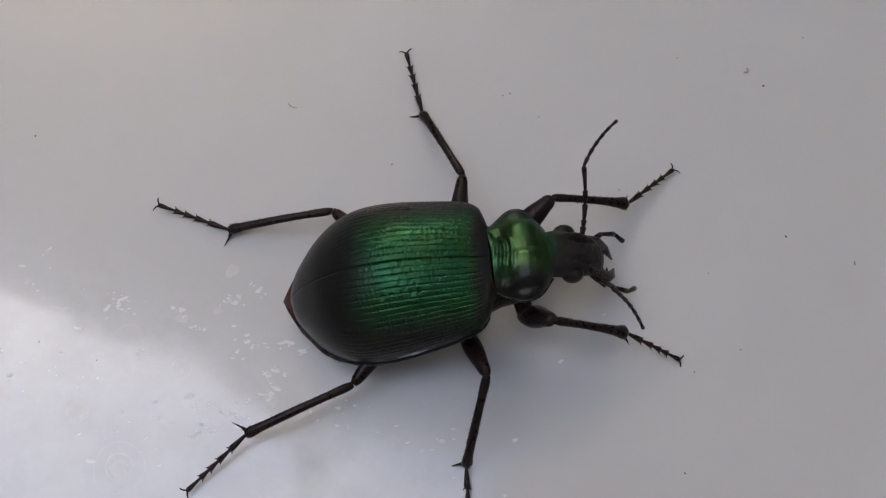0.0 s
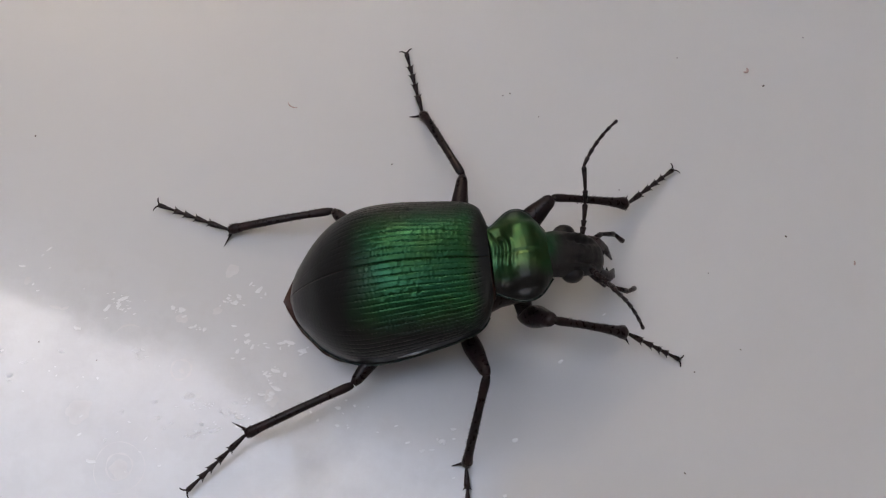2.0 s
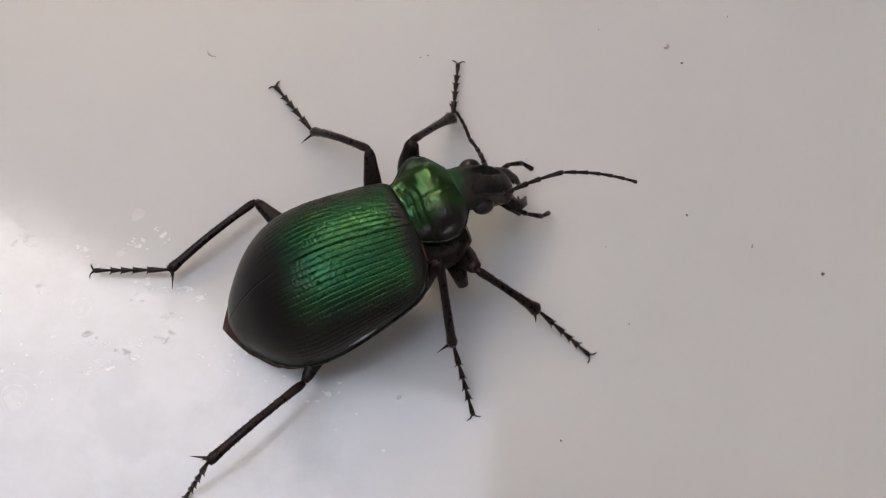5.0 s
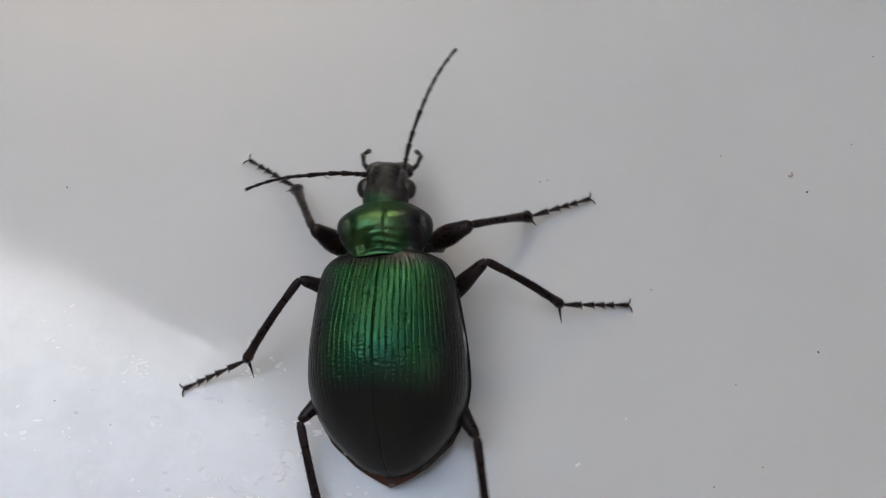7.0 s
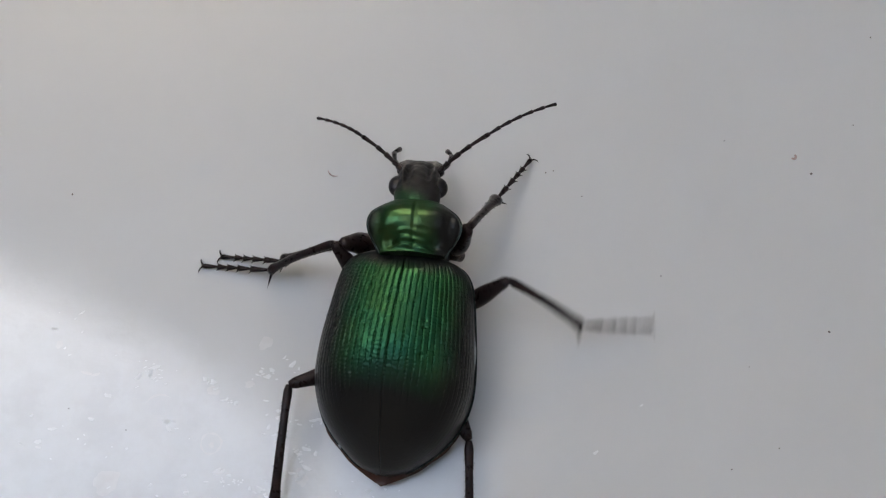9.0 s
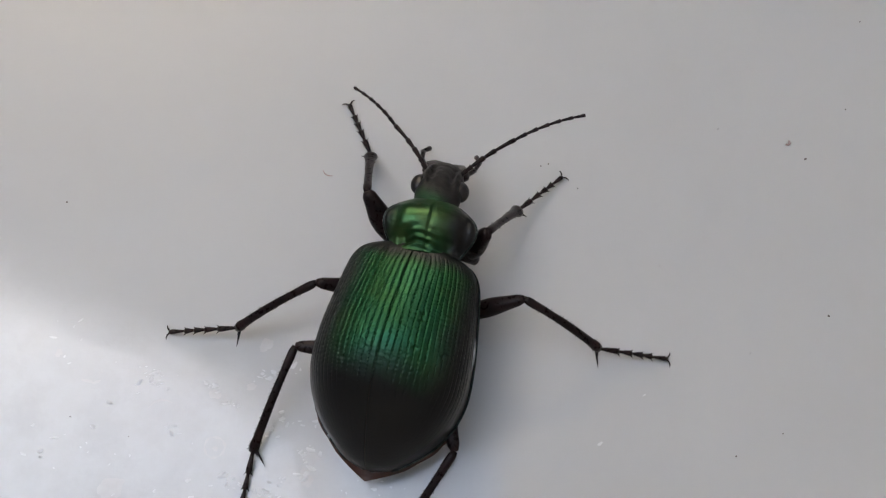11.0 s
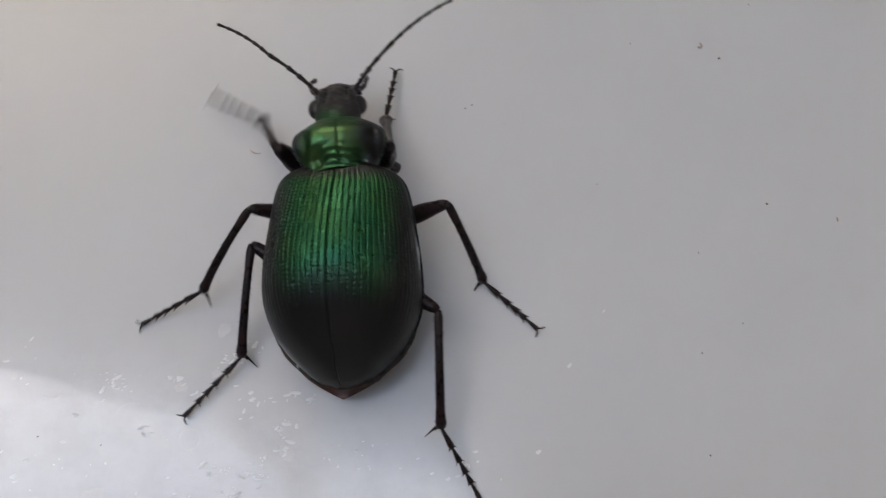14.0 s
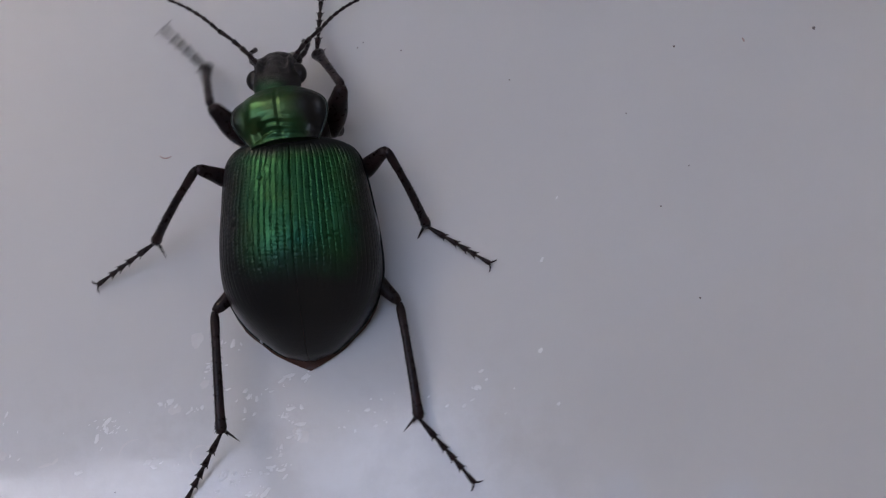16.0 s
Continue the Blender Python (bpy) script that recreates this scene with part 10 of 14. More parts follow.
    walk(LEG["left", "hind"][2], [
        (0, pose(-0.00642, -0.01993, 0.00107, 4.3, 0.0, 155.6)), (2.75, pose(-0.00642, -0.01993, 0.00107, 4.3, 0.0, 155.6)),
        (2.875, pose(-0.00648, -0.01979, 0.00105, 3.8, 0.0, 154.7)), (3, pose(-0.00652, -0.01964, 0.00102, 3.3, 0.0, 153.9)),
        (3.1, pose(-0.00675, -0.01938, 0.00094, 3.0, 0.0, 152.7)), (3.2, pose(-0.00698, -0.01916, 0.00089, 2.9, 0.0, 151.5)),
        (3.4, pose(-0.00700, -0.01943, 0.00097, 3.2, 0.0, 152.0)), (3.6, pose(-0.00686, -0.01969, 0.00107, 3.6, 0.0, 153.2)),
        (3.8, pose(-0.00660, -0.01992, 0.00115, 4.0, 0.0, 154.9)), (4, pose(-0.00622, -0.02011, 0.00120, 4.3, 0.0, 157.0)),
        (4.25, pose(-0.00614, -0.02041, 0.00151, 1.4, 0.0, 159.6)), (4.5, pose(-0.00592, -0.02045, 0.00185, -1.5, 0.0, 161.6)),
        (4.7, pose(-0.00607, -0.01946, 0.00189, -1.7, 0.0, 160.6)), (4.9, pose(-0.00615, -0.01832, 0.00194, -1.9, 0.0, 159.4)),
        (5.1, pose(-0.00621, -0.01854, 0.00151, 1.5, 0.0, 160.9)), (5.3, pose(-0.00634, -0.01868, 0.00111, 4.9, 0.0, 161.8)),
        (5.4, pose(-0.00642, -0.01868, 0.00250, -0.1, 0.0, 161.5)), (5.5, pose(-0.00509, -0.01797, 0.00333, -5.3, 0.0, 161.2)),
        (5.6, pose(-0.00468, -0.01810, 0.00281, -3.8, 0.0, 161.9)), (5.7, pose(-0.00439, -0.01784, 0.00203, -2.6, 0.0, 161.0)),
        (5.85, pose(-0.00539, -0.01934, 0.00239, -1.9, 0.0, 155.5)), (6, pose(-0.00571, -0.02027, 0.00246, -1.0, 0.0, 150.9)),
        (6.1, pose(-0.00645, -0.01973, 0.00224, -1.6, 0.0, 151.8)), (6.2, pose(-0.00716, -0.01919, 0.00184, -2.4, 0.0, 153.2)),
        (6.35, pose(-0.00656, -0.01913, 0.00105, -4.9, 0.0, 156.6)), (6.5, pose(-0.00571, -0.01872, 0.00043, -7.6, 0.0, 162.3)),
        (6.6, pose(-0.00388, -0.01863, 0.00029, -6.1, 0.0, 145.8)), (6.7, pose(-0.00226, -0.01830, 0.00035, -4.2, 0.0, 128.7)),
        (6.85, pose(-0.00378, -0.01877, 0.00010, -13.7, 0.0, -173.5)), (7, pose(-0.00502, -0.01884, 0.00033, -9.1, 0.0, -112.9)),
        (7.1, pose(-0.00597, -0.01934, 0.00047, -7.8, 0.0, -106.9)), (7.2, pose(-0.00734, -0.01936, 0.00092, -5.9, 0.0, -102.8)),
        (7.35, pose(-0.00822, -0.01939, 0.00155, -32.2, 0.0, 174.7)), (7.5, pose(-0.00886, -0.01901, 0.00207, -7.4, 0.0, 91.3)),
        (7.6, pose(-0.01170, -0.01875, 0.00130, -20.0, 0.0, 167.4)), (7.7, pose(-0.01393, -0.01746, 0.00084, -2.3, 0.0, -118.6)),
        (7.85, pose(-0.01061, -0.01960, -0.00053, -17.4, 0.0, 168.7)), (8, pose(-0.00670, -0.02044, -0.00044, -7.4, 0.0, 94.6)),
        (8.1, pose(-0.00951, -0.01732, -0.00018, -8.2, 0.0, 116.7)), (8.2, pose(-0.01026, -0.01358, -0.00029, -8.1, 0.0, 140.2)),
        (8.35, pose(-0.00885, -0.01591, -0.00031, -9.3, 0.0, 144.2)), (8.5, pose(-0.00684, -0.01788, -0.00062, -10.5, 0.0, 147.5)),
        (8.6, pose(-0.00872, -0.01656, 0.00041, -14.2, 0.0, 135.4)), (8.7, pose(-0.01000, -0.01489, 0.00145, -17.3, 0.0, 123.2)),
        (8.85, pose(-0.00891, -0.01656, 0.00222, -19.6, 0.0, 148.2)), (9, pose(-0.00741, -0.01807, 0.00236, -18.0, 0.0, 173.4)),
        (9.1, pose(-0.00815, -0.01723, 0.00167, -12.5, 0.0, 180.0)), (9.2, pose(-0.00890, -0.01623, 0.00097, -7.1, 0.0, -173.6)),
        (9.35, pose(-0.01041, -0.01702, 0.00078, -6.7, 0.0, -145.9)), (9.5, pose(-0.01146, -0.01729, 0.00071, -5.0, 0.0, -118.4)),
        (9.65, pose(-0.01037, -0.01569, 0.00085, -10.0, 0.0, -168.1)), (9.8, pose(-0.00771, -0.01302, 0.00085, -7.6, 0.0, 142.0)),
        (9.95, pose(-0.00687, -0.01513, 0.00094, -8.2, 0.0, 144.5)), (10.1, pose(-0.00523, -0.01704, 0.00061, -8.8, 0.0, 147.3)),
        (10.25, pose(-0.00743, -0.01574, 0.00124, -12.7, 0.0, 134.8)), (10.4, pose(-0.00911, -0.01402, 0.00181, -15.8, 0.0, 121.8)),
        (10.55, pose(-0.00838, -0.01577, 0.00172, -19.5, 0.0, 147.2)), (10.7, pose(-0.00725, -0.01740, 0.00138, -19.7, 0.0, 173.2)),
        (10.85, pose(-0.00812, -0.01655, 0.00070, -14.7, 0.0, 179.5)), (11, pose(-0.00899, -0.01556, 0.00009, -9.6, 0.0, -174.3)),
        (11.15, pose(-0.00769, -0.01690, 0.00194, -35.4, 0.0, 167.8)), (11.3, pose(-0.00593, -0.01650, 0.00414, -56.0, 0.0, 133.9)),
        (11.4, pose(-0.00625, -0.01775, 0.00233, -39.9, 0.0, 163.3)), (11.5, pose(-0.00604, -0.01813, 0.00065, -19.8, 0.0, -178.7)),
        (11.65, pose(-0.00639, -0.01712, 0.00184, -30.7, 0.0, 160.4)), (11.8, pose(-0.00648, -0.01589, 0.00282, -37.5, 0.0, 134.6)),
        (11.9, pose(-0.00645, -0.01744, 0.00129, -25.7, 0.0, 169.9)), (12, pose(-0.00595, -0.01863, -0.00055, -7.2, 0.0, -162.7)),
        (12.1, pose(-0.00716, -0.01895, -0.00028, -8.6, 0.0, -146.7)), (12.2, pose(-0.00836, -0.01912, 0.00014, -8.9, 0.0, -130.7)),
        (12.35, pose(-0.00738, -0.01767, 0.00219, -35.3, 0.0, -166.9)), (12.5, pose(-0.00591, -0.01543, 0.00410, -45.4, 0.0, 136.7)),
        (12.65, pose(-0.00602, -0.01696, 0.00467, -54.3, 0.0, 132.2)), (12.8, pose(-0.00524, -0.01807, 0.00517, -62.4, 0.0, 127.5)),
        (12.9, pose(-0.00537, -0.01908, 0.00341, -45.5, 0.0, 176.7)), (13, pose(-0.00526, -0.01897, 0.00171, -19.6, 0.0, -158.7)),
        (13.1, pose(-0.00756, -0.01672, 0.00172, -14.7, 0.0, 170.8)), (13.2, pose(-0.00867, -0.01432, 0.00114, -6.4, 0.0, 141.5)),
        (13.35, pose(-0.00773, -0.01706, 0.00317, -38.2, 0.0, 131.7)), (13.5, pose(-0.00606, -0.01892, 0.00498, -68.3, 0.0, 107.1)),
        (13.65, pose(-0.00550, -0.01991, 0.00258, -40.3, 0.0, 152.0)), (13.8, pose(-0.00493, -0.02027, 0.00020, -6.2, 0.0, 167.2)),
        (13.9, pose(-0.00775, -0.01671, 0.00096, -5.9, 0.0, 152.8)), (14, pose(-0.00809, -0.01244, 0.00081, -5.3, 0.0, 138.3)),
        (14.1, pose(-0.00894, -0.01468, 0.00130, -9.2, 0.0, 140.2)), (14.2, pose(-0.00876, -0.01700, 0.00143, -12.9, 0.0, 142.6)),
        (14.35, pose(-0.00730, -0.01847, 0.00322, -35.4, 0.0, 140.6)), (14.5, pose(-0.00591, -0.01933, 0.00504, -58.0, 0.0, 139.2)),
        (14.65, pose(-0.00752, -0.01767, 0.00343, -36.5, 0.0, 135.4)), (14.8, pose(-0.00879, -0.01534, 0.00179, -14.6, 0.0, 133.3)),
        (14.9, pose(-0.00824, -0.01490, 0.00232, -13.9, 0.0, 140.4)), (15, pose(-0.00771, -0.01437, 0.00260, -13.2, 0.0, 146.1)),
        (15.1, pose(-0.00772, -0.01569, 0.00289, -14.0, 0.0, 147.6)), (15.2, pose(-0.00747, -0.01702, 0.00292, -14.8, 0.0, 150.0)),
        (15.35, pose(-0.00866, -0.01542, 0.00249, -15.9, 0.0, 135.8)), (15.5, pose(-0.00964, -0.01366, 0.00196, -16.2, 0.0, 121.9)),
        (15.65, pose(-0.00895, -0.01611, 0.00238, -16.0, 0.0, 133.9)), (15.8, pose(-0.00754, -0.01842, 0.00255, -14.6, 0.0, 146.5)),
        (15.9, pose(-0.00693, -0.01915, 0.00328, -20.3, 0.0, 147.9)), (16, pose(-0.00654, -0.01966, 0.00393, -26.1, 0.0, 148.3)),
    ])
    walk(LEG["right", "front"][0], [
        (0, pose(0.00255, 0.00194, 0.00260, 59.2, -7.5, -39.1)), (2.75, pose(0.00255, 0.00194, 0.00260, 59.2, -7.5, -39.1)),
        (2.875, pose(0.00255, 0.00194, 0.00260, 60.9, -7.4, -42.6)), (3, pose(0.00255, 0.00194, 0.00260, 62.5, -7.4, -46.5)),
        (3.1, pose(0.00256, 0.00197, 0.00260, 58.2, -7.3, -47.8)), (3.2, pose(0.00253, 0.00195, 0.00260, 53.8, -7.3, -48.8)),
        (3.4, pose(0.00233, 0.00177, 0.00257, 53.4, -7.0, -48.2)), (3.6, pose(0.00206, 0.00169, 0.00253, 52.7, -6.4, -47.0)),
        (3.8, pose(0.00175, 0.00170, 0.00249, 52.0, -5.5, -45.3)), (4, pose(0.00141, 0.00177, 0.00246, 51.2, -4.4, -43.3)),
        (4.25, pose(0.00094, 0.00195, 0.00244, 61.7, -2.8, -44.0)), (4.5, pose(0.00056, 0.00213, 0.00245, 72.0, -1.5, -49.9)),
        (4.7, pose(0.00026, 0.00229, 0.00247, 60.8, -1.2, -67.3)), (4.9, pose(0.00000, 0.00243, 0.00250, 48.1, -0.9, -74.1)),
        (5.1, pose(-0.00020, 0.00254, 0.00253, 39.7, -0.9, -80.2)), (5.3, pose(-0.00032, 0.00261, 0.00254, 31.1, -1.1, -85.3)),
        (5.4, pose(-0.00058, 0.00268, 0.00256, 41.2, -1.5, -92.5)), (5.5, pose(-0.00034, 0.00274, 0.00254, 50.7, -2.1, -102.7)),
        (5.6, pose(0.00049, 0.00293, 0.00265, 49.2, -0.6, -86.4)), (5.7, pose(0.00122, 0.00298, 0.00293, 45.8, 1.7, -72.4)),
        (5.85, pose(0.00145, 0.00268, 0.00343, 37.4, 3.0, -78.1)), (6, pose(0.00184, 0.00268, 0.00356, 30.1, 3.1, -82.8)),
        (6.1, pose(0.00240, 0.00253, 0.00331, 49.2, 3.8, -78.1)), (6.2, pose(0.00275, 0.00242, 0.00291, 68.6, 5.7, -58.2)),
        (6.35, pose(0.00279, 0.00227, 0.00242, 56.2, 3.7, -75.4)), (6.5, pose(0.00214, 0.00217, 0.00222, 44.1, 3.0, -81.1)),
        (6.6, pose(0.00200, 0.00219, 0.00232, 39.3, 4.9, -55.6)), (6.7, pose(0.00203, 0.00221, 0.00249, 30.1, 5.5, -37.0)),
        (6.85, pose(0.00202, 0.00216, 0.00276, 34.2, 4.6, -56.4)), (7, pose(0.00177, 0.00221, 0.00289, 35.5, 3.3, -75.9)),
        (7.1, pose(0.00143, 0.00240, 0.00287, 41.6, 3.0, -57.7)), (7.2, pose(0.00123, 0.00250, 0.00275, 44.3, 1.4, -39.3)),
        (7.35, pose(0.00124, 0.00242, 0.00262, 48.5, -2.1, -53.8)), (7.5, pose(0.00128, 0.00232, 0.00249, 52.4, -4.5, -70.2)),
        (7.6, pose(0.00165, 0.00218, 0.00242, 60.5, -3.8, -66.7)), (7.7, pose(0.00212, 0.00204, 0.00234, 68.5, -2.5, -60.1)),
        (7.85, pose(0.00224, 0.00203, 0.00213, 74.1, -0.8, -58.5)), (8, pose(0.00236, 0.00204, 0.00207, 79.0, 0.0, -55.5)),
        (8.1, pose(0.00256, 0.00202, 0.00219, 82.9, 1.2, -73.8)), (8.2, pose(0.00261, 0.00208, 0.00238, 83.5, 2.5, -108.2)),
        (8.35, pose(0.00245, 0.00222, 0.00261, 82.7, 3.6, -91.2)), (8.5, pose(0.00216, 0.00227, 0.00286, 81.9, 4.4, -79.4)),
        (8.6, pose(0.00203, 0.00226, 0.00304, 80.7, 3.7, -67.4)), (8.7, pose(0.00200, 0.00226, 0.00327, 78.8, 2.4, -59.2)),
        (8.85, pose(0.00225, 0.00217, 0.00372, 79.2, 0.9, -59.6)), (9, pose(0.00244, 0.00213, 0.00390, 79.8, 0.3, -59.7)),
        (9.1, pose(0.00233, 0.00214, 0.00386, 77.1, 0.4, -58.1)), (9.2, pose(0.00224, 0.00216, 0.00380, 74.2, 0.7, -56.9)),
        (9.35, pose(0.00225, 0.00219, 0.00371, 72.1, 1.1, -58.7)), (9.5, pose(0.00227, 0.00223, 0.00361, 70.0, 1.5, -60.2)),
        (9.65, pose(0.00229, 0.00226, 0.00353, 77.7, 2.1, -70.7)), (9.8, pose(0.00230, 0.00228, 0.00347, 82.7, 2.2, -106.4)),
        (9.95, pose(0.00230, 0.00230, 0.00341, 82.1, 2.5, -90.9)), (10.1, pose(0.00231, 0.00232, 0.00335, 81.0, 2.8, -79.7)),
        (10.25, pose(0.00231, 0.00233, 0.00328, 79.3, 3.0, -68.2)), (10.4, pose(0.00232, 0.00233, 0.00323, 77.3, 3.1, -60.4)),
        (10.55, pose(0.00232, 0.00233, 0.00318, 77.8, 3.4, -59.6)), (10.7, pose(0.00233, 0.00233, 0.00311, 78.3, 3.6, -58.9)),
        (10.85, pose(0.00234, 0.00233, 0.00303, 75.5, 4.0, -57.9)), (11, pose(0.00235, 0.00232, 0.00296, 72.7, 4.2, -57.2)),
        (11.15, pose(0.00236, 0.00232, 0.00288, 72.4, 4.6, -54.9)), (11.3, pose(0.00238, 0.00232, 0.00277, 72.1, 5.0, -52.7)),
        (11.4, pose(0.00221, 0.00235, 0.00271, 68.8, 5.3, -56.9)), (11.5, pose(0.00188, 0.00242, 0.00270, 65.5, 5.4, -59.3)),
        (11.65, pose(0.00156, 0.00249, 0.00277, 63.9, 5.1, -60.6)), (11.8, pose(0.00150, 0.00250, 0.00281, 62.4, 4.8, -62.4)),
        (11.9, pose(0.00154, 0.00251, 0.00281, 67.7, 4.6, -75.8)), (12, pose(0.00159, 0.00250, 0.00285, 74.0, 4.4, -66.9)),
        (12.1, pose(0.00162, 0.00246, 0.00298, 66.5, 3.8, -52.0)), (12.2, pose(0.00167, 0.00239, 0.00320, 56.9, 2.7, -32.1)),
        (12.35, pose(0.00172, 0.00232, 0.00352, 62.8, 1.9, -40.1)), (12.5, pose(0.00207, 0.00220, 0.00373, 68.1, 1.8, -52.4)),
        (12.65, pose(0.00250, 0.00211, 0.00350, 61.8, 2.2, -46.3)), (12.8, pose(0.00266, 0.00211, 0.00314, 54.5, 3.4, -41.2)),
        (12.9, pose(0.00232, 0.00212, 0.00293, 57.9, 4.4, -42.6)), (13, pose(0.00188, 0.00226, 0.00282, 61.6, 4.8, -44.3)),
        (13.1, pose(0.00182, 0.00252, 0.00274, 66.4, 3.9, -57.8)), (13.2, pose(0.00185, 0.00254, 0.00265, 69.6, 2.4, -79.2)),
        (13.35, pose(0.00193, 0.00230, 0.00248, 76.4, 1.5, -88.5)), (13.5, pose(0.00196, 0.00216, 0.00237, 82.4, 0.3, -116.6)),
        (13.65, pose(0.00227, 0.00214, 0.00251, 77.4, 1.2, -101.7)), (13.8, pose(0.00251, 0.00210, 0.00273, 72.1, 1.6, -96.4)),
        (13.9, pose(0.00237, 0.00210, 0.00290, 76.1, 1.8, -101.0)), (14, pose(0.00209, 0.00215, 0.00300, 80.2, 1.7, -110.5)),
        (14.1, pose(0.00185, 0.00213, 0.00300, 78.4, 1.8, -87.0)), (14.2, pose(0.00172, 0.00213, 0.00298, 75.2, 0.6, -75.4)),
        (14.35, pose(0.00198, 0.00199, 0.00298, 72.1, -2.0, -47.8)), (14.5, pose(0.00238, 0.00176, 0.00302, 64.7, -4.2, -32.4)),
        (14.65, pose(0.00211, 0.00183, 0.00318, 49.9, -5.0, -33.3)), (14.8, pose(0.00190, 0.00190, 0.00346, 34.8, -5.3, -33.1)),
        (14.9, pose(0.00193, 0.00168, 0.00369, 46.4, -5.7, -35.3)), (15, pose(0.00217, 0.00133, 0.00383, 58.3, -6.0, -40.2)),
        (15.1, pose(0.00264, 0.00120, 0.00386, 54.3, -6.4, -33.2)), (15.2, pose(0.00293, 0.00118, 0.00384, 49.8, -6.6, -26.9)),
        (15.35, pose(0.00279, 0.00118, 0.00374, 55.8, -6.8, -35.5)), (15.5, pose(0.00258, 0.00121, 0.00368, 61.3, -6.8, -46.1)),
        (15.65, pose(0.00254, 0.00125, 0.00371, 62.3, -7.7, -41.6)), (15.8, pose(0.00240, 0.00137, 0.00372, 62.9, -8.8, -35.9)),
        (15.9, pose(0.00223, 0.00148, 0.00372, 58.9, -9.5, -32.2)), (16, pose(0.00225, 0.00156, 0.00374, 55.1, -9.9, -30.1)),
    ])
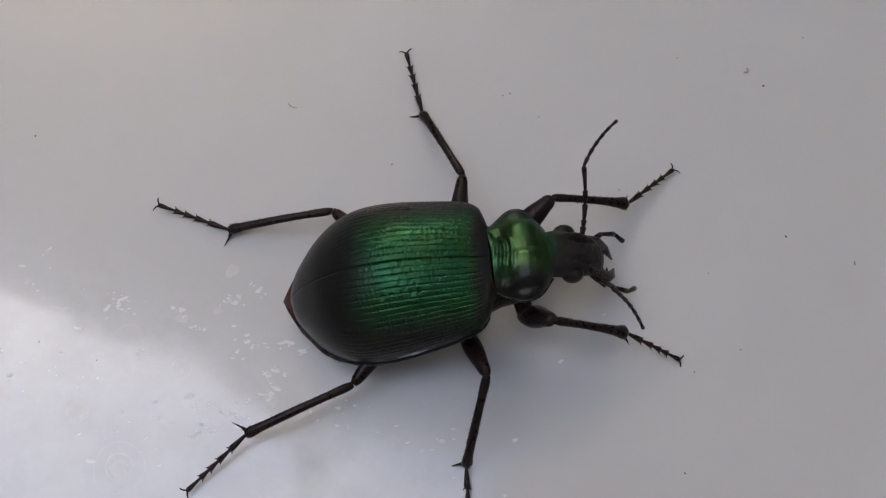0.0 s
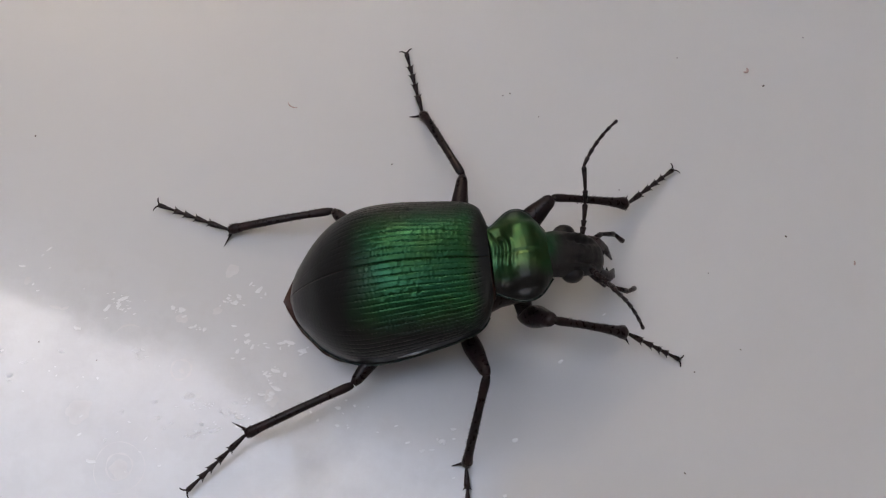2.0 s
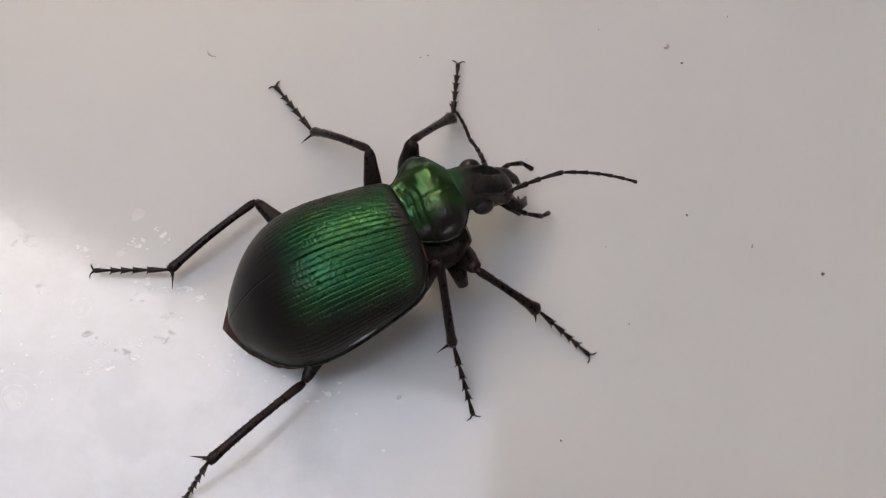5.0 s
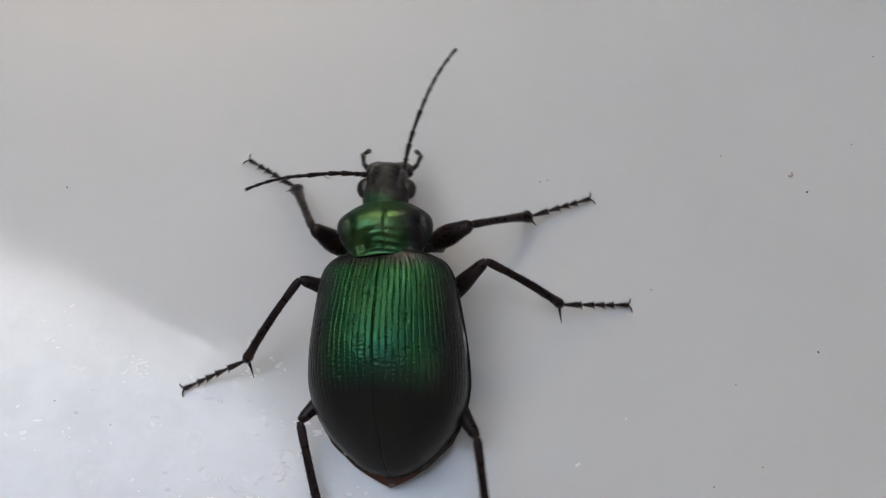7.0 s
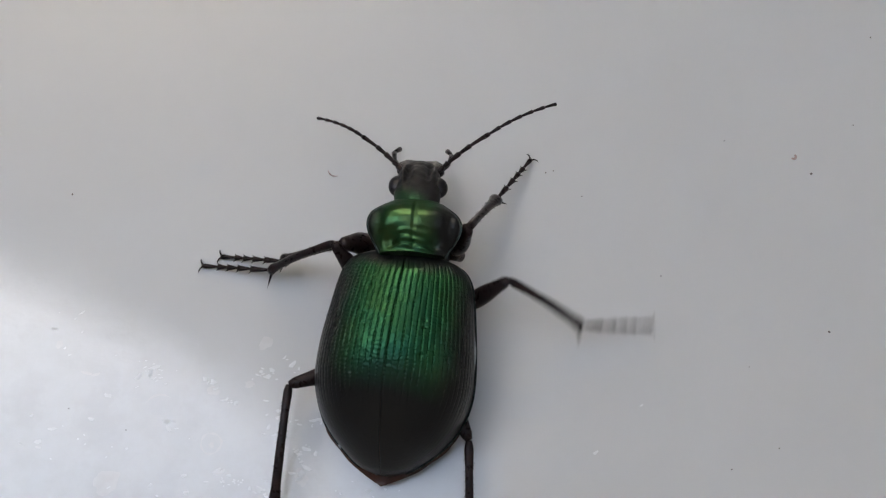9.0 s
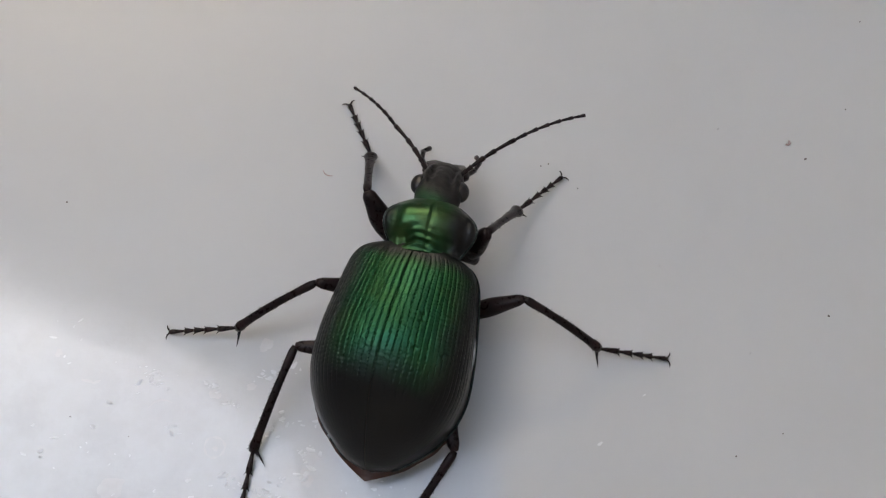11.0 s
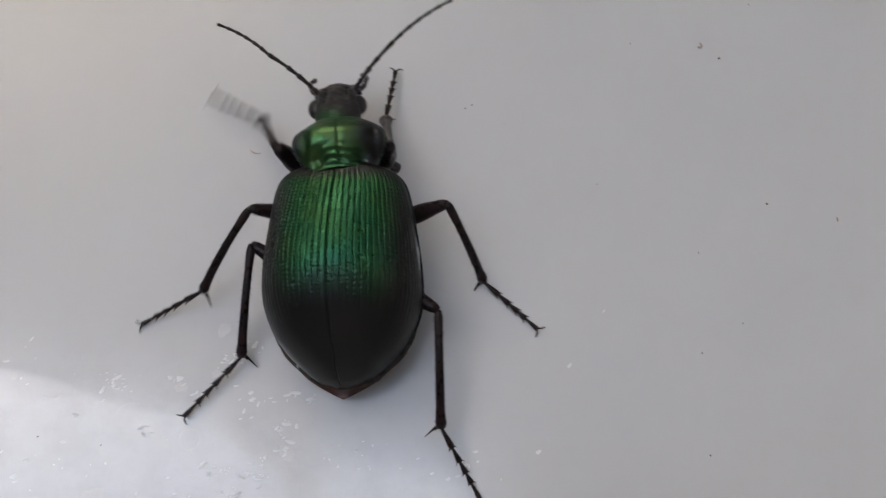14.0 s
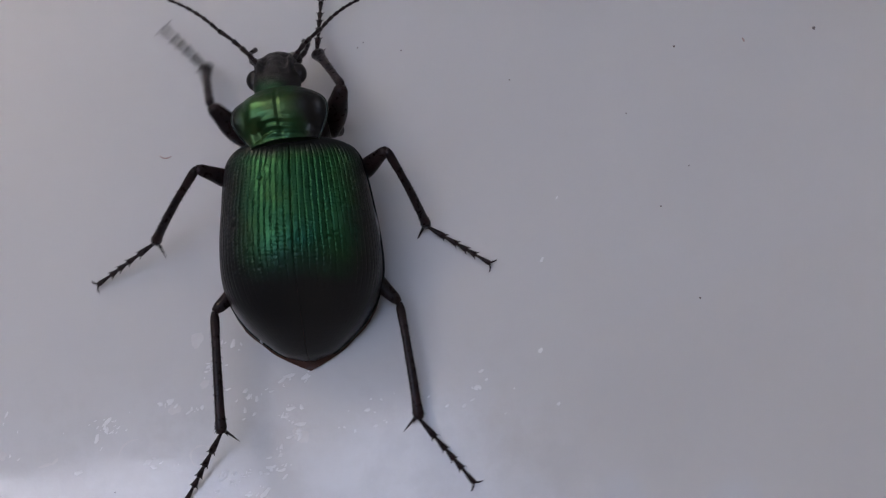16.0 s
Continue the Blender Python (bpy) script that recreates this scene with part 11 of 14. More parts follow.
    walk(LEG["right", "front"][1], [
        (0, pose(0.00359, 0.00399, 0.00635, -38.8, -6.5, -4.1)), (2.75, pose(0.00359, 0.00399, 0.00635, -38.8, -6.5, -4.1)),
        (2.875, pose(0.00364, 0.00385, 0.00642, -39.7, -6.4, -4.0)), (3, pose(0.00369, 0.00371, 0.00648, -40.4, -6.4, -3.9)),
        (3.1, pose(0.00395, 0.00388, 0.00631, -41.4, -6.5, -4.1)), (3.2, pose(0.00418, 0.00399, 0.00613, -42.5, -6.5, -4.4)),
        (3.4, pose(0.00400, 0.00383, 0.00608, -42.6, -6.0, -3.8)), (3.6, pose(0.00374, 0.00378, 0.00602, -42.7, -5.1, -2.7)),
        (3.8, pose(0.00344, 0.00383, 0.00595, -42.6, -4.0, -1.1)), (4, pose(0.00310, 0.00395, 0.00588, -42.3, -2.6, 0.9)),
        (4.25, pose(0.00227, 0.00358, 0.00630, -45.3, -1.4, -7.6)), (4.5, pose(0.00153, 0.00310, 0.00663, -47.5, -0.3, -17.8)),
        (4.7, pose(0.00221, 0.00319, 0.00631, -46.3, 0.4, -29.4)), (4.9, pose(0.00281, 0.00328, 0.00578, -44.0, 0.8, -40.6)),
        (5.1, pose(0.00314, 0.00315, 0.00534, -47.0, 1.2, -44.5)), (5.3, pose(0.00343, 0.00296, 0.00482, -49.7, 1.2, -49.5)),
        (5.4, pose(0.00273, 0.00261, 0.00546, -51.1, 2.6, -21.7)), (5.5, pose(0.00241, 0.00224, 0.00595, -45.3, 3.5, 4.9)),
        (5.6, pose(0.00336, 0.00315, 0.00598, -46.8, 3.6, -16.8)), (5.7, pose(0.00417, 0.00381, 0.00608, -44.5, 4.3, -38.9)),
        (5.85, pose(0.00491, 0.00326, 0.00610, -48.4, 6.1, -49.8)), (6, pose(0.00564, 0.00303, 0.00576, -51.8, 6.1, -60.3)),
        (6.1, pose(0.00526, 0.00290, 0.00664, -51.1, 7.4, -43.3)), (6.2, pose(0.00434, 0.00292, 0.00699, -46.6, 7.7, -25.9)),
        (6.35, pose(0.00522, 0.00265, 0.00607, -48.5, 6.0, -48.9)), (6.5, pose(0.00528, 0.00250, 0.00528, -45.2, 4.2, -68.0)),
        (6.6, pose(0.00495, 0.00392, 0.00510, -42.2, 5.5, -43.4)), (6.7, pose(0.00449, 0.00511, 0.00469, -34.5, 5.7, -21.1)),
        (6.85, pose(0.00516, 0.00400, 0.00523, -41.2, 5.1, -42.1)), (7, pose(0.00528, 0.00294, 0.00545, -43.4, 4.0, -63.2)),
        (7.1, pose(0.00429, 0.00402, 0.00579, -43.0, 3.4, -42.5)), (7.2, pose(0.00329, 0.00489, 0.00582, -41.4, 1.8, -23.7)),
        (7.35, pose(0.00352, 0.00424, 0.00591, -44.2, -1.3, -32.4)), (7.5, pose(0.00372, 0.00349, 0.00596, -45.1, -3.6, -40.9)),
        (7.6, pose(0.00354, 0.00326, 0.00625, -46.1, -3.1, -38.2)), (7.7, pose(0.00343, 0.00299, 0.00643, -46.2, -2.2, -35.6)),
        (7.85, pose(0.00324, 0.00271, 0.00636, -44.6, -1.2, -33.6)), (8, pose(0.00305, 0.00250, 0.00640, -43.7, -0.7, -31.5)),
        (8.1, pose(0.00311, 0.00208, 0.00655, -47.1, -0.4, -24.8)), (8.2, pose(0.00303, 0.00174, 0.00675, -49.8, -0.1, -15.6)),
        (8.35, pose(0.00300, 0.00193, 0.00696, -48.2, 0.8, -17.1)), (8.5, pose(0.00283, 0.00205, 0.00721, -46.8, 1.5, -19.3)),
        (8.6, pose(0.00280, 0.00227, 0.00738, -41.0, 1.3, -20.6)), (8.7, pose(0.00283, 0.00253, 0.00758, -35.5, 0.6, -21.6)),
        (8.85, pose(0.00299, 0.00253, 0.00804, -40.4, -0.5, -21.8)), (9, pose(0.00313, 0.00250, 0.00823, -44.6, -0.9, -21.5)),
        (9.1, pose(0.00319, 0.00263, 0.00816, -46.4, -0.8, -20.9)), (9.2, pose(0.00326, 0.00276, 0.00803, -48.1, -0.5, -20.2)),
        (9.35, pose(0.00345, 0.00283, 0.00789, -45.8, 0.2, -28.3)), (9.5, pose(0.00363, 0.00288, 0.00774, -43.2, 0.9, -35.7)),
        (9.65, pose(0.00323, 0.00243, 0.00783, -47.2, 0.9, -25.5)), (9.8, pose(0.00279, 0.00196, 0.00783, -50.0, 0.7, -13.8)),
        (9.95, pose(0.00290, 0.00209, 0.00776, -49.4, 1.1, -16.8)), (10.1, pose(0.00303, 0.00222, 0.00769, -48.6, 1.5, -19.6)),
        (10.25, pose(0.00316, 0.00241, 0.00760, -42.4, 1.9, -21.3)), (10.4, pose(0.00328, 0.00260, 0.00752, -36.2, 2.1, -22.8)),
        (10.55, pose(0.00325, 0.00258, 0.00747, -40.0, 2.3, -21.8)), (10.7, pose(0.00324, 0.00256, 0.00741, -43.7, 2.6, -20.6)),
        (10.85, pose(0.00343, 0.00266, 0.00728, -45.5, 3.0, -20.5)), (11, pose(0.00361, 0.00276, 0.00715, -47.2, 3.3, -20.5)),
        (11.15, pose(0.00364, 0.00281, 0.00706, -45.6, 4.1, -30.9)), (11.3, pose(0.00368, 0.00283, 0.00693, -43.3, 4.9, -40.3)),
        (11.4, pose(0.00375, 0.00290, 0.00679, -44.4, 5.2, -43.2)), (11.5, pose(0.00364, 0.00301, 0.00670, -45.4, 5.4, -45.6)),
        (11.65, pose(0.00341, 0.00313, 0.00670, -48.4, 5.1, -47.6)), (11.8, pose(0.00346, 0.00316, 0.00669, -51.5, 4.8, -50.9)),
        (11.9, pose(0.00316, 0.00292, 0.00688, -51.4, 4.2, -41.8)), (12, pose(0.00283, 0.00268, 0.00708, -29.3, 3.4, -19.1)),
        (12.1, pose(0.00300, 0.00355, 0.00702, -19.0, 2.6, -11.5)), (12.2, pose(0.00309, 0.00433, 0.00688, -41.6, 1.5, -8.7)),
        (12.35, pose(0.00312, 0.00377, 0.00744, -43.9, -0.1, -1.7)), (12.5, pose(0.00344, 0.00311, 0.00782, -46.0, -1.2, 4.9)),
        (12.65, pose(0.00410, 0.00344, 0.00738, -41.7, 0.5, -4.8)), (12.8, pose(0.00450, 0.00389, 0.00672, -37.7, 2.8, -12.1)),
        (12.9, pose(0.00412, 0.00365, 0.00664, -41.0, 4.4, -19.5)), (13, pose(0.00358, 0.00353, 0.00668, -43.6, 5.0, -27.0)),
        (13.1, pose(0.00346, 0.00322, 0.00676, -46.3, 4.6, -22.4)), (13.2, pose(0.00339, 0.00265, 0.00677, -48.7, 3.8, -18.0)),
        (13.35, pose(0.00296, 0.00221, 0.00676, -47.7, 2.8, -15.7)), (13.5, pose(0.00247, 0.00188, 0.00673, -46.5, 2.0, -13.1)),
        (13.65, pose(0.00319, 0.00185, 0.00680, -46.3, 1.5, -3.0)), (13.8, pose(0.00385, 0.00182, 0.00692, -45.3, 1.1, 7.2)),
        (13.9, pose(0.00338, 0.00177, 0.00717, -45.6, 1.0, 8.7)), (14, pose(0.00275, 0.00176, 0.00734, -46.1, 0.7, 10.1)),
        (14.1, pose(0.00275, 0.00204, 0.00731, -38.7, 0.1, 3.5)), (14.2, pose(0.00282, 0.00237, 0.00724, -31.5, -1.0, -1.7)),
        (14.35, pose(0.00289, 0.00300, 0.00716, -37.6, -2.7, 1.7)), (14.5, pose(0.00314, 0.00350, 0.00698, -43.5, -4.2, 5.3)),
        (14.65, pose(0.00343, 0.00436, 0.00654, -36.7, -5.0, -8.7)), (14.8, pose(0.00368, 0.00505, 0.00596, -28.2, -5.4, -20.1)),
        (14.9, pose(0.00343, 0.00434, 0.00686, -37.3, -5.5, -6.3)), (15, pose(0.00336, 0.00335, 0.00756, -44.8, -5.0, 8.6)),
        (15.1, pose(0.00371, 0.00356, 0.00742, -46.7, -4.6, 18.0)), (15.2, pose(0.00387, 0.00388, 0.00718, -47.4, -3.9, 28.3)),
        (15.35, pose(0.00387, 0.00344, 0.00736, -42.0, -6.2, 1.5)), (15.5, pose(0.00379, 0.00300, 0.00751, -30.8, -7.3, -21.1)),
        (15.65, pose(0.00351, 0.00313, 0.00757, -39.8, -7.6, -6.4)), (15.8, pose(0.00310, 0.00334, 0.00760, -47.7, -7.1, 11.3)),
        (15.9, pose(0.00292, 0.00373, 0.00745, -47.7, -6.9, 18.4)), (16, pose(0.00297, 0.00405, 0.00729, -47.0, -6.5, 23.9)),
    ])
    walk(LEG["right", "front"][2], [
        (0, pose(0.00447, 0.00943, 0.00196, -28.0, -7.4, -24.2)), (2.75, pose(0.00447, 0.00943, 0.00196, -28.0, -7.4, -24.2)),
        (2.875, pose(0.00452, 0.00922, 0.00195, -27.6, -7.4, -25.2)), (3, pose(0.00456, 0.00902, 0.00194, -27.2, -7.4, -26.2)),
        (3.1, pose(0.00486, 0.00911, 0.00168, -22.7, -7.5, -31.4)), (3.2, pose(0.00511, 0.00913, 0.00139, -18.1, -7.5, -36.2)),
        (3.4, pose(0.00484, 0.00897, 0.00133, -18.5, -7.2, -35.6)), (3.6, pose(0.00441, 0.00894, 0.00126, -19.0, -6.4, -34.4)),
        (3.8, pose(0.00386, 0.00902, 0.00119, -19.5, -5.4, -32.7)), (4, pose(0.00324, 0.00917, 0.00114, -20.0, -4.1, -30.7)),
        (4.25, pose(0.00305, 0.00847, 0.00129, -19.2, -2.4, -33.0)), (4.5, pose(0.00301, 0.00761, 0.00144, -18.4, -1.0, -35.7)),
        (4.7, pose(0.00457, 0.00744, 0.00121, -18.4, -0.2, -43.8)), (4.9, pose(0.00606, 0.00717, 0.00089, -18.1, 0.2, -52.3)),
        (5.1, pose(0.00643, 0.00665, 0.00018, -6.4, -0.2, -69.9)), (5.3, pose(0.00682, 0.00600, -0.00055, 6.1, -1.2, -87.7)),
        (5.4, pose(0.00414, 0.00681, -0.00002, -5.6, 0.9, -53.4)), (5.5, pose(0.00168, 0.00716, 0.00095, -15.3, 2.8, -18.7)),
        (5.6, pose(0.00445, 0.00785, 0.00085, -17.5, 2.9, -33.9)), (5.7, pose(0.00704, 0.00795, 0.00116, -19.3, 3.5, -50.6)),
        (5.85, pose(0.00811, 0.00671, 0.00086, -15.3, 4.7, -64.5)), (6, pose(0.00914, 0.00569, 0.00026, -10.4, 3.9, -77.3)),
        (6.1, pose(0.00779, 0.00661, 0.00120, -16.1, 5.8, -61.3)), (6.2, pose(0.00584, 0.00757, 0.00192, -20.0, 6.9, -44.0)),
        (6.35, pose(0.00838, 0.00614, 0.00082, -20.8, 5.1, -60.6)), (6.5, pose(0.00975, 0.00470, 0.00030, -19.8, 3.5, -75.0)),
        (6.6, pose(0.00820, 0.00803, 0.00039, -13.0, 5.0, -53.2)), (6.7, pose(0.00622, 0.01068, 0.00072, -4.6, 5.6, -32.5)),
        (6.85, pose(0.00841, 0.00820, 0.00060, -7.0, 4.8, -51.9)), (7, pose(0.00970, 0.00555, 0.00061, -8.1, 3.6, -69.6)),
        (7.1, pose(0.00756, 0.00801, 0.00099, -6.8, 3.2, -50.2)), (7.2, pose(0.00528, 0.00979, 0.00116, -6.3, 1.6, -32.3)),
        (7.35, pose(0.00632, 0.00844, 0.00100, -8.3, -1.7, -40.9)), (7.5, pose(0.00721, 0.00704, 0.00099, -8.9, -4.0, -49.0)),
        (7.6, pose(0.00678, 0.00694, 0.00118, -10.1, -3.3, -44.9)), (7.7, pose(0.00642, 0.00684, 0.00135, -10.5, -2.3, -41.0)),
        (7.85, pose(0.00610, 0.00684, 0.00142, -11.2, -1.1, -40.7)), (8, pose(0.00576, 0.00682, 0.00153, -12.8, -0.4, -40.3)),
        (8.1, pose(0.00516, 0.00641, 0.00139, -9.8, 0.0, -36.5)), (8.2, pose(0.00425, 0.00611, 0.00137, -6.7, 0.6, -31.5)),
        (8.35, pose(0.00431, 0.00644, 0.00171, -7.8, 1.6, -30.1)), (8.5, pose(0.00431, 0.00664, 0.00206, -9.1, 2.2, -29.6)),
        (8.6, pose(0.00458, 0.00729, 0.00275, -9.2, 2.2, -34.2)), (8.7, pose(0.00490, 0.00789, 0.00350, -9.3, 1.5, -38.8)),
        (8.85, pose(0.00502, 0.00749, 0.00348, -12.4, -0.1, -33.2)), (9, pose(0.00504, 0.00714, 0.00329, -14.9, -0.7, -27.2)),
        (9.1, pose(0.00498, 0.00715, 0.00305, -13.5, -0.5, -29.6)), (9.2, pose(0.00493, 0.00717, 0.00279, -12.0, -0.1, -31.9)),
        (9.35, pose(0.00577, 0.00715, 0.00284, -9.9, 0.4, -36.6)), (9.5, pose(0.00657, 0.00709, 0.00293, -7.7, 1.0, -41.1)),
        (9.65, pose(0.00522, 0.00678, 0.00266, -7.5, 1.2, -35.4)), (9.8, pose(0.00379, 0.00637, 0.00243, -7.1, 1.3, -29.6)),
        (9.95, pose(0.00413, 0.00651, 0.00242, -9.0, 1.6, -29.8)), (10.1, pose(0.00447, 0.00666, 0.00240, -10.8, 1.9, -29.9)),
        (10.25, pose(0.00492, 0.00731, 0.00284, -10.7, 2.4, -34.9)), (10.4, pose(0.00534, 0.00790, 0.00336, -10.5, 2.8, -40.0)),
        (10.55, pose(0.00508, 0.00766, 0.00295, -12.5, 2.8, -33.2)), (10.7, pose(0.00482, 0.00739, 0.00254, -14.4, 2.9, -26.3)),
        (10.85, pose(0.00492, 0.00738, 0.00226, -13.1, 3.3, -29.2)), (11, pose(0.00501, 0.00736, 0.00199, -11.9, 3.8, -32.2)),
        (11.15, pose(0.00586, 0.00722, 0.00205, -13.0, 4.4, -41.1)), (11.3, pose(0.00668, 0.00702, 0.00213, -14.0, 5.0, -50.1)),
        (11.4, pose(0.00686, 0.00688, 0.00189, -14.0, 5.3, -52.4)), (11.5, pose(0.00685, 0.00681, 0.00170, -13.9, 5.4, -54.3)),
        (11.65, pose(0.00655, 0.00663, 0.00145, -10.8, 5.2, -56.8)), (11.8, pose(0.00658, 0.00627, 0.00119, -7.6, 4.8, -59.9)),
        (11.9, pose(0.00609, 0.00620, 0.00136, 9.1, 4.6, -68.4)), (12, pose(0.00465, 0.00855, 0.00364, -20.3, 4.0, -34.2)),
        (12.1, pose(0.00433, 0.01008, 0.00472, -1.7, 3.3, -31.9)), (12.2, pose(0.00376, 0.00957, 0.00221, -5.5, 2.3, -22.7)),
        (12.35, pose(0.00326, 0.00885, 0.00256, -6.2, 0.9, -18.6)), (12.5, pose(0.00313, 0.00799, 0.00275, -7.1, -0.1, -15.3)),
        (12.65, pose(0.00451, 0.00868, 0.00269, -8.1, 1.3, -21.0)), (12.8, pose(0.00546, 0.00939, 0.00242, -9.7, 3.2, -25.3)),
        (12.9, pose(0.00556, 0.00877, 0.00202, -11.5, 4.5, -31.0)), (13, pose(0.00551, 0.00827, 0.00183, -12.7, 4.9, -36.3)),
        (13.1, pose(0.00494, 0.00788, 0.00169, -12.4, 4.5, -36.6)), (13.2, pose(0.00450, 0.00717, 0.00149, -12.0, 3.8, -37.5)),
        (13.35, pose(0.00399, 0.00685, 0.00156, -12.5, 2.9, -31.7)), (13.5, pose(0.00340, 0.00664, 0.00163, -13.0, 2.1, -25.7)),
        (13.65, pose(0.00330, 0.00672, 0.00171, -12.3, 1.8, -20.3)), (13.8, pose(0.00312, 0.00672, 0.00190, -11.5, 1.8, -14.8)),
        (13.9, pose(0.00255, 0.00662, 0.00214, -11.8, 1.7, -10.4)), (14, pose(0.00183, 0.00657, 0.00226, -12.0, 1.3, -6.1)),
        (14.1, pose(0.00240, 0.00752, 0.00290, -13.1, 0.6, -14.0)), (14.2, pose(0.00306, 0.00837, 0.00356, -13.9, -0.7, -21.9)),
        (14.35, pose(0.00293, 0.00859, 0.00286, -12.5, -2.6, -20.6)), (14.5, pose(0.00303, 0.00862, 0.00215, -11.0, -4.4, -19.8)),
        (14.65, pose(0.00465, 0.00988, 0.00234, -14.5, -5.1, -27.6)), (14.8, pose(0.00611, 0.01078, 0.00265, -17.6, -5.3, -35.4)),
        (14.9, pose(0.00445, 0.00986, 0.00261, -14.8, -5.8, -26.5)), (15, pose(0.00305, 0.00837, 0.00262, -11.6, -6.1, -19.1)),
        (15.1, pose(0.00261, 0.00829, 0.00230, -11.7, -6.2, -10.8)), (15.2, pose(0.00191, 0.00826, 0.00201, -11.5, -6.1, -1.8)),
        (15.35, pose(0.00424, 0.00870, 0.00268, -15.6, -6.9, -20.2)), (15.5, pose(0.00639, 0.00847, 0.00394, -17.8, -7.1, -39.5)),
        (15.65, pose(0.00471, 0.00843, 0.00309, -16.0, -8.0, -28.7)), (15.8, pose(0.00280, 0.00812, 0.00242, -14.3, -8.8, -17.7)),
        (15.9, pose(0.00201, 0.00842, 0.00227, -14.9, -9.3, -10.6)), (16, pose(0.00155, 0.00867, 0.00217, -15.2, -9.3, -4.6)),
    ])
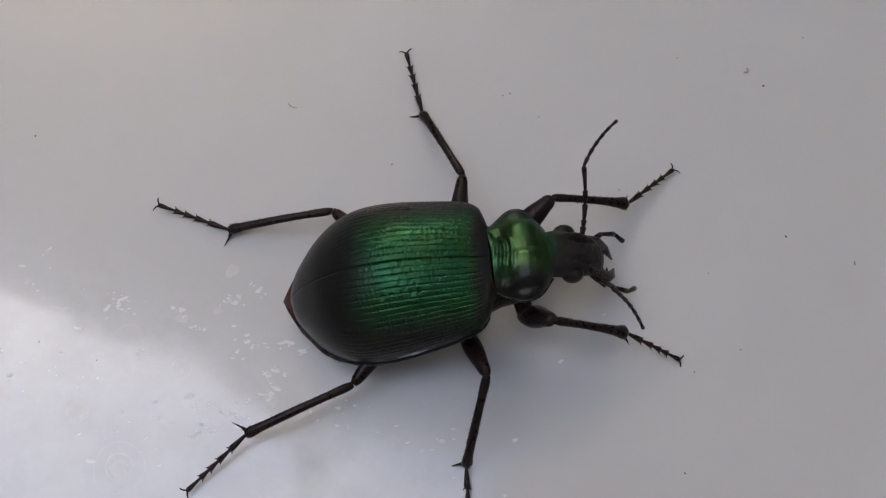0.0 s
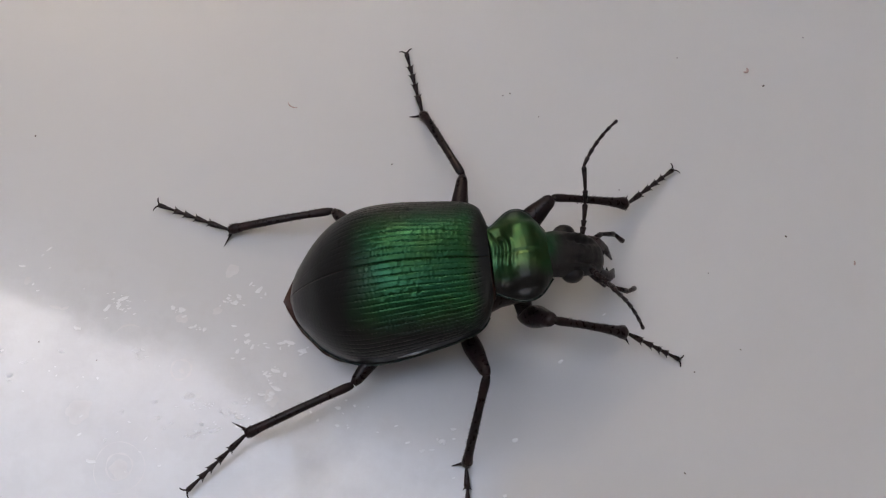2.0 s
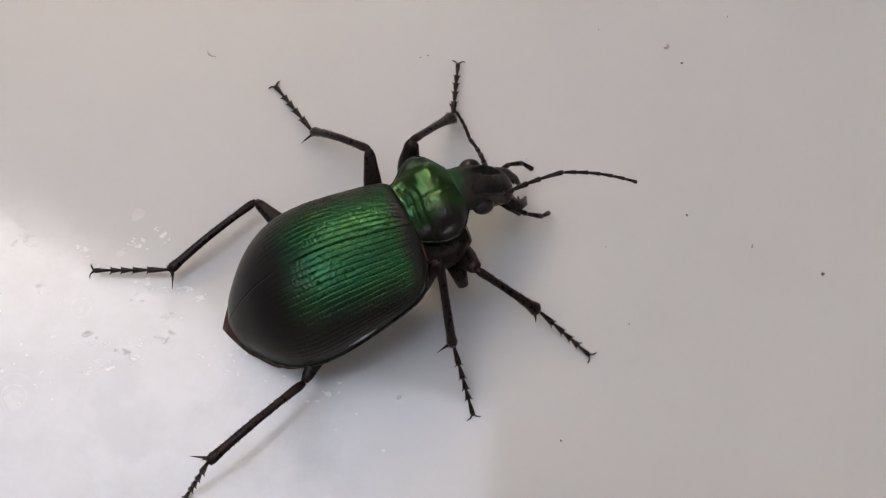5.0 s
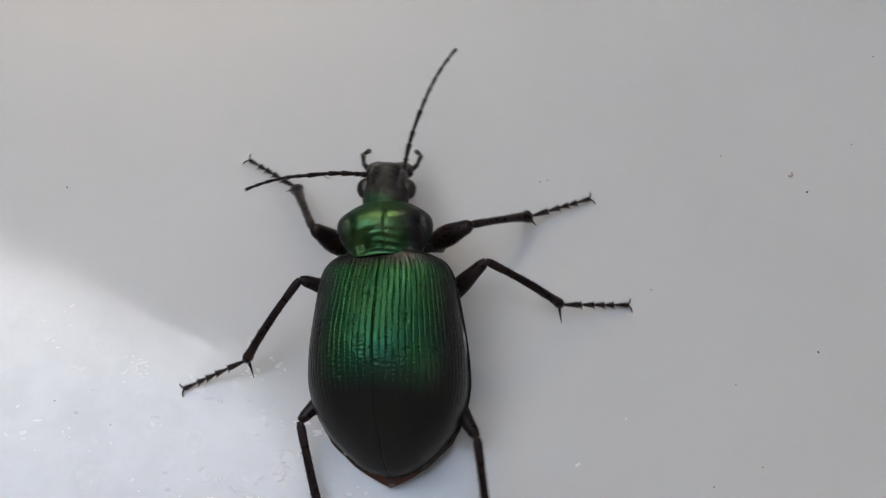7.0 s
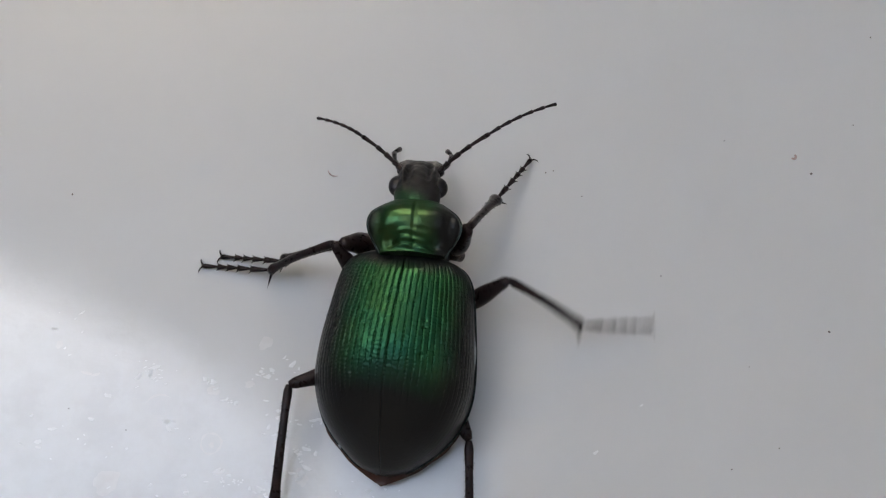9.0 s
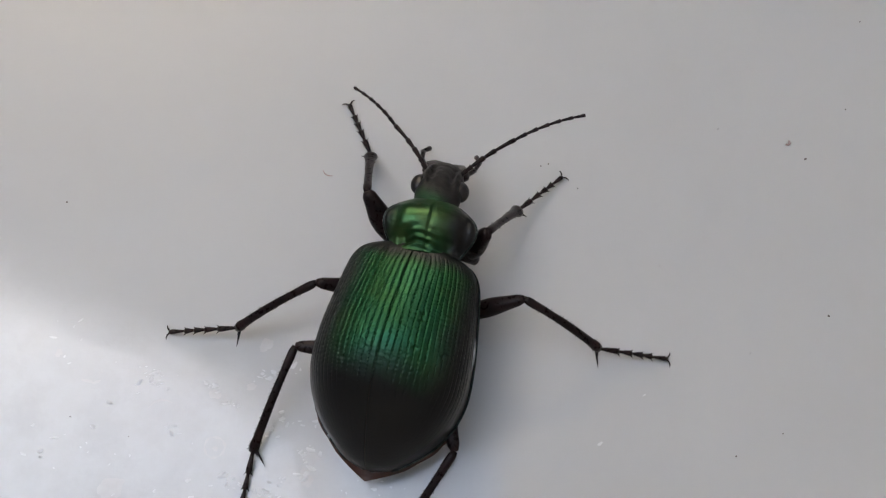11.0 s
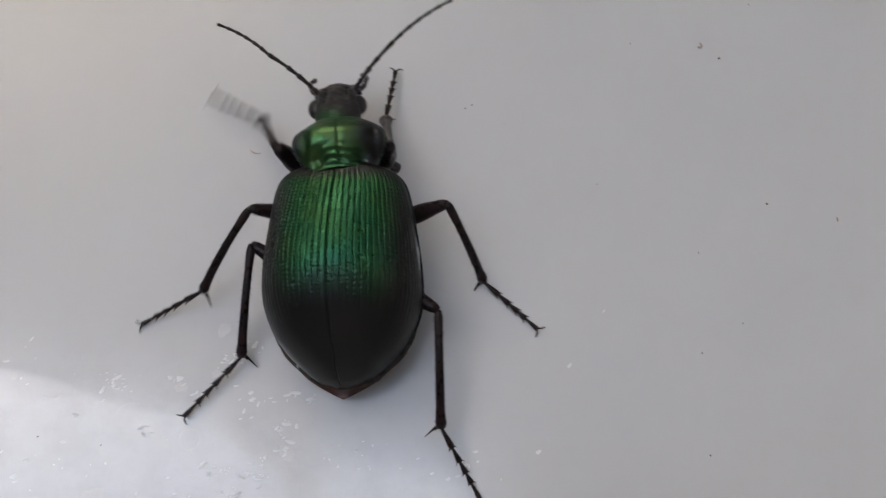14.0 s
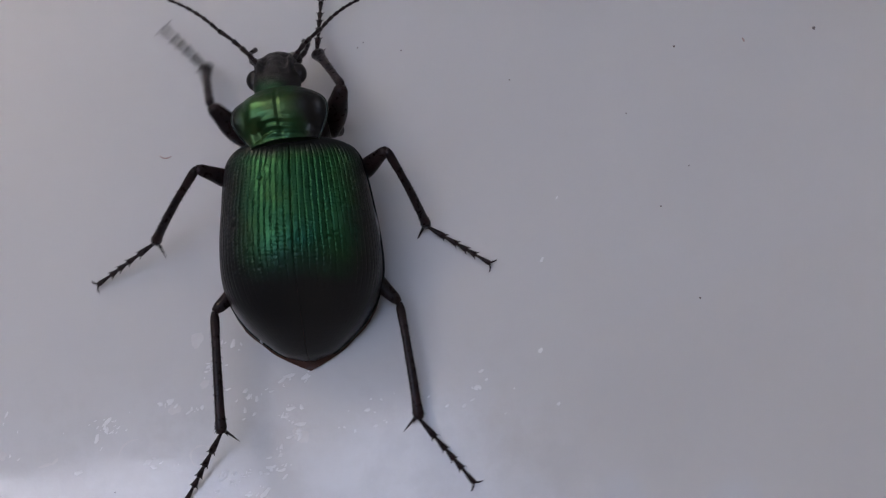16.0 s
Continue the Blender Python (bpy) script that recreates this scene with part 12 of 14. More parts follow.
    walk(LEG["right", "middle"][0], [
        (0, pose(0.00308, -0.00243, 0.00287, 41.1, 0.0, -68.8)), (2.75, pose(0.00308, -0.00243, 0.00287, 41.1, 0.0, -68.8)),
        (2.875, pose(0.00308, -0.00243, 0.00287, 40.7, 0.0, -71.1)), (3, pose(0.00308, -0.00244, 0.00286, 40.5, 0.0, -73.2)),
        (3.1, pose(0.00307, -0.00244, 0.00285, 38.1, 0.0, -74.4)), (3.2, pose(0.00302, -0.00245, 0.00281, 35.9, 0.0, -76.0)),
        (3.4, pose(0.00289, -0.00248, 0.00272, 36.3, 0.0, -77.2)), (3.6, pose(0.00275, -0.00252, 0.00261, 36.2, 0.0, -76.5)),
        (3.8, pose(0.00260, -0.00258, 0.00250, 35.6, 0.0, -73.8)), (4, pose(0.00248, -0.00265, 0.00242, 34.5, 0.0, -69.8)),
        (4.25, pose(0.00248, -0.00264, 0.00230, 41.7, 0.0, -70.9)), (4.5, pose(0.00252, -0.00260, 0.00221, 49.0, 0.0, -73.6)),
        (4.7, pose(0.00298, -0.00255, 0.00261, 59.8, 0.0, -26.7)), (4.9, pose(0.00294, -0.00217, 0.00324, 54.4, 0.0, 18.3)),
        (5.1, pose(0.00298, -0.00221, 0.00318, 55.8, 0.0, 12.0)), (5.3, pose(0.00301, -0.00228, 0.00308, 57.1, 0.0, 5.1)),
        (5.4, pose(0.00287, -0.00274, 0.00239, 51.6, 0.0, -29.4)), (5.5, pose(0.00213, -0.00298, 0.00220, 30.9, 0.0, -59.4)),
        (5.6, pose(0.00311, -0.00233, 0.00297, 45.8, 0.0, -34.7)), (5.7, pose(0.00310, -0.00192, 0.00355, 53.6, 0.0, -6.8)),
        (5.85, pose(0.00317, -0.00193, 0.00359, 55.1, 0.0, -15.2)), (6, pose(0.00326, -0.00190, 0.00358, 52.0, 0.0, -22.7)),
        (6.1, pose(0.00343, -0.00223, 0.00329, 46.1, 0.0, -60.8)), (6.2, pose(0.00332, -0.00244, 0.00300, 31.5, 0.0, -88.1)),
        (6.35, pose(0.00309, -0.00244, 0.00286, 33.1, 0.0, -75.6)), (6.5, pose(0.00273, -0.00266, 0.00254, 38.0, 0.0, -54.6)),
        (6.6, pose(0.00263, -0.00259, 0.00253, 34.2, 0.0, -70.0)), (6.7, pose(0.00263, -0.00249, 0.00260, 28.6, 0.0, -84.6)),
        (6.85, pose(0.00278, -0.00252, 0.00264, 34.7, 0.0, -72.3)), (7, pose(0.00288, -0.00256, 0.00268, 38.0, 0.0, -54.7)),
        (7.1, pose(0.00277, -0.00254, 0.00260, 38.5, 0.0, -70.0)), (7.2, pose(0.00256, -0.00246, 0.00247, 37.2, 0.0, -88.1)),
        (7.35, pose(0.00264, -0.00259, 0.00253, 35.0, 0.0, -69.8)), (7.5, pose(0.00271, -0.00268, 0.00260, 28.5, 0.0, -54.1)),
        (7.6, pose(0.00284, -0.00258, 0.00264, 38.8, 0.0, -55.7)), (7.7, pose(0.00292, -0.00252, 0.00268, 48.1, 0.0, -58.8)),
        (7.85, pose(0.00274, -0.00253, 0.00252, 45.8, 0.0, -75.0)), (8, pose(0.00268, -0.00245, 0.00249, 42.6, 0.0, -89.1)),
        (8.1, pose(0.00278, -0.00243, 0.00259, 41.9, 0.0, -96.0)), (8.2, pose(0.00288, -0.00242, 0.00268, 41.9, 0.0, -100.0)),
        (8.35, pose(0.00293, -0.00250, 0.00276, 26.2, 0.0, -65.1)), (8.5, pose(0.00292, -0.00257, 0.00280, 7.4, 0.0, -39.4)),
        (8.6, pose(0.00291, -0.00256, 0.00275, 23.6, 0.0, -48.3)), (8.7, pose(0.00307, -0.00243, 0.00286, 39.6, 0.0, -59.5)),
        (8.8, pose(0.00309, -0.00239, 0.00290, 47.0, 0.0, -70.7)), (8.9, pose(0.00322, -0.00229, 0.00304, 51.9, 0.0, -82.9)),
        (9, pose(0.00349, -0.00224, 0.00344, 51.8, 0.0, -63.5)), (9.1, pose(0.00353, -0.00218, 0.00346, 46.6, 0.0, -41.1)),
        (9.2, pose(0.00341, -0.00230, 0.00322, 44.5, 0.0, -67.3)), (9.35, pose(0.00340, -0.00229, 0.00329, 49.1, 0.0, -66.5)),
        (9.5, pose(0.00338, -0.00227, 0.00336, 53.6, 0.0, -62.3)), (9.65, pose(0.00336, -0.00239, 0.00326, 52.8, 0.0, -78.9)),
        (9.8, pose(0.00331, -0.00247, 0.00316, 50.1, 0.0, -95.0)), (9.95, pose(0.00321, -0.00236, 0.00296, 33.5, 0.0, -63.0)),
        (10.1, pose(0.00306, -0.00241, 0.00282, 12.0, 0.0, -40.3)), (10.25, pose(0.00313, -0.00237, 0.00288, 24.3, 0.0, -50.2)),
        (10.4, pose(0.00316, -0.00238, 0.00294, 36.3, 0.0, -62.0)), (10.55, pose(0.00317, -0.00238, 0.00294, 39.4, 0.0, -62.8)),
        (10.7, pose(0.00315, -0.00239, 0.00294, 42.3, 0.0, -63.8)), (10.85, pose(0.00307, -0.00243, 0.00286, 37.7, 0.0, -67.4)),
        (11, pose(0.00302, -0.00245, 0.00281, 33.2, 0.0, -70.7)), (11.15, pose(0.00295, -0.00245, 0.00277, 36.2, 0.0, -87.0)),
        (11.3, pose(0.00288, -0.00241, 0.00271, 36.3, 0.0, -104.6)), (11.4, pose(0.00274, -0.00236, 0.00263, 31.3, 0.0, -107.6)),
        (11.5, pose(0.00252, -0.00226, 0.00254, 27.2, 0.0, -110.1)), (11.65, pose(0.00250, -0.00259, 0.00250, 30.5, 0.0, -75.5)),
        (11.8, pose(0.00282, -0.00266, 0.00268, 25.4, 0.0, -44.4)), (11.9, pose(0.00267, -0.00264, 0.00258, 31.4, 0.0, -62.7)),
        (12, pose(0.00258, -0.00250, 0.00250, 35.8, 0.0, -83.5)), (12.1, pose(0.00268, -0.00246, 0.00254, 37.8, 0.0, -88.0)),
        (12.2, pose(0.00283, -0.00244, 0.00264, 40.4, 0.0, -92.8)), (12.35, pose(0.00308, -0.00245, 0.00287, 46.8, 0.0, -94.1)),
        (12.5, pose(0.00334, -0.00249, 0.00318, 49.6, 0.0, -97.0)), (12.65, pose(0.00334, -0.00255, 0.00312, 42.4, 0.0, -108.6)),
        (12.8, pose(0.00320, -0.00254, 0.00296, 34.4, 0.0, -116.1)), (12.9, pose(0.00293, -0.00246, 0.00277, 28.2, 0.0, -85.7)),
        (13, pose(0.00279, -0.00263, 0.00272, 17.9, 0.0, -54.1)), (13.1, pose(0.00274, -0.00255, 0.00268, 24.6, 0.0, -69.7)),
        (13.2, pose(0.00262, -0.00245, 0.00258, 30.3, 0.0, -90.9)), (13.35, pose(0.00263, -0.00247, 0.00257, 32.5, 0.0, -87.4)),
        (13.5, pose(0.00261, -0.00251, 0.00253, 34.9, 0.0, -81.8)), (13.65, pose(0.00289, -0.00246, 0.00272, 36.8, 0.0, -85.3)),
        (13.8, pose(0.00315, -0.00245, 0.00293, 39.1, 0.0, -88.8)), (13.9, pose(0.00314, -0.00245, 0.00293, 40.9, 0.0, -88.8)),
        (14, pose(0.00304, -0.00245, 0.00283, 43.7, 0.0, -88.4)), (14.1, pose(0.00292, -0.00245, 0.00271, 45.3, 0.0, -93.5)),
        (14.2, pose(0.00288, -0.00242, 0.00265, 46.6, 0.0, -98.2)), (14.35, pose(0.00296, -0.00246, 0.00275, 45.8, 0.0, -80.8)),
        (14.5, pose(0.00304, -0.00244, 0.00283, 42.1, 0.0, -68.2)), (14.65, pose(0.00314, -0.00241, 0.00296, 50.3, 0.0, -68.5)),
        (14.8, pose(0.00328, -0.00236, 0.00324, 57.7, 0.0, -69.4)), (14.9, pose(0.00338, -0.00233, 0.00347, 60.1, 0.0, -71.2)),
        (15, pose(0.00349, -0.00235, 0.00367, 61.2, 0.0, -77.7)), (15.1, pose(0.00359, -0.00236, 0.00380, 59.9, 0.0, -80.9)),
        (15.2, pose(0.00362, -0.00235, 0.00382, 59.1, 0.0, -80.7)), (15.35, pose(0.00355, -0.00238, 0.00375, 60.2, 0.0, -81.8)),
        (15.5, pose(0.00349, -0.00239, 0.00368, 62.1, 0.0, -82.4)), (15.65, pose(0.00350, -0.00237, 0.00372, 62.2, 0.0, -79.9)),
        (15.8, pose(0.00350, -0.00232, 0.00376, 62.5, 0.0, -74.8)), (15.9, pose(0.00347, -0.00228, 0.00377, 63.6, 0.0, -68.6)),
        (16, pose(0.00348, -0.00225, 0.00382, 63.7, 0.0, -65.6)),
    ])
    walk(LEG["right", "middle"][1], [
        (0, pose(0.00692, -0.00094, 0.00646, -35.1, 0.0, -109.8)), (2.75, pose(0.00692, -0.00094, 0.00646, -35.1, 0.0, -109.8)),
        (2.875, pose(0.00700, -0.00109, 0.00643, -34.0, 0.0, -110.5)), (3, pose(0.00705, -0.00124, 0.00641, -32.6, 0.0, -111.1)),
        (3.1, pose(0.00721, -0.00128, 0.00622, -31.7, 0.0, -110.9)), (3.2, pose(0.00731, -0.00138, 0.00601, -30.6, 0.0, -110.7)),
        (3.4, pose(0.00718, -0.00151, 0.00595, -31.1, 0.0, -110.3)), (3.6, pose(0.00703, -0.00149, 0.00583, -31.8, 0.0, -109.4)),
        (3.8, pose(0.00686, -0.00134, 0.00568, -33.0, 0.0, -107.9)), (4, pose(0.00670, -0.00110, 0.00551, -34.4, 0.0, -106.1)),
        (4.25, pose(0.00633, -0.00131, 0.00593, -38.1, 0.0, -106.4)), (4.5, pose(0.00596, -0.00159, 0.00633, -41.6, 0.0, -107.4)),
        (4.7, pose(0.00421, -0.00010, 0.00733, -45.9, 0.0, -105.6)), (4.9, pose(0.00194, 0.00085, 0.00768, -49.9, 0.0, -104.1)),
        (5.1, pose(0.00234, 0.00079, 0.00770, -56.7, 0.0, -94.8)), (5.3, pose(0.00275, 0.00067, 0.00766, -62.3, 0.0, -83.4)),
        (5.4, pose(0.00453, 0.00021, 0.00667, -53.9, 0.0, -96.0)), (5.5, pose(0.00616, -0.00060, 0.00500, -44.6, 0.0, -104.2)),
        (5.6, pose(0.00528, 0.00080, 0.00688, -48.6, 0.0, -102.1)), (5.7, pose(0.00348, 0.00130, 0.00794, -53.3, 0.0, -101.0)),
        (5.85, pose(0.00399, 0.00108, 0.00807, -57.9, 0.0, -90.7)), (6, pose(0.00456, 0.00120, 0.00788, -59.1, 0.0, -78.8)),
        (6.1, pose(0.00673, -0.00038, 0.00722, -55.4, 0.0, -98.8)), (6.2, pose(0.00797, -0.00229, 0.00585, -49.6, 0.0, -114.4)),
        (6.35, pose(0.00752, -0.00130, 0.00584, -46.8, 0.0, -111.9)), (6.5, pose(0.00624, -0.00017, 0.00590, -44.1, 0.0, -107.1)),
        (6.6, pose(0.00687, -0.00105, 0.00560, -42.5, 0.0, -108.6)), (6.7, pose(0.00740, -0.00204, 0.00521, -40.8, 0.0, -110.5)),
        (6.85, pose(0.00706, -0.00116, 0.00575, -41.2, 0.0, -109.6)), (7, pose(0.00639, -0.00007, 0.00604, -41.1, 0.0, -106.9)),
        (7.1, pose(0.00679, -0.00108, 0.00600, -39.1, 0.0, -112.9)), (7.2, pose(0.00691, -0.00232, 0.00577, -35.6, 0.0, -120.5)),
        (7.35, pose(0.00684, -0.00105, 0.00566, -31.6, 0.0, -111.5)), (7.5, pose(0.00660, 0.00013, 0.00521, -27.9, 0.0, -102.3)),
        (7.6, pose(0.00636, -0.00018, 0.00606, -31.1, 0.0, -100.1)), (7.7, pose(0.00604, -0.00063, 0.00674, -34.0, 0.0, -97.3)),
        (7.85, pose(0.00642, -0.00154, 0.00643, -36.9, 0.0, -108.6)), (8, pose(0.00670, -0.00239, 0.00619, -39.0, 0.0, -121.1)),
        (8.1, pose(0.00682, -0.00285, 0.00624, -41.5, 0.0, -129.5)), (8.2, pose(0.00688, -0.00313, 0.00633, -43.8, 0.0, -137.2)),
        (8.35, pose(0.00737, -0.00044, 0.00517, -35.6, 0.0, -100.4)), (8.5, pose(0.00636, 0.00161, 0.00350, -18.7, 0.0, -74.1)),
        (8.6, pose(0.00665, 0.00077, 0.00494, -27.5, 0.0, -89.4)), (8.7, pose(0.00669, -0.00029, 0.00634, -33.9, 0.0, -107.4)),
        (8.8, pose(0.00660, -0.00116, 0.00689, -37.8, 0.0, -126.2)), (8.9, pose(0.00656, -0.00187, 0.00734, -33.4, 0.0, -129.5)),
        (9, pose(0.00651, -0.00073, 0.00773, -36.7, 0.0, -100.8)), (9.1, pose(0.00600, 0.00065, 0.00743, -20.6, 0.0, -76.4)),
        (9.2, pose(0.00700, -0.00080, 0.00705, -32.5, 0.0, -98.1)), (9.35, pose(0.00668, -0.00086, 0.00742, -34.4, 0.0, -95.7)),
        (9.5, pose(0.00625, -0.00076, 0.00775, -35.2, 0.0, -94.6)), (9.65, pose(0.00660, -0.00175, 0.00761, -41.7, 0.0, -113.9)),
        (9.8, pose(0.00680, -0.00278, 0.00735, -44.5, 0.0, -136.1)), (9.95, pose(0.00727, -0.00029, 0.00597, -36.1, 0.0, -100.8)),
        (10.1, pose(0.00651, 0.00166, 0.00396, -19.7, 0.0, -74.8)), (10.25, pose(0.00695, 0.00082, 0.00513, -28.6, 0.0, -90.7)),
        (10.4, pose(0.00705, -0.00031, 0.00617, -35.5, 0.0, -108.9)), (10.55, pose(0.00692, -0.00045, 0.00641, -37.7, 0.0, -102.3)),
        (10.7, pose(0.00677, -0.00061, 0.00661, -39.7, 0.0, -95.0)), (10.85, pose(0.00706, -0.00077, 0.00620, -38.3, 0.0, -95.5)),
        (11, pose(0.00733, -0.00094, 0.00580, -37.0, 0.0, -95.9)), (11.15, pose(0.00735, -0.00222, 0.00599, -42.8, 0.0, -108.9)),
        (11.3, pose(0.00714, -0.00352, 0.00594, -46.9, 0.0, -124.1)), (11.4, pose(0.00719, -0.00377, 0.00547, -47.7, 0.0, -129.4)),
        (11.5, pose(0.00708, -0.00393, 0.00504, -47.8, 0.0, -134.1)), (11.65, pose(0.00705, -0.00141, 0.00527, -42.8, 0.0, -104.5)),
        (11.8, pose(0.00627, 0.00086, 0.00502, -32.1, 0.0, -82.4)), (11.9, pose(0.00681, -0.00050, 0.00542, -38.4, 0.0, -98.6)),
        (12, pose(0.00698, -0.00200, 0.00569, -42.1, 0.0, -117.1)), (12.1, pose(0.00699, -0.00231, 0.00589, -44.9, 0.0, -121.5)),
        (12.2, pose(0.00698, -0.00264, 0.00618, -47.1, 0.0, -126.0)), (12.35, pose(0.00681, -0.00272, 0.00685, -45.0, 0.0, -130.8)),
        (12.5, pose(0.00685, -0.00292, 0.00734, -42.8, 0.0, -136.5)), (12.65, pose(0.00716, -0.00384, 0.00680, -46.1, 0.0, -141.8)),
        (12.8, pose(0.00725, -0.00452, 0.00604, -49.3, 0.0, -147.0)), (12.9, pose(0.00773, -0.00210, 0.00535, -44.6, 0.0, -115.4)),
        (13, pose(0.00700, 0.00042, 0.00440, -33.1, 0.0, -89.6)), (13.1, pose(0.00740, -0.00083, 0.00495, -42.7, 0.0, -109.8)),
        (13.2, pose(0.00733, -0.00252, 0.00533, -47.3, 0.0, -135.5)), (13.35, pose(0.00723, -0.00226, 0.00550, -46.3, 0.0, -129.9)),
        (13.5, pose(0.00704, -0.00187, 0.00565, -44.9, 0.0, -124.3)), (13.65, pose(0.00725, -0.00210, 0.00599, -47.7, 0.0, -133.5)),
        (13.8, pose(0.00739, -0.00236, 0.00637, -49.9, 0.0, -143.9)), (13.9, pose(0.00727, -0.00236, 0.00650, -51.8, 0.0, -143.9)),
        (14, pose(0.00699, -0.00234, 0.00660, -53.6, 0.0, -144.0)), (14.1, pose(0.00675, -0.00268, 0.00659, -51.5, 0.0, -149.3)),
        (14.2, pose(0.00659, -0.00296, 0.00662, -48.5, 0.0, -154.3)), (14.35, pose(0.00672, -0.00185, 0.00666, -43.2, 0.0, -124.7)),
        (14.5, pose(0.00680, -0.00094, 0.00649, -31.6, 0.0, -102.8)), (14.65, pose(0.00638, -0.00113, 0.00716, -38.0, 0.0, -113.7)),
        (14.8, pose(0.00601, -0.00133, 0.00786, -43.4, 0.0, -126.3)), (14.9, pose(0.00596, -0.00145, 0.00820, -44.7, 0.0, -129.8)),
        (15, pose(0.00606, -0.00179, 0.00845, -46.0, 0.0, -134.7)), (15.1, pose(0.00629, -0.00193, 0.00852, -46.8, 0.0, -136.6)),
        (15.2, pose(0.00639, -0.00190, 0.00851, -47.7, 0.0, -137.8)), (15.35, pose(0.00624, -0.00199, 0.00849, -47.2, 0.0, -138.5)),
        (15.5, pose(0.00602, -0.00205, 0.00851, -46.3, 0.0, -139.1)), (15.65, pose(0.00601, -0.00192, 0.00855, -46.0, 0.0, -140.4)),
        (15.8, pose(0.00593, -0.00166, 0.00860, -45.4, 0.0, -141.0)), (15.9, pose(0.00573, -0.00139, 0.00866, -45.2, 0.0, -141.5)),
        (16, pose(0.00568, -0.00125, 0.00871, -45.6, 0.0, -143.2)),
    ])
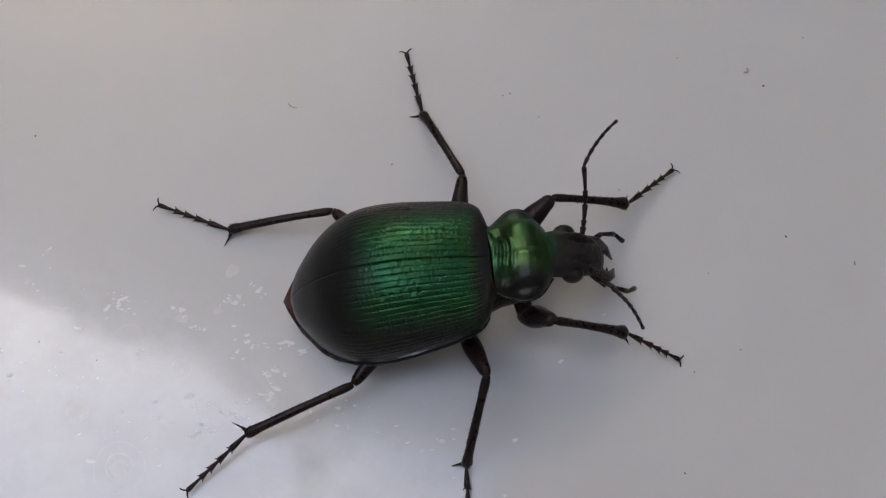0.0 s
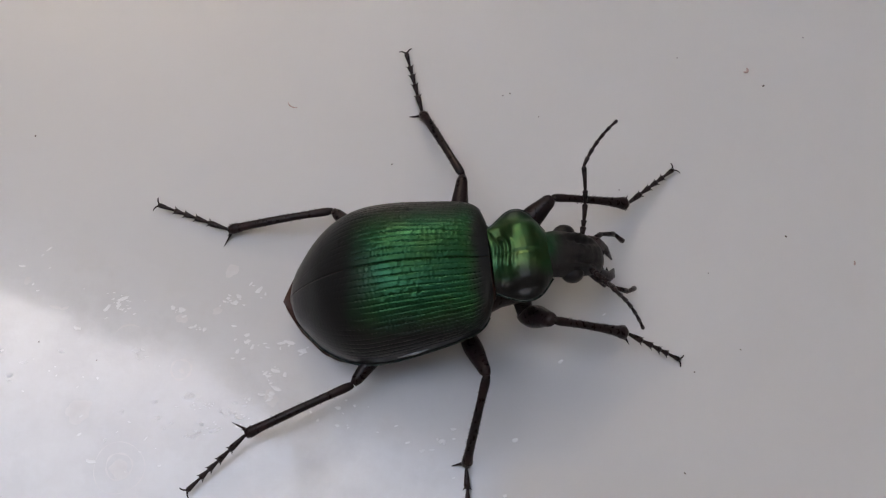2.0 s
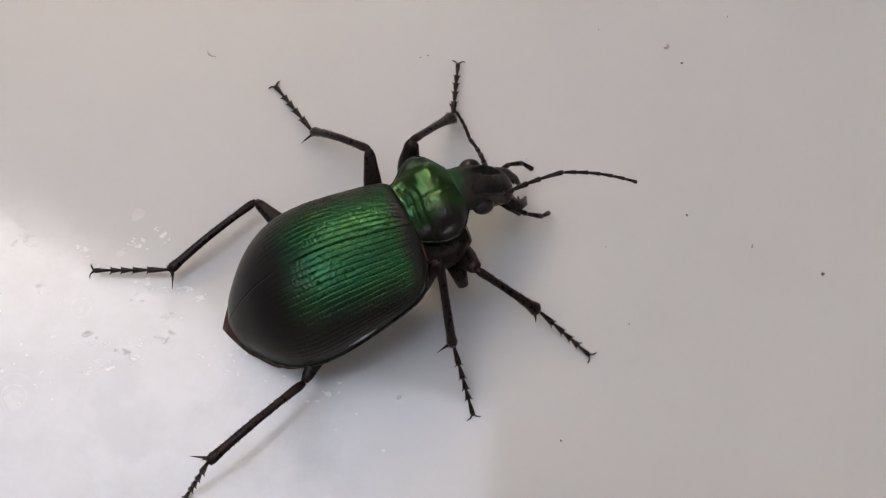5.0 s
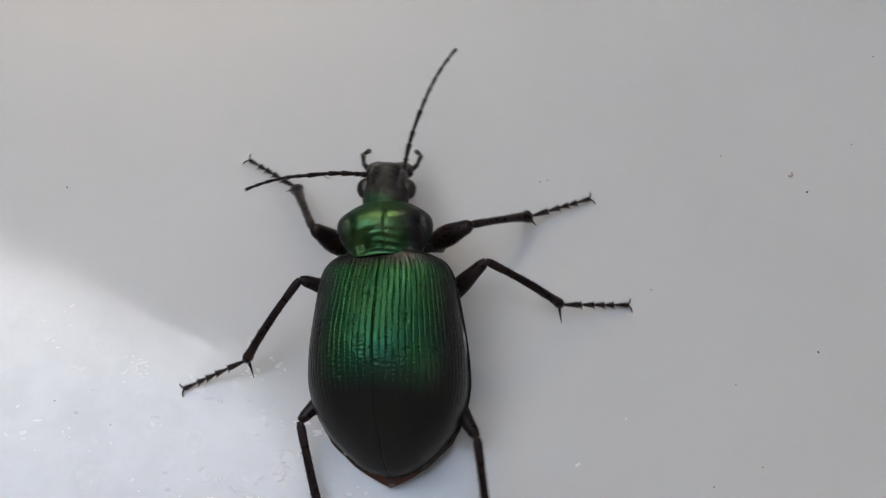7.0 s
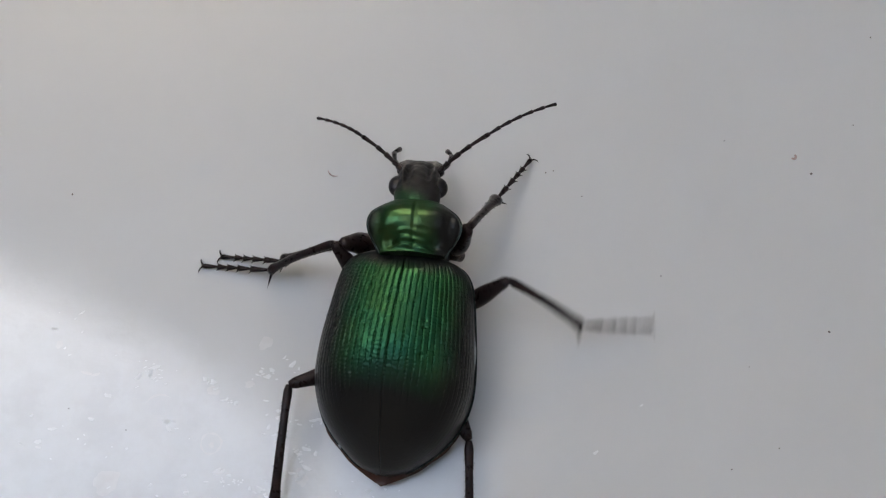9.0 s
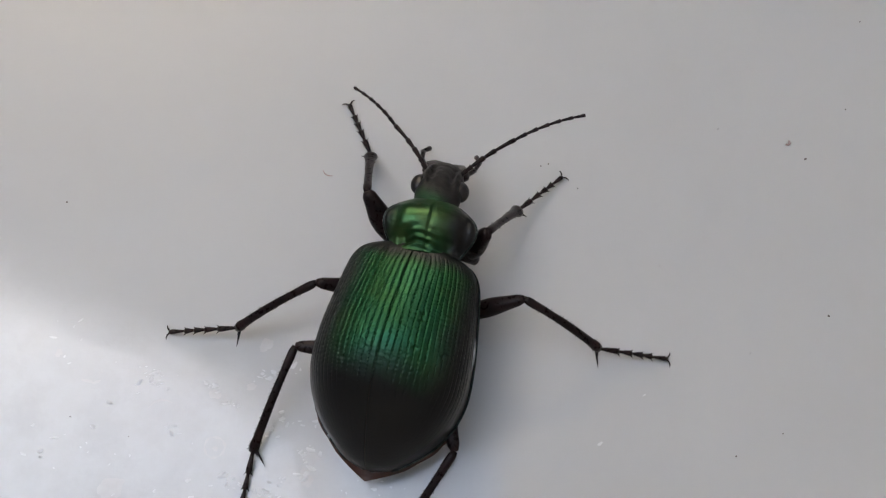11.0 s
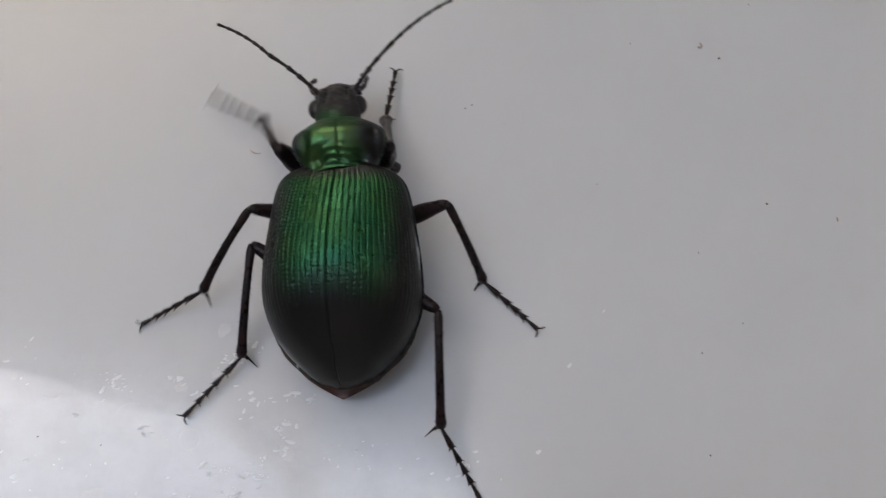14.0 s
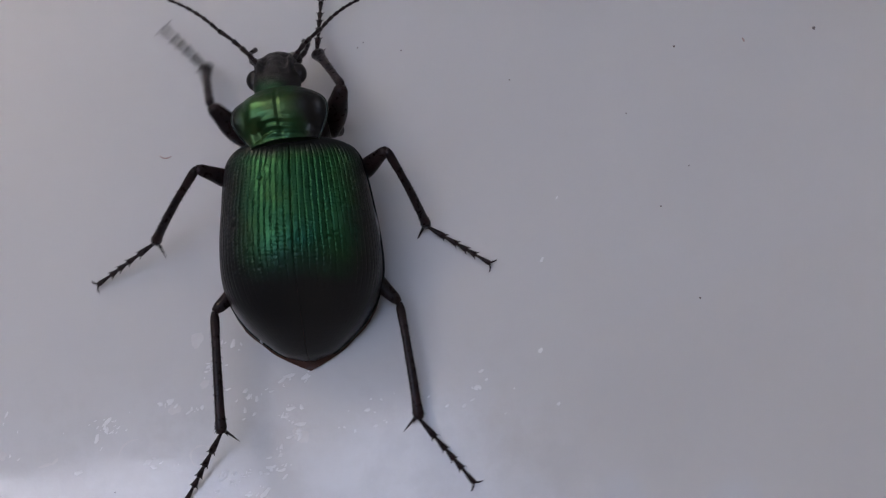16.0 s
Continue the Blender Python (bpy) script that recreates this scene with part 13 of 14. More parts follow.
    walk(LEG["right", "middle"][2], [
        (0, pose(0.01296, -0.00311, 0.00195, 2.8, 0.0, -92.3)), (2.75, pose(0.01296, -0.00311, 0.00195, 2.8, 0.0, -92.3)),
        (2.875, pose(0.01308, -0.00336, 0.00206, 2.1, 0.0, -93.0)), (3, pose(0.01321, -0.00362, 0.00218, 1.2, 0.0, -93.5)),
        (3.1, pose(0.01343, -0.00366, 0.00211, 2.6, 0.0, -96.3)), (3.2, pose(0.01362, -0.00376, 0.00202, 3.9, 0.0, -99.2)),
        (3.4, pose(0.01347, -0.00384, 0.00191, 3.4, 0.0, -98.6)), (3.6, pose(0.01330, -0.00370, 0.00170, 2.5, 0.0, -97.4)),
        (3.8, pose(0.01312, -0.00336, 0.00141, 1.4, 0.0, -95.8)), (4, pose(0.01291, -0.00289, 0.00109, 0.0, 0.0, -93.9)),
        (4.25, pose(0.01224, -0.00305, 0.00110, -6.4, 0.0, -88.8)), (4.5, pose(0.01154, -0.00334, 0.00113, -12.3, 0.0, -84.1)),
        (4.7, pose(0.00946, -0.00157, 0.00171, -17.6, 0.0, -89.1)), (4.9, pose(0.00684, -0.00038, 0.00167, -22.5, 0.0, -94.8)),
        (5.1, pose(0.00663, 0.00043, 0.00114, -18.5, 0.0, -92.2)), (5.3, pose(0.00637, 0.00109, 0.00072, -14.1, 0.0, -90.3)),
        (5.4, pose(0.00912, -0.00027, 0.00035, -8.9, 0.0, -94.2)), (5.5, pose(0.01157, -0.00197, -0.00051, -3.6, 0.0, -97.8)),
        (5.6, pose(0.01035, -0.00029, 0.00100, -14.3, 0.0, -94.6)), (5.7, pose(0.00808, 0.00041, 0.00166, -25.5, 0.0, -92.4)),
        (5.85, pose(0.00815, 0.00103, 0.00144, -23.9, 0.0, -79.3)), (6, pose(0.00851, 0.00198, 0.00116, -18.9, 0.0, -66.9)),
        (6.1, pose(0.01113, -0.00106, 0.00077, -19.5, 0.0, -79.3)), (6.2, pose(0.01259, -0.00439, -0.00012, -19.2, 0.0, -91.1)),
        (6.35, pose(0.01250, -0.00330, 0.00013, -22.6, 0.0, -93.3)), (6.5, pose(0.01162, -0.00183, 0.00045, -26.0, 0.0, -93.2)),
        (6.6, pose(0.01234, -0.00289, 0.00031, -23.1, 0.0, -96.4)), (6.7, pose(0.01295, -0.00412, 0.00009, -20.1, 0.0, -99.8)),
        (6.85, pose(0.01262, -0.00314, 0.00058, -19.5, 0.0, -92.8)), (7, pose(0.01203, -0.00178, 0.00090, -18.1, 0.0, -84.1)),
        (7.1, pose(0.01239, -0.00344, 0.00106, -17.5, 0.0, -90.6)), (7.2, pose(0.01239, -0.00555, 0.00121, -15.8, 0.0, -98.7)),
        (7.35, pose(0.01305, -0.00350, 0.00156, -11.9, 0.0, -88.0)), (7.5, pose(0.01336, -0.00135, 0.00154, -8.7, 0.0, -76.8)),
        (7.6, pose(0.01296, -0.00135, 0.00201, -15.2, 0.0, -76.6)), (7.7, pose(0.01249, -0.00146, 0.00236, -21.3, 0.0, -76.5)),
        (7.85, pose(0.01236, -0.00354, 0.00172, -18.0, 0.0, -89.9)), (8, pose(0.01191, -0.00553, 0.00126, -14.7, 0.0, -103.3)),
        (8.1, pose(0.01135, -0.00658, 0.00104, -14.5, 0.0, -110.1)), (8.2, pose(0.01072, -0.00728, 0.00091, -14.3, 0.0, -115.7)),
        (8.35, pose(0.01364, -0.00159, 0.00061, -7.0, 0.0, -84.3)), (8.5, pose(0.01349, 0.00364, 0.00099, 3.3, 0.0, -55.0)),
        (8.6, pose(0.01360, 0.00084, 0.00132, -4.9, 0.0, -65.7)), (8.7, pose(0.01289, -0.00223, 0.00197, -12.7, 0.0, -76.7)),
        (8.8, pose(0.01160, -0.00481, 0.00209, 31.2, 0.0, -113.6)), (8.9, pose(0.01161, -0.00602, 0.00304, 45.3, 0.0, -125.3)),
        (9, pose(0.01268, -0.00190, 0.00306, -5.6, 0.0, -79.3)), (9.1, pose(0.01313, 0.00237, 0.00468, -5.5, 0.0, -55.4)),
        (9.2, pose(0.01354, -0.00173, 0.00284, -9.8, 0.0, -82.3)), (9.35, pose(0.01311, -0.00150, 0.00300, -16.5, 0.0, -77.0)),
        (9.5, pose(0.01263, -0.00127, 0.00324, -20.9, 0.0, -74.9)), (9.65, pose(0.01195, -0.00412, 0.00239, -19.1, 0.0, -94.8)),
        (9.8, pose(0.01068, -0.00681, 0.00186, -15.1, 0.0, -113.9)), (9.95, pose(0.01349, -0.00148, 0.00136, -7.7, 0.0, -84.0)),
        (10.1, pose(0.01363, 0.00359, 0.00132, 1.8, 0.0, -55.2)), (10.25, pose(0.01383, 0.00073, 0.00138, -6.3, 0.0, -66.5)),
        (10.4, pose(0.01308, -0.00238, 0.00162, -14.3, 0.0, -77.8)), (10.55, pose(0.01297, -0.00177, 0.00162, -14.7, 0.0, -80.6)),
        (10.7, pose(0.01278, -0.00114, 0.00160, -15.0, 0.0, -83.4)), (10.85, pose(0.01317, -0.00136, 0.00135, -14.9, 0.0, -81.0)),
        (11, pose(0.01355, -0.00158, 0.00108, -14.7, 0.0, -78.6)), (11.15, pose(0.01279, -0.00408, 0.00067, -15.1, 0.0, -89.1)),
        (11.3, pose(0.01157, -0.00652, 0.00022, -15.1, 0.0, -99.8)), (11.4, pose(0.01127, -0.00712, -0.00033, -11.7, 0.0, -106.0)),
        (11.5, pose(0.01086, -0.00759, -0.00077, -8.0, 0.0, -111.7)), (11.65, pose(0.01262, -0.00285, -0.00006, -10.7, 0.0, -86.7)),
        (11.8, pose(0.01285, 0.00174, 0.00085, -11.9, 0.0, -62.3)), (11.9, pose(0.01287, -0.00142, 0.00056, -12.7, 0.0, -74.6)),
        (12, pose(0.01215, -0.00464, 0.00044, -12.8, 0.0, -87.0)), (12.1, pose(0.01173, -0.00521, 0.00036, -9.7, 0.0, -95.8)),
        (12.2, pose(0.01129, -0.00577, 0.00044, -6.0, 0.0, -104.5)), (12.35, pose(0.01101, -0.00634, 0.00131, -8.9, 0.0, -105.5)),
        (12.5, pose(0.01081, -0.00709, 0.00202, -12.1, 0.0, -107.5)), (12.65, pose(0.01052, -0.00811, 0.00116, -8.8, 0.0, -115.9)),
        (12.8, pose(0.01003, -0.00880, 0.00011, -5.6, 0.0, -122.8)), (12.9, pose(0.01277, -0.00449, -0.00015, -9.3, 0.0, -97.2)),
        (13, pose(0.01357, 0.00047, 0.00012, -10.8, 0.0, -70.7)), (13.1, pose(0.01283, -0.00278, -0.00037, -9.5, 0.0, -94.0)),
        (13.2, pose(0.01105, -0.00631, -0.00043, -6.3, 0.0, -117.8)), (13.35, pose(0.01138, -0.00573, -0.00016, -7.8, 0.0, -112.8)),
        (13.5, pose(0.01162, -0.00499, 0.00012, -9.3, 0.0, -107.8)), (13.65, pose(0.01107, -0.00573, 0.00020, -8.7, 0.0, -116.5)),
        (13.8, pose(0.01037, -0.00644, 0.00038, -8.3, 0.0, -125.2)), (13.9, pose(0.01013, -0.00628, 0.00034, -6.3, 0.0, -128.0)),
        (14, pose(0.00972, -0.00610, 0.00029, -4.1, 0.0, -131.0)), (14.1, pose(0.00924, -0.00688, 0.00046, -3.1, 0.0, -133.7)),
        (14.2, pose(0.00884, -0.00764, 0.00075, -1.4, 0.0, -136.5)), (14.35, pose(0.01142, -0.00510, 0.00129, -3.2, 0.0, -111.3)),
        (14.5, pose(0.01331, -0.00242, 0.00239, -4.5, 0.0, -86.5)), (14.65, pose(0.01204, -0.00361, 0.00234, -2.1, 0.0, -100.0)),
        (14.8, pose(0.01060, -0.00470, 0.00248, 0.2, 0.0, -113.1)), (14.9, pose(0.01024, -0.00502, 0.00268, 1.2, 0.0, -115.8)),
        (15, pose(0.00993, -0.00562, 0.00282, 2.2, 0.0, -119.5)), (15.1, pose(0.00998, -0.00583, 0.00281, 3.2, 0.0, -123.0)),
        (15.2, pose(0.00993, -0.00580, 0.00272, 4.1, 0.0, -125.7)), (15.35, pose(0.00977, -0.00598, 0.00274, 3.3, 0.0, -124.9)),
        (15.5, pose(0.00956, -0.00614, 0.00284, 2.6, 0.0, -123.9)), (15.65, pose(0.00948, -0.00612, 0.00291, 4.1, 0.0, -122.9)),
        (15.8, pose(0.00940, -0.00594, 0.00302, 5.7, 0.0, -121.3)), (15.9, pose(0.00917, -0.00571, 0.00310, 6.7, 0.0, -122.9)),
        (16, pose(0.00896, -0.00564, 0.00311, 7.3, 0.0, -125.8)),
    ])
    walk(LEG["right", "hind"][0], [
        (0, pose(0.00236, -0.00696, 0.00327, 7.5, 0.0, -130.6)), (2.75, pose(0.00237, -0.00696, 0.00327, 7.5, 0.0, -130.7)),
        (2.875, pose(0.00243, -0.00703, 0.00329, 7.0, 0.0, -131.1)), (3, pose(0.00251, -0.00712, 0.00329, 8.0, 0.0, -131.0)),
        (3.1, pose(0.00271, -0.00736, 0.00334, 7.7, 0.0, -131.2)), (3.2, pose(0.00280, -0.00757, 0.00333, 7.3, 0.0, -132.3)),
        (3.4, pose(0.00282, -0.00759, 0.00333, 6.9, 0.0, -133.8)), (3.6, pose(0.00282, -0.00758, 0.00333, 6.4, 0.0, -133.5)),
        (3.8, pose(0.00278, -0.00754, 0.00332, 7.2, 0.0, -131.4)), (4, pose(0.00272, -0.00751, 0.00332, 5.8, 0.0, -128.2)),
        (4.25, pose(0.00261, -0.00745, 0.00332, 2.4, 0.0, -122.9)), (4.5, pose(0.00252, -0.00743, 0.00334, -0.8, 0.0, -117.6)),
        (4.7, pose(0.00253, -0.00738, 0.00326, 10.0, 0.0, -124.9)), (4.9, pose(0.00226, -0.00695, 0.00326, 4.7, 0.0, -137.8)),
        (5.1, pose(0.00214, -0.00690, 0.00323, 5.5, 0.0, -134.6)), (5.3, pose(0.00206, -0.00685, 0.00322, 6.1, 0.0, -133.4)),
        (5.4, pose(0.00208, -0.00681, 0.00322, 5.5, 0.0, -136.4)), (5.5, pose(0.00217, -0.00691, 0.00337, -2.0, 0.0, -136.2)),
        (5.6, pose(0.00254, -0.00735, 0.00327, 9.5, 0.0, -128.7)), (5.7, pose(0.00268, -0.00719, 0.00341, 9.4, 0.0, -128.0)),
        (5.85, pose(0.00263, -0.00717, 0.00344, 5.1, 0.0, -138.3)), (6, pose(0.00258, -0.00724, 0.00340, 2.3, 0.0, -143.0)),
        (6.1, pose(0.00271, -0.00712, 0.00353, 2.1, 0.0, -146.1)), (6.2, pose(0.00304, -0.00678, 0.00370, -0.2, 0.0, -149.5)),
        (6.35, pose(0.00290, -0.00704, 0.00366, 0.9, 0.0, -148.5)), (6.5, pose(0.00275, -0.00733, 0.00342, -0.1, 0.0, -148.9)),
        (6.6, pose(0.00279, -0.00742, 0.00340, -0.1, 0.0, -149.8)), (6.7, pose(0.00283, -0.00748, 0.00340, -1.0, 0.0, -150.5)),
        (6.85, pose(0.00285, -0.00748, 0.00340, -0.7, 0.0, -150.5)), (7, pose(0.00282, -0.00758, 0.00333, 0.6, 0.0, -147.3)),
        (7.1, pose(0.00308, -0.00799, 0.00313, 10.3, 0.0, -92.3)), (7.2, pose(0.00343, -0.00785, 0.00315, 6.7, 0.0, -40.5)),
        (7.35, pose(0.00311, -0.00769, 0.00337, 28.2, 0.0, -65.6)), (7.5, pose(0.00189, -0.00729, 0.00299, 21.4, 0.0, -95.0)),
        (7.6, pose(0.00178, -0.00693, 0.00307, 18.3, 0.0, -106.5)), (7.7, pose(0.00184, -0.00654, 0.00330, 12.9, 0.0, -118.6)),
        (7.85, pose(0.00215, -0.00666, 0.00344, 7.4, 0.0, -128.6)), (8, pose(0.00244, -0.00686, 0.00350, 4.4, 0.0, -136.4)),
        (8.1, pose(0.00263, -0.00705, 0.00349, 4.9, 0.0, -139.8)), (8.2, pose(0.00275, -0.00719, 0.00352, 4.2, 0.0, -140.2)),
        (8.35, pose(0.00272, -0.00725, 0.00348, 3.8, 0.0, -140.8)), (8.5, pose(0.00264, -0.00713, 0.00346, 2.0, 0.0, -145.2)),
        (8.6, pose(0.00265, -0.00714, 0.00345, 1.6, 0.0, -145.6)), (8.7, pose(0.00267, -0.00716, 0.00344, 2.2, 0.0, -145.1)),
        (8.85, pose(0.00261, -0.00699, 0.00342, 1.1, 0.0, -146.7)), (9, pose(0.00261, -0.00694, 0.00343, 0.1, 0.0, -148.5)),
        (9.1, pose(0.00268, -0.00699, 0.00343, -1.3, 0.0, -150.9)), (9.2, pose(0.00275, -0.00707, 0.00342, -1.8, 0.0, -153.0)),
        (9.35, pose(0.00238, -0.00660, 0.00342, 5.5, 0.0, -137.1)), (9.5, pose(0.00185, -0.00648, 0.00336, 14.1, 0.0, -116.4)),
        (9.65, pose(0.00224, -0.00662, 0.00342, 9.7, 0.0, -125.4)), (9.8, pose(0.00253, -0.00688, 0.00341, 7.4, 0.0, -133.3)),
        (9.95, pose(0.00250, -0.00678, 0.00343, 5.0, 0.0, -136.8)), (10.1, pose(0.00249, -0.00672, 0.00346, 3.4, 0.0, -140.3)),
        (10.25, pose(0.00257, -0.00687, 0.00343, 3.6, 0.0, -141.6)), (10.4, pose(0.00264, -0.00700, 0.00343, 3.0, 0.0, -142.8)),
        (10.55, pose(0.00263, -0.00698, 0.00343, 2.1, 0.0, -144.3)), (10.7, pose(0.00264, -0.00699, 0.00343, 1.5, 0.0, -146.0)),
        (10.85, pose(0.00271, -0.00715, 0.00341, 0.7, 0.0, -149.4)), (11, pose(0.00276, -0.00726, 0.00340, -1.6, 0.0, -152.3)),
        (11.15, pose(0.00257, -0.00695, 0.00345, 3.1, 0.0, -141.9)), (11.3, pose(0.00220, -0.00666, 0.00349, 7.4, 0.0, -129.5)),
        (11.4, pose(0.00189, -0.00733, 0.00315, 22.8, 0.0, -90.6)), (11.5, pose(0.00250, -0.00776, 0.00322, 27.9, 0.0, -50.3)),
        (11.65, pose(0.00183, -0.00761, 0.00307, 25.8, 0.0, -75.1)), (11.8, pose(0.00154, -0.00691, 0.00320, 18.1, 0.0, -106.4)),
        (11.9, pose(0.00172, -0.00683, 0.00329, 14.4, 0.0, -113.7)), (12, pose(0.00197, -0.00685, 0.00336, 11.8, 0.0, -120.7)),
        (12.1, pose(0.00194, -0.00671, 0.00341, 9.3, 0.0, -123.4)), (12.2, pose(0.00198, -0.00658, 0.00344, 9.0, 0.0, -126.3)),
        (12.35, pose(0.00203, -0.00663, 0.00341, 8.4, 0.0, -127.8)), (12.5, pose(0.00225, -0.00682, 0.00340, 8.4, 0.0, -130.1)),
        (12.65, pose(0.00149, -0.00709, 0.00297, 19.4, 0.0, -99.6)), (12.8, pose(0.00194, -0.00800, 0.00285, 28.2, 0.0, -56.9)),
        (12.9, pose(0.00159, -0.00777, 0.00277, 26.2, 0.0, -72.1)), (13, pose(0.00137, -0.00749, 0.00277, 23.9, 0.0, -85.1)),
        (13.1, pose(0.00156, -0.00749, 0.00281, 23.6, 0.0, -88.4)), (13.2, pose(0.00157, -0.00749, 0.00283, 21.3, 0.0, -94.7)),
        (13.35, pose(0.00149, -0.00743, 0.00282, 20.5, 0.0, -97.1)), (13.5, pose(0.00144, -0.00730, 0.00281, 20.8, 0.0, -98.1)),
        (13.65, pose(0.00200, -0.00723, 0.00312, 18.4, 0.0, -103.3)), (13.8, pose(0.00252, -0.00728, 0.00334, 16.9, 0.0, -107.5)),
        (13.9, pose(0.00221, -0.00706, 0.00328, 13.9, 0.0, -113.8)), (14, pose(0.00182, -0.00668, 0.00321, 11.0, 0.0, -122.2)),
        (14.1, pose(0.00185, -0.00660, 0.00324, 7.7, 0.0, -127.5)), (14.2, pose(0.00193, -0.00659, 0.00325, 6.6, 0.0, -131.8)),
        (14.35, pose(0.00208, -0.00677, 0.00324, 7.9, 0.0, -130.5)), (14.5, pose(0.00231, -0.00698, 0.00327, 8.0, 0.0, -130.1)),
        (14.65, pose(0.00221, -0.00683, 0.00326, 7.0, 0.0, -133.3)), (14.8, pose(0.00219, -0.00676, 0.00326, 6.4, 0.0, -134.9)),
        (14.9, pose(0.00231, -0.00691, 0.00328, 5.4, 0.0, -134.7)), (15, pose(0.00258, -0.00714, 0.00331, 6.4, 0.0, -137.6)),
        (15.1, pose(0.00273, -0.00731, 0.00333, 5.8, 0.0, -139.3)), (15.2, pose(0.00279, -0.00742, 0.00333, 4.8, 0.0, -139.4)),
        (15.35, pose(0.00279, -0.00740, 0.00334, 3.5, 0.0, -140.5)), (15.5, pose(0.00276, -0.00736, 0.00333, 3.8, 0.0, -141.7)),
        (15.65, pose(0.00281, -0.00745, 0.00333, 4.1, 0.0, -139.6)), (15.8, pose(0.00283, -0.00751, 0.00334, 6.3, 0.0, -136.2)),
        (15.9, pose(0.00272, -0.00739, 0.00331, 5.7, 0.0, -135.8)), (16, pose(0.00266, -0.00727, 0.00329, 8.1, 0.0, -138.0)),
    ])
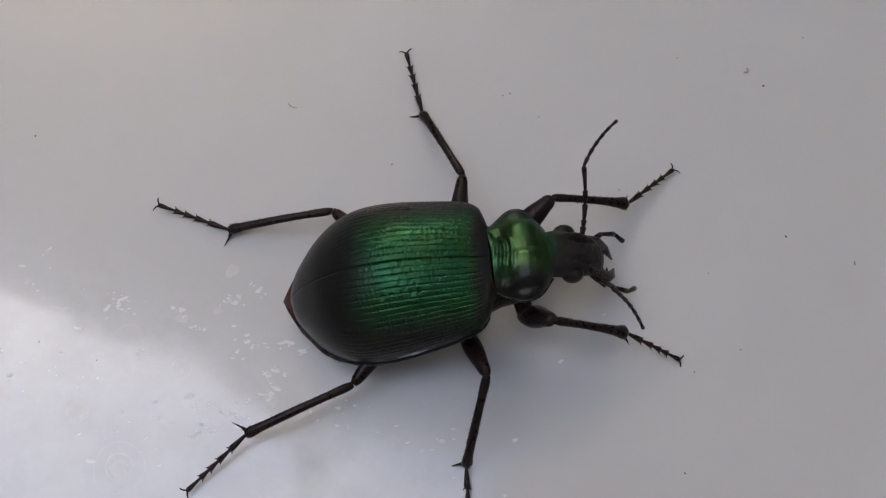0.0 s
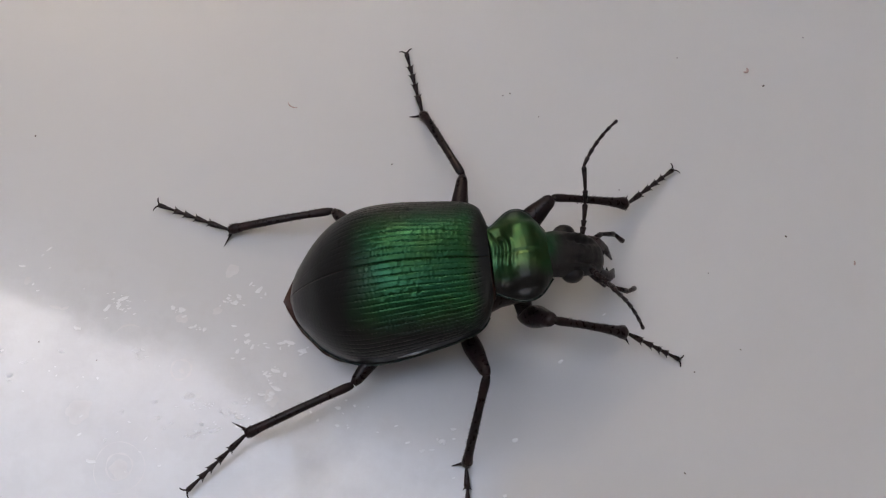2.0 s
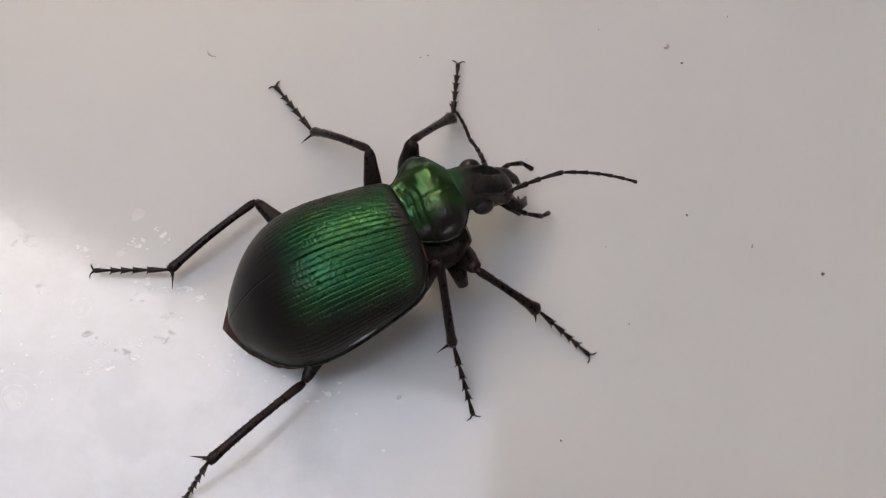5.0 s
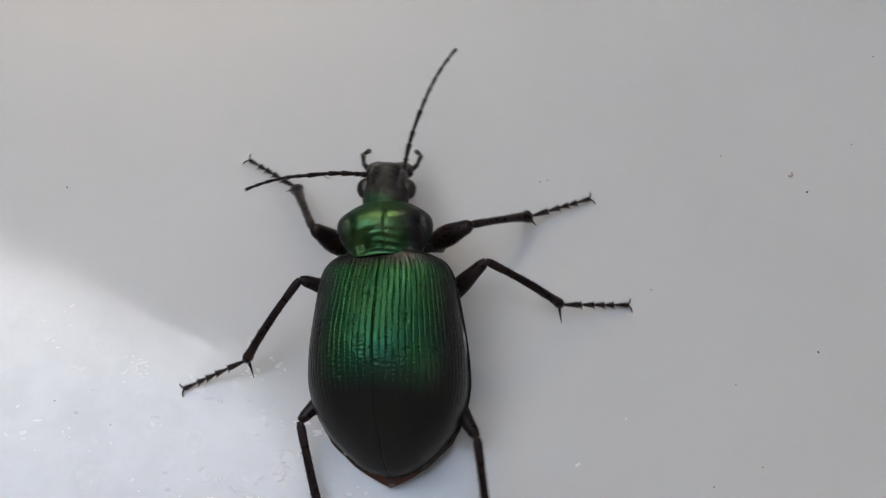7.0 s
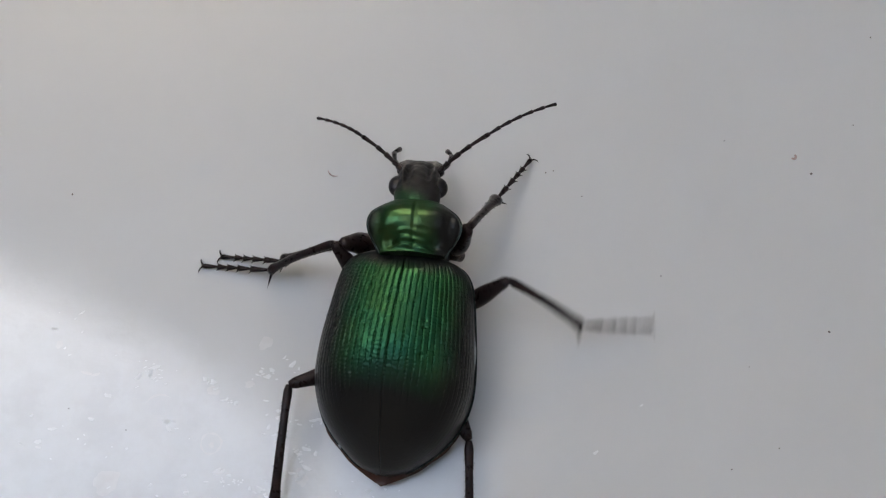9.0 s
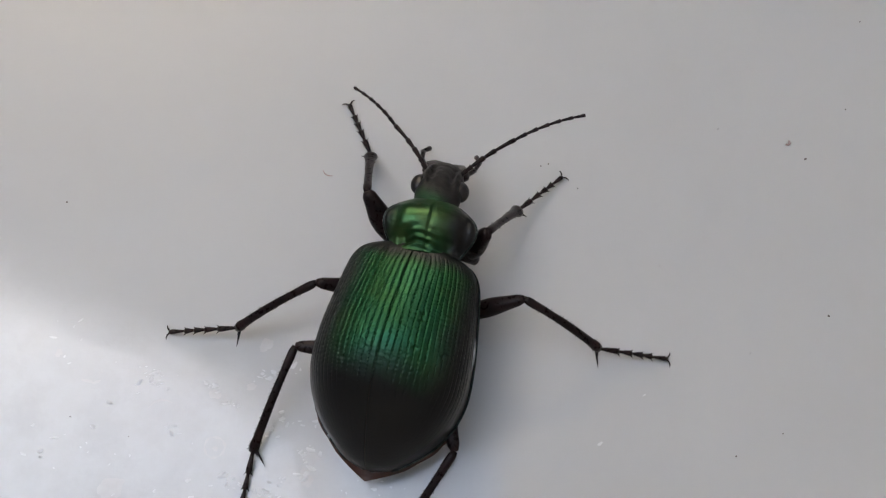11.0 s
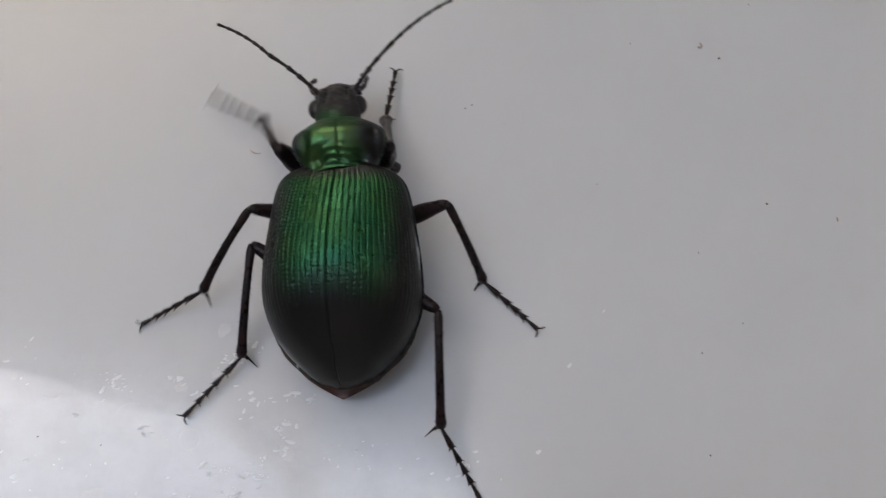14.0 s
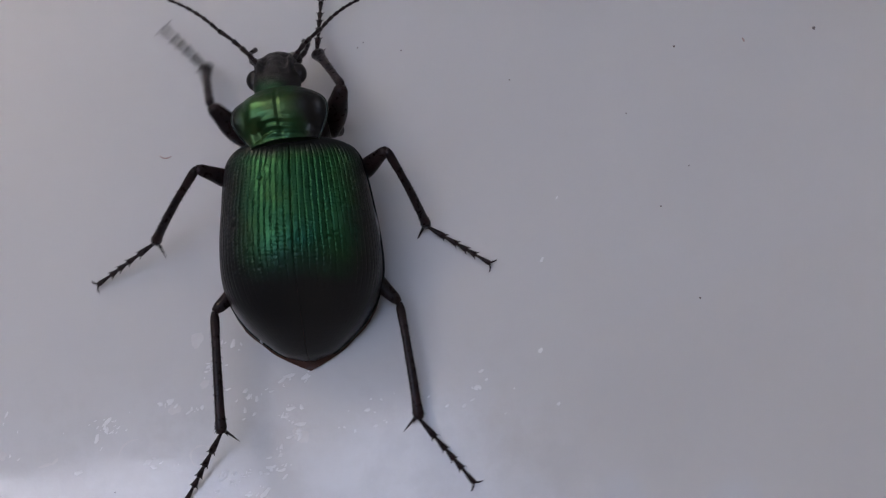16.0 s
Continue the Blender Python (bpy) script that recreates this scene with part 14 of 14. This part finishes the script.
    walk(LEG["right", "hind"][1], [
        (0, pose(0.00657, -0.01057, 0.00400, -0.5, 0.0, -160.5)), (2.75, pose(0.00657, -0.01057, 0.00400, -0.5, 0.0, -160.5)),
        (2.875, pose(0.00661, -0.01068, 0.00397, -1.0, 0.0, -160.3)), (3, pose(0.00669, -0.01075, 0.00407, -2.6, 0.0, -160.4)),
        (3.1, pose(0.00688, -0.01101, 0.00409, -5.1, 0.0, -162.6)), (3.2, pose(0.00690, -0.01130, 0.00404, -7.3, 0.0, -164.5)),
        (3.4, pose(0.00683, -0.01143, 0.00400, -7.4, 0.0, -164.0)), (3.6, pose(0.00685, -0.01140, 0.00395, -8.1, 0.0, -163.0)),
        (3.8, pose(0.00694, -0.01121, 0.00402, -10.1, 0.0, -161.7)), (4, pose(0.00709, -0.01095, 0.00388, -11.4, 0.0, -160.1)),
        (4.25, pose(0.00730, -0.01048, 0.00355, -12.5, 0.0, -157.6)), (4.5, pose(0.00747, -0.01002, 0.00326, -13.6, 0.0, -155.2)),
        (4.7, pose(0.00704, -0.01053, 0.00423, -8.3, 0.0, -157.8)), (4.9, pose(0.00600, -0.01108, 0.00372, 7.3, 0.0, -158.0)),
        (5.1, pose(0.00610, -0.01081, 0.00377, 5.7, 0.0, -157.0)), (5.3, pose(0.00610, -0.01067, 0.00381, 5.0, 0.0, -156.5)),
        (5.4, pose(0.00592, -0.01084, 0.00376, -2.9, 0.0, -159.3)), (5.5, pose(0.00604, -0.01094, 0.00317, -7.6, 0.0, -161.3)),
        (5.6, pose(0.00684, -0.01080, 0.00419, -22.2, 0.0, -178.2)), (5.7, pose(0.00703, -0.01059, 0.00432, -28.3, 0.0, 160.5)),
        (5.85, pose(0.00633, -0.01133, 0.00394, -32.5, 0.0, -173.0)), (6, pose(0.00594, -0.01170, 0.00362, -28.8, 0.0, -145.7)),
        (6.1, pose(0.00583, -0.01176, 0.00373, -33.6, 0.0, -177.6)), (6.2, pose(0.00588, -0.01160, 0.00368, -28.8, 0.0, 147.3)),
        (6.35, pose(0.00582, -0.01181, 0.00375, -34.6, 0.0, 167.2)), (6.5, pose(0.00564, -0.01212, 0.00341, -32.4, 0.0, -171.8)),
        (6.6, pose(0.00560, -0.01225, 0.00339, -31.3, 0.0, -173.0)), (6.7, pose(0.00558, -0.01234, 0.00330, -29.2, 0.0, -174.5)),
        (6.85, pose(0.00560, -0.01234, 0.00333, -26.9, 0.0, -174.0)), (7, pose(0.00584, -0.01228, 0.00339, -26.0, 0.0, -171.9)),
        (7.1, pose(0.00858, -0.00821, 0.00413, -25.7, 0.0, -153.5)), (7.2, pose(0.00704, -0.00363, 0.00380, -19.2, 0.0, -137.7)),
        (7.35, pose(0.00760, -0.00565, 0.00601, -21.2, 0.0, -153.8)), (7.5, pose(0.00707, -0.00774, 0.00503, -6.5, 0.0, -174.9)),
        (7.6, pose(0.00687, -0.00844, 0.00483, -14.3, 0.0, -175.5)), (7.7, pose(0.00662, -0.00915, 0.00455, -23.8, 0.0, -175.5)),
        (7.85, pose(0.00648, -0.01012, 0.00416, -27.7, 0.0, -174.8)), (8, pose(0.00628, -0.01090, 0.00393, -29.8, 0.0, -174.0)),
        (8.1, pose(0.00622, -0.01130, 0.00397, -31.4, 0.0, -176.2)), (8.2, pose(0.00632, -0.01147, 0.00393, -31.8, 0.0, -177.7)),
        (8.35, pose(0.00625, -0.01157, 0.00385, -32.8, 0.0, -173.9)), (8.5, pose(0.00583, -0.01172, 0.00366, -32.1, 0.0, -170.9)),
        (8.6, pose(0.00581, -0.01175, 0.00361, -29.1, 0.0, -171.9)), (8.7, pose(0.00587, -0.01174, 0.00365, -25.0, 0.0, -172.7)),
        (8.85, pose(0.00568, -0.01166, 0.00353, -16.9, 0.0, -172.0)), (9, pose(0.00553, -0.01171, 0.00344, -13.7, 0.0, -170.9)),
        (9.1, pose(0.00540, -0.01187, 0.00330, -13.4, 0.0, -176.4)), (9.2, pose(0.00529, -0.01205, 0.00324, -14.1, 0.0, 177.9)),
        (9.35, pose(0.00617, -0.01068, 0.00396, -19.7, 0.0, 177.0)), (9.5, pose(0.00671, -0.00889, 0.00472, -26.9, 0.0, 176.3)),
        (9.65, pose(0.00673, -0.00981, 0.00436, -25.8, 0.0, 167.8)), (9.8, pose(0.00656, -0.01068, 0.00413, -25.1, 0.0, 160.6)),
        (9.95, pose(0.00631, -0.01084, 0.00392, -24.5, 0.0, 161.9)), (10.1, pose(0.00605, -0.01101, 0.00379, -24.6, 0.0, 163.1)),
        (10.25, pose(0.00604, -0.01124, 0.00378, -25.4, 0.0, 161.5)), (10.4, pose(0.00602, -0.01145, 0.00372, -25.7, 0.0, 159.9)),
        (10.55, pose(0.00589, -0.01152, 0.00363, -26.1, 0.0, 160.7)), (10.7, pose(0.00576, -0.01162, 0.00358, -27.1, 0.0, 161.4)),
        (10.85, pose(0.00556, -0.01196, 0.00348, -27.3, 0.0, 160.8)), (11, pose(0.00536, -0.01221, 0.00324, -26.4, 0.0, 160.1)),
        (11.15, pose(0.00601, -0.01134, 0.00375, -31.7, 0.0, 162.5)), (11.3, pose(0.00648, -0.01019, 0.00421, -38.0, 0.0, 165.2)),
        (11.4, pose(0.00704, -0.00738, 0.00532, -39.9, 0.0, -174.5)), (11.5, pose(0.00630, -0.00460, 0.00584, -41.3, 0.0, -154.0)),
        (11.65, pose(0.00669, -0.00632, 0.00550, -40.5, 0.0, -160.9)), (11.8, pose(0.00664, -0.00841, 0.00494, -41.7, 0.0, -169.1)),
        (11.9, pose(0.00668, -0.00901, 0.00468, -39.9, 0.0, -166.2)), (12, pose(0.00667, -0.00964, 0.00450, -38.6, 0.0, -163.4)),
        (12.1, pose(0.00655, -0.00975, 0.00431, -35.5, 0.0, -169.3)), (12.2, pose(0.00643, -0.00985, 0.00431, -32.2, 0.0, -174.8)),
        (12.35, pose(0.00640, -0.01002, 0.00423, -27.5, 0.0, -168.4)), (12.5, pose(0.00648, -0.01038, 0.00422, -24.5, 0.0, -163.8)),
        (12.65, pose(0.00669, -0.00797, 0.00483, -17.4, 0.0, -164.3)), (12.8, pose(0.00607, -0.00531, 0.00549, -19.2, 0.0, -163.2)),
        (12.9, pose(0.00636, -0.00623, 0.00524, -19.2, 0.0, -171.0)), (13, pose(0.00646, -0.00705, 0.00503, -19.5, 0.0, -177.7)),
        (13.1, pose(0.00668, -0.00735, 0.00505, -15.9, 0.0, -178.3)), (13.2, pose(0.00676, -0.00792, 0.00486, -10.6, 0.0, -179.1)),
        (13.35, pose(0.00669, -0.00808, 0.00478, -11.5, 0.0, -179.3)), (13.5, pose(0.00661, -0.00804, 0.00480, -13.0, 0.0, -179.2)),
        (13.65, pose(0.00716, -0.00845, 0.00488, -20.1, 0.0, -180.0)), (13.8, pose(0.00762, -0.00889, 0.00497, -27.5, 0.0, 179.1)),
        (13.9, pose(0.00717, -0.00925, 0.00462, -24.2, 0.0, -179.3)), (14, pose(0.00646, -0.00960, 0.00428, -21.4, 0.0, -177.6)),
        (14.1, pose(0.00624, -0.00997, 0.00399, -18.4, 0.0, -177.7)), (14.2, pose(0.00607, -0.01029, 0.00389, -15.5, 0.0, -177.7)),
        (14.35, pose(0.00629, -0.01037, 0.00401, -13.8, 0.0, -176.2)), (14.5, pose(0.00654, -0.01055, 0.00405, -11.5, 0.0, -175.5)),
        (14.65, pose(0.00625, -0.01064, 0.00394, -10.6, 0.0, -174.3)), (14.8, pose(0.00612, -0.01068, 0.00388, -9.8, 0.0, -173.3)),
        (14.9, pose(0.00627, -0.01082, 0.00381, -6.4, 0.0, -172.9)), (15, pose(0.00633, -0.01124, 0.00393, -5.5, 0.0, -173.4)),
        (15.1, pose(0.00636, -0.01153, 0.00389, -4.0, 0.0, -175.3)), (15.2, pose(0.00642, -0.01165, 0.00380, -2.7, 0.0, -176.7)),
        (15.35, pose(0.00634, -0.01171, 0.00368, -2.4, 0.0, -175.8)), (15.5, pose(0.00622, -0.01174, 0.00370, -2.4, 0.0, -174.6)),
        (15.65, pose(0.00642, -0.01170, 0.00373, -0.9, 0.0, -173.7)), (15.8, pose(0.00668, -0.01152, 0.00395, -0.3, 0.0, -172.2)),
        (15.9, pose(0.00660, -0.01138, 0.00387, 1.8, 0.0, -173.0)), (16, pose(0.00636, -0.01138, 0.00408, 0.8, 0.0, -174.5)),
    ])
    walk(LEG["right", "hind"][2], [
        (0, pose(0.00936, -0.01844, 0.00393, -4.3, 0.0, -141.9)), (2.75, pose(0.00935, -0.01845, 0.00393, -4.3, 0.0, -141.9)),
        (2.875, pose(0.00943, -0.01854, 0.00382, -3.2, 0.0, -141.8)), (3, pose(0.00950, -0.01863, 0.00370, -2.2, 0.0, -141.6)),
        (3.1, pose(0.00938, -0.01899, 0.00334, 1.0, 0.0, -142.2)), (3.2, pose(0.00910, -0.01924, 0.00298, 4.1, 0.0, -142.8)),
        (3.4, pose(0.00910, -0.01935, 0.00293, 3.8, 0.0, -142.2)), (3.6, pose(0.00926, -0.01929, 0.00278, 3.3, 0.0, -141.1)),
        (3.8, pose(0.00954, -0.01907, 0.00254, 2.4, 0.0, -139.4)), (4, pose(0.00990, -0.01871, 0.00222, 1.3, 0.0, -137.4)),
        (4.25, pose(0.01044, -0.01808, 0.00173, -0.3, 0.0, -134.5)), (4.5, pose(0.01090, -0.01746, 0.00128, -1.8, 0.0, -132.0)),
        (4.7, pose(0.01019, -0.01825, 0.00301, -28.2, 0.0, -142.4)), (4.9, pose(0.00912, -0.01881, 0.00479, -52.2, 0.0, -162.0)),
        (5.1, pose(0.00937, -0.01852, 0.00461, -52.7, 0.0, -161.6)), (5.3, pose(0.00944, -0.01837, 0.00454, -52.9, 0.0, -161.4)),
        (5.4, pose(0.00889, -0.01868, 0.00334, -36.2, 0.0, -173.9)), (5.5, pose(0.00872, -0.01886, 0.00206, -18.7, 0.0, 178.0)),
        (5.6, pose(0.00708, -0.01860, 0.00101, -19.8, 0.0, -131.2)), (5.7, pose(0.00456, -0.01753, 0.00036, -9.0, 0.0, -84.5)),
        (5.85, pose(0.00719, -0.01833, -0.00056, -18.6, 0.0, -163.7)), (6, pose(0.01008, -0.01777, -0.00043, 0.8, 0.0, 121.3)),
        (6.1, pose(0.00612, -0.01870, -0.00088, -26.6, 0.0, -164.4)), (6.2, pose(0.00197, -0.01769, -0.00031, -10.2, 0.0, -84.1)),
        (6.35, pose(0.00431, -0.01848, -0.00097, -10.5, 0.0, -84.8)), (6.5, pose(0.00665, -0.01914, -0.00109, -10.6, 0.0, -83.3)),
        (6.6, pose(0.00647, -0.01937, -0.00097, -10.0, 0.0, -78.9)), (6.7, pose(0.00629, -0.01963, -0.00079, -9.3, 0.0, -75.1)),
        (6.85, pose(0.00638, -0.01979, -0.00046, -10.0, 0.0, -82.2)), (7, pose(0.00689, -0.01962, -0.00022, -10.2, 0.0, -87.6)),
        (7.1, pose(0.01201, -0.01510, 0.00042, -9.5, 0.0, -99.6)), (7.2, pose(0.01249, -0.00961, 0.00098, -7.4, 0.0, -113.6)),
        (7.35, pose(0.01109, -0.01275, 0.00294, -14.7, 0.0, -126.7)), (7.5, pose(0.00781, -0.01604, 0.00409, -22.0, 0.0, -140.0)),
        (7.6, pose(0.00750, -0.01650, 0.00276, -13.0, 0.0, -148.0)), (7.7, pose(0.00721, -0.01673, 0.00121, -4.8, 0.0, -155.9)),
        (7.85, pose(0.00715, -0.01745, 0.00030, -5.9, 0.0, -140.5)), (8, pose(0.00704, -0.01809, -0.00022, -5.3, 0.0, -125.1)),
        (8.1, pose(0.00669, -0.01840, -0.00037, -5.6, 0.0, -113.2)), (8.2, pose(0.00661, -0.01856, -0.00047, -5.4, 0.0, -100.0)),
        (8.35, pose(0.00700, -0.01857, -0.00068, -6.0, 0.0, -97.2)), (8.5, pose(0.00696, -0.01873, -0.00078, -6.2, 0.0, -95.4)),
        (8.6, pose(0.00684, -0.01900, -0.00046, -5.6, 0.0, -93.4)), (8.7, pose(0.00683, -0.01926, 0.00012, -4.8, 0.0, -91.3)),
        (8.85, pose(0.00680, -0.01958, 0.00111, -3.8, 0.0, -87.7)), (9, pose(0.00681, -0.01971, 0.00146, -3.2, 0.0, -83.7)),
        (9.1, pose(0.00591, -0.01997, 0.00137, -3.2, 0.0, -79.3)), (9.2, pose(0.00499, -0.02014, 0.00121, -3.4, 0.0, -75.1)),
        (9.35, pose(0.00577, -0.01851, 0.00116, -8.0, 0.0, -115.2)), (9.5, pose(0.00623, -0.01625, 0.00098, -9.0, 0.0, -155.8)),
        (9.65, pose(0.00514, -0.01712, 0.00074, -8.8, 0.0, -126.9)), (9.8, pose(0.00404, -0.01780, 0.00059, -6.3, 0.0, -98.1)),
        (9.95, pose(0.00395, -0.01805, 0.00047, -6.5, 0.0, -97.0)), (10.1, pose(0.00385, -0.01826, 0.00031, -6.6, 0.0, -95.9)),
        (10.25, pose(0.00364, -0.01841, 0.00020, -6.6, 0.0, -94.2)), (10.4, pose(0.00342, -0.01854, 0.00008, -6.5, 0.0, -92.5)),
        (10.55, pose(0.00340, -0.01862, -0.00006, -6.2, 0.0, -87.6)), (10.7, pose(0.00339, -0.01868, -0.00024, -5.9, 0.0, -82.6)),
        (10.85, pose(0.00311, -0.01899, -0.00036, -6.0, 0.0, -78.8)), (11, pose(0.00280, -0.01929, -0.00049, -5.9, 0.0, -75.2)),
        (11.15, pose(0.00387, -0.01813, -0.00065, -7.7, 0.0, -90.1)), (11.3, pose(0.00480, -0.01653, -0.00092, -9.1, 0.0, -105.3)),
        (11.4, pose(0.00765, -0.01377, -0.00004, -14.9, 0.0, -112.7)), (11.5, pose(0.00907, -0.01027, 0.00030, -20.2, 0.0, -119.8)),
        (11.65, pose(0.00876, -0.01233, 0.00007, -17.1, 0.0, -134.9)), (11.8, pose(0.00782, -0.01452, -0.00061, -12.8, 0.0, -150.1)),
        (11.9, pose(0.00820, -0.01523, -0.00066, -11.6, 0.0, -152.0)), (12, pose(0.00853, -0.01590, -0.00070, -10.3, 0.0, -153.8)),
        (12.1, pose(0.00781, -0.01641, -0.00053, -10.1, 0.0, -135.7)), (12.2, pose(0.00707, -0.01687, -0.00013, -8.7, 0.0, -117.6)),
        (12.35, pose(0.00789, -0.01725, 0.00038, -6.9, 0.0, -111.2)), (12.5, pose(0.00859, -0.01767, 0.00077, -5.5, 0.0, -106.0)),
        (12.65, pose(0.00884, -0.01565, 0.00233, -21.5, 0.0, -124.3)), (12.8, pose(0.00836, -0.01289, 0.00273, -35.4, 0.0, -145.8)),
        (12.9, pose(0.00759, -0.01405, 0.00249, -36.2, 0.0, -147.6)), (13, pose(0.00678, -0.01494, 0.00223, -36.7, 0.0, -148.2)),
        (13.1, pose(0.00691, -0.01543, 0.00275, -42.7, 0.0, -147.4)), (13.2, pose(0.00689, -0.01612, 0.00333, -48.5, 0.0, -146.9)),
        (13.35, pose(0.00680, -0.01618, 0.00313, -44.7, 0.0, -147.6)), (13.5, pose(0.00672, -0.01622, 0.00291, -41.0, 0.0, -148.2)),
        (13.65, pose(0.00717, -0.01632, 0.00199, -29.4, 0.0, -147.6)), (13.8, pose(0.00751, -0.01631, 0.00111, -18.2, 0.0, -147.3)),
        (13.9, pose(0.00726, -0.01689, 0.00119, -18.3, 0.0, -148.1)), (14, pose(0.00679, -0.01738, 0.00122, -18.1, 0.0, -148.9)),
        (14.1, pose(0.00656, -0.01790, 0.00135, -16.5, 0.0, -148.7)), (14.2, pose(0.00640, -0.01837, 0.00164, -14.2, 0.0, -148.3)),
        (14.35, pose(0.00682, -0.01849, 0.00201, -10.9, 0.0, -147.2)), (14.5, pose(0.00718, -0.01874, 0.00237, -7.8, 0.0, -146.5)),
        (14.65, pose(0.00707, -0.01884, 0.00240, -2.9, 0.0, -146.3)), (14.8, pose(0.00708, -0.01889, 0.00246, 1.7, 0.0, -145.8)),
        (14.9, pose(0.00729, -0.01909, 0.00287, 2.2, 0.0, -144.2)), (15, pose(0.00728, -0.01953, 0.00313, 2.7, 0.0, -143.8)),
        (15.1, pose(0.00704, -0.01988, 0.00331, 1.5, 0.0, -144.3)), (15.2, pose(0.00690, -0.02002, 0.00340, 0.3, 0.0, -143.8)),
        (15.35, pose(0.00695, -0.02008, 0.00333, 0.6, 0.0, -144.6)), (15.5, pose(0.00700, -0.02010, 0.00335, 1.1, 0.0, -145.3)),
        (15.65, pose(0.00734, -0.02005, 0.00360, 2.1, 0.0, -142.3)), (15.8, pose(0.00782, -0.01986, 0.00390, 3.4, 0.0, -138.7)),
        (15.9, pose(0.00762, -0.01972, 0.00413, 3.5, 0.0, -140.4)), (16, pose(0.00717, -0.01974, 0.00420, 3.2, 0.0, -143.4)),
    ])


motions()
